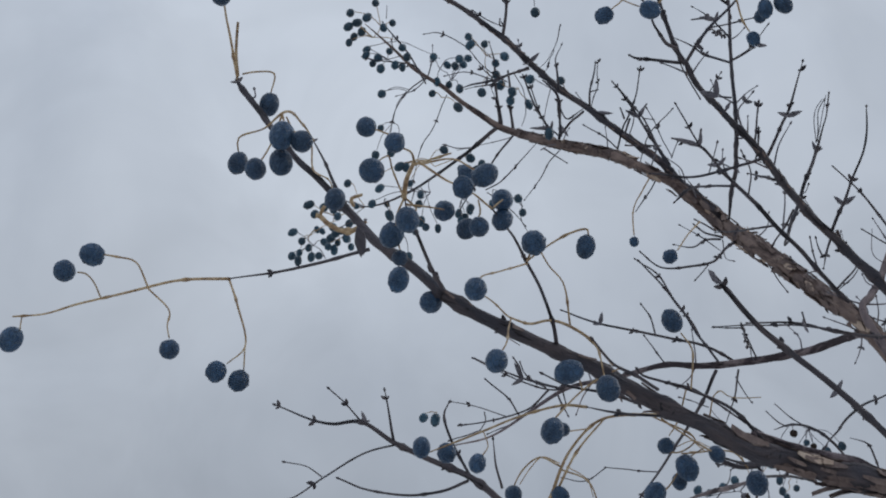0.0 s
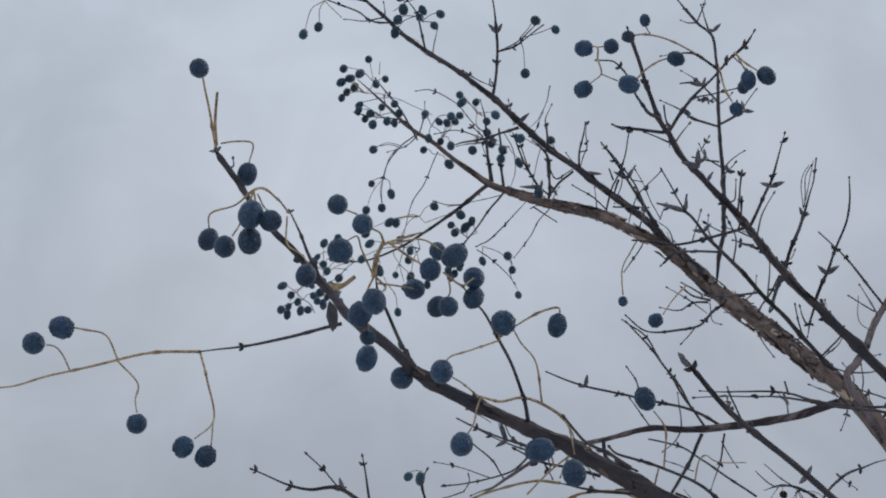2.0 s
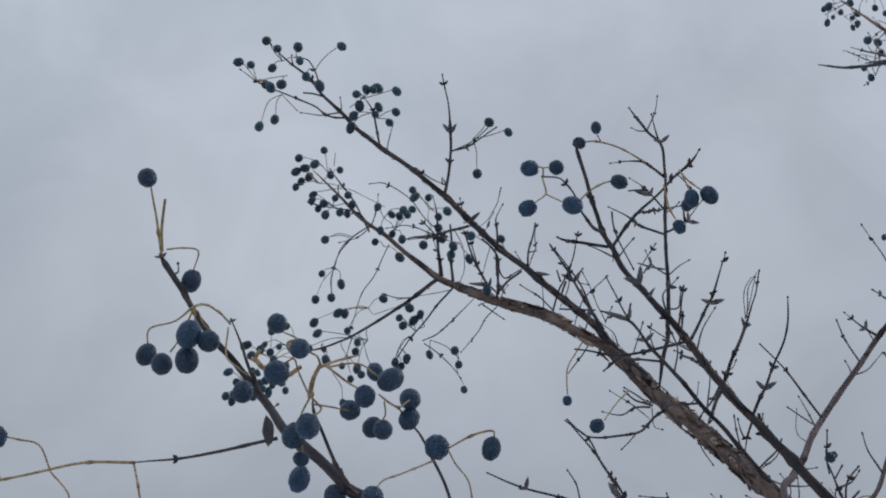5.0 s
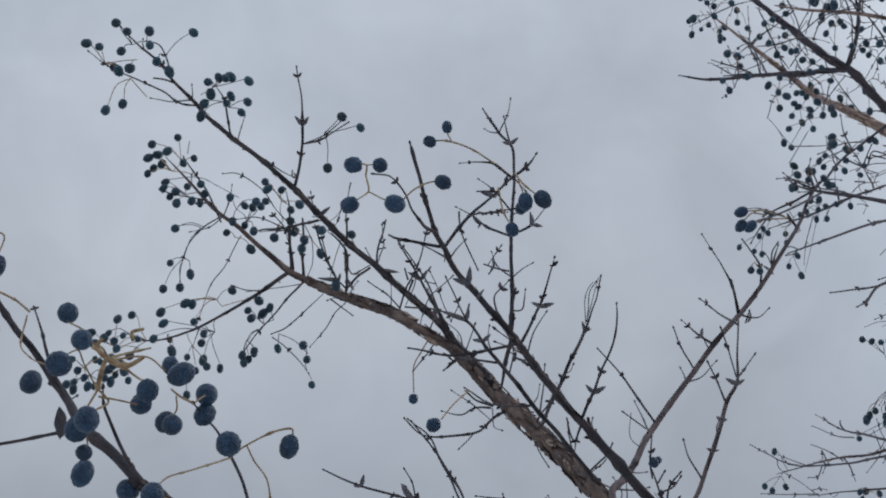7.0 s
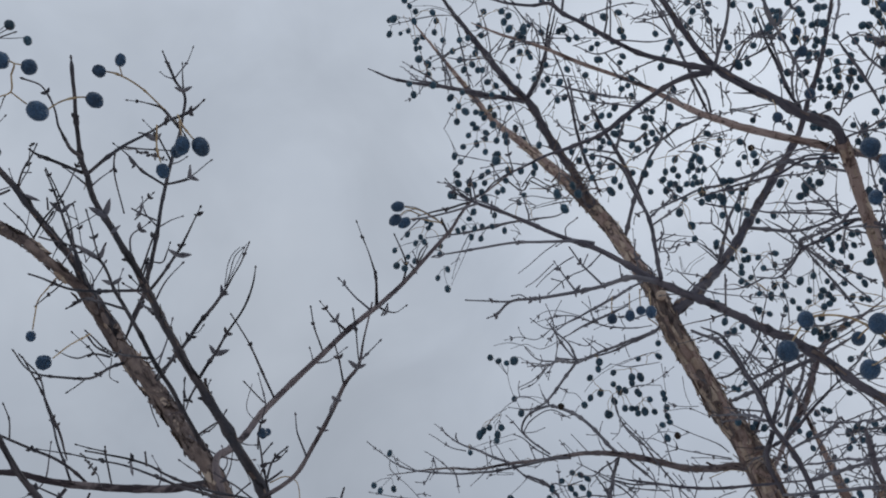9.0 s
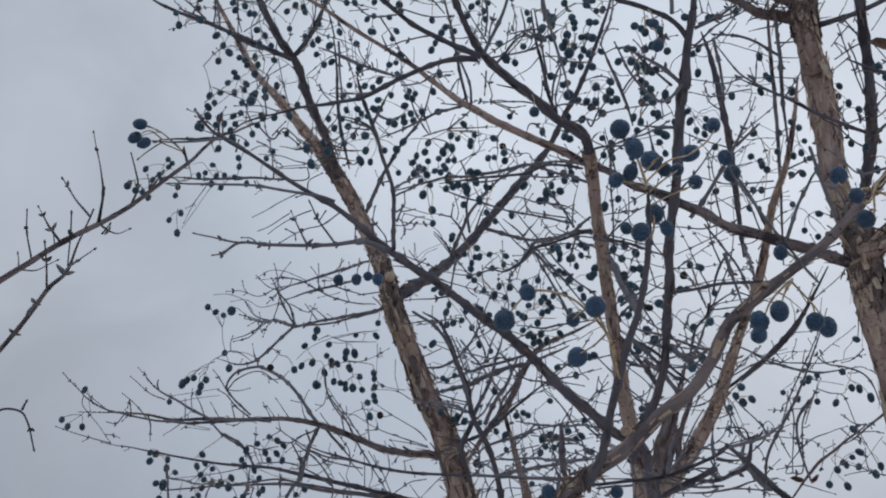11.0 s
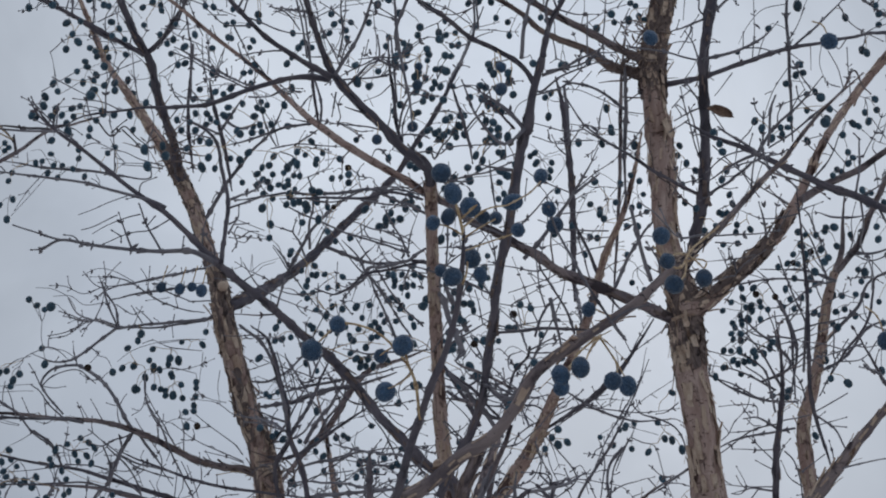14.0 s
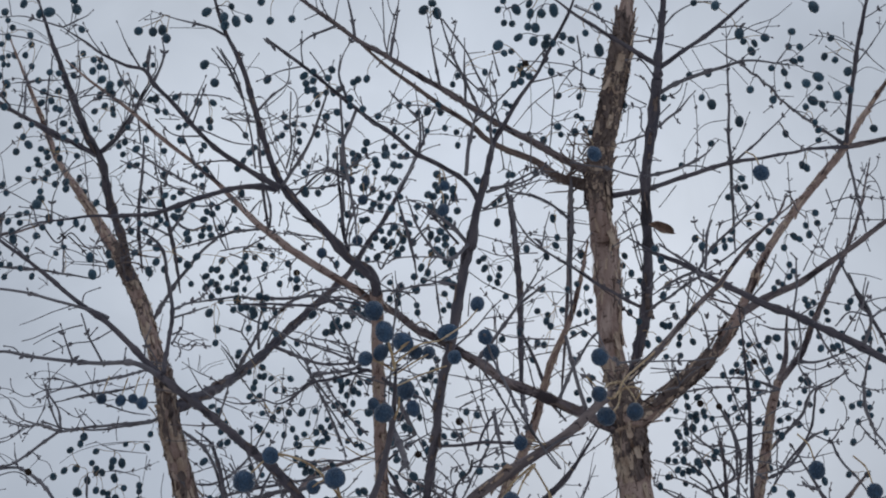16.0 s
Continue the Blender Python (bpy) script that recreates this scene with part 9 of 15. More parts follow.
limb(tree_c, "dark_limb", (0.853,0.753,2.717,3.66), (0.824,0.764,2.722,3.18), (0.794,0.772,2.727,2.93), (0.748,0.778,2.733,2.67), (0.71,0.782,2.75,2.43), (0.681,0.791,2.768,2.21), (0.666,0.793,2.78,2.21), (0.65,0.808,2.784,1.77), (0.626,0.824,2.795,1.54), (0.608,0.849,2.824,1.14), (0.595,0.878,2.86,0.52))
limbs(tree_c, "twig",
    [(0.67,0.792,2.778,1.64), (0.663,0.786,2.787,1.4), (0.655,0.778,2.799,0.62)],
    [(0.662,0.796,2.782,1.37), (0.638,0.791,2.791,0.92), (0.611,0.784,2.804,0.36)],
    [(0.725,0.78,2.738,1.37), (0.716,0.759,2.744,1.15), (0.703,0.731,2.759,0.36)],
    [(0.721,0.729,2.848,1.7), (0.703,0.741,2.855,1.42), (0.683,0.759,2.861,0.96), (0.653,0.786,2.87,0.38)],
    [(0.771,0.744,2.794,1.99), (0.742,0.742,2.821,1.45), (0.718,0.738,2.83,0.63)],
    [(0.789,0.739,2.782,1.7), (0.79,0.717,2.796,1.42), (0.793,0.696,2.807,0.96), (0.778,0.681,2.83,0.38)],
    [(0.802,0.759,2.758,0.77), (0.783,0.762,2.773,1.03), (0.77,0.772,2.778,0.51)])
limbs(tree_c, "twig",
    [(0.854,0.75,2.719,2.27), (0.849,0.713,2.748,1.99), (0.833,0.675,2.786,1.45), (0.812,0.642,2.825,0.51)],
    [(0.68,0.793,2.769,1.64), (0.669,0.768,2.794,1.16), (0.659,0.763,2.806,0.49)])
limbs(tree_c, "dark_limb",
    [(1.126,0.813,2.312,4.44), (1.113,0.785,2.333,4.44), (1.102,0.749,2.358,4.42), (1.076,0.711,2.382,4.34), (1.047,0.682,2.403,4.53), (1.02,0.654,2.42,4.46), (0.987,0.622,2.446,4.63), (0.965,0.595,2.459,4.55), (0.941,0.566,2.49,4.75), (0.931,0.547,2.532,4.8), (0.923,0.529,2.572,4.59), (0.923,0.532,2.55,4.2), (0.904,0.509,2.581,3.97), (0.893,0.489,2.604,3.5)],
    [(0.899,0.497,2.593,3.18), (0.879,0.469,2.629,2.72), (0.869,0.445,2.638,2.25), (0.865,0.425,2.655,2.03), (0.857,0.396,2.666,1.79), (0.85,0.37,2.689,1.79), (0.838,0.343,2.702,1.51), (0.827,0.317,2.728,0.59)])
limb(tree_c, "dark_limb", (0.903,0.507,2.584,2.96), (0.892,0.507,2.593,2.72), (0.877,0.512,2.603,2.5), (0.864,0.527,2.619,2.52), (0.85,0.545,2.635,2.53), (0.819,0.559,2.652,2.31), (0.79,0.574,2.667,2.07), (0.769,0.583,2.679,2.07), (0.74,0.589,2.686,1.84), (0.717,0.6,2.7,1.84), (0.695,0.611,2.711,1.56), (0.685,0.615,2.717,0.62))
limbs(tree_c, "twig",
    [(0.88,0.506,2.604,2.26), (0.872,0.495,2.633,2.02), (0.866,0.481,2.662,1.3), (0.862,0.472,2.671,0.46)],
    [(0.902,0.497,2.591,1.75), (0.909,0.48,2.595,1.5), (0.917,0.457,2.604,1.07), (0.927,0.431,2.612,0.34)],
    [(0.884,0.474,2.621,1.75), (0.868,0.463,2.643,1.26), (0.859,0.449,2.66,0.86), (0.84,0.441,2.681,0.34)],
    [(0.778,0.58,2.674,1.79), (0.757,0.578,2.694,1.3), (0.745,0.567,2.711,0.46)],
    [(0.785,0.577,2.67,1.79), (0.787,0.596,2.627,1.5), (0.801,0.599,2.598,1.5), (0.816,0.6,2.554,1.25), (0.822,0.6,2.52,0.55)],
    [(0.85,0.545,2.634,1.53), (0.837,0.532,2.654,1.08), (0.808,0.517,2.689,0.34)])
limbs(tree_c, "twig",
    [(0.812,0.672,2.658,0.48), (0.824,0.654,2.66,0.9), (0.827,0.628,2.645,0.88), (0.825,0.586,2.644,0.35)],
    [(0.875,0.596,2.627,0.95), (0.923,0.615,2.719,1.31), (0.973,0.639,2.835,0.55)],
    [(0.921,0.53,2.553,2.01), (0.897,0.545,2.52,1.47), (0.85,0.545,2.531,1.21), (0.823,0.538,2.545,0.72)],
    [(0.938,0.555,2.518,1.96), (0.924,0.569,2.521,1.46), (0.91,0.583,2.523,0.55)],
    [(0.922,0.534,2.552,2.21), (0.903,0.54,2.566,1.96), (0.88,0.551,2.579,1.25), (0.865,0.56,2.586,0.44)],
    [(0.907,0.513,2.576,0.89), (0.925,0.492,2.588,1.07), (0.937,0.463,2.615,0.45)])
limb(tree_c, "twig", (0.774,0.369,2.155,0.59), (0.786,0.366,2.142,0.59), (0.737,0.357,2.142,0.94), (0.722,0.366,2.178,0.97), (0.725,0.377,2.21,0.84), (0.707,0.371,2.214,0.66))
limbs(tree_c, "dark_limb",
    [(0.857,0.713,2.136,0.67), (0.882,0.677,2.144,1.28), (0.899,0.656,2.144,1.5), (0.923,0.626,2.146,1.5), (0.936,0.606,2.151,1.5), (0.949,0.582,2.159,1.5), (0.952,0.571,2.164,1.69)],
    [(1.074,0.878,2.27,1.92), (1.08,0.87,2.271,1.92), (1.005,0.805,2.258,3.25), (0.958,0.764,2.249,3.25), (0.913,0.723,2.237,1.27)])
limbs(tree_c, "twig",
    [(1.131,1.013,2.686,0.63), (1.141,0.966,2.696,1.01), (1.186,1,2.753,0.86), (1.177,0.937,2.731,0.35)],
    [(1.088,0.863,2.661,0.64), (1.09,0.864,2.658,0.64), (1.143,0.874,2.671,1.05), (1.198,0.859,2.667,0.83), (1.293,0.88,2.713,0.35)],
    [(1.358,0.87,2.582,1.39), (1.394,0.857,2.667,1.25), (1.363,0.786,2.717,0.84), (1.313,0.74,2.752,0.35)],
    [(1.308,0.957,2.605,0.66), (1.31,0.958,2.602,0.66), (1.349,0.953,2.581,0.8), (1.412,0.968,2.582,0.36)],
    [(1.414,0.935,2.606,0.66), (1.355,0.865,2.588,0.77), (1.347,0.818,2.632,0.34)],
    [(1.553,0.911,2.699,0.65), (1.534,0.842,2.636,1.03), (1.546,0.787,2.613,0.84), (1.53,0.715,2.584,0.35)],
    [(1.543,0.832,2.532,0.65), (1.549,0.812,2.573,0.8), (1.544,0.795,2.589,0.36)])
limbs(tree_c, "twig",
    [(1.47,0.903,2.577,0.66), (1.477,0.897,2.528,0.79), (1.502,0.902,2.517,0.36)],
    [(1.146,1.107,2.633,1.41), (1.18,1.091,2.582,1.2), (1.26,1.138,2.597,0.86), (1.306,1.163,2.551,0.36)],
    [(1.253,1.167,2.566,0.65), (1.273,1.128,2.592,0.8), (1.239,1.03,2.557,0.34)],
    [(1.339,1.062,2.58,0.66), (1.362,1.032,2.555,1.07), (1.328,0.937,2.512,0.84), (1.36,0.898,2.516,0.36)],
    [(1.264,0.993,2.593,0.63), (1.314,0.952,2.607,1.04), (1.378,0.921,2.602,0.84), (1.373,0.878,2.577,0.34)],
    [(1.241,1.015,2.569,0.66), (1.293,1.023,2.562,0.8), (1.329,1.004,2.555,0.35)],
    [(1.058,1.118,2.753,0.65), (1.077,1.102,2.715,1.05), (1.098,1.067,2.685,0.84), (1.138,1.025,2.668,0.36), (1.131,1.013,2.686,0.36)])
limbs(tree_c, "twig",
    [(1.348,0.952,2.545,0.63), (1.347,0.924,2.582,1.03), (1.399,0.923,2.644,1.01), (1.377,0.866,2.629,0.78)],
    [(0.701,1.116,3.024,0.63), (0.721,1.095,3.007,1.02), (0.759,1.089,3.022,0.83), (0.808,1.109,3.04,0.36)],
    [(0.76,1.093,3.034,0.64), (0.783,1.066,3.043,1.03), (0.814,1.052,3.045,0.83), (0.834,1.042,3.042,0.34)],
    [(0.828,1.014,3.058,0.65), (0.838,1.011,3.055,0.65), (0.842,0.946,3.013,1.02), (0.882,0.914,3.019,0.83), (0.917,0.916,3.036,0.35)],
    [(0.942,0.922,3.052,0.63), (0.949,0.909,3.056,0.63), (0.954,0.884,3.068,0.79), (0.945,0.855,3.071,0.36)],
    [(0.933,0.732,2.792,0.63), (1.029,0.846,2.957,0.8), (1.032,0.884,3,0.36)],
    [(0.828,1.068,3.005,0.65), (0.864,1.071,3.016,0.8), (0.893,1.042,2.995,0.36)])
limbs(tree_c, "twig",
    [(0.734,1.197,2.965,0.64), (0.77,1.223,3.044,0.77), (0.829,1.255,3.126,0.35)],
    [(1.246,1.075,2.48,0.74), (1.269,1.035,2.492,0.92), (1.292,0.995,2.454,0.41)],
    [(1.263,1.057,2.397,0.71), (1.229,1.008,2.423,0.88), (1.255,1.023,2.499,0.41)],
    [(1.217,1.048,2.482,0.72), (1.257,1.045,2.495,0.92), (1.249,0.997,2.478,0.4)],
    [(1.269,1.084,2.45,0.74), (1.251,1.009,2.449,0.89), (1.301,1.012,2.48,0.41)],
    [(1.439,0.866,2.453,0.73), (1.382,0.877,2.45,1.17), (1.371,0.9,2.457,1.13), (1.383,0.923,2.458,0.91)],
    [(1.432,0.868,2.451,0.71), (1.476,0.862,2.433,0.91), (1.504,0.855,2.415,0.41)])
limbs(tree_c, "twig",
    [(1.257,0.919,2.392,0.71), (1.35,0.917,2.439,1.19), (1.357,0.904,2.441,0.96), (1.447,0.877,2.452,0.41)],
    [(1.276,1.011,2.423,0.71), (1.303,0.956,2.411,0.88), (1.383,0.962,2.442,0.41)],
    [(1.4,0.847,2.524,0.74), (1.446,0.837,2.479,1.06), (1.435,0.865,2.455,0.88), (1.435,0.867,2.453,0.88)],
    [(1.51,0.846,2.45,0.71), (1.505,0.853,2.45,0.71), (1.507,0.815,2.481,0.91), (1.477,0.736,2.461,0.4)],
    [(1.51,0.846,2.45,0.74), (1.448,0.792,2.49,0.91), (1.399,0.768,2.493,0.4)],
    [(1.526,0.708,2.502,0.73), (1.483,0.697,2.521,1.17), (1.486,0.753,2.572,0.98), (1.472,0.76,2.586,0.41), (1.468,0.766,2.587,0.41)],
    [(1.23,1.046,2.471,0.72), (1.207,1.094,2.469,0.91), (1.192,1.161,2.444,0.41)])
limbs(tree_c, "twig",
    [(1.269,1.128,2.413,0.74), (1.255,1.128,2.459,0.93), (1.185,1.032,2.446,0.39)],
    [(1.209,1.142,2.394,0.72), (1.215,1.12,2.44,0.91), (1.221,1.037,2.455,0.4)],
    [(1.244,1.072,2.452,0.73), (1.249,1.025,2.405,0.88), (1.337,1.062,2.418,0.41)],
    [(1.211,1.034,2.5,0.72), (1.224,1.014,2.439,0.88), (1.279,1.073,2.433,0.41)])
bud_pair(tree_c, (0.702,0.856,2.42), (0.704,0.86,2.415), (0.702,0.846,2.422))
bud_pair(tree_c, (0.669,0.873,2.413), (0.667,0.871,2.417), (0.669,0.874,2.406))
bud_pair(tree_c, (0.69,0.614,2.713), (0.681,0.619,2.718), (0.695,0.612,2.704))
bud_pair(tree_c, (0.663,0.787,2.786), (0.654,0.776,2.801), (0.658,0.786,2.785))
bud_pair(tree_c, (0.763,0.586,2.683), (0.756,0.592,2.685), (0.761,0.574,2.686))
bunch = cluster(tree_c,
    ((0.58,0.347,2.096,1.01), (0.564,0.339,2.102,0.75), (0.549,0.333,2.106,0.61)),
    ((0.572,0.342,2.1,0.63), (0.571,0.33,2.103,0.5), (0.57,0.335,2.101,0.5)),
    ((0.578,0.346,2.099,0.63), (0.588,0.336,2.114,0.51), (0.601,0.331,2.123,0.52)),
    ((0.58,0.348,2.096,0.63), (0.572,0.353,2.1,0.51), (0.567,0.358,2.101,0.51)),
    ((0.581,0.349,2.094,0.63), (0.591,0.343,2.106,0.51), (0.6,0.339,2.116,0.52)))
drupes(tree_c, bunch, (0.544,0.334,2.11,11.33), (0.548,0.329,2.095,10.58), (0.584,0.345,2.118,11.9), (0.57,0.35,2.104,8.59), (0.566,0.358,2.101,8.59), (0.595,0.344,2.117,8.2), (0.606,0.343,2.123,8.31))
bunch = cluster(tree_c,
    ((0.606,0.369,2.085,0.78), (0.598,0.359,2.085,0.64), (0.595,0.356,2.09,0.51)),
    ((0.606,0.369,2.085,0.78), (0.602,0.371,2.088,0.52), (0.6,0.371,2.089,0.52)),
    ((0.591,0.356,2.095,0.51), (0.629,0.366,2.131,0.55), (0.649,0.362,2.148,0.56)),
    ((0.601,0.331,2.123,0.52), (0.656,0.351,2.183,0.58), (0.694,0.368,2.228,0.46)))
drupes(tree_c, bunch, (0.658,0.367,2.184,11.31), (0.707,0.398,2.208,9.86), (0.639,0.387,2.135,11.58), (0.585,0.359,2.074,10.97), (0.606,0.385,2.104,7.12), (0.623,0.368,2.103,8.42), (0.699,0.371,2.238,10.62), (0.71,0.373,2.216,10.55), (0.73,0.382,2.219,12.31))
bunch = cluster(tree_c,
    ((0.654,0.44,2.044,0.96), (0.638,0.433,2.065,0.96), (0.622,0.436,2.079,0.82), (0.608,0.442,2.087,0.69), (0.6,0.46,2.095,0.69), (0.597,0.474,2.087,0.56), (0.596,0.478,2.084,0.42)),
    ((0.638,0.433,2.065,0.69), (0.623,0.426,2.069,0.54), (0.62,0.425,2.073,0.54)),
    ((0.637,0.433,2.067,0.69), (0.679,0.481,2.099,0.6), (0.707,0.516,2.124,0.47)),
    ((0.622,0.436,2.079,0.55), (0.626,0.446,2.082,0.56), (0.625,0.449,2.08,0.42)),
    ((0.6,0.46,2.095,0.56), (0.601,0.463,2.093,0.42)))
drupes(tree_c, bunch, (0.596,0.48,2.082,13.46), (0.599,0.462,2.095,10.77), (0.619,0.425,2.074,13.12), (0.63,0.453,2.084,9.5), (0.707,0.518,2.122,14.57), (0.699,0.546,2.024,10.14), (0.73,0.513,2.022,8.69))
bunch = cluster(tree_c,
    ((0.758,0.369,2.133,1.06), (0.737,0.365,2.108,0.73), (0.724,0.362,2.09,0.57)),
    ((0.757,0.371,2.132,0.91), (0.733,0.372,2.106,0.73), (0.719,0.371,2.087,0.57)),
    ((0.759,0.37,2.131,0.76), (0.75,0.355,2.103,0.58), (0.741,0.349,2.085,0.57)),
    ((0.75,0.355,2.103,0.58), (0.746,0.346,2.082,0.43)),
    ((0.813,0.324,2.215,1.13), (0.757,0.305,2.171,0.75), (0.727,0.295,2.144,0.57)))
drupes(tree_c, bunch, (0.678,0.337,2.052,11.45), (0.676,0.35,2.051,11.51), (0.722,0.38,2.077,11.04), (0.685,0.32,2.039,10.63), (0.749,0.347,2.079,11.73), (0.72,0.293,2.136,10.22))
bunch = cluster(tree_c,
    ((0.813,0.324,2.215,0.97), (0.768,0.305,2.161,0.75), (0.738,0.297,2.132,0.57)),
    ((0.813,0.324,2.215,0.81), (0.772,0.295,2.166,0.6), (0.739,0.278,2.13,0.42)),
    ((0.841,0.308,2.251,0.83), (0.8,0.311,2.207,0.79), (0.762,0.309,2.164,0.75), (0.738,0.311,2.169,0.59)),
    ((0.77,0.367,2.155,0.77), (0.734,0.356,2.134,0.59), (0.717,0.35,2.124,0.43)))
drupes(tree_c, bunch, (0.739,0.3,2.132,12.45), (0.733,0.276,2.122,11.44), (0.919,0.396,2.338,15.87), (0.686,0.333,2.097,9.26))
bunch = cluster(tree_c,
    ((0.829,0.601,2.591,0.6), (0.833,0.604,2.609,0.6), (0.841,0.613,2.627,0.7)),
    ((0.846,0.621,2.558,0.6), (0.85,0.624,2.575,0.6), (0.858,0.633,2.593,0.7)),
    ((0.829,0.654,2.546,0.6), (0.833,0.657,2.564,0.6), (0.841,0.666,2.582,0.7)),
    ((0.819,0.488,2.533,0.6), (0.823,0.491,2.55,0.6), (0.831,0.5,2.568,0.7)),
    ((0.772,0.455,2.444,0.6), (0.776,0.458,2.462,0.6), (0.784,0.467,2.48,0.7)))
drupes(tree_c, bunch, (0.829,0.601,2.586,11.08), (0.846,0.621,2.552,11.08), (0.829,0.654,2.541,11.08), (0.819,0.488,2.528,10.22), (0.772,0.455,2.439,11.25))
bunch = cluster(tree_c,
    ((0.863,0.651,2.679,0.6), (0.867,0.654,2.696,0.6), (0.875,0.663,2.714,0.7)),
    ((0.873,0.638,2.68,0.6), (0.877,0.641,2.696,0.6), (0.885,0.65,2.714,0.7)),
    ((0.76,0.879,2.423,0.6), (0.764,0.882,2.441,0.6), (0.772,0.891,2.459,0.7)),
    ((0.773,0.865,2.422,0.6), (0.777,0.868,2.44,0.6), (0.785,0.877,2.458,0.7)),
    ((0.78,0.855,2.424,0.6), (0.784,0.858,2.441,0.6), (0.792,0.867,2.459,0.7)))
drupes(tree_c, bunch, (0.863,0.651,2.674,9.54), (0.873,0.638,2.675,9.54), (0.76,0.879,2.418,11.08))
bunch = cluster(tree_c,
    ((0.778,0.836,2.41,0.6), (0.782,0.839,2.428,0.6), (0.79,0.848,2.446,0.7)))
drupes(tree_c, bunch, (0.773,0.865,2.417,11.08), (0.78,0.855,2.419,9.97), (0.778,0.836,2.404,12))
panicle(tree_c, [(1.008,0.867,2.922), (1.013,0.846,2.934)], (1,0.864,2.935), (1.03,0.865,2.919), (1.017,0.836,2.919), (1.033,0.82,2.937))
panicle(tree_c, [(0.946,0.701,2.795), (0.933,0.717,2.795)], (0.923,0.718,2.788), (0.94,0.717,2.81), (0.957,0.695,2.805), (0.944,0.687,2.798), (0.95,0.705,2.774), (0.951,0.711,2.771), (0.957,0.739,2.746))
panicle(tree_c, [(1.027,0.739,2.848), (1.032,0.753,2.831)], (1.023,0.739,2.863), (1.031,0.735,2.867), (1.021,0.72,2.845), (1.029,0.728,2.887), (1.025,0.715,2.873), (1.023,0.772,2.843), (1.037,0.768,2.844), (1.028,0.764,2.824), (1.043,0.761,2.84), (1.044,0.743,2.826))
panicle(tree_c, [(1.119,0.795,2.874), (1.127,0.811,2.853)], (1.113,0.795,2.875), (1.124,0.778,2.88), (1.134,0.788,2.875), (1.134,0.796,2.868), (1.113,0.798,2.848), (1.114,0.814,2.862), (1.101,0.818,2.859), (1.124,0.815,2.859), (1.133,0.778,2.852), (1.125,0.834,2.85), (1.126,0.799,2.837))
panicle(tree_c, [(1.101,0.859,2.837), (1.087,0.868,2.843)], (1.082,0.87,2.825), (1.114,0.849,2.817), (1.104,0.85,2.816), (1.085,0.829,2.886), (1.085,0.821,2.884))
panicle(tree_c, [(1.105,0.721,2.868), (1.118,0.727,2.851)], (1.083,0.73,2.853), (1.1,0.722,2.859), (1.094,0.721,2.878), (1.101,0.717,2.878), (1.115,0.708,2.882), (1.121,0.729,2.869), (1.109,0.708,2.846), (1.128,0.72,2.861), (1.137,0.718,2.861))
panicle(tree_c, [(1.105,0.72,2.789), (1.118,0.707,2.786)], (1.101,0.706,2.806), (1.093,0.705,2.785), (1.12,0.712,2.812), (1.113,0.707,2.791), (1.118,0.711,2.768), (1.138,0.719,2.784), (1.068,0.686,2.874))
panicle(tree_c, [(1.084,0.734,2.714), (1.072,0.752,2.711)], (1.078,0.752,2.719), (1.081,0.73,2.704), (1.076,0.729,2.722), (1.096,0.693,2.71), (1.105,0.69,2.707), (1.113,0.779,2.665), (1.102,0.793,2.655))
panicle(tree_c, [(1.268,0.892,2.729), (1.272,0.88,2.735)], (1.265,0.915,2.744), (1.249,0.882,2.723), (1.26,0.898,2.715), (1.268,0.879,2.718), (1.283,0.874,2.751), (1.273,0.856,2.742), (1.283,0.869,2.726))
panicle(tree_c, [(1.215,0.867,2.638), (1.229,0.865,2.626)], (1.225,0.87,2.652), (1.219,0.849,2.648), (1.221,0.839,2.644), (1.226,0.862,2.632), (1.229,0.883,2.622), (1.24,0.866,2.638), (1.18,0.886,2.64), (1.183,0.884,2.651))
panicle(tree_c, [(1.156,0.802,2.505), (1.165,0.805,2.494)], (1.132,0.798,2.506), (1.167,0.8,2.501), (1.179,0.799,2.492), (1.18,0.826,2.491), (1.171,0.78,2.532), (1.153,0.782,2.518))
panicle(tree_c, [(1.353,0.845,2.686), (1.349,0.857,2.679)], (1.322,0.83,2.697), (1.357,0.837,2.714), (1.331,0.849,2.694), (1.336,0.851,2.674), (1.346,0.869,2.688), (1.363,0.825,2.666))
panicle(tree_c, [(1.351,0.829,2.62), (1.361,0.817,2.62)], (1.349,0.83,2.614), (1.351,0.803,2.611), (1.369,0.8,2.62), (1.33,0.845,2.604))
panicle(tree_c, [(1.182,0.749,2.443)], (1.19,0.743,2.443), (1.187,0.757,2.437))
panicle(tree_c, [(1.454,0.878,2.558), (1.458,0.892,2.542)], (1.445,0.872,2.556), (1.442,0.859,2.563), (1.455,0.869,2.548), (1.476,0.867,2.561), (1.45,0.888,2.546), (1.377,0.983,2.558), (1.378,0.984,2.545))
panicle(tree_c, [(0.74,1.092,3.014), (0.738,1.092,3.015)], (0.739,1.1,3.035,9.5), (0.748,1.111,3.014,8.8), (0.746,1.094,2.997,8.8), (0.729,1.118,3.013,8.8))
panicle(tree_c, [(0.733,1.155,2.966), (0.734,1.149,2.973), (0.735,1.146,2.975)], (0.745,1.148,2.961,11.2), (0.735,1.15,2.97,8.8), (0.742,1.17,2.959,9.6), (0.729,1.126,2.973,8.8), (0.727,1.159,2.992,9.6))
panicle(tree_c, [(0.721,1.095,3.007), (0.724,1.091,3.009)], (0.725,1.086,2.991,9))
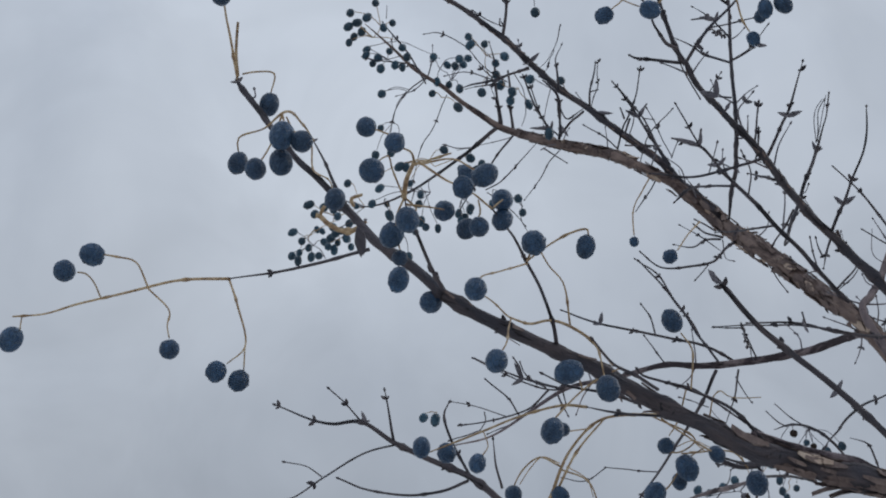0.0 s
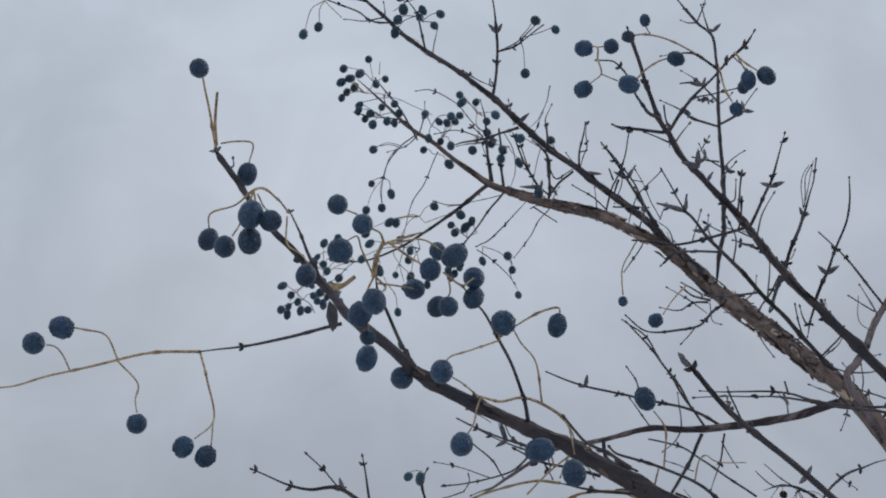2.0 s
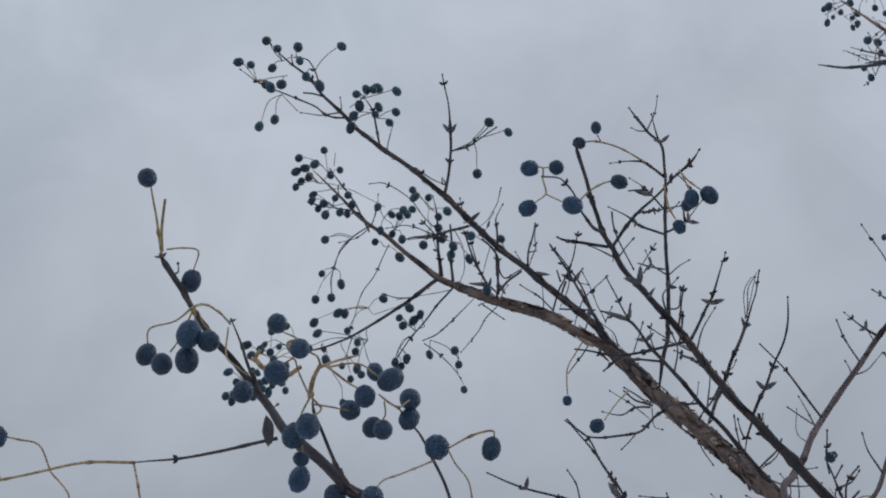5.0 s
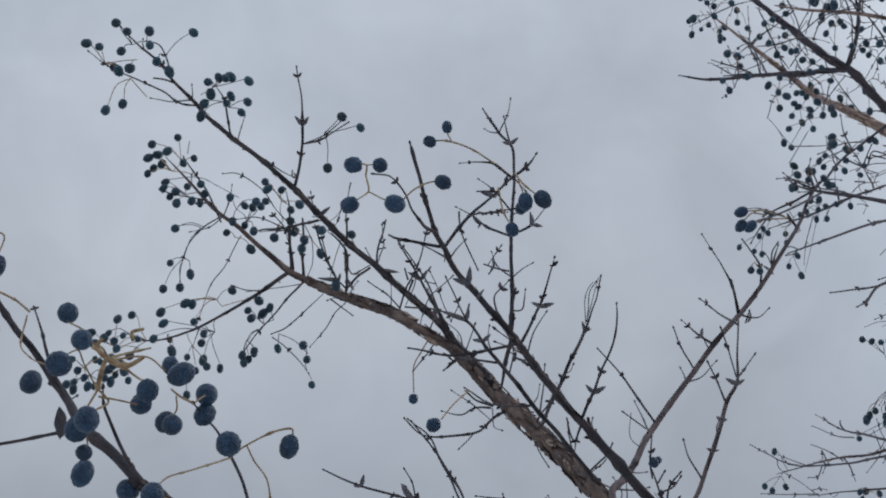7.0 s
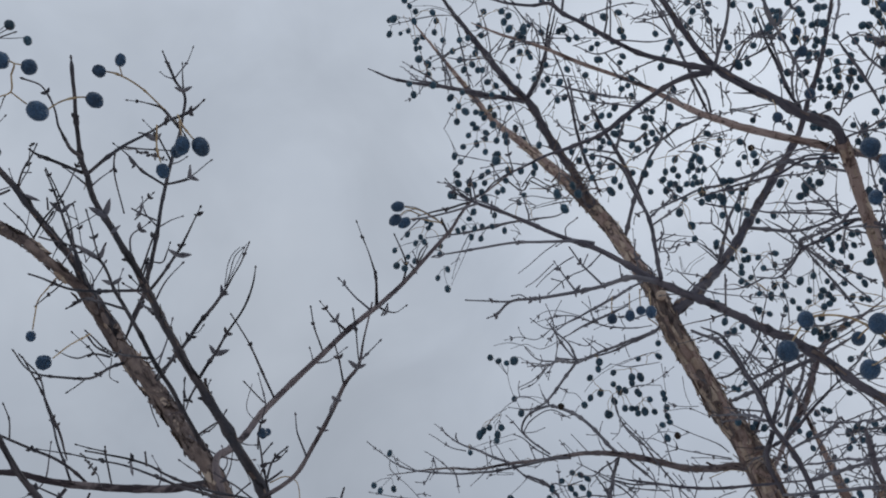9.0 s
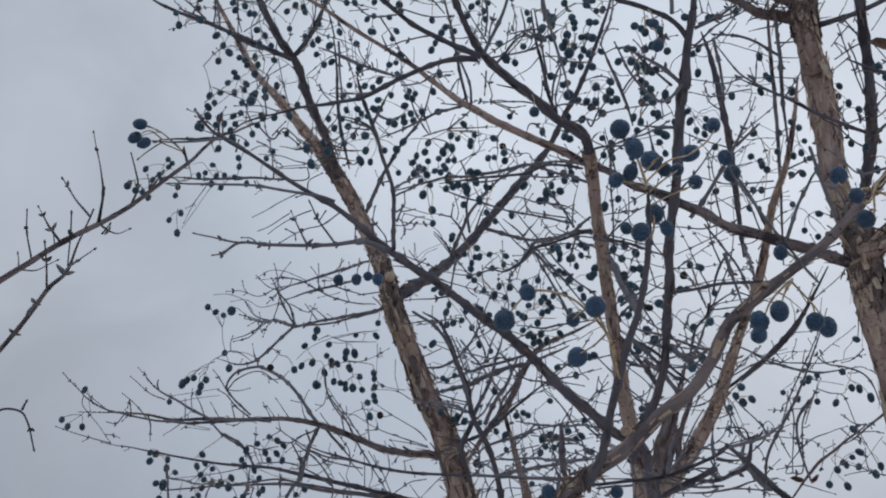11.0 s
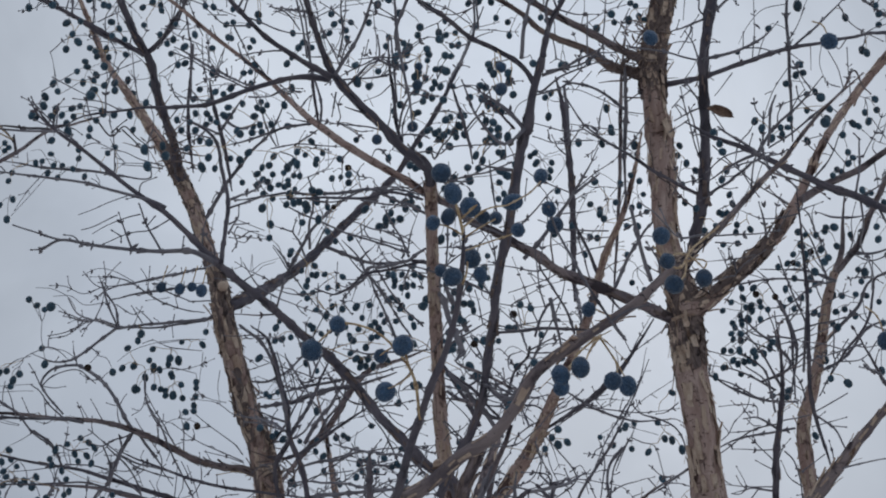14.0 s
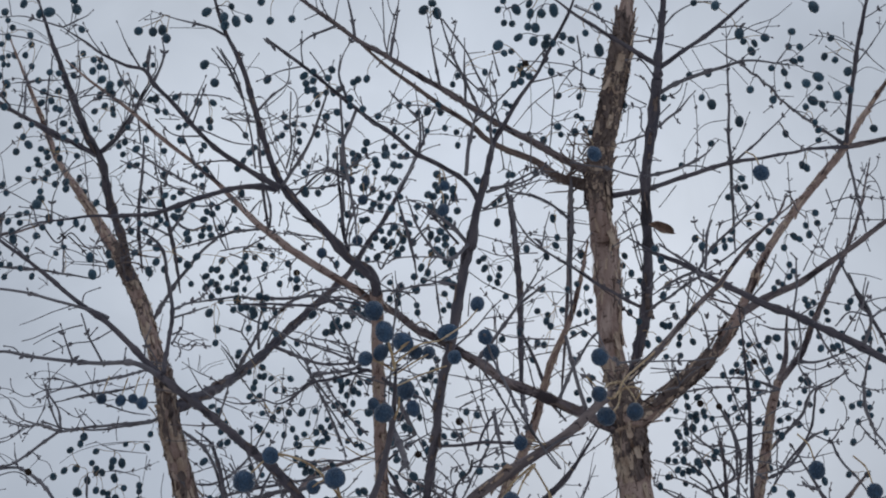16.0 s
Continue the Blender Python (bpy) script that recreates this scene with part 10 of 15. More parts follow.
panicle(tree_c, [(0.626,0.824,2.795), (0.629,0.827,2.79)], (0.63,0.839,2.779,7.9), (0.631,0.829,2.78,7.6), (0.62,0.826,2.779,7.6), (0.653,0.835,2.772,9.3))
panicle(tree_c, [(0.734,1.197,2.965), (0.748,1.202,2.95)], (0.772,1.219,2.932,9.2), (0.765,1.224,2.945,9.2))
panicle(tree_c, [(1.012,0.709,2.643), (1.01,0.708,2.645)], (1.017,0.719,2.64,7.6), (1.024,0.712,2.636,7.6), (1.023,0.711,2.646,7.6), (0.995,0.701,2.641,7.6))
panicle(tree_c, [(1.011,0.688,2.629), (1.017,0.685,2.625)], (1.032,0.69,2.625,7.6), (1.026,0.684,2.607,7.6))
panicle(tree_c, [(1.034,0.661,2.621), (1.036,0.655,2.623)], (1.046,0.661,2.612,7.6), (1.042,0.65,2.611,7.6), (1.031,0.648,2.62,7.6))
panicle(tree_c, [(1.273,0.883,2.709), (1.277,0.882,2.705)], (1.294,0.891,2.699,8.7))
panicle(tree_c, [(0.668,0.909,2.613), (0.656,0.906,2.628)], (0.652,0.911,2.637,9.7))
panicle(tree_c, [(1.518,0.74,2.585), (1.516,0.724,2.6)], (1.521,0.717,2.606,9.4))
panicle(tree_c, [(0.601,0.863,2.842), (0.603,0.854,2.846)], (0.608,0.849,2.84,7.6))
panicle(tree_c, [(0.842,1.016,3.062), (0.843,1.017,3.06)], (0.843,1.032,3.064,8.9), (0.847,1.025,3.064,9.7), (0.849,1.018,3.035,8.9), (0.858,1.011,3.036,8.9))
panicle(tree_c, [(0.844,0.949,3.017), (0.844,0.95,3.016)], (0.839,0.968,3.02,9.4), (0.864,0.973,3.01,8.6), (0.861,0.945,3.013,11))
panicle(tree_c, [(0.863,0.932,3.019), (0.871,0.934,3.012)], (0.883,0.941,2.991,11), (0.882,0.936,2.973,8.6), (0.875,0.93,3.014,9.4))
panicle(tree_c, [(0.601,0.863,2.842), (0.584,0.866,2.855)], (0.574,0.869,2.853,11.7))
panicle(tree_c, [(0.601,0.863,2.842), (0.592,0.851,2.858)], (0.581,0.835,2.855,9.1), (0.588,0.836,2.846,11.7))
panicle(tree_c, [(0.668,0.772,2.866), (0.663,0.783,2.862)], (0.661,0.817,2.866,10.5), (0.666,0.795,2.852,10.5), (0.678,0.795,2.868,10.5))
panicle(tree_c, [(0.668,0.772,2.866), (0.672,0.778,2.859)], (0.673,0.776,2.832,10.5))
panicle(tree_c, [(0.742,0.742,2.821), (0.734,0.752,2.822)], (0.719,0.758,2.816,10.5), (0.734,0.753,2.794,10.5))
panicle(tree_c, [(0.695,0.723,2.874), (0.697,0.723,2.872)], (0.711,0.723,2.854,10.5), (0.7,0.713,2.85,10.5), (0.688,0.731,2.861,10.5))
panicle(tree_c, [(0.695,0.723,2.874), (0.698,0.714,2.877)], (0.704,0.708,2.87,7.6))
panicle(tree_c, [(0.695,0.723,2.874), (0.707,0.712,2.871)], (0.715,0.709,2.854,10.5), (0.718,0.691,2.848,9.2))
panicle(tree_c, [(0.74,0.589,2.686), (0.736,0.59,2.689), (0.735,0.592,2.689)], (0.732,0.592,2.692,7.6), (0.735,0.594,2.682,7.6), (0.729,0.602,2.69,7.6), (0.726,0.595,2.67,7.6), (0.741,0.579,2.681,7.6), (0.735,0.592,2.666,7.6), (0.739,0.605,2.679,7.6), (0.75,0.583,2.706,7.6))
panicle(tree_c, [(0.822,0.659,2.806), (0.822,0.662,2.803), (0.824,0.666,2.799)], (0.823,0.676,2.799,7.9), (0.834,0.684,2.8,7.6), (0.821,0.659,2.79,7.6), (0.815,0.679,2.77,7.9), (0.832,0.658,2.8,7.6), (0.833,0.65,2.801,7.6))
panicle(tree_c, [(0.833,0.675,2.786), (0.839,0.672,2.783)], (0.843,0.677,2.78,9.2), (0.844,0.661,2.778,9.2), (0.849,0.695,2.767,7.6), (0.867,0.664,2.777,9.2))
panicle(tree_c, [(0.793,0.696,2.807), (0.781,0.702,2.813)], (0.782,0.718,2.82,9.2))
panicle(tree_c, [(0.769,0.583,2.679), (0.77,0.575,2.684), (0.773,0.57,2.685)], (0.771,0.574,2.673,8.3), (0.772,0.574,2.662,7.6), (0.76,0.56,2.678,7.6), (0.784,0.567,2.663,7.6), (0.761,0.555,2.68,7.6))
panicle(tree_c, [(0.786,0.587,2.648), (0.794,0.58,2.646)], (0.809,0.582,2.643,8.2))
panicle(tree_c, [(0.85,0.37,2.689), (0.844,0.37,2.694)], (0.834,0.369,2.678,7.6))
panicle(tree_c, [(0.85,0.37,2.689), (0.845,0.373,2.691)], (0.839,0.374,2.676,9.2))
panicle(tree_c, [(0.85,0.37,2.689), (0.851,0.365,2.692)], (0.845,0.369,2.68,7.6), (0.864,0.371,2.687,8.1), (0.848,0.358,2.686,7.6), (0.85,0.35,2.676,7.6))
panicle(tree_c, [(0.85,0.37,2.689), (0.837,0.38,2.693)], (0.843,0.39,2.698,9.2), (0.827,0.398,2.694,8.1))
panicle(tree_c, [(0.857,0.396,2.666), (0.833,0.405,2.68)], (0.81,0.412,2.675,10.4))
panicle(tree_c, [(0.857,0.396,2.666), (0.849,0.402,2.669), (0.845,0.409,2.668)], (0.836,0.414,2.664,7.6), (0.851,0.413,2.681,7.6), (0.858,0.415,2.679,7.6), (0.847,0.404,2.676,7.6), (0.843,0.417,2.649,7.6), (0.85,0.413,2.657,7.6), (0.851,0.403,2.659,7.6))
panicle(tree_c, [(0.857,0.396,2.666), (0.859,0.388,2.67)], (0.872,0.389,2.676,7.6))
panicle(tree_c, [(0.648,0.913,2.596), (0.642,0.902,2.608)], (0.639,0.892,2.607,10.8))
panicle(tree_c, [(0.687,0.905,2.63), (0.686,0.904,2.632)], (0.691,0.925,2.639,7.6), (0.698,0.905,2.632,7.6))
panicle(tree_c, [(0.714,0.892,2.648), (0.728,0.901,2.63)], (0.739,0.926,2.622,10.1), (0.743,0.92,2.596,10.1), (0.746,0.903,2.619,7.6), (0.755,0.907,2.613,10.1))
panicle(tree_c, [(0.883,0.748,2.736), (0.883,0.744,2.739)], (0.889,0.748,2.737,10.7))
panicle(tree_c, [(0.935,0.744,2.852), (0.94,0.738,2.852)], (0.947,0.758,2.855,8.6), (0.946,0.727,2.838,8.6), (0.967,0.737,2.856,11.5))
panicle(tree_c, [(0.819,0.559,2.652), (0.819,0.566,2.647)], (0.814,0.589,2.64,7.6), (0.823,0.568,2.636,7.6), (0.818,0.564,2.62,7.6), (0.827,0.569,2.632,7.6))
panicle(tree_c, [(0.926,0.676,2.722), (0.923,0.669,2.729)], (0.91,0.657,2.729,7.6), (0.929,0.676,2.728,7.6), (0.944,0.674,2.731,7.6))
panicle(tree_c, [(0.993,0.694,2.782), (0.989,0.696,2.784)], (0.993,0.719,2.79,7.7), (0.992,0.705,2.783,8.4), (0.996,0.689,2.777,7.7))
panicle(tree_c, [(0.966,0.668,2.657), (0.966,0.663,2.66)], (0.964,0.658,2.648,7.8))
panicle(tree_c, [(0.977,0.63,2.629), (0.977,0.629,2.63), (0.98,0.629,2.628)], (0.974,0.638,2.615,7.7), (0.981,0.634,2.61,7.7), (0.991,0.648,2.613,7.6), (0.986,0.633,2.643,7.6), (0.977,0.612,2.622,9), (0.982,0.622,2.639,9))
panicle(tree_c, [(0.914,0.583,2.6), (0.915,0.582,2.6)], (0.927,0.588,2.601,7.6))
panicle(tree_c, [(0.864,0.527,2.619), (0.869,0.531,2.612)], (0.881,0.536,2.582,7.6), (0.867,0.532,2.588,7.6), (0.874,0.541,2.606,7.6), (0.882,0.536,2.617,7.6))
panicle(tree_c, [(0.98,0.653,2.82), (0.971,0.659,2.824)], (0.984,0.67,2.828,7.7), (0.976,0.674,2.823,7.7), (0.958,0.669,2.823,7.7))
panicle(tree_c, [(0.954,0.748,2.765), (0.956,0.75,2.761)], (0.962,0.754,2.749,7.7))
panicle(tree_c, [(0.967,0.819,2.758), (0.967,0.82,2.757)], (0.972,0.825,2.75,7.6))
panicle(tree_c, [(0.877,0.512,2.603), (0.88,0.518,2.597)], (0.881,0.524,2.595,7.6), (0.887,0.527,2.59,8.2), (0.887,0.523,2.568,7.6))
panicle(tree_c, [(0.88,0.506,2.604), (0.883,0.5,2.605)], (0.883,0.494,2.591,7.6))
panicle(tree_c, [(0.955,0.587,2.589), (0.96,0.583,2.588)], (0.981,0.59,2.578,7.6), (0.97,0.587,2.602,7.6))
panicle(tree_c, [(0.92,0.546,2.559), (0.918,0.549,2.56)], (0.931,0.563,2.566,8.2))
panicle(tree_c, [(0.913,0.561,2.587), (0.912,0.557,2.591)], (0.917,0.56,2.591,7.6))
panicle(tree_c, [(0.946,0.248,2.412), (0.948,0.245,2.412)], (0.966,0.249,2.42,8.9))
tree_d = tree(1.58, 0.62, "leafless berry tree with a thick forked stem of peeling tan bark")
limb(tree_d, "grey_limb", (1.5,0.62,1.3,15.14), (1.42,0.6,1.9,12.3), (1.378,0.576,2.234,9.1), (1.379,0.54,2.265,8.29), (1.381,0.505,2.293,7.49), (1.381,0.476,2.317,6.95), (1.384,0.405,2.374,4.55), (1.39,0.329,2.433,1.12))
limbs(tree_d, "twig",
    [(1.372,0.48,2.666,1.56), (1.342,0.468,2.671,1.31), (1.319,0.46,2.681,0.55)],
    [(1.293,0.478,2.663,0.41), (1.333,0.463,2.667,0.78), (1.386,0.438,2.696,0.94)],
    [(1.361,0.523,2.618,1.54), (1.334,0.512,2.62,1.16), (1.314,0.506,2.626,0.41)],
    [(1.304,0.535,2.616,0.34), (1.32,0.512,2.617,0.77), (1.335,0.486,2.621,0.6)],
    [(1.351,0.52,2.615,1.22), (1.33,0.524,2.601,0.77), (1.322,0.54,2.597,0.41)])
limb(tree_d, "dark_limb", (1.152,0.23,2.504,0.77), (1.151,0.228,2.506,0.77), (1.189,0.235,2.507,1.69), (1.237,0.239,2.509,1.98), (1.288,0.245,2.51,1.69), (1.381,0.257,2.509,0.9))
limbs(tree_d, "twig",
    [(1.188,0.226,2.473,1.37), (1.242,0.224,2.52,0.93), (1.319,0.217,2.588,0.37)],
    [(1.473,0.378,2.719,0.72), (1.463,0.399,2.72,1.37), (1.452,0.418,2.723,1.37), (1.425,0.429,2.719,0.43), (1.422,0.44,2.719,0.43)])
limbs(tree_d, "stem",
    [(1.58,0.62,-0.03,37.8), (1.56,0.62,0.9,34.2), (1.5,0.62,1.8,29.7), (1.454,0.64,2.27,22.77), (1.437,0.638,2.321,21.92), (1.406,0.626,2.394,18.7), (1.386,0.614,2.456,18.05), (1.368,0.608,2.513,18.59), (1.354,0.6,2.564,19.43), (1.343,0.593,2.614,17.83), (1.336,0.595,2.652,15.56), (1.322,0.594,2.699,13.86)],
    [(1.322,0.594,2.699,15.25), (1.312,0.583,2.768,16.23), (1.295,0.569,2.862,16.97), (1.267,0.557,2.855,14.61), (1.242,0.542,2.901,16.16), (1.226,0.522,2.943,14.77), (1.208,0.492,2.992,14.11), (1.18,0.454,3.041,13.74), (1.164,0.427,3.102,11.18), (1.135,0.392,3.15,3.38)])
limb(tree_d, "tan_limb", (1.333,0.593,2.583,11.31), (1.346,0.565,2.589,9.33), (1.356,0.527,2.62,8.25), (1.376,0.487,2.658,7.2), (1.385,0.47,2.677,7.25), (1.392,0.44,2.719,6.75), (1.405,0.419,2.766,5.68), (1.412,0.402,2.801,5.14), (1.427,0.381,2.845,4.92), (1.451,0.342,2.908,5.34), (1.471,0.301,2.962,5.43), (1.483,0.262,3.006,4.84), (1.497,0.226,3.062,3.94), (1.505,0.184,3.111,2.53), (1.494,0.12,3.163,0.89))
limbs(tree_d, "grey_limb",
    [(1.393,0.436,2.721,5.78), (1.404,0.397,2.737,4.82), (1.425,0.362,2.755,4.2), (1.44,0.333,2.777,3.89), (1.449,0.292,2.795,3.58), (1.459,0.238,2.822,3.04), (1.471,0.18,2.849,1.17)])
limbs(tree_d, "grey_limb",
    [(1.345,0.6,2.574,7.32), (1.313,0.63,2.596,6.63), (1.273,0.667,2.619,6.42), (1.251,0.684,2.627,6.18), (1.224,0.703,2.637,5.93), (1.197,0.716,2.652,5.68), (1.181,0.727,2.659,5.44), (1.155,0.75,2.681,4.97), (1.131,0.767,2.69,4.72), (1.109,0.785,2.713,4.5), (1.081,0.804,2.724,4.25)])
limb(tree_d, "tan_limb", (1.081,0.804,2.724,4.84), (1.067,0.818,2.741,4.88), (1.04,0.843,2.764,4.9), (1.016,0.873,2.794,4.96), (1.001,0.904,2.831,4.76), (0.986,0.934,2.869,4.23), (0.964,0.978,2.936,3.42), (0.94,1.009,2.982,2.85), (0.868,1.032,3.01,2.86), (0.823,1.057,3.047,2.55), (0.777,1.088,3.082,1.92), (0.741,1.11,3.113,0.87))
limbs(tree_d, "dark_limb",
    [(1.338,0.584,2.633,1.89), (1.298,0.552,2.631,5.23), (1.251,0.511,2.638,6.38), (1.204,0.476,2.643,6.25), (1.146,0.439,2.657,5.48), (1.077,0.396,2.693,5.09), (1.038,0.361,2.721,5.68), (1.002,0.33,2.745,5.96)],
    [(1.002,0.33,2.745,4.6), (0.977,0.305,2.784,3.63), (0.959,0.288,2.809,2.89), (0.931,0.265,2.82,1.19)],
    [(0.997,0.322,2.755,2.91), (1.003,0.293,2.768,2.18), (1.009,0.266,2.781,2.18), (1.007,0.236,2.788,1.93), (1.003,0.21,2.792,1.42), (1.011,0.173,2.81,0.54)],
    [(0.993,0.324,2.757,2.67), (0.964,0.341,2.771,2.43), (0.934,0.358,2.786,2.18), (0.915,0.369,2.795,1.94), (0.9,0.377,2.803,1.44), (0.861,0.397,2.824,0.55)])
limbs(tree_d, "twig",
    [(1.017,0.341,2.74,2.43), (1.029,0.305,2.753,2.16), (1.044,0.272,2.762,1.89), (1.058,0.244,2.767,1.35), (1.079,0.22,2.765,0.92), (1.098,0.199,2.762,0.36)],
    [(1.036,0.274,2.797,0.49), (1.099,0.267,2.82,1.21), (1.2,0.27,2.878,1.51), (1.301,0.277,2.933,1.61), (1.408,0.275,2.989,2.04), (1.48,0.265,3.007,2.44)],
    [(1.323,0.378,2.908,1.64), (1.328,0.333,2.932,1.4), (1.33,0.283,2.963,0.59)])
limb(tree_d, "dark_limb", (1.257,0.537,2.891,3.91), (1.276,0.49,2.891,3.28), (1.3,0.439,2.903,2.99), (1.32,0.38,2.909,2.68), (1.348,0.333,2.915,2.08), (1.403,0.296,2.951,2.13), (1.477,0.262,2.997,2.83))
limb(tree_d, "grey_limb", (1.484,0.263,3.004,4.24), (1.513,0.213,3.012,3.3), (1.542,0.161,3.021,1.1))
limbs(tree_d, "twig",
    [(1.071,0.395,2.688,1.92), (1.096,0.363,2.701,1.65), (1.112,0.336,2.72,1.18), (1.12,0.32,2.739,0.38)],
    [(1.231,0.505,2.95,0.82), (1.173,0.432,2.871,1.49), (1.106,0.357,2.804,1.45), (1.086,0.322,2.796,0.64)],
    [(1.398,0.428,2.825,1.04), (1.363,0.405,2.87,1.97), (1.321,0.38,2.908,2.3), (1.292,0.36,2.946,1.97), (1.262,0.338,2.986,1.4), (1.217,0.307,3.046,0.45)])
limb(tree_d, "dark_limb", (1.485,0.264,3.003,3.47), (1.453,0.238,3.033,3.15), (1.428,0.217,3.054,3.12), (1.391,0.18,3.095,3.11), (1.355,0.147,3.118,2.35), (1.337,0.117,3.153,0.96))
limb(tree_d, "twig", (1.487,0.264,3.001,1.75), (1.496,0.27,2.96,2.07), (1.508,0.275,2.932,2.06), (1.518,0.279,2.892,1.45), (1.536,0.285,2.872,0.61))
limb(tree_d, "dark_limb", (1.089,0.436,2.631,0.83), (1.105,0.411,2.604,2.06), (1.109,0.382,2.574,2.66), (1.117,0.369,2.561,2.95), (1.132,0.344,2.535,3.19), (1.146,0.319,2.51,3.43), (1.164,0.295,2.495,3.7), (1.179,0.277,2.479,3.65), (1.195,0.257,2.463,3.91), (1.212,0.232,2.436,3.51), (1.239,0.206,2.414,1.4))
limbs(tree_d, "twig",
    [(1.114,0.371,2.563,1.82), (1.118,0.404,2.567,1.35), (1.126,0.436,2.569,0.6)],
    [(1.114,0.37,2.563,1.57), (1.11,0.349,2.58,1.57), (1.113,0.312,2.602,1.11), (1.112,0.285,2.62,0.47)],
    [(1.171,0.281,2.483,1.5), (1.191,0.281,2.466,1.06), (1.22,0.275,2.445,0.45)],
    [(1.199,0.245,2.453,1.72), (1.187,0.228,2.474,1.47), (1.152,0.23,2.504,1.25), (1.129,0.227,2.525,0.55)])
limb(tree_d, "grey_limb", (1.235,0.535,2.912,6.72), (1.222,0.544,2.917,5.71), (1.191,0.558,2.92,5.02), (1.16,0.577,2.934,4.69), (1.129,0.597,2.949,4.36), (1.099,0.616,2.962,4.02), (1.066,0.635,2.978,4.02), (1.039,0.657,3.002,3.7), (1.017,0.678,3.022,3.39), (0.985,0.703,3.048,3.41), (0.95,0.739,3.085,3.09), (0.907,0.76,3.108,3.09), (0.876,0.776,3.125,2.34), (0.833,0.797,3.148,0.92))
limb(tree_d, "stem", (1.25,0.547,2.906,8.73), (1.237,0.558,2.91,8.05), (1.207,0.584,2.919,6.38), (1.177,0.599,2.935,4.7), (1.149,0.621,2.945,4.03), (1.122,0.639,2.956,3.69), (1.098,0.648,2.971,3.36), (1.057,0.671,2.992,3.02), (1.028,0.692,3.019,2.7), (0.993,0.716,3.048,2.38), (0.961,0.735,3.078,1.71))
limbs(tree_d, "twig",
    [(0.985,0.703,3.048,2.36), (0.968,0.683,3.076,1.72), (0.949,0.66,3.107,0.75)],
    [(0.95,0.739,3.085,2.38), (0.931,0.73,3.107,1.73), (0.9,0.718,3.142,0.77)],
    [(0.925,0.752,3.098,2.04), (0.911,0.787,3.087,1.45), (0.905,0.817,3.073,0.46)],
    [(1.066,0.635,2.978,1.99), (1.034,0.612,3.006,1.4), (1.013,0.596,3.034,0.59)],
    [(1.085,0.624,2.969,1.99), (1.016,0.62,3.031,1.69), (0.976,0.612,3.071,0.6)],
    [(1.039,0.657,3.002,2), (1.016,0.648,3.028,1.7), (0.971,0.628,3.079,0.6)],
    [(1.17,0.637,2.887,1.99), (1.195,0.651,2.856,1.97), (1.217,0.666,2.827,1.04)],
    [(1.201,0.558,2.911,1.65), (1.235,0.583,2.866,2.64), (1.262,0.606,2.827,2.53), (1.309,0.64,2.765,1)])
limb(tree_d, "twig", (1.239,0.586,2.861,1.99), (1.2,0.606,2.881,1.65), (1.168,0.635,2.89,1.32))
limb(tree_d, "grey_limb", (1.637,0.867,2.879,1.09), (1.591,0.815,3.001,2.76), (1.556,0.776,3.118,3.28), (1.536,0.753,3.206,3.33), (1.517,0.731,3.275,2.15), (1.486,0.695,3.336,0.95))
limbs(tree_d, "dark_limb",
    [(1.52,0.864,2.832,2.09), (1.485,0.839,2.888,3.95), (1.424,0.795,2.985,4.64), (1.359,0.76,3.078,3.46), (1.333,0.752,3.11,1.29)],
    [(1.216,0.491,2.641,1.99), (1.205,0.495,2.642,1.99), (1.161,0.513,2.65,1.99), (1.118,0.534,2.666,1.49), (1.07,0.557,2.682,0.57)])
limb(tree_d, "twig", (1.22,0.489,2.637,1.93), (1.179,0.431,2.606,1.58), (1.101,0.37,2.542,1.25), (1.032,0.31,2.472,0.51))
limb(tree_d, "dark_limb", (1.599,0.992,2.683,1.88), (1.641,0.93,2.735,3.64), (1.639,0.883,2.754,4.28), (1.632,0.845,2.774,3.12), (1.613,0.781,2.813,1.1))
limbs(tree_d, "twig",
    [(1.541,0.915,2.703,1.02), (1.597,0.894,2.687,1.93), (1.658,0.86,2.68,1.61), (1.708,0.816,2.69,0.68)],
    [(1.638,0.81,2.764,0.68), (1.656,0.874,2.691,1.61), (1.664,0.925,2.64,2.27), (1.669,0.975,2.594,2.24), (1.698,1.02,2.527,1)])
limb(tree_d, "dark_limb", (1.366,0.847,2.44,2.38), (1.372,0.826,2.409,3.26), (1.377,0.797,2.364,3.86), (1.381,0.772,2.327,3.54), (1.384,0.734,2.259,1.34))
limb(tree_d, "twig", (1.382,0.878,2.449,0.64), (1.341,0.791,2.417,0.82), (1.293,0.698,2.378,0.38))
limbs(tree_d, "grey_limb",
    [(1.721,0.993,2.527,1.1), (1.659,0.894,2.535,2.28), (1.63,0.833,2.532,1.95), (1.598,0.771,2.528,0.69), (1.593,0.782,2.526,0.69)],
    [(1.661,1.204,2.572,3.31), (1.69,1.188,2.682,8.6), (1.713,1.171,2.773,7.04), (1.734,1.152,2.87,2.3)])
limbs(tree_d, "twig",
    [(1.396,0.644,2.405,1.75), (1.43,0.685,2.419,1.29), (1.464,0.727,2.432,0.56)],
    [(1.191,0.73,2.647,2.75), (1.193,0.694,2.675,2.45), (1.191,0.637,2.726,1.56), (1.185,0.604,2.76,0.55)],
    [(1.284,0.659,2.616,2.45), (1.295,0.624,2.684,1.87), (1.318,0.598,2.733,1.27)])
bud_pair(tree_d, (1.103,0.336,2.728), (1.097,0.339,2.731), (1.103,0.335,2.723))
bud_pair(tree_d, (1.38,0.478,2.725), (1.374,0.478,2.731), (1.374,0.472,2.73))
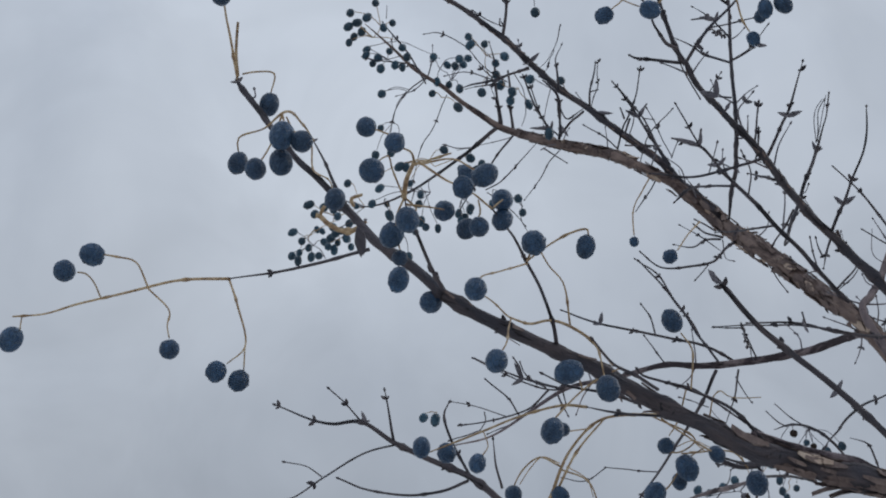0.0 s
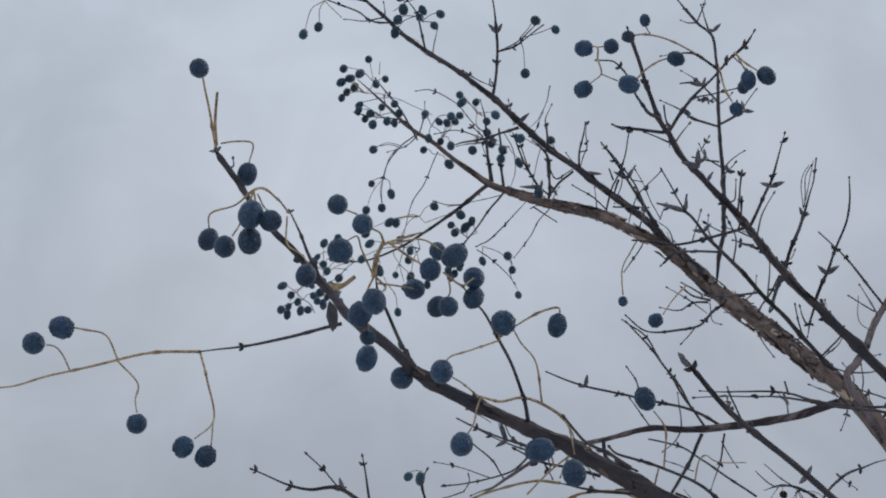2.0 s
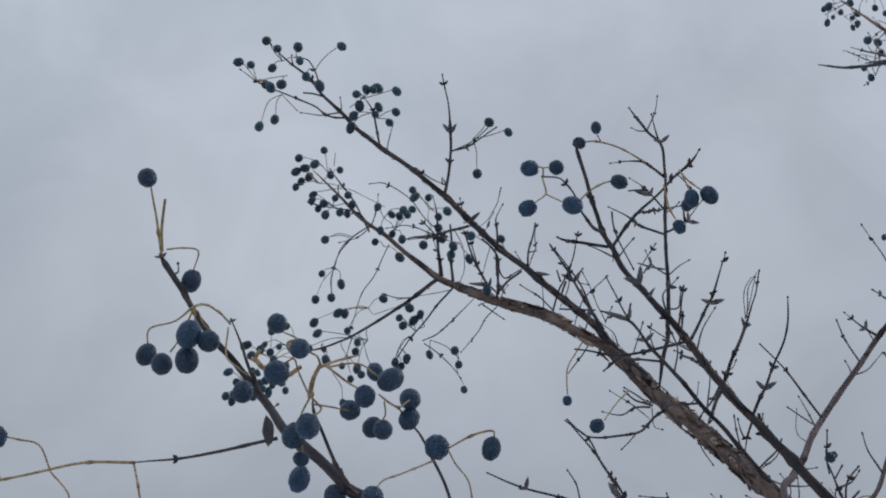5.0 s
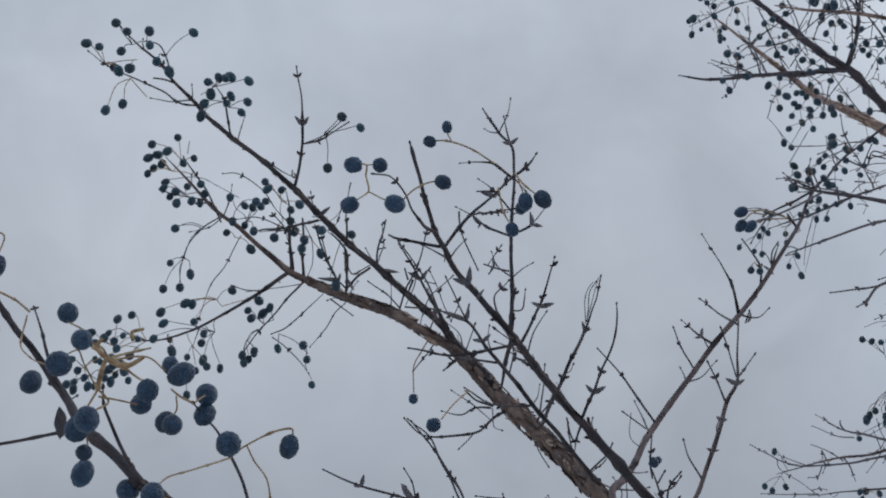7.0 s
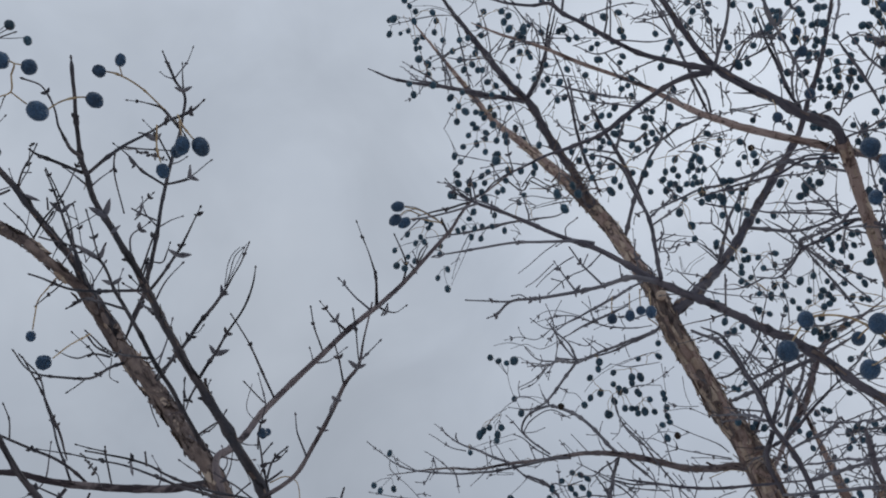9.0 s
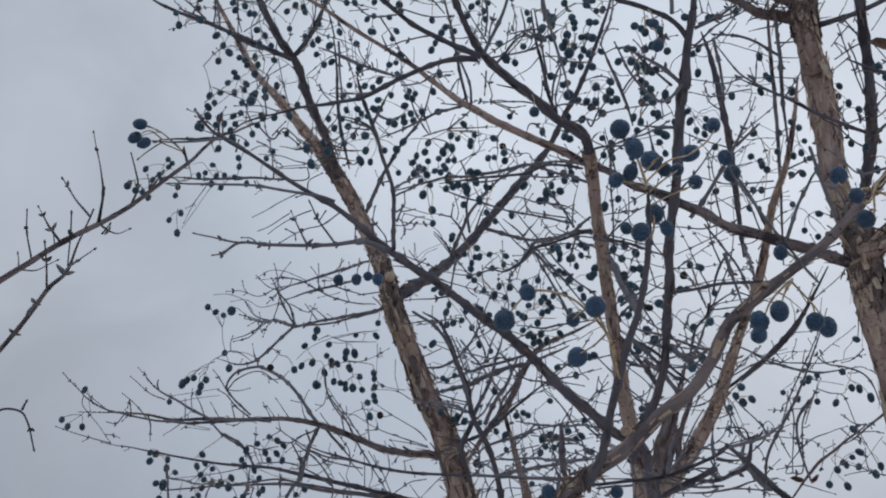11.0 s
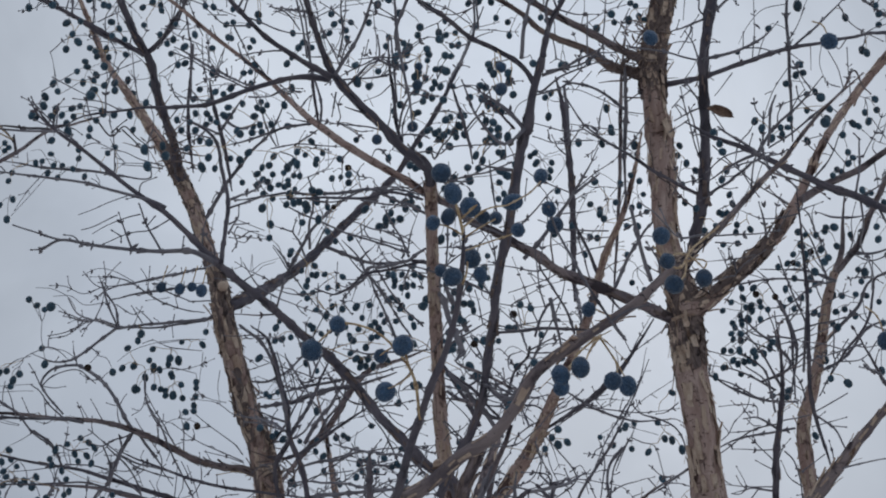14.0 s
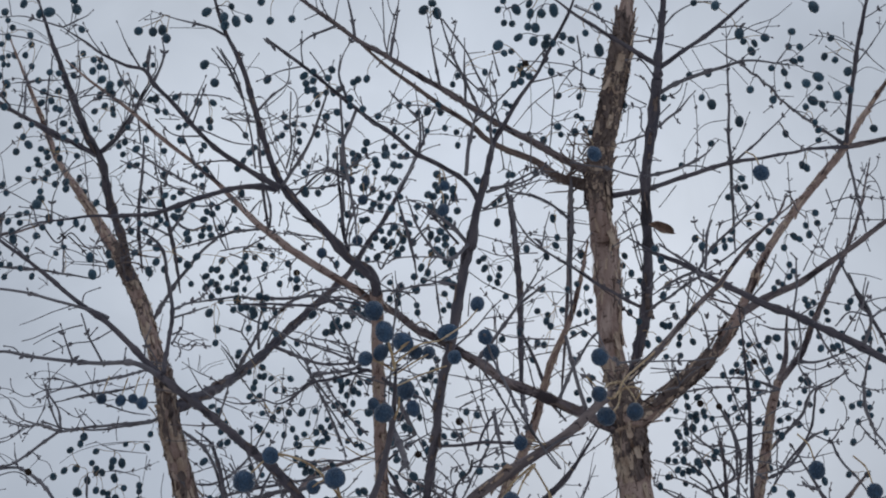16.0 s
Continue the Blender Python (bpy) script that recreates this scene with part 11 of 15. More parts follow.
bud_pair(tree_d, (1.084,0.544,2.679), (1.076,0.548,2.685), (1.085,0.547,2.67))
bunch = cluster(tree_d,
    ((0.831,0.19,2.372,0.6), (0.835,0.193,2.39,0.6), (0.843,0.202,2.408,0.7)),
    ((1.054,0.445,2.752,0.6), (1.058,0.448,2.773,0.6), (1.066,0.457,2.791,0.7)))
drupes(tree_d, bunch, (0.831,0.19,2.366,12.78), (1.054,0.445,2.744,16.61))
panicle(tree_d, [(0.808,1.068,3.059), (0.808,1.073,3.052), (0.808,1.081,3.043)], (0.788,1.077,3.02,8.8), (0.807,1.086,3.055,9.6), (0.808,1.097,3.015,8.8), (0.816,1.078,3.05,8.8), (0.812,1.067,3.028,8.8))
panicle(tree_d, [(0.793,1.078,3.07), (0.794,1.071,3.078)], (0.8,1.062,3.059,8.9), (0.795,1.065,3.065,11.3), (0.789,1.082,3.094,11.3))
panicle(tree_d, [(0.793,1.078,3.07), (0.791,1.077,3.072)], (0.798,1.091,3.074,9.2))
panicle(tree_d, [(0.853,1.041,3.022), (0.856,1.042,3.019)], (0.855,1.039,2.995,9.1))
panicle(tree_d, [(1.308,0.579,2.792), (1.321,0.566,2.789)], (1.341,0.569,2.787,8.4), (1.343,0.57,2.758,8.4), (1.337,0.545,2.797,9.2))
panicle(tree_d, [(1.193,0.478,2.609), (1.191,0.481,2.609)], (1.201,0.49,2.609,7.6))
panicle(tree_d, [(1.213,0.493,2.604), (1.218,0.488,2.603)], (1.235,0.499,2.601,7.6), (1.226,0.48,2.593,7.6))
panicle(tree_d, [(1.293,0.478,2.663), (1.287,0.481,2.666), (1.283,0.486,2.666)], (1.291,0.502,2.669,7.7), (1.295,0.5,2.668,8.4), (1.293,0.493,2.664,7.7), (1.299,0.486,2.68,7.6), (1.29,0.484,2.688,7.6), (1.303,0.487,2.649,7.6))
panicle(tree_d, [(1.313,0.47,2.665), (1.313,0.477,2.66)], (1.315,0.495,2.649,7.6), (1.313,0.475,2.642,7.8))
panicle(tree_d, [(1.118,0.404,2.567), (1.116,0.407,2.567)], (1.13,0.422,2.566,7.6), (1.13,0.415,2.576,7.6))
panicle(tree_d, [(1.288,0.257,2.589), (1.287,0.261,2.588)], (1.277,0.271,2.568,7.6), (1.281,0.267,2.578,7.6), (1.287,0.258,2.571,7.6))
panicle(tree_d, [(1.312,0.256,2.569), (1.316,0.261,2.562)], (1.308,0.265,2.548,7.6), (1.308,0.265,2.54,7.6), (1.318,0.273,2.551,7.6), (1.333,0.264,2.539,7.6))
panicle(tree_d, [(1.415,0.38,2.746), (1.407,0.379,2.753)], (1.399,0.387,2.742,8.1), (1.418,0.386,2.765,8.1), (1.419,0.381,2.758,8.1))
panicle(tree_d, [(1.604,0.83,2.966), (1.608,0.82,2.971)], (1.626,0.822,2.972,10.2))
panicle(tree_d, [(1.291,0.636,2.661), (1.304,0.631,2.653)], (1.298,0.638,2.629,7.6), (1.327,0.637,2.634,7.9), (1.308,0.619,2.65,8.6), (1.323,0.621,2.626,7.9))
panicle(tree_d, [(1.32,0.512,2.617), (1.313,0.505,2.63)], (1.305,0.491,2.623,7.6), (1.296,0.506,2.623,7.6))
panicle(tree_d, [(0.855,0.786,3.137), (0.851,0.804,3.128)], (0.836,0.813,3.108,11.1), (0.873,0.832,3.119,11.1))
panicle(tree_d, [(0.876,0.776,3.125), (0.876,0.786,3.119)], (0.877,0.792,3.095,11.1))
panicle(tree_d, [(0.977,0.726,3.063), (0.98,0.735,3.054)], (0.987,0.746,3.037,9.5))
panicle(tree_d, [(1.028,0.692,3.019), (1.026,0.714,3.006)], (1.02,0.751,2.992,9.4), (1.037,0.735,2.968,7.8), (1.02,0.713,2.986,8.6))
panicle(tree_d, [(1.042,0.682,3.005), (1.044,0.684,3.003), (1.048,0.688,2.997)], (1.044,0.7,2.984,8.6), (1.045,0.684,2.978,10.9), (1.031,0.706,2.995,8.6), (1.054,0.672,2.991,9.4), (1.07,0.681,2.997,9.4))
panicle(tree_d, [(1.078,0.66,2.981), (1.074,0.668,2.979)], (1.079,0.68,2.971,8.6))
panicle(tree_d, [(0.986,0.635,3.062), (0.976,0.626,3.077)], (0.989,0.624,3.09,12.4), (0.973,0.62,3.092,10.8), (0.973,0.635,3.089,12.4))
panicle(tree_d, [(0.88,0.387,2.814), (0.868,0.41,2.81), (0.86,0.43,2.803)], (0.856,0.439,2.805,7.6), (0.852,0.429,2.808,7.6), (0.873,0.443,2.802,7.6), (0.87,0.424,2.808,10), (0.882,0.438,2.806,7.6))
panicle(tree_d, [(0.88,0.387,2.814), (0.875,0.398,2.812)], (0.877,0.411,2.815,7.6), (0.883,0.414,2.806,8.7))
panicle(tree_d, [(0.88,0.387,2.814), (0.882,0.395,2.807)], (0.881,0.399,2.792,10), (0.899,0.393,2.812,11.2), (0.888,0.412,2.784,10), (0.877,0.415,2.777,8.7))
panicle(tree_d, [(1.034,0.612,3.006), (1.044,0.579,3.019)], (1.05,0.546,3.007,8.4), (1.046,0.555,3.006,9.2))
panicle(tree_d, [(1.034,0.612,3.006), (1.041,0.599,3.008)], (1.05,0.59,2.996,8.4))
panicle(tree_d, [(1.033,0.621,3.016), (1.034,0.625,3.012)], (1.029,0.62,2.991,8.5), (1.043,0.639,3,8.5))
panicle(tree_d, [(1.099,0.616,2.962), (1.099,0.6,2.973)], (1.106,0.596,2.988,8.5), (1.111,0.59,2.982,8.5), (1.1,0.589,2.955,8.5))
panicle(tree_d, [(1.099,0.616,2.962), (1.1,0.617,2.961)], (1.111,0.619,2.951,8.5), (1.096,0.619,2.943,8.5))
panicle(tree_d, [(1.098,0.648,2.971), (1.094,0.659,2.968)], (1.095,0.672,2.971,8.6), (1.1,0.674,2.95,8.6))
panicle(tree_d, [(1.16,0.577,2.934), (1.157,0.563,2.946)], (1.167,0.577,2.954,10.8), (1.174,0.553,2.955,8.5), (1.15,0.543,2.943,10.8))
panicle(tree_d, [(1.214,0.502,2.976), (1.2,0.515,2.98), (1.191,0.527,2.98)], (1.189,0.539,2.963,10.9), (1.209,0.533,2.984,8.6), (1.205,0.524,2.967,8.6), (1.187,0.525,2.98,8.6), (1.181,0.529,2.983,8.6))
panicle(tree_d, [(1.199,0.48,3.008), (1.176,0.504,3.012)], (1.178,0.52,3.015,8.6), (1.164,0.545,3.021,9.4))
panicle(tree_d, [(1.18,0.454,3.041), (1.169,0.47,3.04)], (1.166,0.489,3.033,8.6))
panicle(tree_d, [(0.934,0.358,2.786), (0.938,0.361,2.78)], (0.957,0.373,2.784,11.2))
panicle(tree_d, [(0.915,0.369,2.795), (0.919,0.369,2.792)], (0.929,0.373,2.786,7.6))
panicle(tree_d, [(0.915,0.369,2.795), (0.915,0.356,2.804)], (0.91,0.345,2.791,10))
panicle(tree_d, [(1.199,0.48,3.008), (1.206,0.473,3.007)], (1.215,0.471,2.995,7.8))
panicle(tree_d, [(1.023,0.323,2.746), (1.021,0.328,2.745)], (1.013,0.331,2.724,7.6))
panicle(tree_d, [(1.007,0.236,2.788), (0.991,0.243,2.796)], (0.987,0.265,2.814,7.6), (0.98,0.24,2.781,9.9))
panicle(tree_d, [(1.007,0.236,2.788), (1.013,0.234,2.783)], (1.026,0.236,2.776,11.1))
panicle(tree_d, [(1.228,0.315,3.031), (1.239,0.297,3.033)], (1.243,0.297,3.029,9.2), (1.263,0.289,3.039,8.4), (1.254,0.293,3.016,10.7), (1.251,0.27,3.024,12.2))
panicle(tree_d, [(1.079,0.22,2.765), (1.082,0.216,2.764)], (1.073,0.225,2.754,7.6), (1.082,0.215,2.748,7.6), (1.091,0.204,2.768,7.6), (1.096,0.219,2.742,7.6))
panicle(tree_d, [(1.079,0.22,2.765), (1.078,0.205,2.776)], (1.084,0.203,2.786,7.6), (1.078,0.19,2.769,7.6), (1.067,0.191,2.786,8.8), (1.086,0.195,2.76,7.6))
panicle(tree_d, [(1.403,0.192,3.082), (1.386,0.205,3.087)], (1.391,0.233,3.094,9.6), (1.399,0.222,3.086,9.6), (1.379,0.214,3.109,9.6))
panicle(tree_d, [(1.079,0.22,2.765), (1.096,0.201,2.762)], (1.119,0.19,2.757,11.3))
panicle(tree_d, [(1.319,0.277,2.943), (1.318,0.257,2.956)], (1.32,0.237,2.962,9), (1.299,0.247,2.958,12.1), (1.336,0.254,2.962,12.1), (1.337,0.244,2.948,9))
panicle(tree_d, [(1.428,0.217,3.054), (1.424,0.222,3.054)], (1.41,0.237,3.029,12.5), (1.42,0.221,3.039,11.3))
panicle(tree_d, [(1.416,0.205,3.068), (1.41,0.207,3.071)], (1.4,0.211,3.053,12.5))
panicle(tree_d, [(1.354,0.276,2.961), (1.353,0.269,2.967)], (1.355,0.27,2.978,9.2), (1.379,0.27,2.968,8.5))
panicle(tree_d, [(1.432,0.272,2.995), (1.429,0.27,2.999)], (1.415,0.277,2.989,9.6), (1.44,0.287,2.996,8.8), (1.438,0.254,2.991,11.2))
panicle(tree_d, [(1.329,0.308,2.948), (1.335,0.303,2.946)], (1.35,0.305,2.943,8.4))
panicle(tree_d, [(1.22,0.271,2.889), (1.221,0.271,2.888)], (1.238,0.278,2.891,10))
panicle(tree_d, [(1.16,0.269,2.855), (1.159,0.273,2.852)], (1.167,0.282,2.847,9.6))
panicle(tree_d, [(1.277,0.349,2.966), (1.286,0.345,2.961)], (1.306,0.349,2.959,12.2))
panicle(tree_d, [(1.029,0.305,2.753), (1.044,0.298,2.745)], (1.057,0.295,2.728,10))
panicle(tree_d, [(1.262,0.338,2.986), (1.252,0.355,2.984)], (1.237,0.369,2.959,8.4))
panicle(tree_d, [(1.251,0.331,3.001), (1.237,0.346,3.003)], (1.238,0.353,2.998,9.2), (1.225,0.375,2.999,9.2))
panicle(tree_d, [(1.307,0.37,2.927), (1.295,0.378,2.932)], (1.282,0.386,2.919,9.2))
panicle(tree_d, [(1.497,0.226,3.062), (1.504,0.223,3.058)], (1.513,0.224,3.042,11.6))
panicle(tree_d, [(1.007,0.192,2.801), (1.029,0.17,2.796)], (1.046,0.156,2.78,11.1))
panicle(tree_d, [(0.97,0.967,2.919), (0.967,0.958,2.927)], (0.975,0.96,2.933,9.5))
panicle(tree_d, [(1.346,0.756,3.094), (1.342,0.765,3.092)], (1.341,0.779,3.09,9.9), (1.344,0.769,3.096,9.9), (1.362,0.789,3.07,10.8))
panicle(tree_d, [(1.149,0.621,2.945), (1.156,0.626,2.936)], (1.171,0.64,2.928,8.6), (1.158,0.625,2.908,9.3))
panicle(tree_d, [(1.177,0.599,2.935), (1.178,0.6,2.933)], (1.185,0.605,2.923,8.6))
panicle(tree_d, [(1.219,0.596,2.871), (1.222,0.6,2.865)], (1.23,0.61,2.872,9.2), (1.251,0.618,2.856,8.5))
panicle(tree_d, [(1.088,0.543,2.669), (1.088,0.537,2.673)], (1.087,0.527,2.669,8), (1.101,0.549,2.674,7.6))
panicle(tree_d, [(1.299,0.572,2.839), (1.31,0.561,2.836)], (1.329,0.564,2.83,8.5), (1.327,0.558,2.843,8.5), (1.336,0.556,2.816,9.3))
panicle(tree_d, [(1.105,0.411,2.604), (1.105,0.408,2.605)], (1.09,0.405,2.597,7.6), (1.103,0.406,2.59,7.6), (1.109,0.407,2.583,8.7))
panicle(tree_d, [(1.385,0.774,3.041), (1.393,0.766,3.04)], (1.395,0.758,3.019,10.8))
panicle(tree_d, [(1.398,0.781,3.022), (1.389,0.801,3.018), (1.383,0.82,3.01)], (1.386,0.804,2.997,9.9), (1.403,0.818,3.001,9.9), (1.384,0.823,2.985,9.9), (1.411,0.827,2.997,9.9), (1.386,0.833,3.013,10.7), (1.378,0.829,3.027,9.9), (1.376,0.837,3.023,9.9))
panicle(tree_d, [(1.3,0.439,2.903), (1.291,0.435,2.914)], (1.301,0.441,2.928,7.7))
panicle(tree_d, [(1.335,0.389,2.895), (1.341,0.385,2.893), (1.349,0.383,2.887)], (1.335,0.398,2.866,9.2), (1.337,0.383,2.874,9.2), (1.34,0.374,2.875,9.2), (1.362,0.383,2.858,8.4), (1.34,0.376,2.892,9.2))
panicle(tree_d, [(1.349,0.397,2.883), (1.362,0.383,2.881)], (1.377,0.376,2.87,7.7))
panicle(tree_d, [(1.113,0.312,2.602), (1.115,0.3,2.607)], (1.128,0.296,2.61,9.7))
panicle(tree_d, [(1.375,0.413,2.855), (1.382,0.398,2.858)], (1.394,0.398,2.863,8.5), (1.367,0.414,2.836,8.5), (1.406,0.378,2.844,9.2), (1.405,0.372,2.858,9.2))
panicle(tree_d, [(1.387,0.42,2.84), (1.383,0.423,2.841), (1.383,0.428,2.838)], (1.38,0.424,2.836,8.5), (1.367,0.429,2.829,8.5), (1.387,0.436,2.835,8.5), (1.375,0.447,2.826,10.8), (1.415,0.414,2.831,8.5))
panicle(tree_d, [(1.11,0.349,2.58), (1.101,0.352,2.586)], (1.102,0.356,2.582,7.6), (1.107,0.364,2.601,7.6))
panicle(tree_d, [(1.435,0.368,2.866), (1.444,0.366,2.86)], (1.438,0.373,2.835,9.3), (1.459,0.362,2.865,9.3), (1.464,0.357,2.861,8.6), (1.462,0.379,2.824,8.6))
panicle(tree_d, [(1.425,0.362,2.755), (1.416,0.361,2.765)], (1.401,0.357,2.757,8.2), (1.413,0.368,2.762,8.9))
panicle(tree_d, [(1.451,0.342,2.908), (1.462,0.338,2.902)], (1.478,0.346,2.874,9.5), (1.48,0.348,2.894,8.7), (1.493,0.335,2.901,9.5), (1.468,0.327,2.897,9.5))
panicle(tree_d, [(1.403,0.296,2.951), (1.405,0.301,2.945)], (1.41,0.306,2.926,9.4), (1.41,0.311,2.935,9.4))
spray(tree_d, 8, 0.05, 1.394, 0.719, 2.861)
spray(tree_d, 7, 0.042, 1.736, 0.926, 2.733)
spray(tree_d, 5, 0.035, 1.708, 0.844, 2.667)
spray(tree_d, 7, 0.044, 1.744, 0.909, 2.576)
spray(tree_d, 4, 0.035, 1.773, 0.876, 2.577)
spray(tree_d, 7, 0.044, 1.46, 0.819, 2.93)
spray(tree_d, 6, 0.044, 1.492, 0.732, 2.972)
tree_e = tree(2.05, 0.75, "slender leafless berry tree with small drupes among thin twigs")
limb(tree_e, "dark_limb", (1.671,0.601,2.624,1), (1.638,0.58,2.666,1.75), (1.62,0.568,2.69,2.05), (1.603,0.563,2.707,1.89), (1.583,0.56,2.727,1.58))
limbs(tree_e, "twig",
    [(1.621,0.569,2.688,1.39), (1.609,0.583,2.69,1.39), (1.593,0.602,2.691,1.18), (1.568,0.618,2.702,0.47)],
    [(1.616,0.563,2.695,1.39), (1.633,0.53,2.703,1.22), (1.652,0.493,2.71,0.89), (1.665,0.472,2.713,0.47)],
    [(1.54,0.581,2.569,1.7), (1.545,0.585,2.599,1.53), (1.545,0.604,2.628,1.15), (1.545,0.619,2.647,0.46)],
    [(1.606,0.601,2.606,1.7), (1.574,0.621,2.621,1.36), (1.549,0.641,2.63,0.87), (1.532,0.658,2.633,0.46)],
    [(1.639,0.58,2.666,1.39), (1.647,0.551,2.677,1.04), (1.653,0.533,2.683,0.47)])
limb(tree_e, "dark_limb", (1.623,0.525,2.609,0.81), (1.594,0.484,2.621,1.51), (1.578,0.447,2.635,1.77), (1.541,0.418,2.648,1.6), (1.529,0.406,2.662,1.44), (1.533,0.387,2.666,1.16), (1.534,0.361,2.678,0.87))
limb(tree_e, "twig", (1.737,0.466,2.816,1.28), (1.616,0.45,2.738,0.96), (1.501,0.435,2.658,0.43))
limb(tree_e, "dark_limb", (1.386,0.373,2.399,2), (1.377,0.38,2.411,2), (1.339,0.372,2.405,1.77), (1.278,0.36,2.395,1.13), (1.208,0.346,2.38,0.5))
limbs(tree_e, "twig",
    [(1.344,0.373,2.405,1.96), (1.293,0.366,2.38,1.46), (1.234,0.357,2.35,0.55)],
    [(1.621,0.432,2.644,1.61), (1.629,0.427,2.609,1.61), (1.637,0.413,2.581,1.37), (1.644,0.404,2.554,0.72)],
    [(1.661,0.479,2.712,0.97), (1.663,0.479,2.708,0.97), (1.625,0.433,2.645,1.28), (1.596,0.409,2.638,0.96), (1.569,0.386,2.631,0.43)],
    [(1.713,0.419,2.83,0.58), (1.711,0.418,2.834,0.58), (1.659,0.394,2.748,1.23), (1.615,0.359,2.692,1.09), (1.578,0.331,2.658,0.43)],
    [(1.365,0.305,2.481,0.68), (1.363,0.313,2.48,0.68), (1.467,0.333,2.517,1.31), (1.535,0.343,2.541,0.82)],
    [(1.579,0.54,2.743,0.47), (1.602,0.537,2.725,1.04), (1.605,0.56,2.707,1.05)],
    [(1.572,0.585,2.72,0.47), (1.589,0.558,2.722,1.04), (1.639,0.528,2.773,1.26), (1.692,0.516,2.808,1.47)])
limbs(tree_e, "twig",
    [(1.722,0.493,2.871,0.48), (1.725,0.462,2.841,1.07), (1.714,0.423,2.832,0.91), (1.701,0.376,2.817,0.48)],
    [(1.625,0.5,2.655,0.46), (1.649,0.479,2.649,0.74), (1.668,0.444,2.654,0.46)])
limb(tree_e, "stem", (2.05,0.75,-0.03,27), (2.02,0.72,1,22.5), (1.98,0.7,1.8,18), (1.76,0.632,2.63,9.47), (1.746,0.601,2.677,8.42), (1.724,0.565,2.734,7.36), (1.705,0.538,2.783,7.03), (1.703,0.515,2.829,5.98))
limbs(tree_e, "grey_limb",
    [(1.703,0.515,2.829,5.64), (1.727,0.497,2.864,4.96), (1.725,0.475,2.88,4.59), (1.71,0.439,2.916,4.2), (1.707,0.391,2.979,3.86), (1.709,0.373,3.004,3.49), (1.702,0.324,3.072,2.33), (1.664,0.272,3.138,0.88)],
    [(1.71,0.514,2.838,4.54), (1.705,0.494,2.871,3.81), (1.695,0.482,2.901,2.6), (1.687,0.466,2.948,1.04)])
limbs(tree_e, "dark_limb",
    [(2,0.715,1.1,8.74), (1.9,0.73,1.35,8.74), (1.8,0.74,1.6,7.86), (1.664,0.674,2.363,5.22), (1.622,0.64,2.433,4.65), (1.583,0.607,2.499,4.35), (1.562,0.582,2.541,3.48), (1.546,0.566,2.57,2.61), (1.499,0.54,2.606,1.47), (1.462,0.524,2.623,0.52)],
    [(1.55,0.525,2.437,1.23), (1.527,0.52,2.463,2.08), (1.501,0.514,2.494,2.45), (1.467,0.492,2.547,2.45), (1.432,0.466,2.603,2.45), (1.397,0.446,2.653,1.62), (1.36,0.424,2.709,0.74)])
limbs(tree_e, "twig",
    [(1.515,0.655,2.606,0.74), (1.575,0.646,2.609,1.69), (1.601,0.626,2.599,1.93), (1.674,0.597,2.621,0.88), (1.671,0.601,2.624,0.88)],
    [(1.547,0.568,2.567,1.93), (1.528,0.577,2.611,1.38), (1.491,0.585,2.641,0.58)],
    [(1.572,0.592,2.523,1.93), (1.562,0.615,2.545,1.38), (1.567,0.637,2.555,0.59)],
    [(1.608,0.627,2.458,1.61), (1.627,0.669,2.485,1.13), (1.655,0.712,2.503,0.46)],
    [(1.691,0.747,2.602,0.65), (1.705,0.715,2.615,1.53), (1.728,0.68,2.622,1.8), (1.752,0.645,2.629,1.8)],
    [(1.695,0.512,2.808,2.58), (1.66,0.54,2.82,1.88), (1.617,0.593,2.823,0.66)],
    [(1.625,0.59,2.597,1), (1.587,0.551,2.655,2.31), (1.55,0.547,2.69,2.02), (1.507,0.549,2.725,0.61)])
limbs(tree_e, "twig",
    [(1.722,0.494,2.87,2.64), (1.749,0.459,2.87,1.93), (1.772,0.399,2.889,0.68)],
    [(1.727,0.562,2.734,2.56), (1.734,0.499,2.783,2.58), (1.734,0.474,2.814,1.89), (1.751,0.422,2.832,0.67)],
    [(1.733,0.597,2.691,2.18), (1.748,0.539,2.715,2.18), (1.746,0.494,2.746,1.86), (1.767,0.457,2.752,0.66)],
    [(1.443,0.316,2.491,1), (1.365,0.305,2.481,1.93), (1.29,0.282,2.471,1.69), (1.2,0.24,2.453,0.64), (1.197,0.243,2.456,0.64)],
    [(1.588,0.612,2.615,2.04), (1.599,0.57,2.632,2.04), (1.545,0.588,2.668,1.45), (1.518,0.597,2.685,0.46)],
    [(1.391,0.442,2.716,0.87), (1.4,0.435,2.709,0.87), (1.513,0.463,2.757,1.23), (1.629,0.494,2.803,0.65)])
bunch = cluster(tree_e,
    ((0.921,0.232,2.163,0.6), (0.925,0.235,2.182,0.6), (0.933,0.244,2.2,0.7)),
    ((0.972,0.21,2.162,0.6), (0.976,0.213,2.18,0.6), (0.984,0.222,2.198,0.7)))
drupes(tree_e, bunch, (0.921,0.232,2.157,12.68), (0.972,0.21,2.156,12.14))
panicle(tree_e, [(1.523,0.466,2.765), (1.518,0.476,2.764), (1.516,0.486,2.759)], (1.505,0.485,2.767,11.1), (1.52,0.481,2.77,8.7), (1.523,0.493,2.761,8.7), (1.528,0.492,2.759,8.7), (1.508,0.5,2.737,8.7), (1.54,0.486,2.755,8.7), (1.531,0.491,2.747,8.7))
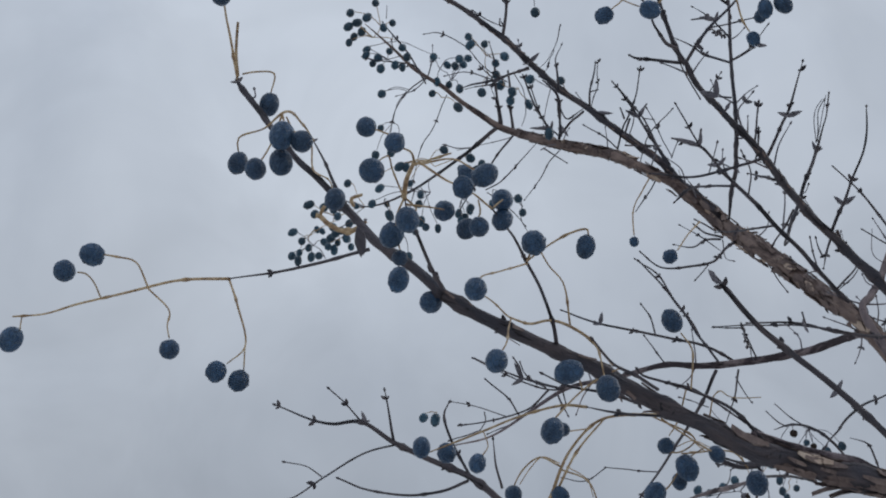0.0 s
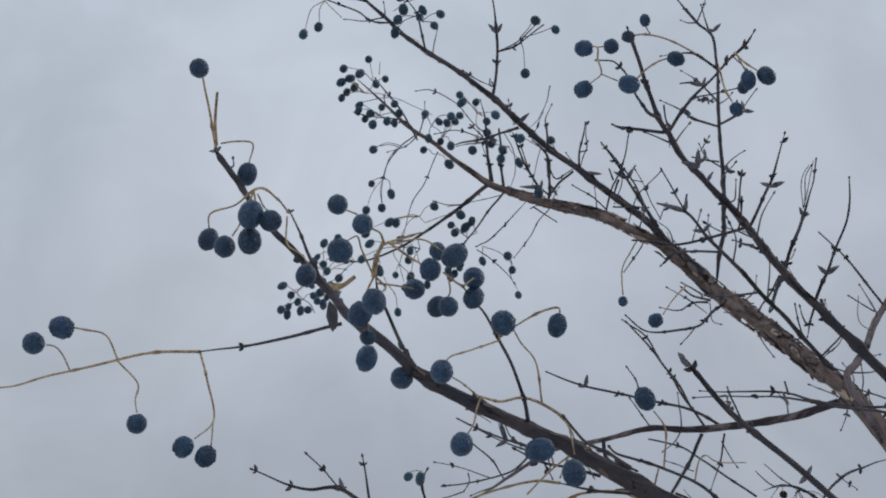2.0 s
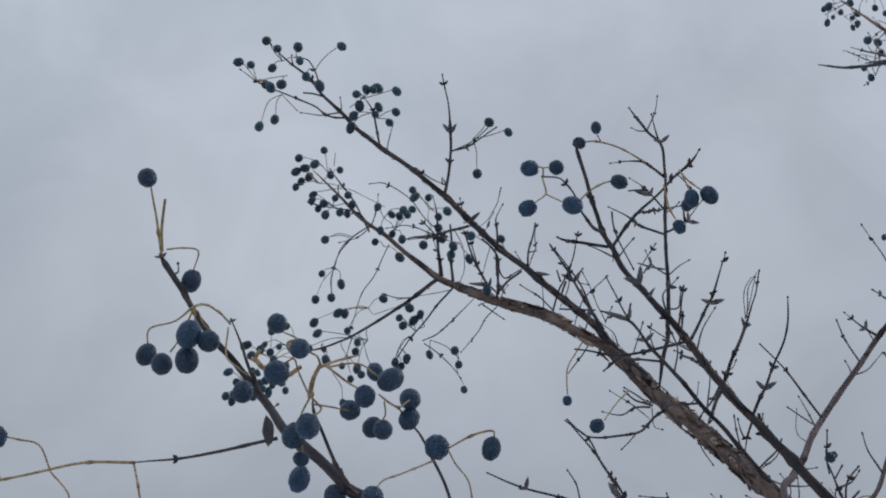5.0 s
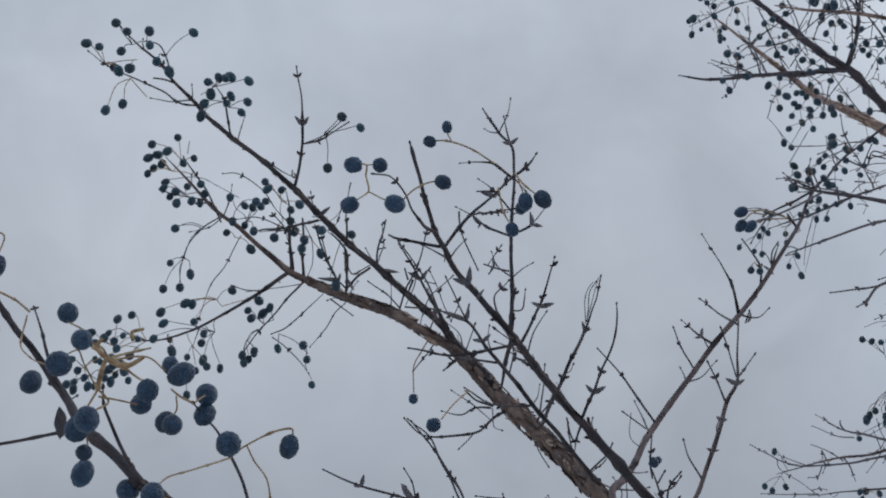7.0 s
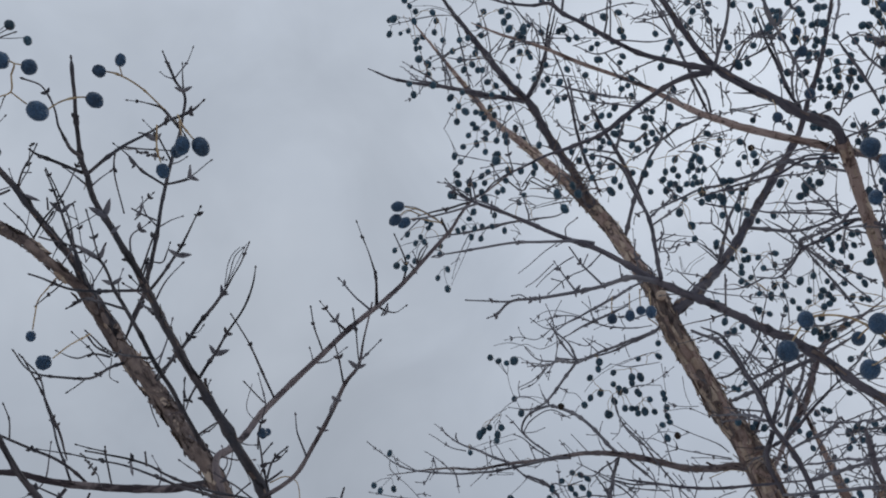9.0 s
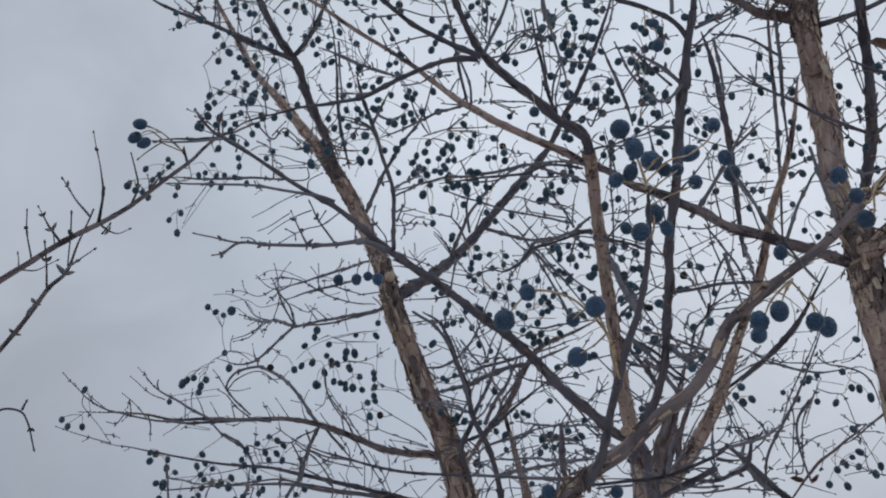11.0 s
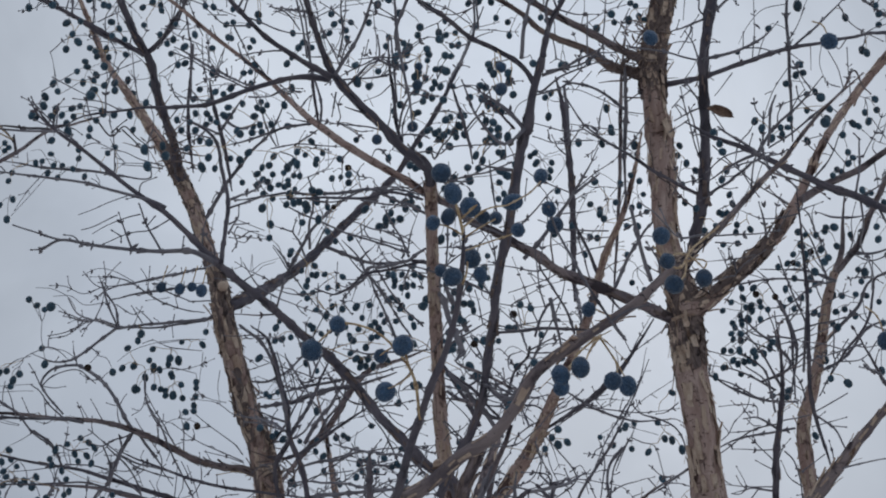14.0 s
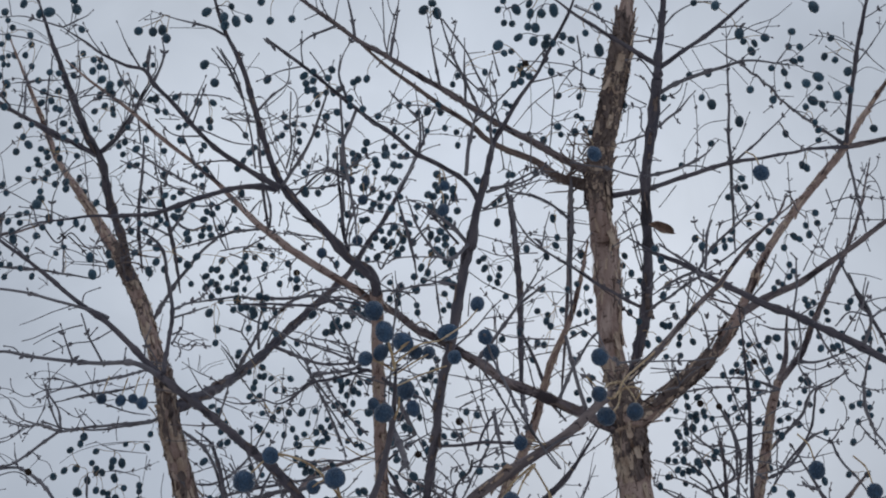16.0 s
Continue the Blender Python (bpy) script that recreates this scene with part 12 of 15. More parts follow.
panicle(tree_e, [(1.523,0.466,2.765), (1.526,0.457,2.769), (1.531,0.452,2.768)], (1.532,0.458,2.772,9.5), (1.523,0.452,2.77,8.7), (1.536,0.445,2.775,11.1), (1.547,0.474,2.757,9.5), (1.553,0.453,2.756,8.7))
panicle(tree_e, [(1.695,0.482,2.901), (1.699,0.477,2.9)], (1.717,0.481,2.896,8.8))
panicle(tree_e, [(1.71,0.439,2.916), (1.723,0.432,2.91), (1.736,0.428,2.901)], (1.712,0.438,2.887,9.7), (1.728,0.445,2.876,10.5), (1.72,0.421,2.915,8.8), (1.755,0.434,2.889,9.7), (1.744,0.423,2.881,9.7), (1.752,0.414,2.906,9.7))
panicle(tree_e, [(1.709,0.423,2.937), (1.702,0.426,2.942), (1.698,0.43,2.942)], (1.71,0.44,2.932,9.7), (1.682,0.434,2.927,10.6), (1.698,0.429,2.941,8.8), (1.711,0.417,2.924,9.7), (1.675,0.434,2.934,9.7))
panicle(tree_e, [(1.764,0.419,2.882), (1.759,0.419,2.887)], (1.765,0.425,2.884,9.7))
panicle(tree_e, [(1.692,0.395,2.813), (1.702,0.384,2.812)], (1.719,0.381,2.804,9.2))
panicle(tree_e, [(1.567,0.348,2.657), (1.567,0.354,2.654), (1.569,0.36,2.647)], (1.558,0.349,2.648,9), (1.581,0.37,2.654,9), (1.561,0.353,2.629,8.2), (1.56,0.375,2.64,9), (1.577,0.359,2.628,8.2))
panicle(tree_e, [(1.743,0.448,2.823), (1.75,0.452,2.814)], (1.764,0.444,2.801,8.6), (1.746,0.473,2.781,8.6))
panicle(tree_e, [(1.496,0.346,2.573), (1.494,0.352,2.57)], (1.505,0.357,2.577,7.7), (1.499,0.368,2.548,8.4))
panicle(tree_e, [(1.756,0.476,2.749), (1.752,0.474,2.754)], (1.739,0.473,2.738,10.2))
panicle(tree_e, [(1.734,0.499,2.783), (1.728,0.505,2.784), (1.726,0.511,2.782)], (1.745,0.512,2.772,9.4), (1.712,0.515,2.767,9.4), (1.721,0.532,2.775,10.3), (1.729,0.537,2.753,10.3), (1.726,0.498,2.795,9.4), (1.749,0.49,2.802,9.4))
panicle(tree_e, [(1.705,0.538,2.783), (1.705,0.542,2.78)], (1.737,0.546,2.768,9.4), (1.706,0.551,2.769,9.4), (1.711,0.561,2.781,9.4))
panicle(tree_e, [(1.704,0.526,2.806), (1.701,0.525,2.809)], (1.716,0.528,2.802,8.6), (1.716,0.516,2.795,10.3), (1.675,0.538,2.802,9.5))
panicle(tree_e, [(1.409,0.453,2.637), (1.411,0.447,2.638)], (1.426,0.447,2.631,10.1), (1.425,0.426,2.643,8.6), (1.426,0.475,2.634,7.9))
panicle(tree_e, [(1.622,0.538,2.756), (1.618,0.542,2.757)], (1.639,0.549,2.762,9.1), (1.619,0.559,2.752,9.1))
panicle(tree_e, [(1.528,0.548,2.708), (1.524,0.554,2.708), (1.523,0.561,2.704)], (1.531,0.546,2.699,8.7), (1.551,0.568,2.699,8.7), (1.51,0.561,2.686,8.7), (1.518,0.564,2.683,8.7), (1.519,0.568,2.707,9.5), (1.514,0.568,2.715,9.5))
panicle(tree_e, [(1.572,0.585,2.72), (1.559,0.595,2.724), (1.551,0.605,2.724)], (1.546,0.597,2.713,9.7), (1.562,0.615,2.716,8.1), (1.559,0.605,2.741,8.9), (1.564,0.605,2.706,11.4), (1.561,0.614,2.706,9.7), (1.532,0.612,2.721,8.9), (1.56,0.614,2.699,8.9), (1.553,0.602,2.754,8.9))
panicle(tree_e, [(1.509,0.581,2.626), (1.501,0.585,2.63), (1.497,0.591,2.63)], (1.489,0.587,2.632,9.2), (1.512,0.599,2.639,8.4), (1.504,0.606,2.639,7.7), (1.507,0.601,2.62,9.2), (1.509,0.582,2.611,10.7))
panicle(tree_e, [(1.563,0.582,2.656), (1.561,0.588,2.654)], (1.579,0.61,2.652,8.7), (1.569,0.593,2.644,8.7), (1.559,0.612,2.636,8.7), (1.561,0.575,2.652,9.5))
panicle(tree_e, [(1.609,0.583,2.69), (1.606,0.582,2.692)], (1.626,0.593,2.696,8.9))
panicle(tree_e, [(1.727,0.562,2.734), (1.729,0.563,2.731)], (1.733,0.567,2.724,10.2), (1.735,0.568,2.71,10.2))
panicle(tree_e, [(1.599,0.517,2.593), (1.602,0.512,2.594)], (1.601,0.519,2.589,9.2), (1.606,0.499,2.576,10.8))
panicle(tree_e, [(1.659,0.461,2.652), (1.668,0.465,2.641)], (1.685,0.475,2.627,9.5))
panicle(tree_e, [(1.621,0.409,2.571), (1.615,0.406,2.578)], (1.607,0.416,2.575,8.2), (1.616,0.395,2.571,8.2))
panicle(tree_e, [(1.669,0.446,2.799), (1.667,0.454,2.796)], (1.687,0.473,2.784,9.2), (1.684,0.464,2.795,11.7), (1.65,0.462,2.778,9.2))
panicle(tree_e, [(1.632,0.575,2.822), (1.628,0.57,2.828)], (1.632,0.572,2.826,8.6))
panicle(tree_e, [(1.549,0.641,2.63), (1.543,0.641,2.635)], (1.537,0.642,2.625,8.7))
panicle(tree_e, [(1.572,0.585,2.72), (1.557,0.606,2.717)], (1.532,0.627,2.713,8.8), (1.558,0.627,2.706,8.8), (1.555,0.623,2.695,8.8))
panicle(tree_e, [(1.509,0.581,2.626), (1.496,0.593,2.629)], (1.481,0.597,2.632,8.3), (1.484,0.603,2.608,8.3), (1.499,0.62,2.624,8.3))
panicle(tree_e, [(1.561,0.611,2.639), (1.556,0.615,2.64), (1.555,0.62,2.637)], (1.551,0.632,2.64,8.6), (1.563,0.631,2.64,8.6), (1.555,0.618,2.634,8.6), (1.574,0.634,2.63,8.6), (1.568,0.609,2.635,8.6))
panicle(tree_e, [(1.515,0.655,2.606), (1.516,0.649,2.61)], (1.525,0.65,2.607,8.5))
panicle(tree_e, [(1.563,0.582,2.656), (1.563,0.58,2.657)], (1.576,0.586,2.655,9.3))
panicle(tree_e, [(1.572,0.585,2.72), (1.566,0.588,2.723)], (1.574,0.591,2.705,8.8), (1.552,0.592,2.708,8.8), (1.545,0.588,2.713,8.8))
panicle(tree_e, [(1.606,0.548,2.739), (1.6,0.55,2.743)], (1.591,0.561,2.723,8.8), (1.597,0.548,2.717,8.8), (1.603,0.557,2.76,8.8))
panicle(tree_e, [(1.66,0.54,2.82), (1.664,0.54,2.816)], (1.676,0.549,2.797,9.2), (1.678,0.543,2.818,9.2))
panicle(tree_e, [(1.646,0.558,2.821), (1.642,0.55,2.831)], (1.631,0.541,2.816,9.2), (1.641,0.551,2.829,9.2), (1.665,0.54,2.843,9.2), (1.64,0.56,2.832,9.2))
panicle(tree_e, [(1.608,0.489,2.796), (1.607,0.489,2.795)], (1.61,0.494,2.784,11.3))
panicle(tree_e, [(1.502,0.461,2.757), (1.502,0.46,2.759)], (1.506,0.462,2.751,8.4))
spray(tree_e, 6, 0.038, 1.731, 0.638, 2.655)


# ---- more shoots and stalks ----
limbs(tree_b, "dark_limb",
    [(1.361,0.723,2.715,2.6), (1.341,0.721,2.742,2.27), (1.324,0.722,2.762,1.93), (1.306,0.723,2.781,1.6)],
    [(1.155,1.095,2.499,3.4), (1.159,1.12,2.468,2.9), (1.183,1.131,2.43,2.4)])
limbs(tree_b, "twig",
    [(1.631,1.039,2.724,2), (1.641,1.056,2.763,1.6), (1.649,1.072,2.795,1.2)],
    [(1.276,1.019,2.695,2.2), (1.246,1.012,2.719,1.9), (1.214,1.008,2.743,1.6), (1.195,1.003,2.757,1.3)])
limbs(tree_c, "dark_limb",
    [(1.4,0.965,2.588,3.4), (1.385,0.97,2.615,3.07), (1.359,0.981,2.654,2.73), (1.348,0.987,2.671,2.4)],
    [(0.952,0.584,2.149,3), (0.95,0.594,2.147,2.7), (0.941,0.631,2.139,2.4)])
limbs(tree_c, "grey_limb",
    [(0.923,0.623,2.148,6), (0.913,0.609,2.167,5.67), (0.907,0.594,2.181,5.33), (0.902,0.584,2.191,5)],
    [(1.38,0.939,2.446,4), (1.368,0.916,2.487,3.67), (1.362,0.892,2.519,3.33), (1.357,0.878,2.538,3)])
limbs(tree_c, "twig",
    [(1.546,0.819,2.567,2.2), (1.55,0.844,2.551,2), (1.561,0.858,2.533,1.8), (1.601,0.874,2.482,1.6)],
    [(0.89,0.667,2.144,2.2), (0.866,0.702,2.155,1.75), (0.828,0.753,2.166,1.3)])
limbs(tree_d, "twig",
    [(1.273,0.668,2.618,2), (1.289,0.664,2.607,1.6), (1.301,0.66,2.598,1.2)],
    [(1.193,0.648,2.714,2), (1.197,0.631,2.725,1.6), (1.201,0.616,2.734,1.2)])
limbs(tree_a, "gold",
    [(0.122,1.248,2.189,0.7), (0.104,1.249,2.197,0.63), (0.092,1.257,2.188,0.57), (0.08,1.268,2.174,0.5)],
    [(0.129,1.249,2.186,0.6), (0.15,1.251,2.172,0.5), (0.156,1.257,2.154,0.4)],
    [(0.282,1.225,2.231,0.9), (0.286,1.209,2.247,0.8), (0.292,1.204,2.25,0.7), (0.301,1.203,2.243,0.6), (0.33,1.19,2.235,0.5)],
    [(0.259,1.239,2.197,0.7), (0.312,1.225,2.19,0.5)],
    [(0.309,1.227,2.189,0.6), (0.317,1.233,2.168,0.4)],
    [(0.274,1.235,2.196,0.7), (0.259,1.232,2.209,0.6), (0.236,1.228,2.225,0.5)],
    [(0.246,1.239,2.203,0.6), (0.264,1.235,2.208,0.5), (0.282,1.238,2.201,0.4)])
limbs(tree_a, "stalk",
    [(0.604,0.93,2.609,0.6), (0.61,0.921,2.619,0.5), (0.622,0.904,2.637,0.4)],
    [(0.605,0.919,2.625,0.7), (0.624,0.908,2.617,0.55), (0.641,0.898,2.611,0.4)],
    [(0.593,0.936,2.53,0.7), (0.584,0.936,2.538,0.6), (0.566,0.942,2.549,0.5), (0.551,0.95,2.554,0.4)],
    [(0.566,0.942,2.549,0.5), (0.559,0.947,2.548,0.45), (0.551,0.956,2.544,0.4)],
    [(-0.069,1.161,2.758,0.5), (-0.068,1.151,2.771,0.4)],
    [(-0.041,1.209,2.682,0.5), (-0.058,1.208,2.686,0.45), (-0.076,1.215,2.681,0.4)],
    [(-0.09,1.182,2.731,0.5), (-0.052,1.187,2.742,0.47), (-0.026,1.199,2.74,0.43), (-0.002,1.211,2.736,0.4)])
limbs(tree_a, "stalk",
    [(0.082,1.088,2.597,0.6), (0.092,1.096,2.578,0.53), (0.095,1.108,2.555,0.47), (0.09,1.114,2.541,0.4)],
    [(0.059,1.136,2.668,0.5), (0.042,1.127,2.68,0.4)],
    [(0.087,1.222,2.615,0.6), (0.06,1.232,2.613,0.5), (0.018,1.244,2.612,0.4)],
    [(0.381,1.017,2.434,0.5), (0.378,1.002,2.449,0.47), (0.38,0.991,2.459,0.43), (0.384,0.983,2.463,0.4)],
    [(0.381,1.017,2.434,0.5), (0.389,1.003,2.46,0.45), (0.393,0.993,2.478,0.4)],
    [(0.438,1.058,2.313,0.5), (0.428,1.055,2.321,0.45), (0.426,1.039,2.342,0.4)])
limbs(tree_a, "twig",
    [(0.711,0.992,2.687,1.1), (0.733,0.989,2.676,0.98), (0.737,0.974,2.688,0.85), (0.756,0.97,2.679,0.72), (0.771,0.966,2.673,0.6)],
    [(0.549,0.999,2.437,1.1), (0.551,0.989,2.445,0.6)],
    [(0.579,0.973,2.498,1), (0.579,0.964,2.509,0.8), (0.583,0.957,2.515,0.6)],
    [(0.73,0.988,2.679,1), (0.736,0.972,2.694,0.6)],
    [(0.737,0.978,2.684,1), (0.755,0.978,2.68,0.8), (0.776,0.979,2.674,0.6)],
    [(0.069,1.027,2.612,1), (0.065,1.027,2.612,1), (0.064,1.011,2.606,0.6)],
    [(0.059,1.11,2.608,0.7), (0.027,1.108,2.617,0.6), (0.004,1.112,2.616,0.5)],
    [(0.059,1.109,2.609,0.9), (0.045,1.104,2.622,0.6)],
    [(0.121,1.017,2.566,0.5), (0.119,1.076,2.594,0.4), (0.114,1.081,2.589,0.4)])
limbs(tree_a, "twig",
    [(0.124,1.16,2.579,1), (0.106,1.165,2.581,0.7)],
    [(0.168,1.099,2.578,0.9), (0.175,1.096,2.578,0.6)],
    [(0.252,1.116,2.485,1.3), (0.235,1.101,2.508,1.1), (0.218,1.084,2.533,0.9), (0.189,1.064,2.561,0.7)],
    [(0.218,1.085,2.532,1.2), (0.225,1.076,2.538,0.9)],
    [(0.202,1.089,2.529,1.2), (0.198,1.083,2.538,0.9)],
    [(0.198,1.124,2.514,0.9), (0.183,1.118,2.526,0.75), (0.16,1.111,2.539,0.6)],
    [(0.198,1.081,2.485,1), (0.24,1.104,2.503,0.8)],
    [(0.254,1.111,2.491,0.6), (0.239,1.091,2.513,0.55), (0.225,1.074,2.531,0.5)],
    [(0.218,1.071,2.515,0.6), (0.229,1.07,2.512,0.5)],
    [(0.24,0.932,2.363,1.5), (0.242,0.926,2.375,1)])
limbs(tree_a, "twig",
    [(0.253,1.111,2.491,0.7), (0.26,1.102,2.506,0.5)],
    [(0.242,0.972,2.534,1), (0.245,0.982,2.517,0.85), (0.265,0.999,2.48,0.7)],
    [(0.214,0.751,2.336,0.7), (0.233,0.748,2.338,0.6), (0.251,0.745,2.341,0.5)],
    [(0.281,0.968,2.563,1.4), (0.263,0.969,2.562,0.8)],
    [(0.247,0.731,2.365,0.6), (0.259,0.738,2.356,0.5)],
    [(0.3,1.007,2.487,1), (0.288,1.014,2.495,0.9), (0.277,1.019,2.503,0.8)],
    [(0.28,1.019,2.503,0.6), (0.291,0.999,2.514,0.5)],
    [(0.286,1.021,2.501,1.2), (0.283,1.026,2.498,0.8)],
    [(0.258,0.825,2.276,1), (0.259,0.814,2.286,0.85), (0.26,0.8,2.299,0.7)],
    [(0.302,0.996,2.528,0.8), (0.321,0.981,2.533,0.65), (0.337,0.96,2.545,0.5)])
limbs(tree_a, "twig",
    [(0.321,0.981,2.533,1.3), (0.32,0.976,2.543,0.9)],
    [(0.12,1.19,2.571,1), (0.136,1.198,2.565,0.8), (0.148,1.204,2.56,0.6)],
    [(0.226,0.86,2.273,0.6), (0.232,0.842,2.291,0.5)],
    [(0.316,1.094,2.461,0.8), (0.303,1.118,2.493,0.6)],
    [(0.284,0.954,2.32,0.9), (0.286,0.942,2.337,0.75), (0.278,0.931,2.354,0.6)],
    [(0.353,1.021,2.37,0.6), (0.36,1.018,2.372,0.5), (0.363,1.014,2.378,0.4)],
    [(0.283,1.085,2.373,1), (0.263,1.083,2.386,0.7)],
    [(0.271,1.089,2.334,0.7), (0.259,1.103,2.325,0.5)],
    [(0.301,1.133,2.396,0.6), (0.305,1.147,2.381,0.5), (0.313,1.149,2.379,0.4)],
    [(0.345,1.019,2.351,1.2), (0.341,1.1,2.36,0.9)])
limbs(tree_a, "twig",
    [(0.353,1.007,2.272,0.8), (0.35,1.001,2.281,0.7), (0.346,0.991,2.297,0.6)],
    [(0.373,1.026,2.262,1), (0.388,1.009,2.274,0.85), (0.391,1.002,2.28,0.7)],
    [(0.316,1.166,2.305,0.8), (0.287,1.166,2.306,0.5)],
    [(0.423,0.976,2.179,1.3), (0.373,0.968,2.176,1.18), (0.332,0.958,2.177,1.06), (0.313,0.952,2.179,0.94), (0.283,0.945,2.177,0.82), (0.26,0.94,2.173,0.7)],
    [(0.313,0.952,2.178,1), (0.307,0.936,2.18,0.7)],
    [(0.409,0.942,2.16,0.8), (0.372,0.947,2.181,0.6)],
    [(0.398,0.916,2.195,0.8), (0.395,0.908,2.205,0.7), (0.393,0.89,2.221,0.6)],
    [(0.403,0.918,2.192,0.8), (0.408,0.912,2.2,0.6)],
    [(0.447,1.06,2.337,0.8), (0.423,1.055,2.352,0.6)])
limbs(tree_a, "twig",
    [(0.389,0.943,2.161,0.8), (0.399,0.937,2.172,0.6)],
    [(0.337,1.106,2.347,0.8), (0.347,1.114,2.331,0.7), (0.355,1.118,2.32,0.6)],
    [(0.158,1.182,2.25,1.2), (0.13,1.185,2.245,1.05), (0.109,1.185,2.244,0.9), (0.076,1.18,2.252,0.75), (0.031,1.166,2.27,0.6)],
    [(0.107,1.185,2.245,0.9), (0.085,1.179,2.257,0.75), (0.08,1.173,2.268,0.6)],
    [(0.109,1.186,2.243,1.2), (0.088,1.199,2.227,1), (0.046,1.21,2.22,0.8), (0.016,1.216,2.218,0.6)],
    [(0.065,1.206,2.223,0.6), (0.034,1.196,2.229,0.5), (0.008,1.188,2.231,0.4)],
    [(0.042,1.199,2.225,0.7), (0.043,1.206,2.218,0.6), (0.038,1.212,2.211,0.5)],
    [(0.036,1.213,2.21,0.7), (0.006,1.211,2.198,0.5)])
limbs(tree_a, "twig",
    [(0.123,1.176,2.236,0.9), (0.126,1.183,2.226,0.6)],
    [(0.182,1.179,2.254,2), (0.186,1.188,2.237,2), (0.217,1.201,2.23,1.4)],
    [(0.172,1.257,2.188,0.6), (0.151,1.265,2.177,0.6), (0.125,1.254,2.175,0.5)],
    [(0.227,1.25,2.179,0.7), (0.2,1.253,2.183,0.6), (0.172,1.257,2.188,0.5)],
    [(0.311,1.205,2.268,0.7), (0.319,1.207,2.248,0.6), (0.324,1.207,2.239,0.5)],
    [(0.452,1.631,2.409,1.6), (0.419,1.622,2.429,1.5), (0.382,1.611,2.452,1.4), (0.347,1.601,2.47,1.3), (0.305,1.597,2.479,1.2)],
    [(0.403,1.127,2.186,0.6), (0.4,1.126,2.19,0.6), (0.451,1.224,2.222,0.5)])
limbs(tree_a, "twig",
    [(0.281,1.219,2.239,0.6), (0.253,1.225,2.254,0.5)],
    [(0.314,1.231,2.176,1.6), (0.325,1.226,2.18,1.6), (0.325,1.297,2.208,1.4), (0.322,1.399,2.259,1.2)])
limbs(tree_b, "stalk",
    [(0.796,1.261,3.323,0.6), (0.756,1.273,3.333,0.5), (0.728,1.289,3.335,0.4)],
    [(0.941,1.495,3.068,0.6), (0.919,1.479,3.064,0.53), (0.9,1.466,3.059,0.47), (0.881,1.462,3.041,0.4)],
    [(0.946,1.496,3.064,0.6), (0.933,1.498,3.031,0.53), (0.914,1.501,2.976,0.47), (0.899,1.502,2.938,0.4)],
    [(1.025,1.664,2.736,0.6), (1.048,1.641,2.742,0.5), (1.075,1.615,2.746,0.4)],
    [(0.969,1.463,2.693,0.6), (0.955,1.477,2.685,0.5), (0.95,1.488,2.674,0.4)],
    [(0.932,1.311,2.688,0.6), (0.918,1.312,2.699,0.53), (0.896,1.323,2.707,0.47), (0.879,1.337,2.706,0.4)],
    [(1,1.323,2.75,0.6), (0.975,1.361,2.743,0.53), (0.956,1.373,2.753,0.47), (0.94,1.391,2.752,0.4)])
limbs(tree_b, "stalk",
    [(1.083,1.604,2.668,0.6), (1.062,1.628,2.643,0.4)],
    [(0.952,0.989,2.961,0.6), (0.913,0.944,2.93,0.4)],
    [(0.824,0.853,2.536,0.5), (0.833,0.844,2.531,0.45), (0.847,0.832,2.525,0.4)],
    [(1.275,1.297,2.976,0.5), (1.267,1.317,2.972,0.47), (1.265,1.334,2.964,0.45), (1.258,1.334,2.975,0.43), (1.251,1.329,2.992,0.4)],
    [(1.149,1.408,2.789,0.6), (1.178,1.388,2.801,0.5), (1.208,1.367,2.811,0.4)],
    [(1.239,1.36,2.765,0.6), (1.249,1.372,2.742,0.5), (1.263,1.378,2.721,0.4)],
    [(0.788,1.266,3.323,0.6), (0.759,1.268,3.323,0.5), (0.729,1.283,3.31,0.4)],
    [(0.968,1.343,2.639,0.5), (0.948,1.348,2.643,0.45), (0.932,1.356,2.64,0.4)])
limbs(tree_b, "stalk",
    [(1.191,1.378,2.807,0.6), (1.154,1.423,2.8,0.53), (1.133,1.46,2.785,0.47), (1.127,1.478,2.773,0.4)],
    [(1.023,1.531,2.699,0.5), (0.995,1.546,2.689,0.45), (0.959,1.565,2.675,0.4)])
limbs(tree_b, "twig",
    [(1.034,1.42,3.228,1.3), (1.005,1.409,3.271,1.1), (0.981,1.396,3.309,0.9)],
    [(0.826,1.258,3.154,1.1), (0.843,1.231,3.173,0.6)],
    [(1.035,1.46,3.124,1.3), (1.043,1.468,3.111,1.3), (0.987,1.396,3.088,1.05), (0.917,1.315,3.056,0.8)],
    [(1.094,1.403,3.126,1.1), (1.058,1.425,3.13,0.93), (1.03,1.438,3.136,0.77), (1.003,1.458,3.135,0.6)],
    [(1.095,1.406,3.123,1.1), (1.065,1.43,3.122,0.85), (1.042,1.449,3.119,0.6)],
    [(0.992,1.344,2.771,1.1), (0.987,1.338,2.785,0.85), (0.974,1.333,2.807,0.6)])
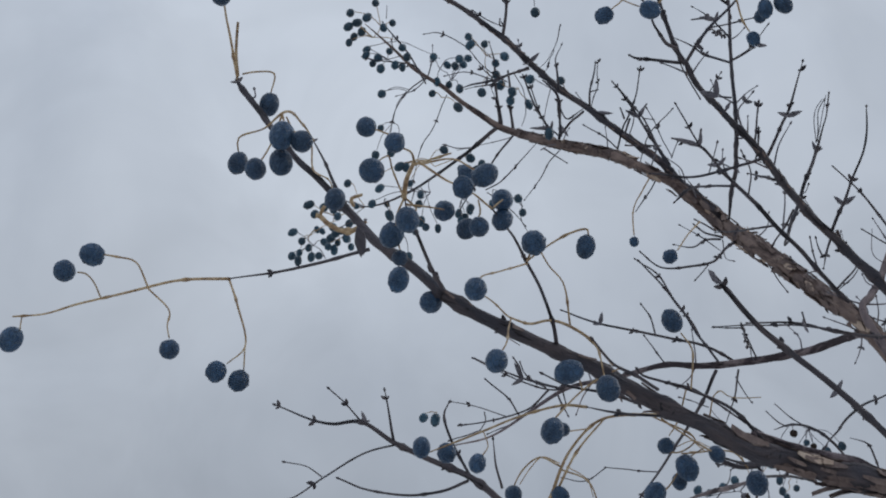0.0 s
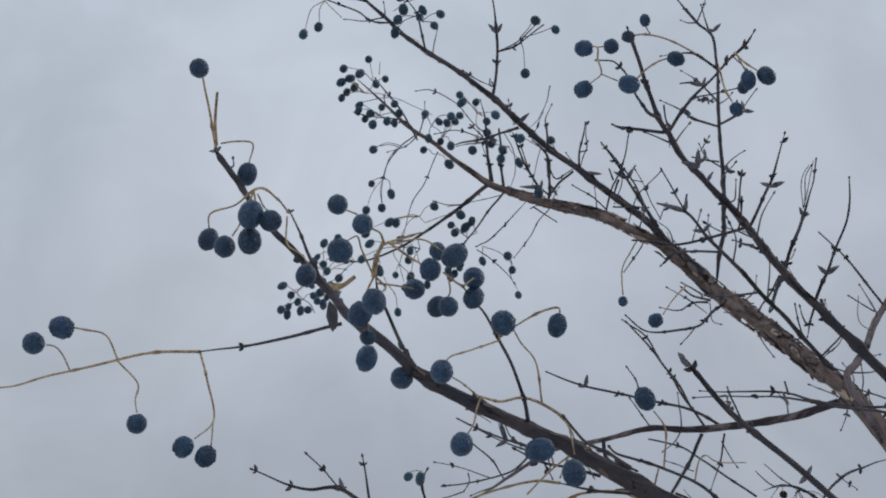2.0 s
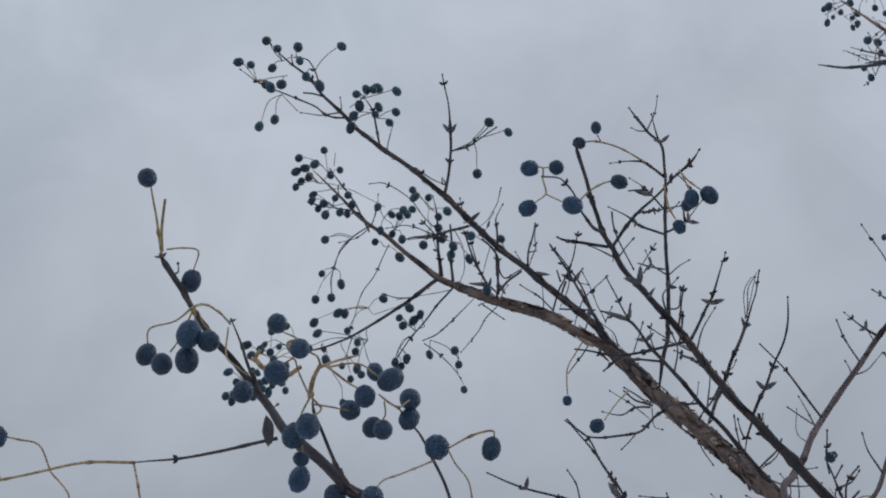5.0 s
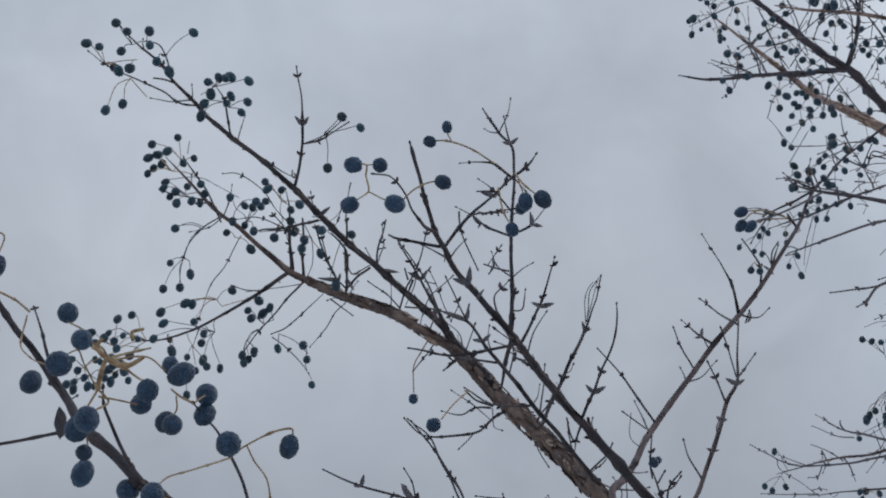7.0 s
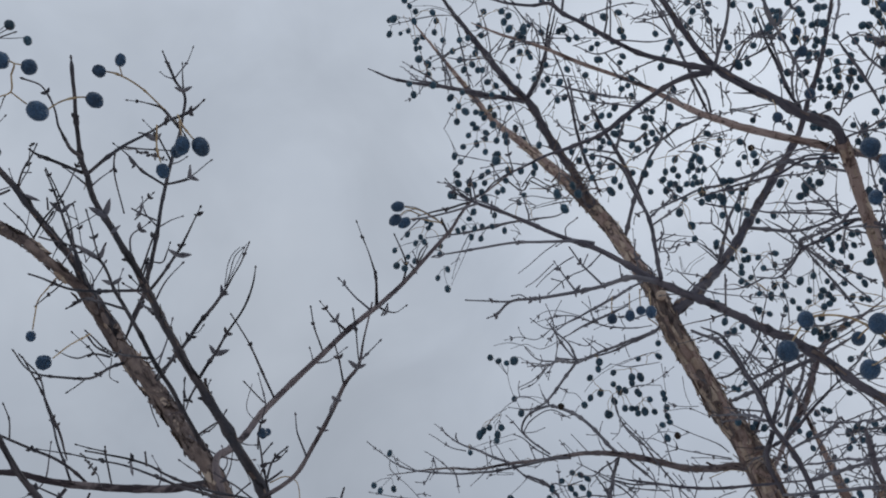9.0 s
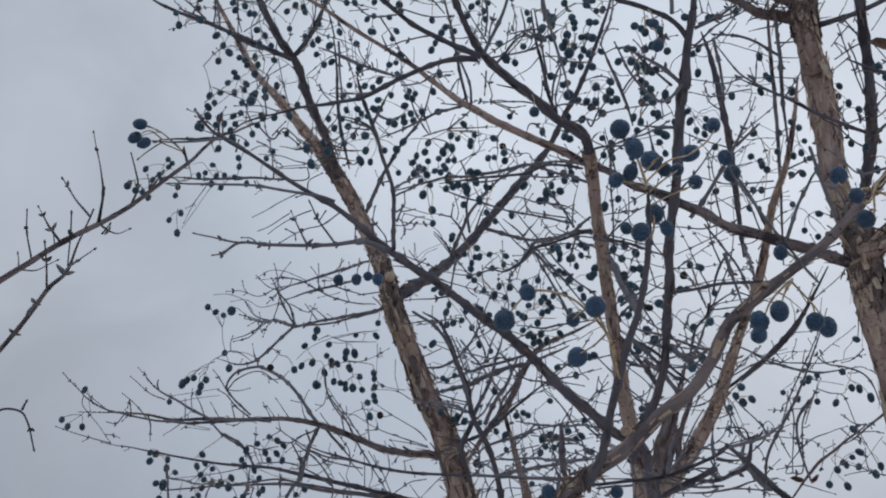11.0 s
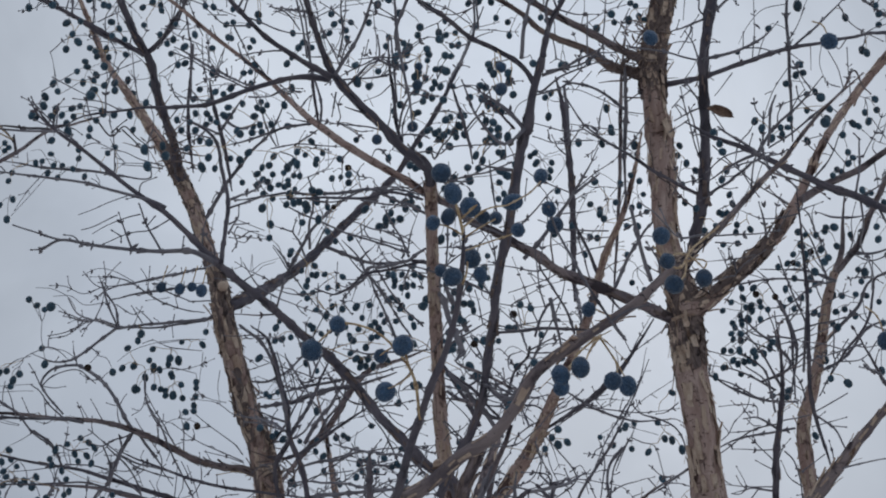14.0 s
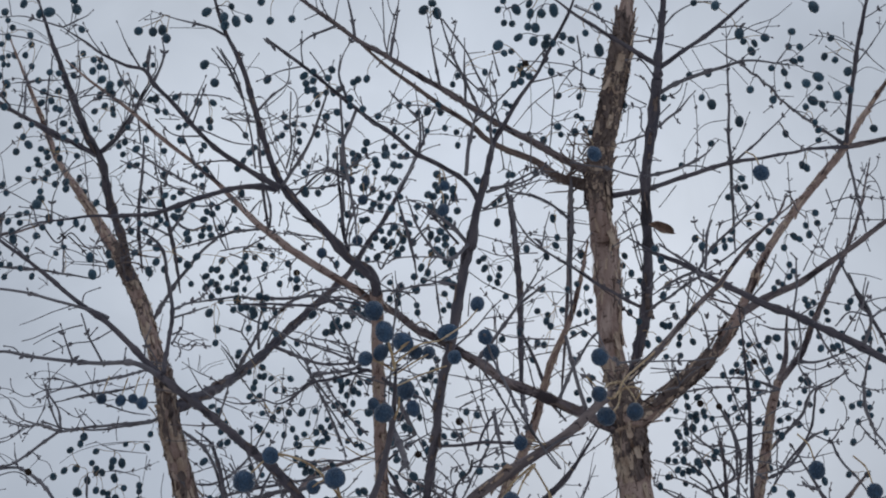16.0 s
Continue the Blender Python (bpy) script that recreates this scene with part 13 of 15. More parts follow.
limbs(tree_b, "twig",
    [(1.085,1.471,2.638,2.6), (1.062,1.491,2.64,2.41), (1.042,1.51,2.639,2.22), (1.011,1.539,2.636,2.03), (0.969,1.573,2.636,1.84), (0.942,1.593,2.638,1.65), (0.91,1.613,2.643,1.46), (0.883,1.628,2.651,1.27), (0.857,1.638,2.662,1.08), (0.84,1.642,2.675,0.89), (0.815,1.647,2.694,0.7)],
    [(0.851,1.64,2.667,0.7), (0.853,1.644,2.655,0.65), (0.864,1.642,2.642,0.6), (0.886,1.638,2.622,0.55), (0.904,1.634,2.603,0.5)],
    [(1.013,1.683,2.744,1.1), (0.99,1.693,2.751,0.85), (0.954,1.701,2.772,0.6)],
    [(0.996,1.705,2.711,1.1), (0.97,1.702,2.727,0.85), (0.945,1.701,2.736,0.6)],
    [(0.919,1.606,2.643,1.1), (0.906,1.595,2.66,0.85), (0.906,1.598,2.648,0.6)])
limbs(tree_b, "twig",
    [(0.91,1.613,2.643,1.1), (0.906,1.627,2.632,0.85), (0.895,1.635,2.634,0.6)],
    [(1.011,1.538,2.638,1.1), (0.997,1.532,2.653,0.85), (0.98,1.527,2.668,0.6)],
    [(1.073,1.508,2.653,1.3), (1.052,1.519,2.672,1.13), (1.033,1.526,2.69,0.97), (1.022,1.533,2.697,0.8)],
    [(1.054,1.559,2.72,1.1), (1.039,1.561,2.738,0.85), (1.027,1.564,2.751,0.6)],
    [(1.053,1.558,2.721,1.2), (1.058,1.541,2.737,1.07), (1.082,1.513,2.747,0.93), (1.109,1.501,2.733,0.8)],
    [(1.066,1.545,2.666,1.1), (1.055,1.543,2.69,0.6)],
    [(0.891,1.216,2.603,1.1), (0.888,1.227,2.594,0.93), (0.88,1.239,2.587,0.77), (0.868,1.253,2.582,0.6)],
    [(0.886,1.212,2.598,0.8), (0.857,1.222,2.6,0.6)])
limbs(tree_b, "twig",
    [(0.969,1.283,2.673,1.2), (0.938,1.31,2.68,1), (0.92,1.314,2.699,0.8)],
    [(1.062,1.611,2.674,0.6), (1.031,1.637,2.679,0.4)],
    [(0.993,1.811,2.708,1.1), (0.957,1.822,2.71,0.85), (0.902,1.836,2.716,0.6)],
    [(1.006,0.929,2.872,1.8), (0.999,0.925,2.905,1.68), (0.983,0.927,2.945,1.56), (0.967,0.926,2.992,1.44), (0.953,0.922,3.03,1.32), (0.931,0.922,3.073,1.2)],
    [(0.831,1.035,3.046,0.8), (0.835,1.033,3.046,0.8), (0.869,1.026,3.056,0.7), (0.903,1.02,3.065,0.6)],
    [(1.013,1.093,3.053,1.1), (0.947,1.005,2.966,0.6), (0.946,1.001,2.97,0.6)],
    [(1.132,1.094,3.017,0.8), (1.299,1.211,3.195,0.6), (1.297,1.214,3.194,0.6)],
    [(1.179,1.053,3.007,0.7), (1.166,1.079,3.004,0.5)])
limbs(tree_b, "twig",
    [(1.336,1.314,3.082,1.1), (1.332,1.306,3.094,0.85), (1.316,1.298,3.116,0.6)],
    [(1.317,1.34,2.976,1.1), (1.271,1.358,2.985,0.85), (1.246,1.365,2.991,0.6)],
    [(1.196,1.347,2.909,0.7), (1.179,1.371,2.908,0.63), (1.162,1.397,2.905,0.57), (1.135,1.421,2.913,0.5)],
    [(1.373,1.262,2.891,1.1), (1.356,1.268,2.912,1), (1.342,1.259,2.95,0.9)],
    [(1.138,1.38,2.603,1.1), (1.113,1.381,2.622,0.6)],
    [(1.195,1.377,2.605,1.2), (1.175,1.38,2.624,1), (1.144,1.382,2.655,0.8), (1.126,1.383,2.672,0.6)],
    [(1.208,1.395,2.57,1.1), (1.174,1.424,2.579,1.03), (1.15,1.44,2.591,0.95), (1.124,1.453,2.609,0.88), (1.095,1.468,2.628,0.8)])
limbs(tree_b, "twig",
    [(1.193,1.407,2.575,1.1), (1.181,1.398,2.593,0.85), (1.16,1.395,2.609,0.6)],
    [(1.162,1.38,2.602,1.1), (1.149,1.377,2.626,0.6)],
    [(1.304,1.354,2.627,1), (1.267,1.385,2.644,0.83), (1.247,1.401,2.654,0.67), (1.214,1.421,2.675,0.5)],
    [(1.3,1.352,2.636,1), (1.289,1.357,2.648,0.87), (1.263,1.375,2.668,0.73), (1.231,1.395,2.693,0.6)],
    [(1.187,1.344,2.827,2.2), (1.154,1.368,2.811,1.93), (1.124,1.388,2.798,1.65), (1.079,1.413,2.785,1.38), (1.045,1.425,2.784,1.1)],
    [(1.009,1.334,2.751,0.8), (1.037,1.328,2.746,0.7), (1.044,1.324,2.748,0.6), (1.044,1.319,2.758,0.5)],
    [(1.062,1.336,2.747,1.1), (1.037,1.333,2.762,0.6)])
limbs(tree_b, "twig",
    [(1.088,1.345,2.765,1.1), (1.058,1.351,2.779,0.6)],
    [(1.12,1.34,2.799,0.9), (1.128,1.351,2.782,0.7), (1.135,1.355,2.772,0.5)],
    [(1.191,1.41,2.761,0.7), (1.206,1.391,2.766,0.55), (1.224,1.361,2.779,0.4)],
    [(1.21,1.372,2.789,0.6), (1.231,1.397,2.755,0.4)],
    [(1.228,1.307,2.66,0.7), (1.204,1.316,2.67,0.55), (1.173,1.336,2.67,0.4)],
    [(1.306,1.354,2.625,0.8), (1.279,1.369,2.63,0.7), (1.253,1.385,2.632,0.6)],
    [(1.253,1.337,2.798,0.9), (1.28,1.32,2.779,0.6)],
    [(1.313,1.33,2.804,0.9), (1.294,1.348,2.791,0.75), (1.283,1.358,2.784,0.6)])
limbs(tree_b, "twig",
    [(1.15,1.095,2.52,2.6), (1.135,1.087,2.539,2.48), (1.115,1.08,2.559,2.36), (1.091,1.072,2.582,2.24), (1.065,1.071,2.6,2.12), (1.035,1.077,2.611,2)],
    [(1.443,1.393,2.827,1.2), (1.427,1.39,2.853,1.1), (1.4,1.388,2.893,1)],
    [(1.364,1.366,2.782,0.8), (1.335,1.401,2.794,0.6)],
    [(1.341,1.392,2.815,0.8), (1.354,1.391,2.793,0.65), (1.346,1.405,2.778,0.5)],
    [(1.145,1.093,2.524,1), (1.122,1.104,2.527,0.9), (1.098,1.114,2.53,0.8)],
    [(1.158,1.11,2.522,1.2), (1.141,1.128,2.532,1.05), (1.124,1.152,2.536,0.9)],
    [(1.237,1.328,2.545,1.1), (1.231,1.324,2.56,0.6)],
    [(1.239,1.32,2.556,1.1), (1.248,1.32,2.541,0.6)])
limbs(tree_b, "twig",
    [(1.22,1.365,2.556,1.1), (1.194,1.363,2.579,0.6)],
    [(0.896,1.027,3.065,0.9), (0.879,1.048,3.066,0.6)],
    [(0.803,1.261,3.318,0.8), (0.803,1.205,3.299,0.7), (0.78,1.185,3.29,0.6), (0.761,1.157,3.283,0.5)],
    [(0.788,1.177,3.258,0.7), (0.809,1.203,3.26,0.6), (0.854,1.262,3.263,0.5), (0.849,1.268,3.261,0.5)],
    [(0.987,1.207,3.226,1), (0.935,1.202,3.277,0.85), (0.903,1.201,3.305,0.7)],
    [(1.009,1.267,3.235,0.8), (1.021,1.247,3.24,0.5)],
    [(0.983,1.4,3.302,0.8), (0.957,1.394,3.322,0.7), (0.922,1.379,3.352,0.6)],
    [(0.835,1.254,3.133,0.6), (0.866,1.225,3.145,0.5)],
    [(0.941,1.27,3.193,0.8), (0.909,1.178,3.135,0.5)],
    [(1.378,0.942,3.397,0.9), (1.404,0.917,3.403,0.6)])
limbs(tree_b, "twig",
    [(1.204,1.11,3.293,0.9), (1.075,1.022,3.192,0.75), (0.94,0.91,3.073,0.6), (0.933,0.922,3.069,0.6)],
    [(1.399,0.922,3.401,0.8), (1.425,0.885,3.393,0.6)],
    [(1.331,0.612,2.902,0.9), (1.307,0.647,2.914,0.75), (1.275,0.694,2.928,0.6)],
    [(1.343,0.669,2.777,1.3), (1.362,0.629,2.79,1)],
    [(1.089,1.403,3.129,0.8), (1.054,1.44,3.126,0.65), (1.035,1.46,3.124,0.5)],
    [(1.001,1.457,3.074,0.7), (0.984,1.411,3.013,0.6), (0.96,1.388,2.974,0.5)],
    [(0.936,1.29,3.182,0.9), (0.905,1.337,3.156,0.77), (0.883,1.369,3.138,0.63), (0.869,1.396,3.119,0.5)],
    [(1.015,1.254,3.239,0.9), (1.013,1.303,3.252,0.8), (1.015,1.378,3.264,0.7), (1.003,1.433,3.284,0.6), (0.999,1.441,3.278,0.6)])
limbs(tree_b, "twig",
    [(1.041,1.296,3.178,0.8), (1.007,1.293,3.171,0.7), (0.975,1.279,3.17,0.6), (0.965,1.291,3.167,0.6)],
    [(0.989,1.27,2.75,0.6), (0.961,1.281,2.759,0.53), (0.941,1.297,2.757,0.47), (0.932,1.311,2.748,0.4)],
    [(0.989,1.271,2.749,0.8), (0.96,1.302,2.738,0.73), (0.945,1.322,2.727,0.65), (0.922,1.334,2.732,0.57), (0.906,1.346,2.73,0.5)],
    [(0.899,1.224,2.608,0.8), (0.885,1.239,2.587,0.65), (0.869,1.249,2.577,0.5)],
    [(1.096,1.327,2.811,0.6), (1.071,1.348,2.8,0.4)],
    [(1.078,1.328,2.817,1.2), (1.129,1.311,2.813,0.8)],
    [(1.156,1.434,2.73,0.9), (1.172,1.451,2.715,0.77), (1.178,1.465,2.704,0.63), (1.176,1.481,2.699,0.5)],
    [(1.093,1.435,2.631,0.9), (1.064,1.431,2.651,0.5)])
limbs(tree_b, "twig",
    [(1.084,1.461,2.641,0.7), (1.07,1.463,2.655,0.5)],
    [(1.062,1.61,2.676,0.6), (1.024,1.621,2.675,0.4)],
    [(1.149,1.437,2.594,0.8), (1.163,1.43,2.579,0.65), (1.176,1.426,2.556,0.5)],
    [(1.202,1.463,2.565,1.4), (1.177,1.478,2.583,1.27), (1.147,1.499,2.598,1.13), (1.111,1.535,2.601,1)],
    [(1.278,1.433,2.563,2.2), (1.239,1.454,2.563,2), (1.166,1.488,2.566,1.8), (1.137,1.501,2.568,1.6), (1.065,1.541,2.549,1.4), (0.981,1.581,2.527,1.2)],
    [(1.164,1.66,2.662,0.8), (1.135,1.678,2.651,0.7), (1.105,1.694,2.64,0.6), (1.07,1.712,2.631,0.5)],
    [(1.268,1.464,2.581,0.9), (1.257,1.455,2.636,0.6)])
limbs(tree_b, "twig",
    [(1.176,1.551,2.572,0.7), (1.169,1.559,2.572,0.6), (1.169,1.571,2.56,0.5)],
    [(1.251,1.497,2.581,1), (1.265,1.505,2.542,0.7)],
    [(1.194,1.59,2.565,0.9), (1.203,1.6,2.548,0.7)],
    [(1.194,1.59,2.565,0.7), (1.185,1.579,2.593,0.6), (1.176,1.57,2.618,0.5)],
    [(1.292,1.426,2.566,0.9), (1.31,1.403,2.585,0.8), (1.328,1.387,2.591,0.7)],
    [(1.314,1.278,2.673,1.1), (1.298,1.287,2.675,0.9), (1.274,1.302,2.674,0.7)],
    [(1.216,1.306,2.672,0.6), (1.183,1.341,2.683,0.5)],
    [(1.115,0.899,2.453,0.8), (1.14,0.885,2.451,0.6)],
    [(1.29,1.425,2.569,0.8), (1.259,1.431,2.625,0.6)],
    [(1.586,0.96,2.696,0.9), (1.712,0.981,2.812,0.6)])
limbs(tree_c, "stalk",
    [(0.641,0.885,2.53,0.6), (0.647,0.875,2.533,0.5), (0.661,0.863,2.528,0.4)],
    [(0.696,0.871,2.494,0.6), (0.685,0.884,2.485,0.53), (0.677,0.894,2.477,0.47), (0.666,0.907,2.467,0.4)],
    [(0.704,0.856,2.466,0.8), (0.699,0.865,2.464,0.67), (0.689,0.885,2.458,0.53), (0.683,0.901,2.45,0.4)],
    [(0.888,1.045,3,0.6), (0.904,1.061,2.978,0.4)],
    [(0.755,0.841,2.706,0.6), (0.749,0.824,2.727,0.4)],
    [(0.654,0.787,2.869,0.5), (0.649,0.803,2.861,0.4)],
    [(0.653,0.789,2.868,0.5), (0.666,0.798,2.859,0.4)],
    [(0.702,0.743,2.855,0.5), (0.674,0.777,2.854,0.4)],
    [(0.8,0.734,2.759,0.6), (0.809,0.707,2.766,0.5), (0.827,0.675,2.768,0.4)])
limbs(tree_c, "stalk",
    [(0.751,0.729,2.822,0.5), (0.77,0.717,2.826,0.45), (0.779,0.718,2.823,0.4)],
    [(0.757,0.73,2.816,0.5), (0.755,0.707,2.835,0.4)],
    [(0.798,0.598,2.605,0.6), (0.816,0.583,2.632,0.53), (0.83,0.577,2.64,0.47), (0.858,0.578,2.642,0.4)],
    [(0.862,0.471,2.671,0.6), (0.849,0.455,2.685,0.5), (0.84,0.44,2.695,0.4)],
    [(0.958,0.224,2.439,0.5), (0.945,0.221,2.451,0.45), (0.932,0.221,2.463,0.4)],
    [(0.675,0.908,2.62,0.6), (0.655,0.923,2.623,0.5), (0.631,0.952,2.621,0.4)],
    [(0.679,0.857,2.449,0.6), (0.666,0.878,2.436,0.5), (0.66,0.885,2.432,0.4)])
limbs(tree_c, "twig",
    [(0.778,1.098,3.028,1.1), (0.786,1.075,3.048,0.85), (0.793,1.055,3.065,0.6)],
    [(0.684,0.904,2.628,0.8), (0.666,0.913,2.631,0.65), (0.642,0.929,2.628,0.5)],
    [(0.629,0.893,2.526,1.1), (0.626,0.885,2.534,0.6)],
    [(0.733,0.778,2.741,1), (0.715,0.744,2.764,0.8)],
    [(0.797,0.742,2.774,1.1), (0.768,0.763,2.769,0.6)],
    [(0.737,0.779,2.738,1.1), (0.773,0.759,2.733,0.85), (0.796,0.741,2.734,0.6)],
    [(0.747,0.78,2.732,1.1), (0.725,0.795,2.726,0.85), (0.699,0.798,2.729,0.6)],
    [(0.733,0.791,2.726,1.1), (0.766,0.798,2.707,0.6)],
    [(0.851,0.74,2.728,1.1), (0.837,0.737,2.738,0.85), (0.802,0.732,2.759,0.6)],
    [(0.891,0.751,2.742,1.1), (0.894,0.719,2.757,0.6)])
limbs(tree_c, "twig",
    [(0.872,0.764,2.716,1.1), (0.886,0.782,2.7,0.6)],
    [(0.792,0.825,2.696,1.1), (0.755,0.843,2.704,0.97), (0.727,0.854,2.712,0.83), (0.71,0.863,2.714,0.7)],
    [(0.872,1.064,3.009,1.8), (0.887,1.079,2.985,1.5), (0.908,1.098,2.951,1.2)],
    [(0.947,0.833,2.766,0.8), (0.879,0.759,2.713,0.6), (0.881,0.753,2.716,0.6)],
    [(0.947,0.833,2.766,0.9), (0.972,0.814,2.747,0.6)],
    [(1.005,0.941,2.738,1.2), (1.032,0.921,2.74,1.05), (1.05,0.9,2.748,0.9)],
    [(0.804,0.845,2.535,1.3), (0.816,0.823,2.543,1), (0.822,0.813,2.546,0.7)],
    [(0.804,0.841,2.51,1.1), (0.806,0.831,2.514,0.85), (0.8,0.823,2.522,0.6)],
    [(0.829,0.841,2.445,1.1), (0.833,0.827,2.452,0.6)])
limbs(tree_c, "twig",
    [(0.748,0.838,2.437,0.8), (0.744,0.833,2.449,0.6)],
    [(0.902,0.862,2.462,1.2), (0.89,0.84,2.49,1)],
    [(0.737,0.743,2.822,1.1), (0.718,0.746,2.833,0.6)],
    [(0.634,0.819,2.792,1.1), (0.62,0.819,2.803,0.6)],
    [(0.867,1.067,3.015,1.3), (0.84,1.053,3.045,1.23), (0.818,1.047,3.063,1.15), (0.795,1.045,3.079,1.07), (0.775,1.041,3.094,1)],
    [(0.852,1.057,3.033,0.8), (0.853,1.075,3.018,0.5)],
    [(0.814,0.656,2.813,1.1), (0.787,0.655,2.825,0.6)],
    [(0.753,0.575,2.7,0.9), (0.748,0.567,2.711,0.75), (0.744,0.552,2.728,0.6)],
    [(0.834,0.529,2.659,1.1), (0.814,0.531,2.665,0.85), (0.789,0.534,2.671,0.6)])
limbs(tree_c, "twig",
    [(0.81,0.53,2.667,0.8), (0.826,0.514,2.669,0.7), (0.841,0.506,2.668,0.6)],
    [(0.971,0.641,2.835,0.9), (0.938,0.653,2.844,0.75), (0.919,0.666,2.845,0.6)],
    [(0.848,0.536,2.642,1.2), (0.838,0.529,2.65,1.05), (0.827,0.522,2.659,0.9)],
    [(0.797,0.598,2.605,1.6), (0.778,0.588,2.634,1.4), (0.759,0.576,2.663,1.2)],
    [(0.778,0.588,2.634,0.8), (0.753,0.597,2.641,0.6)],
    [(0.779,0.589,2.633,0.7), (0.76,0.606,2.642,0.5)],
    [(0.845,0.737,2.733,1.2), (0.833,0.719,2.754,1.07), (0.816,0.709,2.772,0.93), (0.799,0.694,2.793,0.8)],
    [(0.819,0.761,2.727,1.2), (0.797,0.751,2.76,1.15), (0.777,0.746,2.786,1.1), (0.755,0.74,2.812,1.05), (0.727,0.742,2.838,1)])
limbs(tree_c, "twig",
    [(0.815,0.665,2.66,0.7), (0.81,0.656,2.674,0.5)],
    [(0.846,0.436,2.679,1.1), (0.824,0.428,2.69,0.6)],
    [(0.867,0.482,2.659,1.3), (0.868,0.455,2.673,1.13), (0.868,0.417,2.693,0.97), (0.866,0.389,2.708,0.8)],
    [(0.857,0.417,2.701,0.7), (0.879,0.377,2.686,0.6), (0.886,0.368,2.681,0.5)],
    [(0.881,0.367,2.686,1.1), (0.887,0.369,2.682,0.85), (0.907,0.355,2.675,0.6)],
    [(0.887,0.369,2.682,1.1), (0.887,0.376,2.679,0.6)],
    [(0.886,0.371,2.681,0.7), (0.889,0.386,2.673,0.6), (0.893,0.399,2.664,0.5)],
    [(0.837,0.336,2.707,1.1), (0.876,0.314,2.7,0.7)],
    [(0.958,0.224,2.438,1.2), (0.956,0.246,2.427,1.07), (0.954,0.265,2.417,0.93), (0.947,0.294,2.404,0.8)])
limbs(tree_c, "twig",
    [(0.902,0.492,2.594,1.2), (0.917,0.462,2.597,1.05), (0.923,0.446,2.601,0.9)],
    [(0.95,0.558,2.487,0.7), (0.942,0.549,2.505,0.5)],
    [(0.65,0.87,2.533,1), (0.643,0.874,2.536,0.6)],
    [(0.704,0.866,2.5,0.8), (0.702,0.862,2.508,0.65), (0.71,0.852,2.517,0.5)],
    [(0.711,0.853,2.452,0.8), (0.711,0.842,2.459,0.6)],
    [(0.737,0.852,2.479,0.8), (0.726,0.867,2.466,0.7), (0.714,0.879,2.46,0.6), (0.697,0.898,2.445,0.5)],
    [(1.216,1.121,2.433,0.8), (1.2,1.143,2.431,0.6)],
    [(1.396,0.912,2.459,2), (1.377,0.946,2.441,1.87), (1.353,0.977,2.431,1.73), (1.312,1.02,2.426,1.6)])
limbs(tree_c, "twig",
    [(1.483,0.86,2.428,3.52), (1.482,0.866,2.424,3.52), (1.483,0.887,2.451,3.09), (1.484,0.903,2.481,2.67), (1.494,0.903,2.513,2.24)],
    [(0.947,0.586,2.158,1), (0.955,0.583,2.141,0.7)],
    [(1.544,0.877,2.67,0.6), (1.468,0.766,2.587,0.4)],
    [(1.547,0.816,2.569,1.4), (1.533,0.829,2.53,1.15), (1.517,0.837,2.448,0.9), (1.51,0.846,2.45,0.9)],
    [(1.433,0.785,2.491,0.7), (1.446,0.766,2.49,0.5)],
    [(1.492,0.834,2.461,0.8), (1.463,0.828,2.48,0.7), (1.441,0.826,2.494,0.6), (1.437,0.839,2.488,0.6)],
    [(1.208,0.875,2.474,1.1), (1.166,0.808,2.398,0.8)],
    [(1.029,0.721,2.387,2), (1.068,0.723,2.38,1.8), (1.11,0.724,2.372,1.6), (1.114,0.719,2.371,1.6)])
limbs(tree_c, "twig",
    [(1.547,0.805,2.579,0.8), (1.559,0.793,2.571,0.8), (1.569,0.781,2.566,0.73), (1.584,0.782,2.541,0.65), (1.604,0.782,2.508,0.57), (1.63,0.78,2.464,0.5)],
    [(1.64,0.765,2.459,1), (1.627,0.782,2.464,0.85), (1.596,0.811,2.48,0.7)],
    [(1.527,0.712,2.591,0.9), (1.523,0.733,2.581,0.7), (1.518,0.743,2.58,0.5)])
limbs(tree_d, "stalk",
    [(1.079,0.404,2.82,0.6), (1.093,0.419,2.79,0.4)],
    [(1.237,0.273,2.897,0.6), (1.214,0.258,2.917,0.5), (1.206,0.238,2.925,0.4)],
    [(1.027,0.243,2.774,0.6), (1.027,0.223,2.779,0.6), (1.029,0.198,2.776,0.5), (1.026,0.172,2.779,0.4)],
    [(1.028,0.198,2.775,0.6), (1.035,0.213,2.767,0.4)],
    [(1.006,0.286,2.77,0.6), (1.017,0.263,2.773,0.5), (1.027,0.243,2.774,0.4)],
    [(1.008,0.286,2.769,0.5), (1.027,0.284,2.748,0.4)],
    [(1.003,0.3,2.764,0.5), (1.021,0.299,2.753,0.4)],
    [(1.052,0.261,2.762,0.5), (1.075,0.256,2.75,0.4)],
    [(1.273,0.348,2.971,0.5), (1.287,0.342,2.952,0.4)],
    [(1.287,0.358,2.952,0.6), (1.281,0.389,2.957,0.53), (1.288,0.414,2.951,0.47), (1.3,0.437,2.941,0.4)])
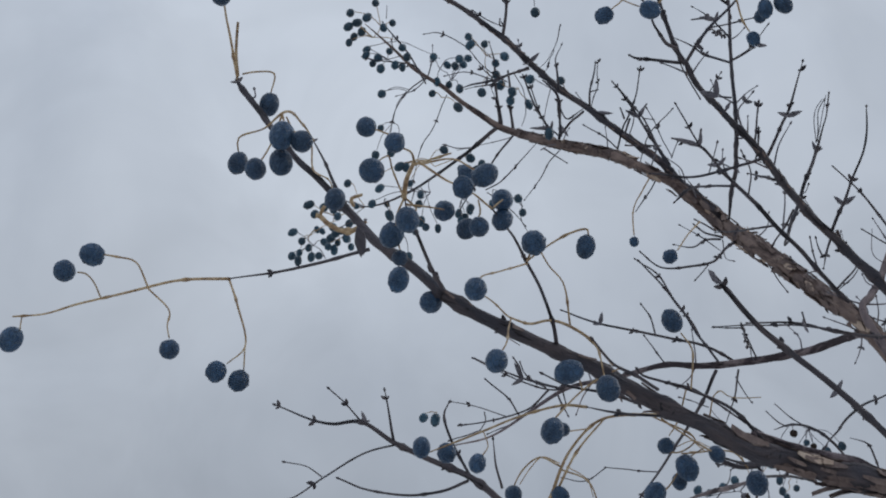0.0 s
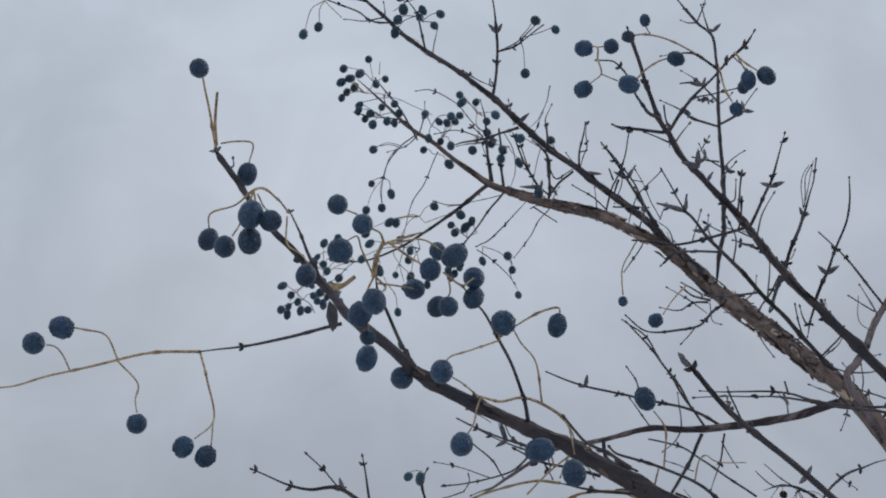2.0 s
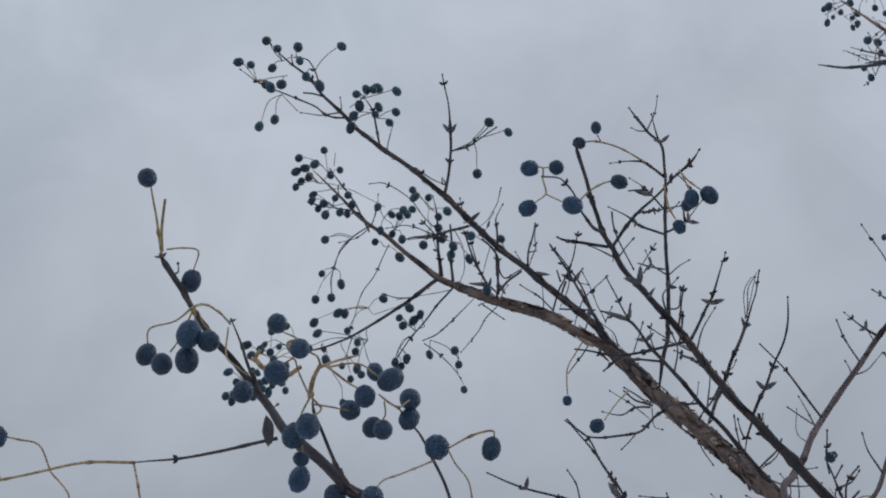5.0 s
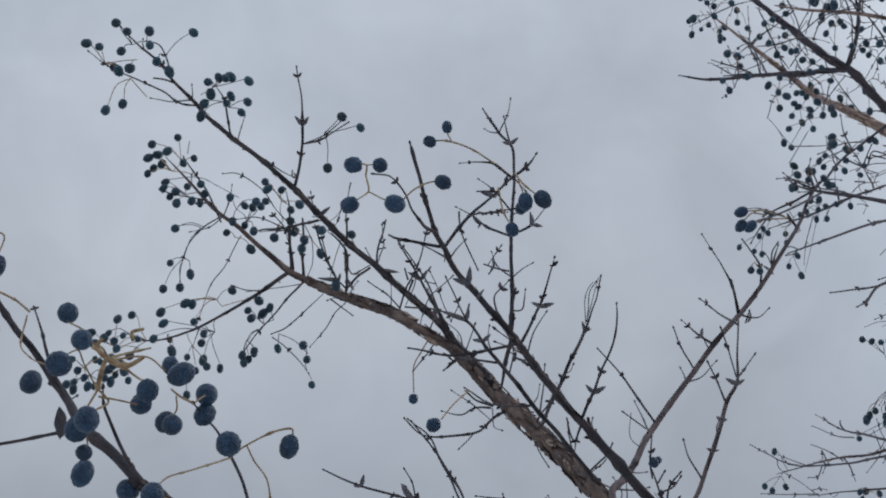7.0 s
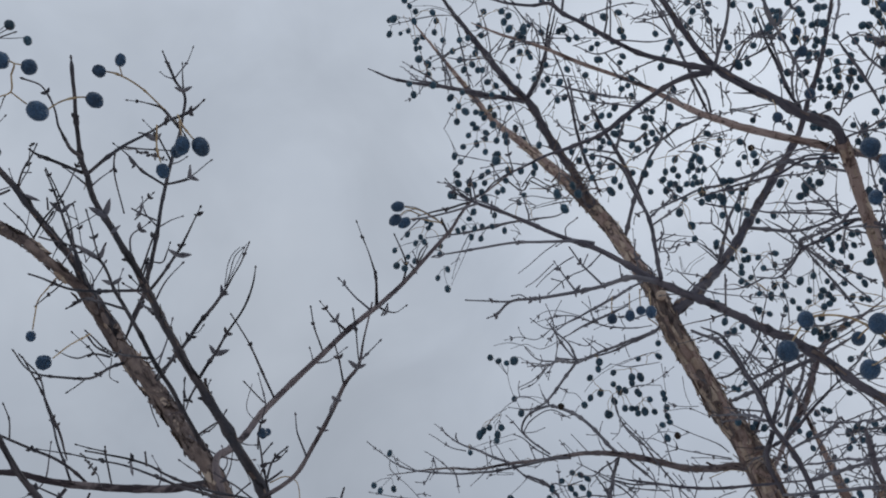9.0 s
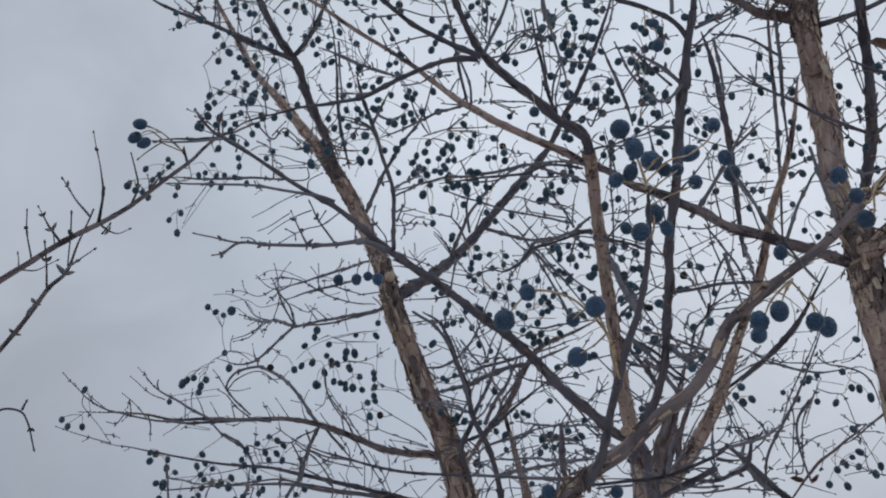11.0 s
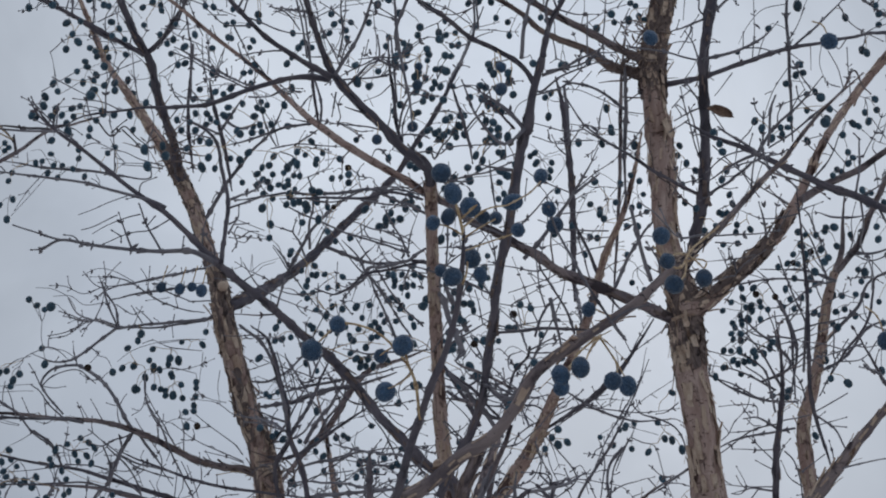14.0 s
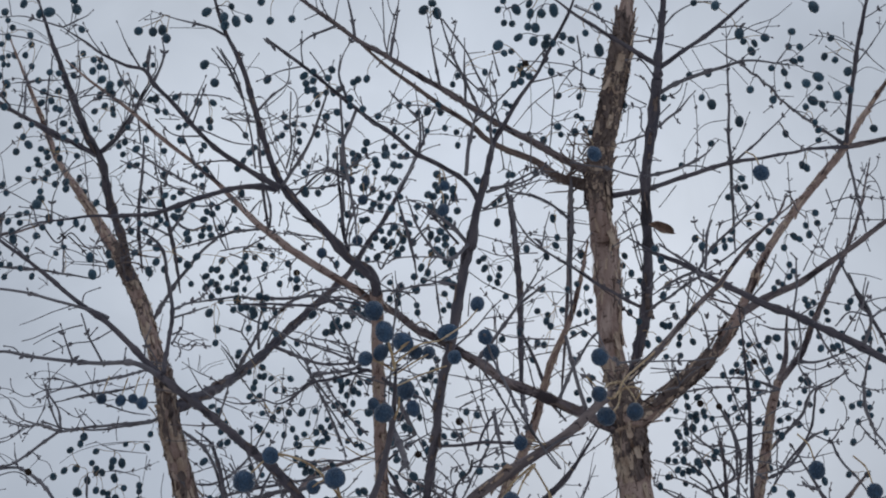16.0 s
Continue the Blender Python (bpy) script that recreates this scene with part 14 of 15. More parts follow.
limbs(tree_d, "stalk",
    [(1.42,0.206,3.064,0.6), (1.423,0.189,3.069,0.5), (1.442,0.172,3.062,0.4)],
    [(1.356,0.227,3.098,0.6), (1.357,0.25,3.091,0.5), (1.357,0.269,3.085,0.4)],
    [(1.427,0.22,3.054,0.5), (1.406,0.239,3.071,0.4)],
    [(1.237,0.276,2.896,0.6), (1.247,0.254,2.888,0.4)],
    [(1.149,0.229,2.507,0.5), (1.161,0.212,2.502,0.45), (1.169,0.202,2.497,0.4)],
    [(1.088,0.357,2.524,0.5), (1.098,0.382,2.5,0.4)],
    [(1.409,0.82,2.98,0.5), (1.403,0.792,3,0.47), (1.391,0.791,3.01,0.45), (1.38,0.808,3.008,0.43), (1.352,0.82,3.023,0.4)])
limbs(tree_d, "twig",
    [(0.783,1.085,3.077,1.1), (0.78,1.113,3.062,0.6)],
    [(0.834,1.05,3.038,1.1), (0.827,1.01,3.06,0.8)],
    [(0.901,0.765,3.111,1.1), (0.893,0.781,3.103,0.6)],
    [(0.92,0.752,3.102,1.1), (0.907,0.734,3.123,0.6)],
    [(0.898,0.764,3.113,1.1), (0.885,0.757,3.119,0.6)],
    [(0.981,0.706,3.054,1), (0.961,0.681,3.086,0.85), (0.953,0.664,3.104,0.7)],
    [(1,0.643,3.045,0.8), (1.019,0.63,3.033,0.6)],
    [(1.035,0.664,3.004,1.1), (1.018,0.661,3.019,0.6)],
    [(1.002,0.692,3.034,0.8), (1.011,0.716,3.005,0.65), (1.018,0.74,2.978,0.5)],
    [(0.985,0.612,3.063,1.4), (1.029,0.606,3.033,1.23), (1.061,0.608,3.007,1.07), (1.086,0.606,2.987,0.9)])
limbs(tree_d, "twig",
    [(1.028,0.64,3.023,1), (1.007,0.613,3.04,0.85), (0.994,0.595,3.051,0.7)],
    [(1.015,0.634,3.035,1.5), (1.052,0.62,3.007,1.3), (1.089,0.603,2.977,1.1)],
    [(1.175,0.459,3.045,0.7), (1.149,0.486,3.05,0.6), (1.115,0.507,3.062,0.5)],
    [(1.123,0.483,3.066,1.2), (1.162,0.503,3.041,1), (1.196,0.53,3.016,0.8)],
    [(1.187,0.488,3.015,0.7), (1.174,0.505,3.018,0.6), (1.152,0.53,3.024,0.5)],
    [(1.17,0.572,2.929,0.9), (1.145,0.548,2.954,0.8), (1.119,0.526,2.978,0.7), (1.093,0.515,2.998,0.6)],
    [(1.116,0.526,2.98,0.9), (1.116,0.559,2.971,0.75), (1.122,0.594,2.956,0.6)],
    [(1.116,0.555,2.971,0.7), (1.137,0.542,2.952,0.6), (1.142,0.52,2.951,0.5)])
limbs(tree_d, "twig",
    [(1.142,0.587,2.943,0.7), (1.154,0.557,2.959,0.6), (1.171,0.526,2.971,0.5)],
    [(1.142,0.585,2.945,0.6), (1.12,0.564,2.96,0.5), (1.092,0.546,2.977,0.4)],
    [(1.18,0.562,2.926,1), (1.17,0.527,2.958,0.7)],
    [(1.197,0.528,3.015,0.7), (1.188,0.514,3.034,0.5)],
    [(0.98,0.311,2.778,1), (0.958,0.33,2.78,0.8)],
    [(0.996,0.332,2.75,0.9), (0.981,0.337,2.764,0.8), (0.975,0.35,2.767,0.7)],
    [(1.015,0.353,2.73,0.9), (0.995,0.366,2.739,0.6)],
    [(1.044,0.366,2.717,1), (1.04,0.372,2.719,1), (1.065,0.384,2.79,0.85), (1.078,0.403,2.821,0.7)],
    [(1.029,0.348,2.72,1), (1.026,0.332,2.724,0.7)],
    [(1.189,0.452,2.892,1.2), (1.191,0.453,2.89,1.2), (1.123,0.445,2.777,0.8)])
limbs(tree_d, "twig",
    [(1.135,0.628,2.952,1), (1.16,0.64,2.932,0.8)],
    [(1.303,0.423,2.907,0.8), (1.285,0.404,2.942,0.65), (1.256,0.386,2.991,0.5)],
    [(1.329,0.304,2.95,0.9), (1.354,0.302,2.936,0.75), (1.395,0.279,2.918,0.6)],
    [(1.005,0.289,2.769,0.9), (0.992,0.307,2.779,0.7)],
    [(1.403,0.191,3.082,0.8), (1.376,0.204,3.094,0.65), (1.349,0.232,3.101,0.5)],
    [(1.497,0.178,3.124,0.8), (1.468,0.19,3.145,0.73), (1.439,0.209,3.163,0.67), (1.417,0.231,3.174,0.6)],
    [(1.437,0.207,3.164,0.6), (1.424,0.199,3.178,0.4)],
    [(1.497,0.219,3.072,0.7), (1.473,0.28,3.106,0.5)],
    [(1.373,0.16,3.107,1), (1.37,0.13,3.108,0.7)])
limbs(tree_d, "twig",
    [(1.337,0.392,2.893,0.7), (1.341,0.419,2.871,0.6), (1.351,0.443,2.842,0.5)],
    [(1.113,0.3,2.61,0.7), (1.1,0.333,2.599,0.5)],
    [(1.112,0.299,2.611,0.8), (1.083,0.301,2.63,0.6)],
    [(1.114,0.365,2.565,1.2), (1.097,0.349,2.596,0.9)],
    [(1.108,0.314,2.605,0.8), (1.125,0.308,2.597,0.5)],
    [(1.444,0.352,2.896,0.8), (1.425,0.342,2.911,0.7), (1.393,0.325,2.933,0.6)],
    [(1.427,0.357,2.907,0.8), (1.37,0.358,2.873,0.5), (1.369,0.357,2.875,0.5)],
    [(1.419,0.347,2.914,0.7), (1.425,0.335,2.911,0.5)],
    [(1.477,0.306,2.939,0.9), (1.502,0.309,2.903,0.6)],
    [(1.497,0.274,2.956,1), (1.515,0.308,2.931,0.85), (1.544,0.355,2.891,0.7)])
limbs(tree_d, "twig",
    [(1.487,0.314,2.922,1), (1.502,0.277,2.926,0.85), (1.527,0.243,2.918,0.7)],
    [(1.458,0.238,2.823,0.8), (1.431,0.292,2.837,0.6)],
    [(1.529,0.286,2.879,0.8), (1.54,0.288,2.857,0.6)],
    [(1.444,0.316,2.784,0.9), (1.421,0.326,2.822,0.6)],
    [(1.444,0.316,2.784,0.6), (1.426,0.331,2.792,0.5), (1.41,0.338,2.8,0.4)],
    [(1.425,0.352,2.771,0.9), (1.413,0.324,2.794,0.75), (1.406,0.309,2.807,0.6)],
    [(1.162,0.296,2.497,1.5), (1.154,0.285,2.518,1.2), (1.142,0.273,2.544,0.9)],
    [(1.142,0.272,2.544,1.1), (1.135,0.274,2.548,0.6)],
    [(1.436,0.342,2.768,0.7), (1.456,0.351,2.745,0.5)],
    [(1.164,0.214,2.498,0.9), (1.189,0.247,2.468,0.6)])
limbs(tree_d, "twig",
    [(1.187,0.228,2.474,1), (1.174,0.243,2.479,0.85), (1.172,0.259,2.469,0.7)],
    [(1.392,0.443,2.715,0.8), (1.373,0.457,2.729,0.6)],
    [(1.085,0.361,2.527,1.1), (1.105,0.341,2.503,0.95), (1.112,0.337,2.493,0.8)],
    [(1.116,0.369,2.562,1.6), (1.103,0.381,2.576,1.35), (1.086,0.396,2.595,1.1)],
    [(1.108,0.377,2.57,0.8), (1.102,0.368,2.579,0.6)],
    [(1.412,0.402,2.797,0.7), (1.398,0.414,2.818,0.5)],
    [(1.424,0.388,2.814,0.8), (1.446,0.383,2.799,0.6)],
    [(1.299,0.453,2.894,0.9), (1.31,0.486,2.883,0.6)],
    [(1.234,0.579,2.869,1), (1.237,0.556,2.877,0.7)],
    [(1.241,0.586,2.859,0.8), (1.256,0.567,2.854,0.6)])
limbs(tree_d, "twig",
    [(1.074,0.553,2.68,0.8), (1.063,0.572,2.679,0.7), (1.035,0.598,2.687,0.6)],
    [(1.435,0.803,2.968,1), (1.437,0.765,2.982,0.9), (1.441,0.72,2.997,0.8)],
    [(1.433,0.805,2.968,1.1), (1.394,0.834,2.984,0.95), (1.367,0.848,2.998,0.8)],
    [(1.109,0.525,2.653,0.9), (1.099,0.485,2.673,0.7)],
    [(1.186,0.674,2.701,0.7), (1.159,0.685,2.735,0.5)],
    [(1.573,0.792,3.066,0.7), (1.557,0.825,3.075,0.6), (1.557,0.863,3.066,0.5)],
    [(1.56,0.816,3.075,0.8), (1.589,0.827,3.044,0.6)],
    [(1.121,0.424,2.67,1), (1.118,0.43,2.67,1), (1.092,0.448,2.643,0.7)],
    [(1.09,0.422,2.674,0.8), (1.09,0.426,2.672,0.8), (1.079,0.442,2.65,0.6)],
    [(1.111,0.418,2.675,1), (1.107,0.424,2.676,1), (1.072,0.42,2.671,0.7)])
limbs(tree_d, "twig",
    [(1.093,0.43,2.654,0.9), (1.143,0.448,2.651,0.75), (1.175,0.464,2.649,0.6)],
    [(1.092,0.392,2.589,0.8), (1.077,0.396,2.609,0.6)],
    [(1.196,0.47,2.643,1), (1.155,0.485,2.612,0.7)],
    [(1.666,0.956,2.613,0.7), (1.687,0.909,2.594,0.6), (1.698,0.896,2.575,0.5)],
    [(1.646,0.866,2.682,0.8), (1.659,0.838,2.711,0.65), (1.683,0.796,2.743,0.5)])
limbs(tree_e, "twig",
    [(1.708,0.36,3.022,1.2), (1.668,0.315,3.073,1.05), (1.641,0.275,3.107,0.9)],
    [(1.71,0.415,2.944,0.9), (1.735,0.385,2.938,0.6)],
    [(1.549,0.605,2.566,1.3), (1.544,0.631,2.594,1.1), (1.537,0.664,2.623,0.9), (1.532,0.658,2.633,0.9)],
    [(1.562,0.615,2.545,0.7), (1.554,0.612,2.56,0.7), (1.522,0.648,2.557,0.5)],
    [(1.692,0.735,2.614,0.9), (1.696,0.724,2.623,0.82), (1.697,0.712,2.639,0.75), (1.702,0.69,2.66,0.68), (1.697,0.676,2.692,0.6)],
    [(1.695,0.723,2.627,0.8), (1.677,0.727,2.641,0.6)],
    [(1.568,0.588,2.529,1.1), (1.561,0.617,2.53,1), (1.559,0.645,2.522,0.9), (1.558,0.672,2.512,0.8)],
    [(1.562,0.618,2.528,0.8), (1.552,0.655,2.533,0.6)])
limbs(tree_e, "twig",
    [(1.561,0.613,2.532,0.8), (1.555,0.62,2.532,0.7), (1.545,0.624,2.539,0.6)],
    [(1.581,0.607,2.502,0.9), (1.562,0.658,2.513,0.5)],
    [(1.594,0.618,2.48,0.9), (1.577,0.634,2.493,0.5)],
    [(1.604,0.627,2.463,0.9), (1.588,0.661,2.469,0.7), (1.575,0.684,2.474,0.5)],
    [(1.654,0.714,2.503,0.8), (1.657,0.701,2.5,0.7), (1.653,0.69,2.507,0.6), (1.632,0.689,2.527,0.5)],
    [(1.62,0.656,2.478,0.9), (1.61,0.693,2.439,0.5)],
    [(1.61,0.695,2.439,1), (1.623,0.676,2.418,0.7)],
    [(1.587,0.597,2.499,1.2), (1.602,0.591,2.487,1.05), (1.634,0.603,2.449,0.9)],
    [(1.54,0.525,2.448,0.7), (1.529,0.563,2.426,0.5)])
limbs(tree_e, "twig",
    [(1.509,0.514,2.485,1.4), (1.527,0.502,2.47,1.2), (1.546,0.5,2.448,1)],
    [(1.506,0.514,2.489,0.9), (1.52,0.475,2.507,0.7)],
    [(1.622,0.514,2.631,1.2), (1.627,0.521,2.62,1.2), (1.608,0.541,2.575,0.9)],
    [(1.76,0.628,2.633,1.2), (1.732,0.61,2.678,1.05), (1.711,0.615,2.701,0.9)],
    [(1.559,0.588,2.542,1.5), (1.534,0.582,2.576,1.25), (1.513,0.597,2.594,1)],
    [(1.567,0.587,2.532,1), (1.58,0.552,2.534,0.8)],
    [(1.514,0.525,2.475,0.7), (1.531,0.486,2.482,0.5)],
    [(1.523,0.505,2.473,0.8), (1.527,0.488,2.467,0.6)])
limbs(tree_b, "stalk",
    [(1.313,1.227,3.173,0.5), (1.275,1.195,3.224,0.4)],
    [(1.072,0.908,2.781,0.6), (1.051,0.898,2.797,0.4)],
    [(0.821,0.848,2.522,0.5), (0.848,0.828,2.514,0.4)],
    [(1.249,1.329,2.993,0.5), (1.263,1.341,2.973,0.47), (1.269,1.328,2.984,0.43), (1.285,1.307,2.994,0.4), (1.289,1.302,2.996,0.4)])
limbs(tree_b, "twig",
    [(1.01,1.212,3.175,0.7), (0.982,1.187,3.214,0.5)],
    [(1.105,1.125,3.016,1), (1.087,1.121,3.04,0.85), (1.05,1.127,3.075,0.7)],
    [(1.064,1.023,2.837,0.6), (1.072,0.997,2.863,0.5), (1.068,0.99,2.877,0.4)],
    [(1.465,1.208,3.248,0.9), (1.496,1.211,3.231,0.6)],
    [(1.416,1.044,3.321,0.6), (1.443,1.02,3.307,0.4)],
    [(1.397,1.344,3.114,0.6), (1.399,1.312,3.156,0.4)],
    [(1.394,1.206,2.982,0.8), (1.399,1.224,2.962,0.8), (1.405,1.239,2.944,0.6)],
    [(1.461,1.225,2.996,0.8), (1.46,1.234,2.989,0.8), (1.461,1.248,2.948,0.7), (1.461,1.257,2.918,0.6)],
    [(1.227,1.33,2.871,1.3), (1.198,1.353,2.876,1.15), (1.173,1.379,2.872,1)],
    [(1.255,1.16,2.697,1.1), (1.233,1.159,2.727,1), (1.219,1.151,2.753,0.9)])
limbs(tree_b, "twig",
    [(1.561,1.111,2.907,4.5), (1.522,1.11,2.942,4), (1.498,1.108,2.964,3.5)],
    [(1.423,0.808,2.693,2), (1.399,0.805,2.718,1.8), (1.37,0.806,2.744,1.6), (1.343,0.809,2.766,1.4)],
    [(1.685,1.053,2.919,0.9), (1.69,0.982,2.9,0.7)],
    [(1.34,0.687,2.757,0.8), (1.319,0.731,2.76,0.7), (1.302,0.772,2.759,0.6)],
    [(1.335,0.686,2.764,1.1), (1.293,0.728,2.761,0.95), (1.26,0.749,2.767,0.8)],
    [(1.349,0.67,2.766,1.6), (1.349,0.653,2.769,1.4)],
    [(1.575,1.115,2.909,1.8), (1.611,1.117,2.88,1.4)])
limbs(tree_c, "stalk",
    [(0.91,0.739,2.706,0.5), (0.898,0.739,2.716,0.4)],
    [(0.907,0.515,2.575,0.5), (0.904,0.53,2.57,0.45), (0.909,0.541,2.562,0.4)],
    [(1.052,0.865,2.62,0.5), (1.068,0.864,2.643,0.45), (1.092,0.862,2.664,0.4), (1.091,0.859,2.667,0.4)])
limbs(tree_c, "twig",
    [(0.854,0.743,2.724,1), (0.843,0.719,2.753,0.8)],
    [(0.886,0.745,2.747,0.7), (0.877,0.728,2.77,0.5)],
    [(0.957,0.745,2.753,1.5), (0.942,0.736,2.779,1.25), (0.917,0.722,2.819,1)],
    [(0.967,0.742,2.692,1), (0.957,0.734,2.709,0.93), (0.947,0.715,2.734,0.87), (0.929,0.718,2.749,0.8)],
    [(0.792,0.879,2.651,1), (0.767,0.891,2.648,0.7)],
    [(0.899,0.591,2.567,0.8), (0.898,0.57,2.579,0.6)],
    [(0.974,0.739,2.678,1), (0.99,0.717,2.68,0.8)],
    [(1.027,0.679,2.649,1), (1.036,0.653,2.66,0.85), (1.043,0.635,2.665,0.7)],
    [(0.904,0.509,2.581,1.2), (0.91,0.505,2.579,1.2), (0.92,0.485,2.598,1.05), (0.933,0.469,2.609,0.9)])
limbs(tree_c, "twig",
    [(0.946,0.296,2.405,1.3), (0.926,0.279,2.425,1.1), (0.921,0.272,2.43,0.9)],
    [(1.133,1.004,2.689,0.7), (1.111,0.983,2.716,0.5)],
    [(0.786,0.833,2.448,0.9), (0.779,0.827,2.455,0.75), (0.759,0.824,2.464,0.6)],
    [(1.066,0.658,2.446,0.7), (1.049,0.665,2.457,0.5)],
    [(0.951,0.592,2.471,0.7), (0.965,0.573,2.478,0.5)],
    [(0.79,0.343,2.186,1.7), (0.776,0.34,2.197,1.45), (0.749,0.33,2.218,1.2)],
    [(0.856,0.32,2.258,0.7), (0.861,0.302,2.253,0.6), (0.867,0.273,2.246,0.5)],
    [(0.859,0.321,2.254,0.6), (0.865,0.305,2.248,0.4)])
limbs(tree_d, "stalk",
    [(1.337,0.355,2.911,0.6), (1.358,0.369,2.891,0.4)],
    [(1.344,0.342,2.913,0.6), (1.357,0.356,2.891,0.5), (1.376,0.357,2.865,0.4)],
    [(1.36,0.478,2.759,0.5), (1.373,0.503,2.746,0.4)])
limbs(tree_d, "twig",
    [(1.085,0.551,2.669,0.8), (1.059,0.581,2.662,0.7), (1.033,0.598,2.664,0.6)],
    [(1.115,0.52,2.649,1.4), (1.095,0.532,2.657,1.25), (1.063,0.546,2.671,1.1), (1.049,0.548,2.679,0.95), (1.025,0.548,2.694,0.8)],
    [(1.535,0.755,3.203,0.9), (1.508,0.773,3.213,0.83), (1.47,0.8,3.225,0.77), (1.439,0.839,3.223,0.7)],
    [(1.54,0.754,3.194,0.6), (1.559,0.737,3.192,0.4)],
    [(1.546,0.768,3.156,0.6), (1.444,0.77,3.083,0.5), (1.386,0.767,3.044,0.4), (1.384,0.773,3.043,0.4)],
    [(1.441,0.72,2.997,0.6), (1.439,0.712,3.003,0.6), (1.503,0.806,3.139,0.4)],
    [(1.47,0.8,3.225,0.9), (1.463,0.763,3.238,0.7)],
    [(1.068,0.401,2.689,1.2), (1.043,0.422,2.693,1.1), (1.01,0.452,2.697,1)])
limbs(tree_d, "twig",
    [(1.268,0.511,2.89,0.7), (1.255,0.481,2.901,0.5)],
    [(1.17,0.462,2.651,0.9), (1.137,0.451,2.666,0.8), (1.114,0.444,2.676,0.7), (1.091,0.435,2.685,0.6)],
    [(1.112,0.44,2.655,0.9), (1.106,0.462,2.645,0.6)],
    [(1.146,0.436,2.656,0.8), (1.104,0.404,2.61,0.6)],
    [(1.389,0.447,2.716,1), (1.354,0.486,2.767,0.9), (1.324,0.508,2.81,0.8)],
    [(1.111,0.372,2.568,1), (1.105,0.402,2.572,0.85), (1.107,0.423,2.567,0.7)],
    [(1.42,0.39,2.832,0.7), (1.418,0.416,2.835,0.6), (1.438,0.412,2.823,0.5)],
    [(1.109,0.313,2.604,0.8), (1.102,0.31,2.613,0.6)],
    [(1.397,0.431,2.742,0.9), (1.386,0.443,2.756,0.6)],
    [(1.088,0.356,2.524,0.6), (1.109,0.356,2.506,0.4)])
limbs(tree_d, "twig",
    [(1.49,0.84,2.882,1.1), (1.486,0.878,2.871,1), (1.479,0.909,2.865,0.9), (1.466,0.951,2.86,0.8)],
    [(1.511,0.855,2.848,2.6), (1.412,0.787,2.694,2.2)],
    [(1.629,0.835,2.78,0.9), (1.587,0.834,2.813,0.7)],
    [(1.319,0.602,2.698,0.8), (1.31,0.618,2.703,0.65), (1.308,0.636,2.699,0.5)],
    [(1.629,0.836,2.78,0.9), (1.626,0.801,2.788,0.8), (1.623,0.762,2.797,0.7)],
    [(1.356,0.525,2.624,0.8), (1.339,0.519,2.65,0.6)])
limbs(tree_e, "twig",
    [(1.667,0.521,2.794,1.8), (1.642,0.555,2.8,1.68), (1.62,0.587,2.803,1.56), (1.59,0.637,2.797,1.44), (1.565,0.673,2.796,1.32), (1.54,0.699,2.802,1.2)],
    [(1.682,0.52,2.814,1.6), (1.661,0.521,2.859,1.4), (1.643,0.527,2.894,1.2)],
    [(1.705,0.541,2.78,1), (1.671,0.538,2.814,0.9), (1.641,0.536,2.842,0.8)],
    [(1.625,0.545,2.7,1.5), (1.613,0.545,2.722,1.37), (1.594,0.546,2.755,1.23), (1.571,0.545,2.794,1.1)],
    [(1.444,0.477,2.583,2), (1.483,0.509,2.538,1.7)],
    [(1.579,0.576,2.646,1.1), (1.576,0.576,2.695,0.95), (1.571,0.582,2.722,0.8), (1.572,0.585,2.72,0.8)],
    [(1.576,0.578,2.646,1.1), (1.55,0.603,2.662,0.95), (1.533,0.612,2.677,0.8)])
limbs(tree_e, "twig",
    [(1.497,0.585,2.636,0.9), (1.501,0.545,2.646,0.8), (1.515,0.498,2.643,0.7), (1.52,0.443,2.653,0.6)],
    [(1.503,0.545,2.603,0.9), (1.565,0.514,2.641,0.75), (1.597,0.495,2.666,0.6)],
    [(1.544,0.621,2.647,0.9), (1.543,0.63,2.644,0.9), (1.53,0.655,2.654,0.6)],
    [(1.544,0.621,2.647,0.6), (1.501,0.581,2.633,0.4)],
    [(1.597,0.498,2.664,1), (1.622,0.514,2.631,0.9), (1.621,0.491,2.651,0.8)])
limb(tree_a, "gold", (0.415,0.929,2.173,0.6), (0.426,0.924,2.179,0.53), (0.437,0.924,2.176,0.47), (0.448,0.938,2.154,0.4))
limbs(tree_a, "twig",
    [(0.412,0.928,2.176,1.1), (0.413,0.92,2.19,0.9), (0.422,0.912,2.2,0.7)],
    [(0.413,0.929,2.174,1.2), (0.422,0.923,2.182,0.9)],
    [(0.443,0.968,2.148,1.3), (0.458,0.96,2.165,1.2), (0.467,0.956,2.173,1.1), (0.474,0.951,2.181,1), (0.489,0.948,2.183,0.9), (0.498,0.951,2.177,0.8), (0.512,0.961,2.161,0.7)],
    [(0.489,0.948,2.184,1.2), (0.49,0.945,2.191,0.8)])
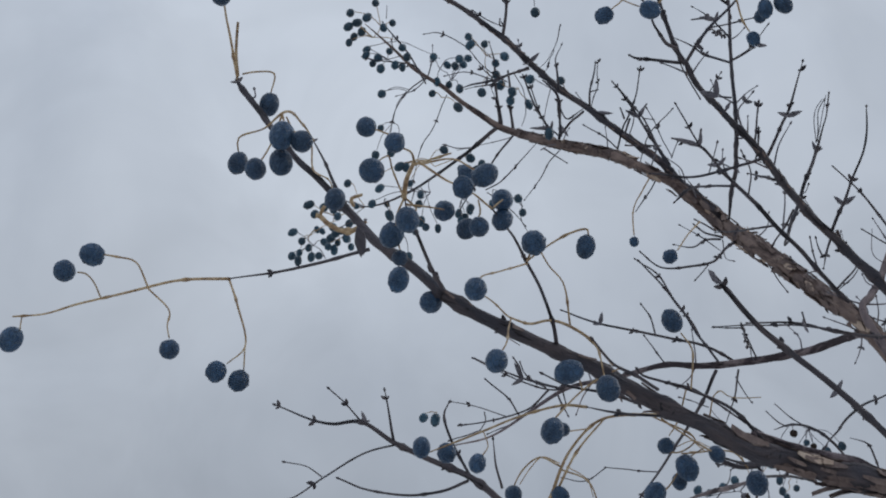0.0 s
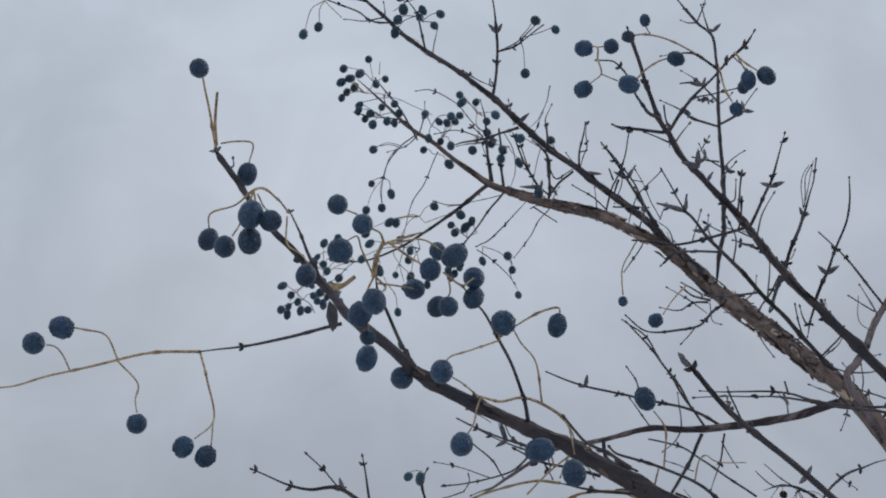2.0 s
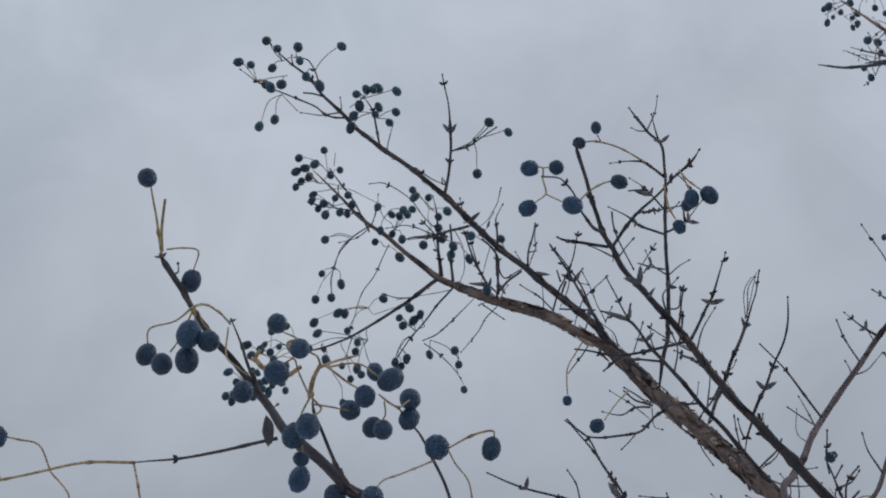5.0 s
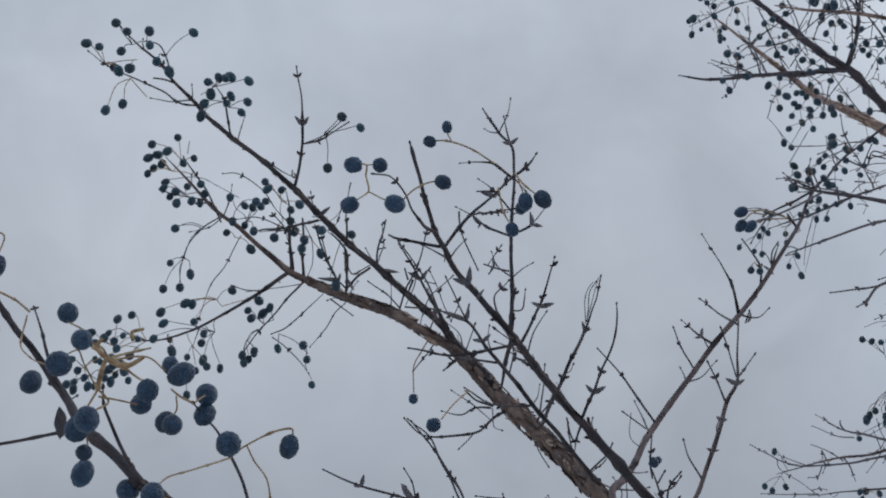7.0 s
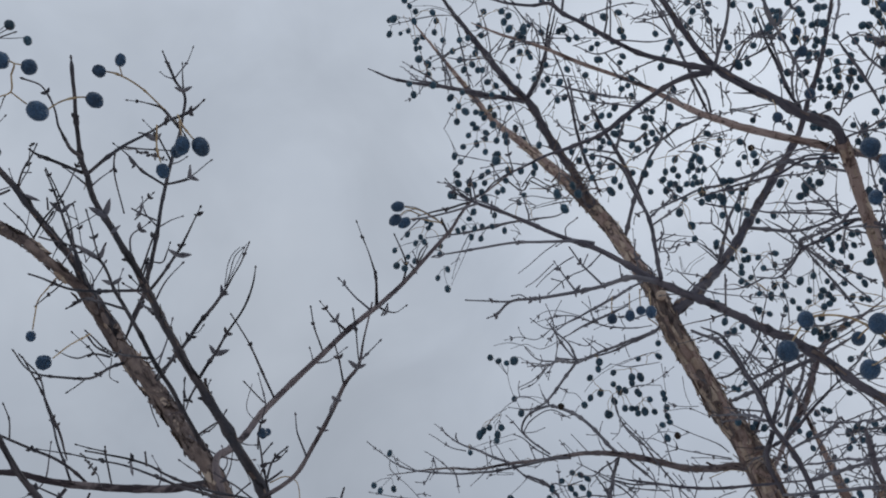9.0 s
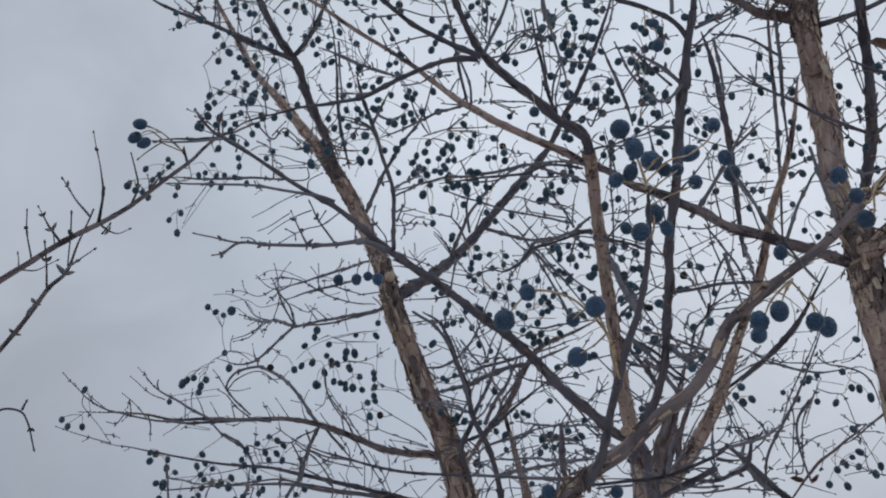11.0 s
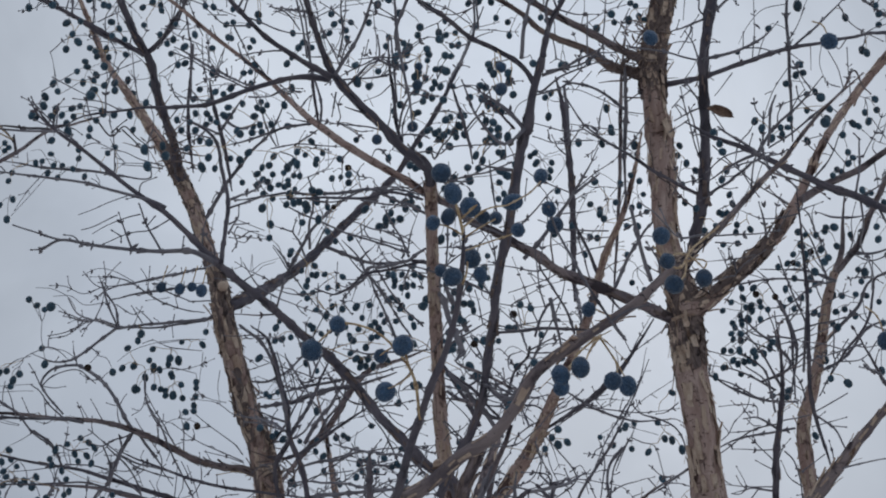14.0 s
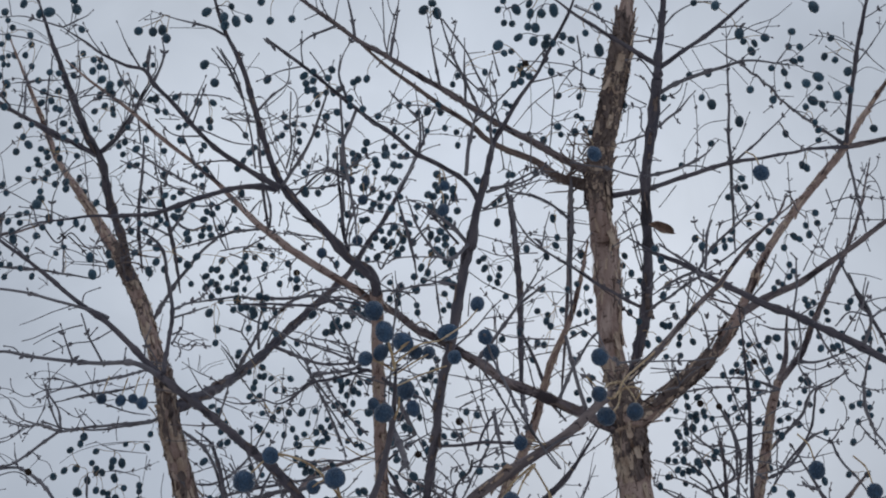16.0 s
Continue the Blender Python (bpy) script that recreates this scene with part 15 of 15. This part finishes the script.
limbs(tree_b, "twig",
    [(1.096,0.848,2.667,1), (1.062,0.888,2.684,0.8)],
    [(1.603,1.012,2.959,0.9), (1.593,1.035,2.952,0.9), (1.611,0.974,2.972,0.75), (1.621,0.952,2.976,0.6)],
    [(1.614,1.075,2.873,0.6), (1.616,1.059,2.883,0.6), (1.682,1.021,2.849,0.5)],
    [(1.466,1.235,2.938,0.6), (1.48,1.241,2.988,0.5), (1.485,1.231,2.992,0.5)],
    [(1.629,1.148,2.866,2), (1.605,1.07,2.796,1.83), (1.583,1.016,2.735,1.67), (1.567,0.977,2.707,1.5), (1.58,0.968,2.699,1.5)],
    [(1.599,1.286,2.757,1.8), (1.632,1.266,2.722,1.6), (1.66,1.243,2.698,1.4)])
limbs(tree_c, "twig",
    [(1.02,0.837,2.571,1.2), (1.049,0.825,2.534,1.05), (1.072,0.814,2.501,0.9)],
    [(1.059,0.811,2.597,1), (1.094,0.781,2.586,0.9), (1.115,0.764,2.577,0.8)],
    [(1.155,0.827,2.546,1.8), (1.17,0.801,2.563,1.4)],
    [(1.348,0.983,2.629,2.4), (1.356,0.967,2.614,2.2), (1.369,0.928,2.6,2), (1.367,0.926,2.603,2)],
    [(1.34,0.941,2.604,3.6), (1.36,0.928,2.582,3.15), (1.385,0.916,2.55,2.7)],
    [(1.342,1.061,2.58,1.2), (1.349,1.036,2.6,1), (1.355,1.029,2.601,0.8)],
    [(1.348,1.038,2.6,0.9), (1.341,1.028,2.611,0.6)],
    [(1.285,0.977,2.599,1), (1.304,0.967,2.576,0.8)],
    [(1.372,0.952,2.44,4.5), (1.374,0.925,2.493,3.5)])
limb(tree_c, "twig", (1.3,0.962,2.412,1.8), (1.324,0.926,2.401,1.7), (1.349,0.886,2.389,1.6), (1.362,0.86,2.384,1.5))
limbs(tree_d, "twig",
    [(1.367,0.847,2.438,0.8), (1.365,0.848,2.441,0.8), (1.238,0.785,2.365,0.6)],
    [(1.656,1.189,2.592,2.4), (1.739,1.19,2.642,2.13), (1.817,1.187,2.69,1.87), (1.854,1.201,2.757,1.6)])
bunch = cluster(tree_a,
    ((0.363,0.702,2.018,0.7), (0.365,0.701,2.019,0.6)))
drupes(tree_a, bunch, (0.371,0.701,2.015,14.2))
limb(tree_b, "gold", (1.022,1.561,2.537,0.7), (1.035,1.541,2.545,0.6), (1.058,1.517,2.542,0.5), (1.085,1.495,2.531,0.4))
limb(tree_b, "gold", (1.081,1.397,3.165,0.7), (1.11,1.393,3.152,0.6), (1.134,1.394,3.137,0.5))
limb(tree_b, "gold", (1.126,1.601,2.571,0.7), (1.1,1.618,2.556,0.6), (1.069,1.632,2.553,0.5), (1.042,1.647,2.542,0.4))
limb(tree_b, "gold", (1.148,1.675,2.672,0.7), (1.178,1.653,2.667,0.6), (1.212,1.634,2.654,0.5), (1.241,1.611,2.648,0.4))
limb(tree_b, "gold", (1.229,1.325,2.561,0.7), (1.254,1.307,2.571,0.55), (1.278,1.296,2.568,0.4))
limb(tree_b, "gold", (1.272,1.158,2.739,0.9), (1.299,1.142,2.732,0.77), (1.323,1.128,2.724,0.63), (1.352,1.113,2.712,0.5))
limb(tree_b, "gold", (1.277,1.014,2.692,0.9), (1.296,1.003,2.683,0.8), (1.315,0.987,2.68,0.7), (1.338,0.974,2.669,0.6), (1.354,0.964,2.662,0.5))
limb(tree_b, "gold", (1.277,1.156,2.736,0.8), (1.304,1.123,2.752,0.65), (1.338,1.096,2.754,0.5))
limb(tree_b, "gold", (1.34,1.397,2.789,0.7), (1.374,1.379,2.784,0.55), (1.393,1.359,2.796,0.4))
limb(tree_b, "gold", (1.388,1.247,2.802,0.8), (1.403,1.226,2.82,0.7), (1.426,1.21,2.822,0.6), (1.46,1.19,2.819,0.5))
limb(tree_b, "gold", (1.438,0.815,2.692,1.2), (1.451,0.799,2.696,1.03), (1.46,0.786,2.701,0.87), (1.467,0.773,2.708,0.7))
limb(tree_b, "gold", (1.45,0.799,2.698,0.9), (1.464,0.784,2.691,0.77), (1.478,0.775,2.679,0.63), (1.494,0.768,2.664,0.5))
limb(tree_b, "gold", (1.46,1.256,2.926,0.8), (1.484,1.228,2.915,0.65), (1.512,1.2,2.9,0.5))
limb(tree_b, "gold", (1.463,0.837,2.692,1), (1.465,0.827,2.704,0.8), (1.475,0.809,2.714,0.6))
limb(tree_b, "gold", (1.523,1.217,2.857,0.8), (1.538,1.191,2.873,0.7), (1.555,1.168,2.881,0.6), (1.573,1.145,2.888,0.5))
limb(tree_b, "gold", (1.549,1.234,2.946,0.8), (1.578,1.219,2.937,0.7), (1.609,1.215,2.916,0.6), (1.627,1.217,2.899,0.5))
limb(tree_b, "gold", (1.69,1.061,2.83,0.8), (1.692,1.022,2.848,0.7), (1.7,0.999,2.848,0.6), (1.713,0.985,2.833,0.5))
limb(tree_b, "gold", (1.7,0.999,2.848,0.7), (1.697,0.984,2.863,0.63), (1.692,0.968,2.883,0.57), (1.686,0.957,2.898,0.5))
limb(tree_c, "gold", (0.813,0.33,2.207,0.8), (0.814,0.32,2.209,0.7), (0.819,0.312,2.206,0.6), (0.82,0.32,2.197,0.5))
limb(tree_d, "gold", (1.117,0.778,2.706,1.6), (1.141,0.769,2.698,1.4), (1.158,0.76,2.695,1.2), (1.179,0.748,2.691,1))
limb(tree_d, "gold", (1.126,0.772,2.694,1), (1.131,0.761,2.7,0.8), (1.149,0.753,2.693,0.6))
limb(tree_d, "gold", (1.179,0.565,2.926,0.7), (1.196,0.565,2.912,0.6), (1.212,0.567,2.898,0.5))
limb(tree_d, "gold", (1.461,0.81,2.766,1.1), (1.472,0.809,2.745,0.97), (1.481,0.807,2.726,0.83), (1.493,0.796,2.711,0.7))


# ---- the finer twigs ----
grow(tree_a, 0.085, 0.04, 0.0, 2.0, 1.0)
grow(tree_b, 0.100, 0.07, 0.02, 2.2, 0.5)
grow(tree_c, 0.085, 0.09, 0.0, 2.1, 0.5)
grow(tree_d, 0.080, 0.10, 0.0, 2.2, 0.5)
grow(tree_e, 0.10, 0.10, 0.0, 2.2, 0.5)
for owner in (tree_b, tree_c, tree_d, tree_e):
    spurs(owner, 0.075, 0.042)
finish()

# ---- withered leaves and frayed bark ----
old_bark(tree_a, 130, (0.397,1.033,2.225,8.1), (0.378,1.054,2.265,7.8), (0.353,1.093,2.33,8), (0.321,1.131,2.397,8.4), (0.281,1.14,2.453,6.8))
old_bark(tree_a, 80, (0.281,1.14,2.453,6.8), (0.224,1.113,2.477,5.2), (0.189,1.135,2.517,5), (0.146,1.17,2.558,4.8), (0.093,1.21,2.61,4.4))
old_bark(tree_a, 36, (0.3,0.738,1.923,7.2), (0.265,0.723,1.926,6.8), (0.209,0.715,1.939,5.9), (0.161,0.699,1.952,5))
old_bark(tree_d, 190, (1.364,0.605,2.53,19), (1.354,0.6,2.564,19.6), (1.343,0.593,2.614,18.2), (1.337,0.595,2.645,16))
old_bark(tree_d, 110, (1.34,0.58,2.586,11.6), (1.356,0.527,2.62,9.9), (1.376,0.487,2.658,8.7), (1.389,0.455,2.7,8.3))
old_bark(tree_d, 120, (1.256,0.55,2.875,15.6), (1.242,0.542,2.901,16.3), (1.226,0.522,2.943,15.2))
old_bark(tree_d, 300, (1.226,0.522,2.943,15), (1.208,0.492,2.992,14.4), (1.18,0.454,3.041,14), (1.164,0.427,3.102,11.6))
old_bark(tree_b, 130, (1.238,1.343,2.808,15.5), (1.22,1.34,2.836,15.1), (1.2,1.343,2.903,13.2), (1.186,1.351,2.945,12.4))
old_bark(tree_b, 110, (1.165,1.373,3.025,11.7), (1.157,1.388,3.07,11.4), (1.11,1.387,3.117,10.7), (1.072,1.403,3.173,9.5))
old_bark(tree_b, 60, (1.342,1.336,2.607,19.9), (1.314,1.337,2.665,18.7), (1.293,1.346,2.711,17.4), (1.26,1.347,2.775,16.4))
scar(tree_b, 1.1878, 1.3181, 2.8829, (-0.51, -0.63, -0.59), 0.0075)
scar(tree_c, 1.1484, 0.8332, 2.3694, (-0.67, -0.55, -0.50), 0.0055)
dry_leaf(tree_d, 1.096, 0.409, 2.642, 0.030, (-1.21, 0.76, 1.15), "curled brown withered leaf")
dry_leaf(tree_a, -0.048, 0.597, 2.030, 0.017, (-0.61, 0.09, 3.08), "dark shrivelled leaf", TWIG)
dry_leaf(tree_d, 1.706, 0.969, 2.562, 0.022, (-1.22, 0.86, 1.17), "curled brown withered leaf")
dry_leaf(tree_d, 1.731, 0.950, 2.554, 0.017, (-2.32, 0.58, -0.33), "curled brown withered leaf")
tuft(tree_d, 1.214, 0.554, 2.903, 0.045, 60)
tuft(tree_d, 1.181, 0.518, 2.911, 0.030, 30)
tuft(tree_b, 1.013, 1.270, 3.025, 0.050, 50)
tuft(tree_b, 1.313, 1.286, 2.596, 0.050, 45)
tuft(tree_c, 0.722, 0.540, 2.039, 0.016, 24)
tuft(tree_d, 1.261, 0.547, 2.571, 0.040, 30)
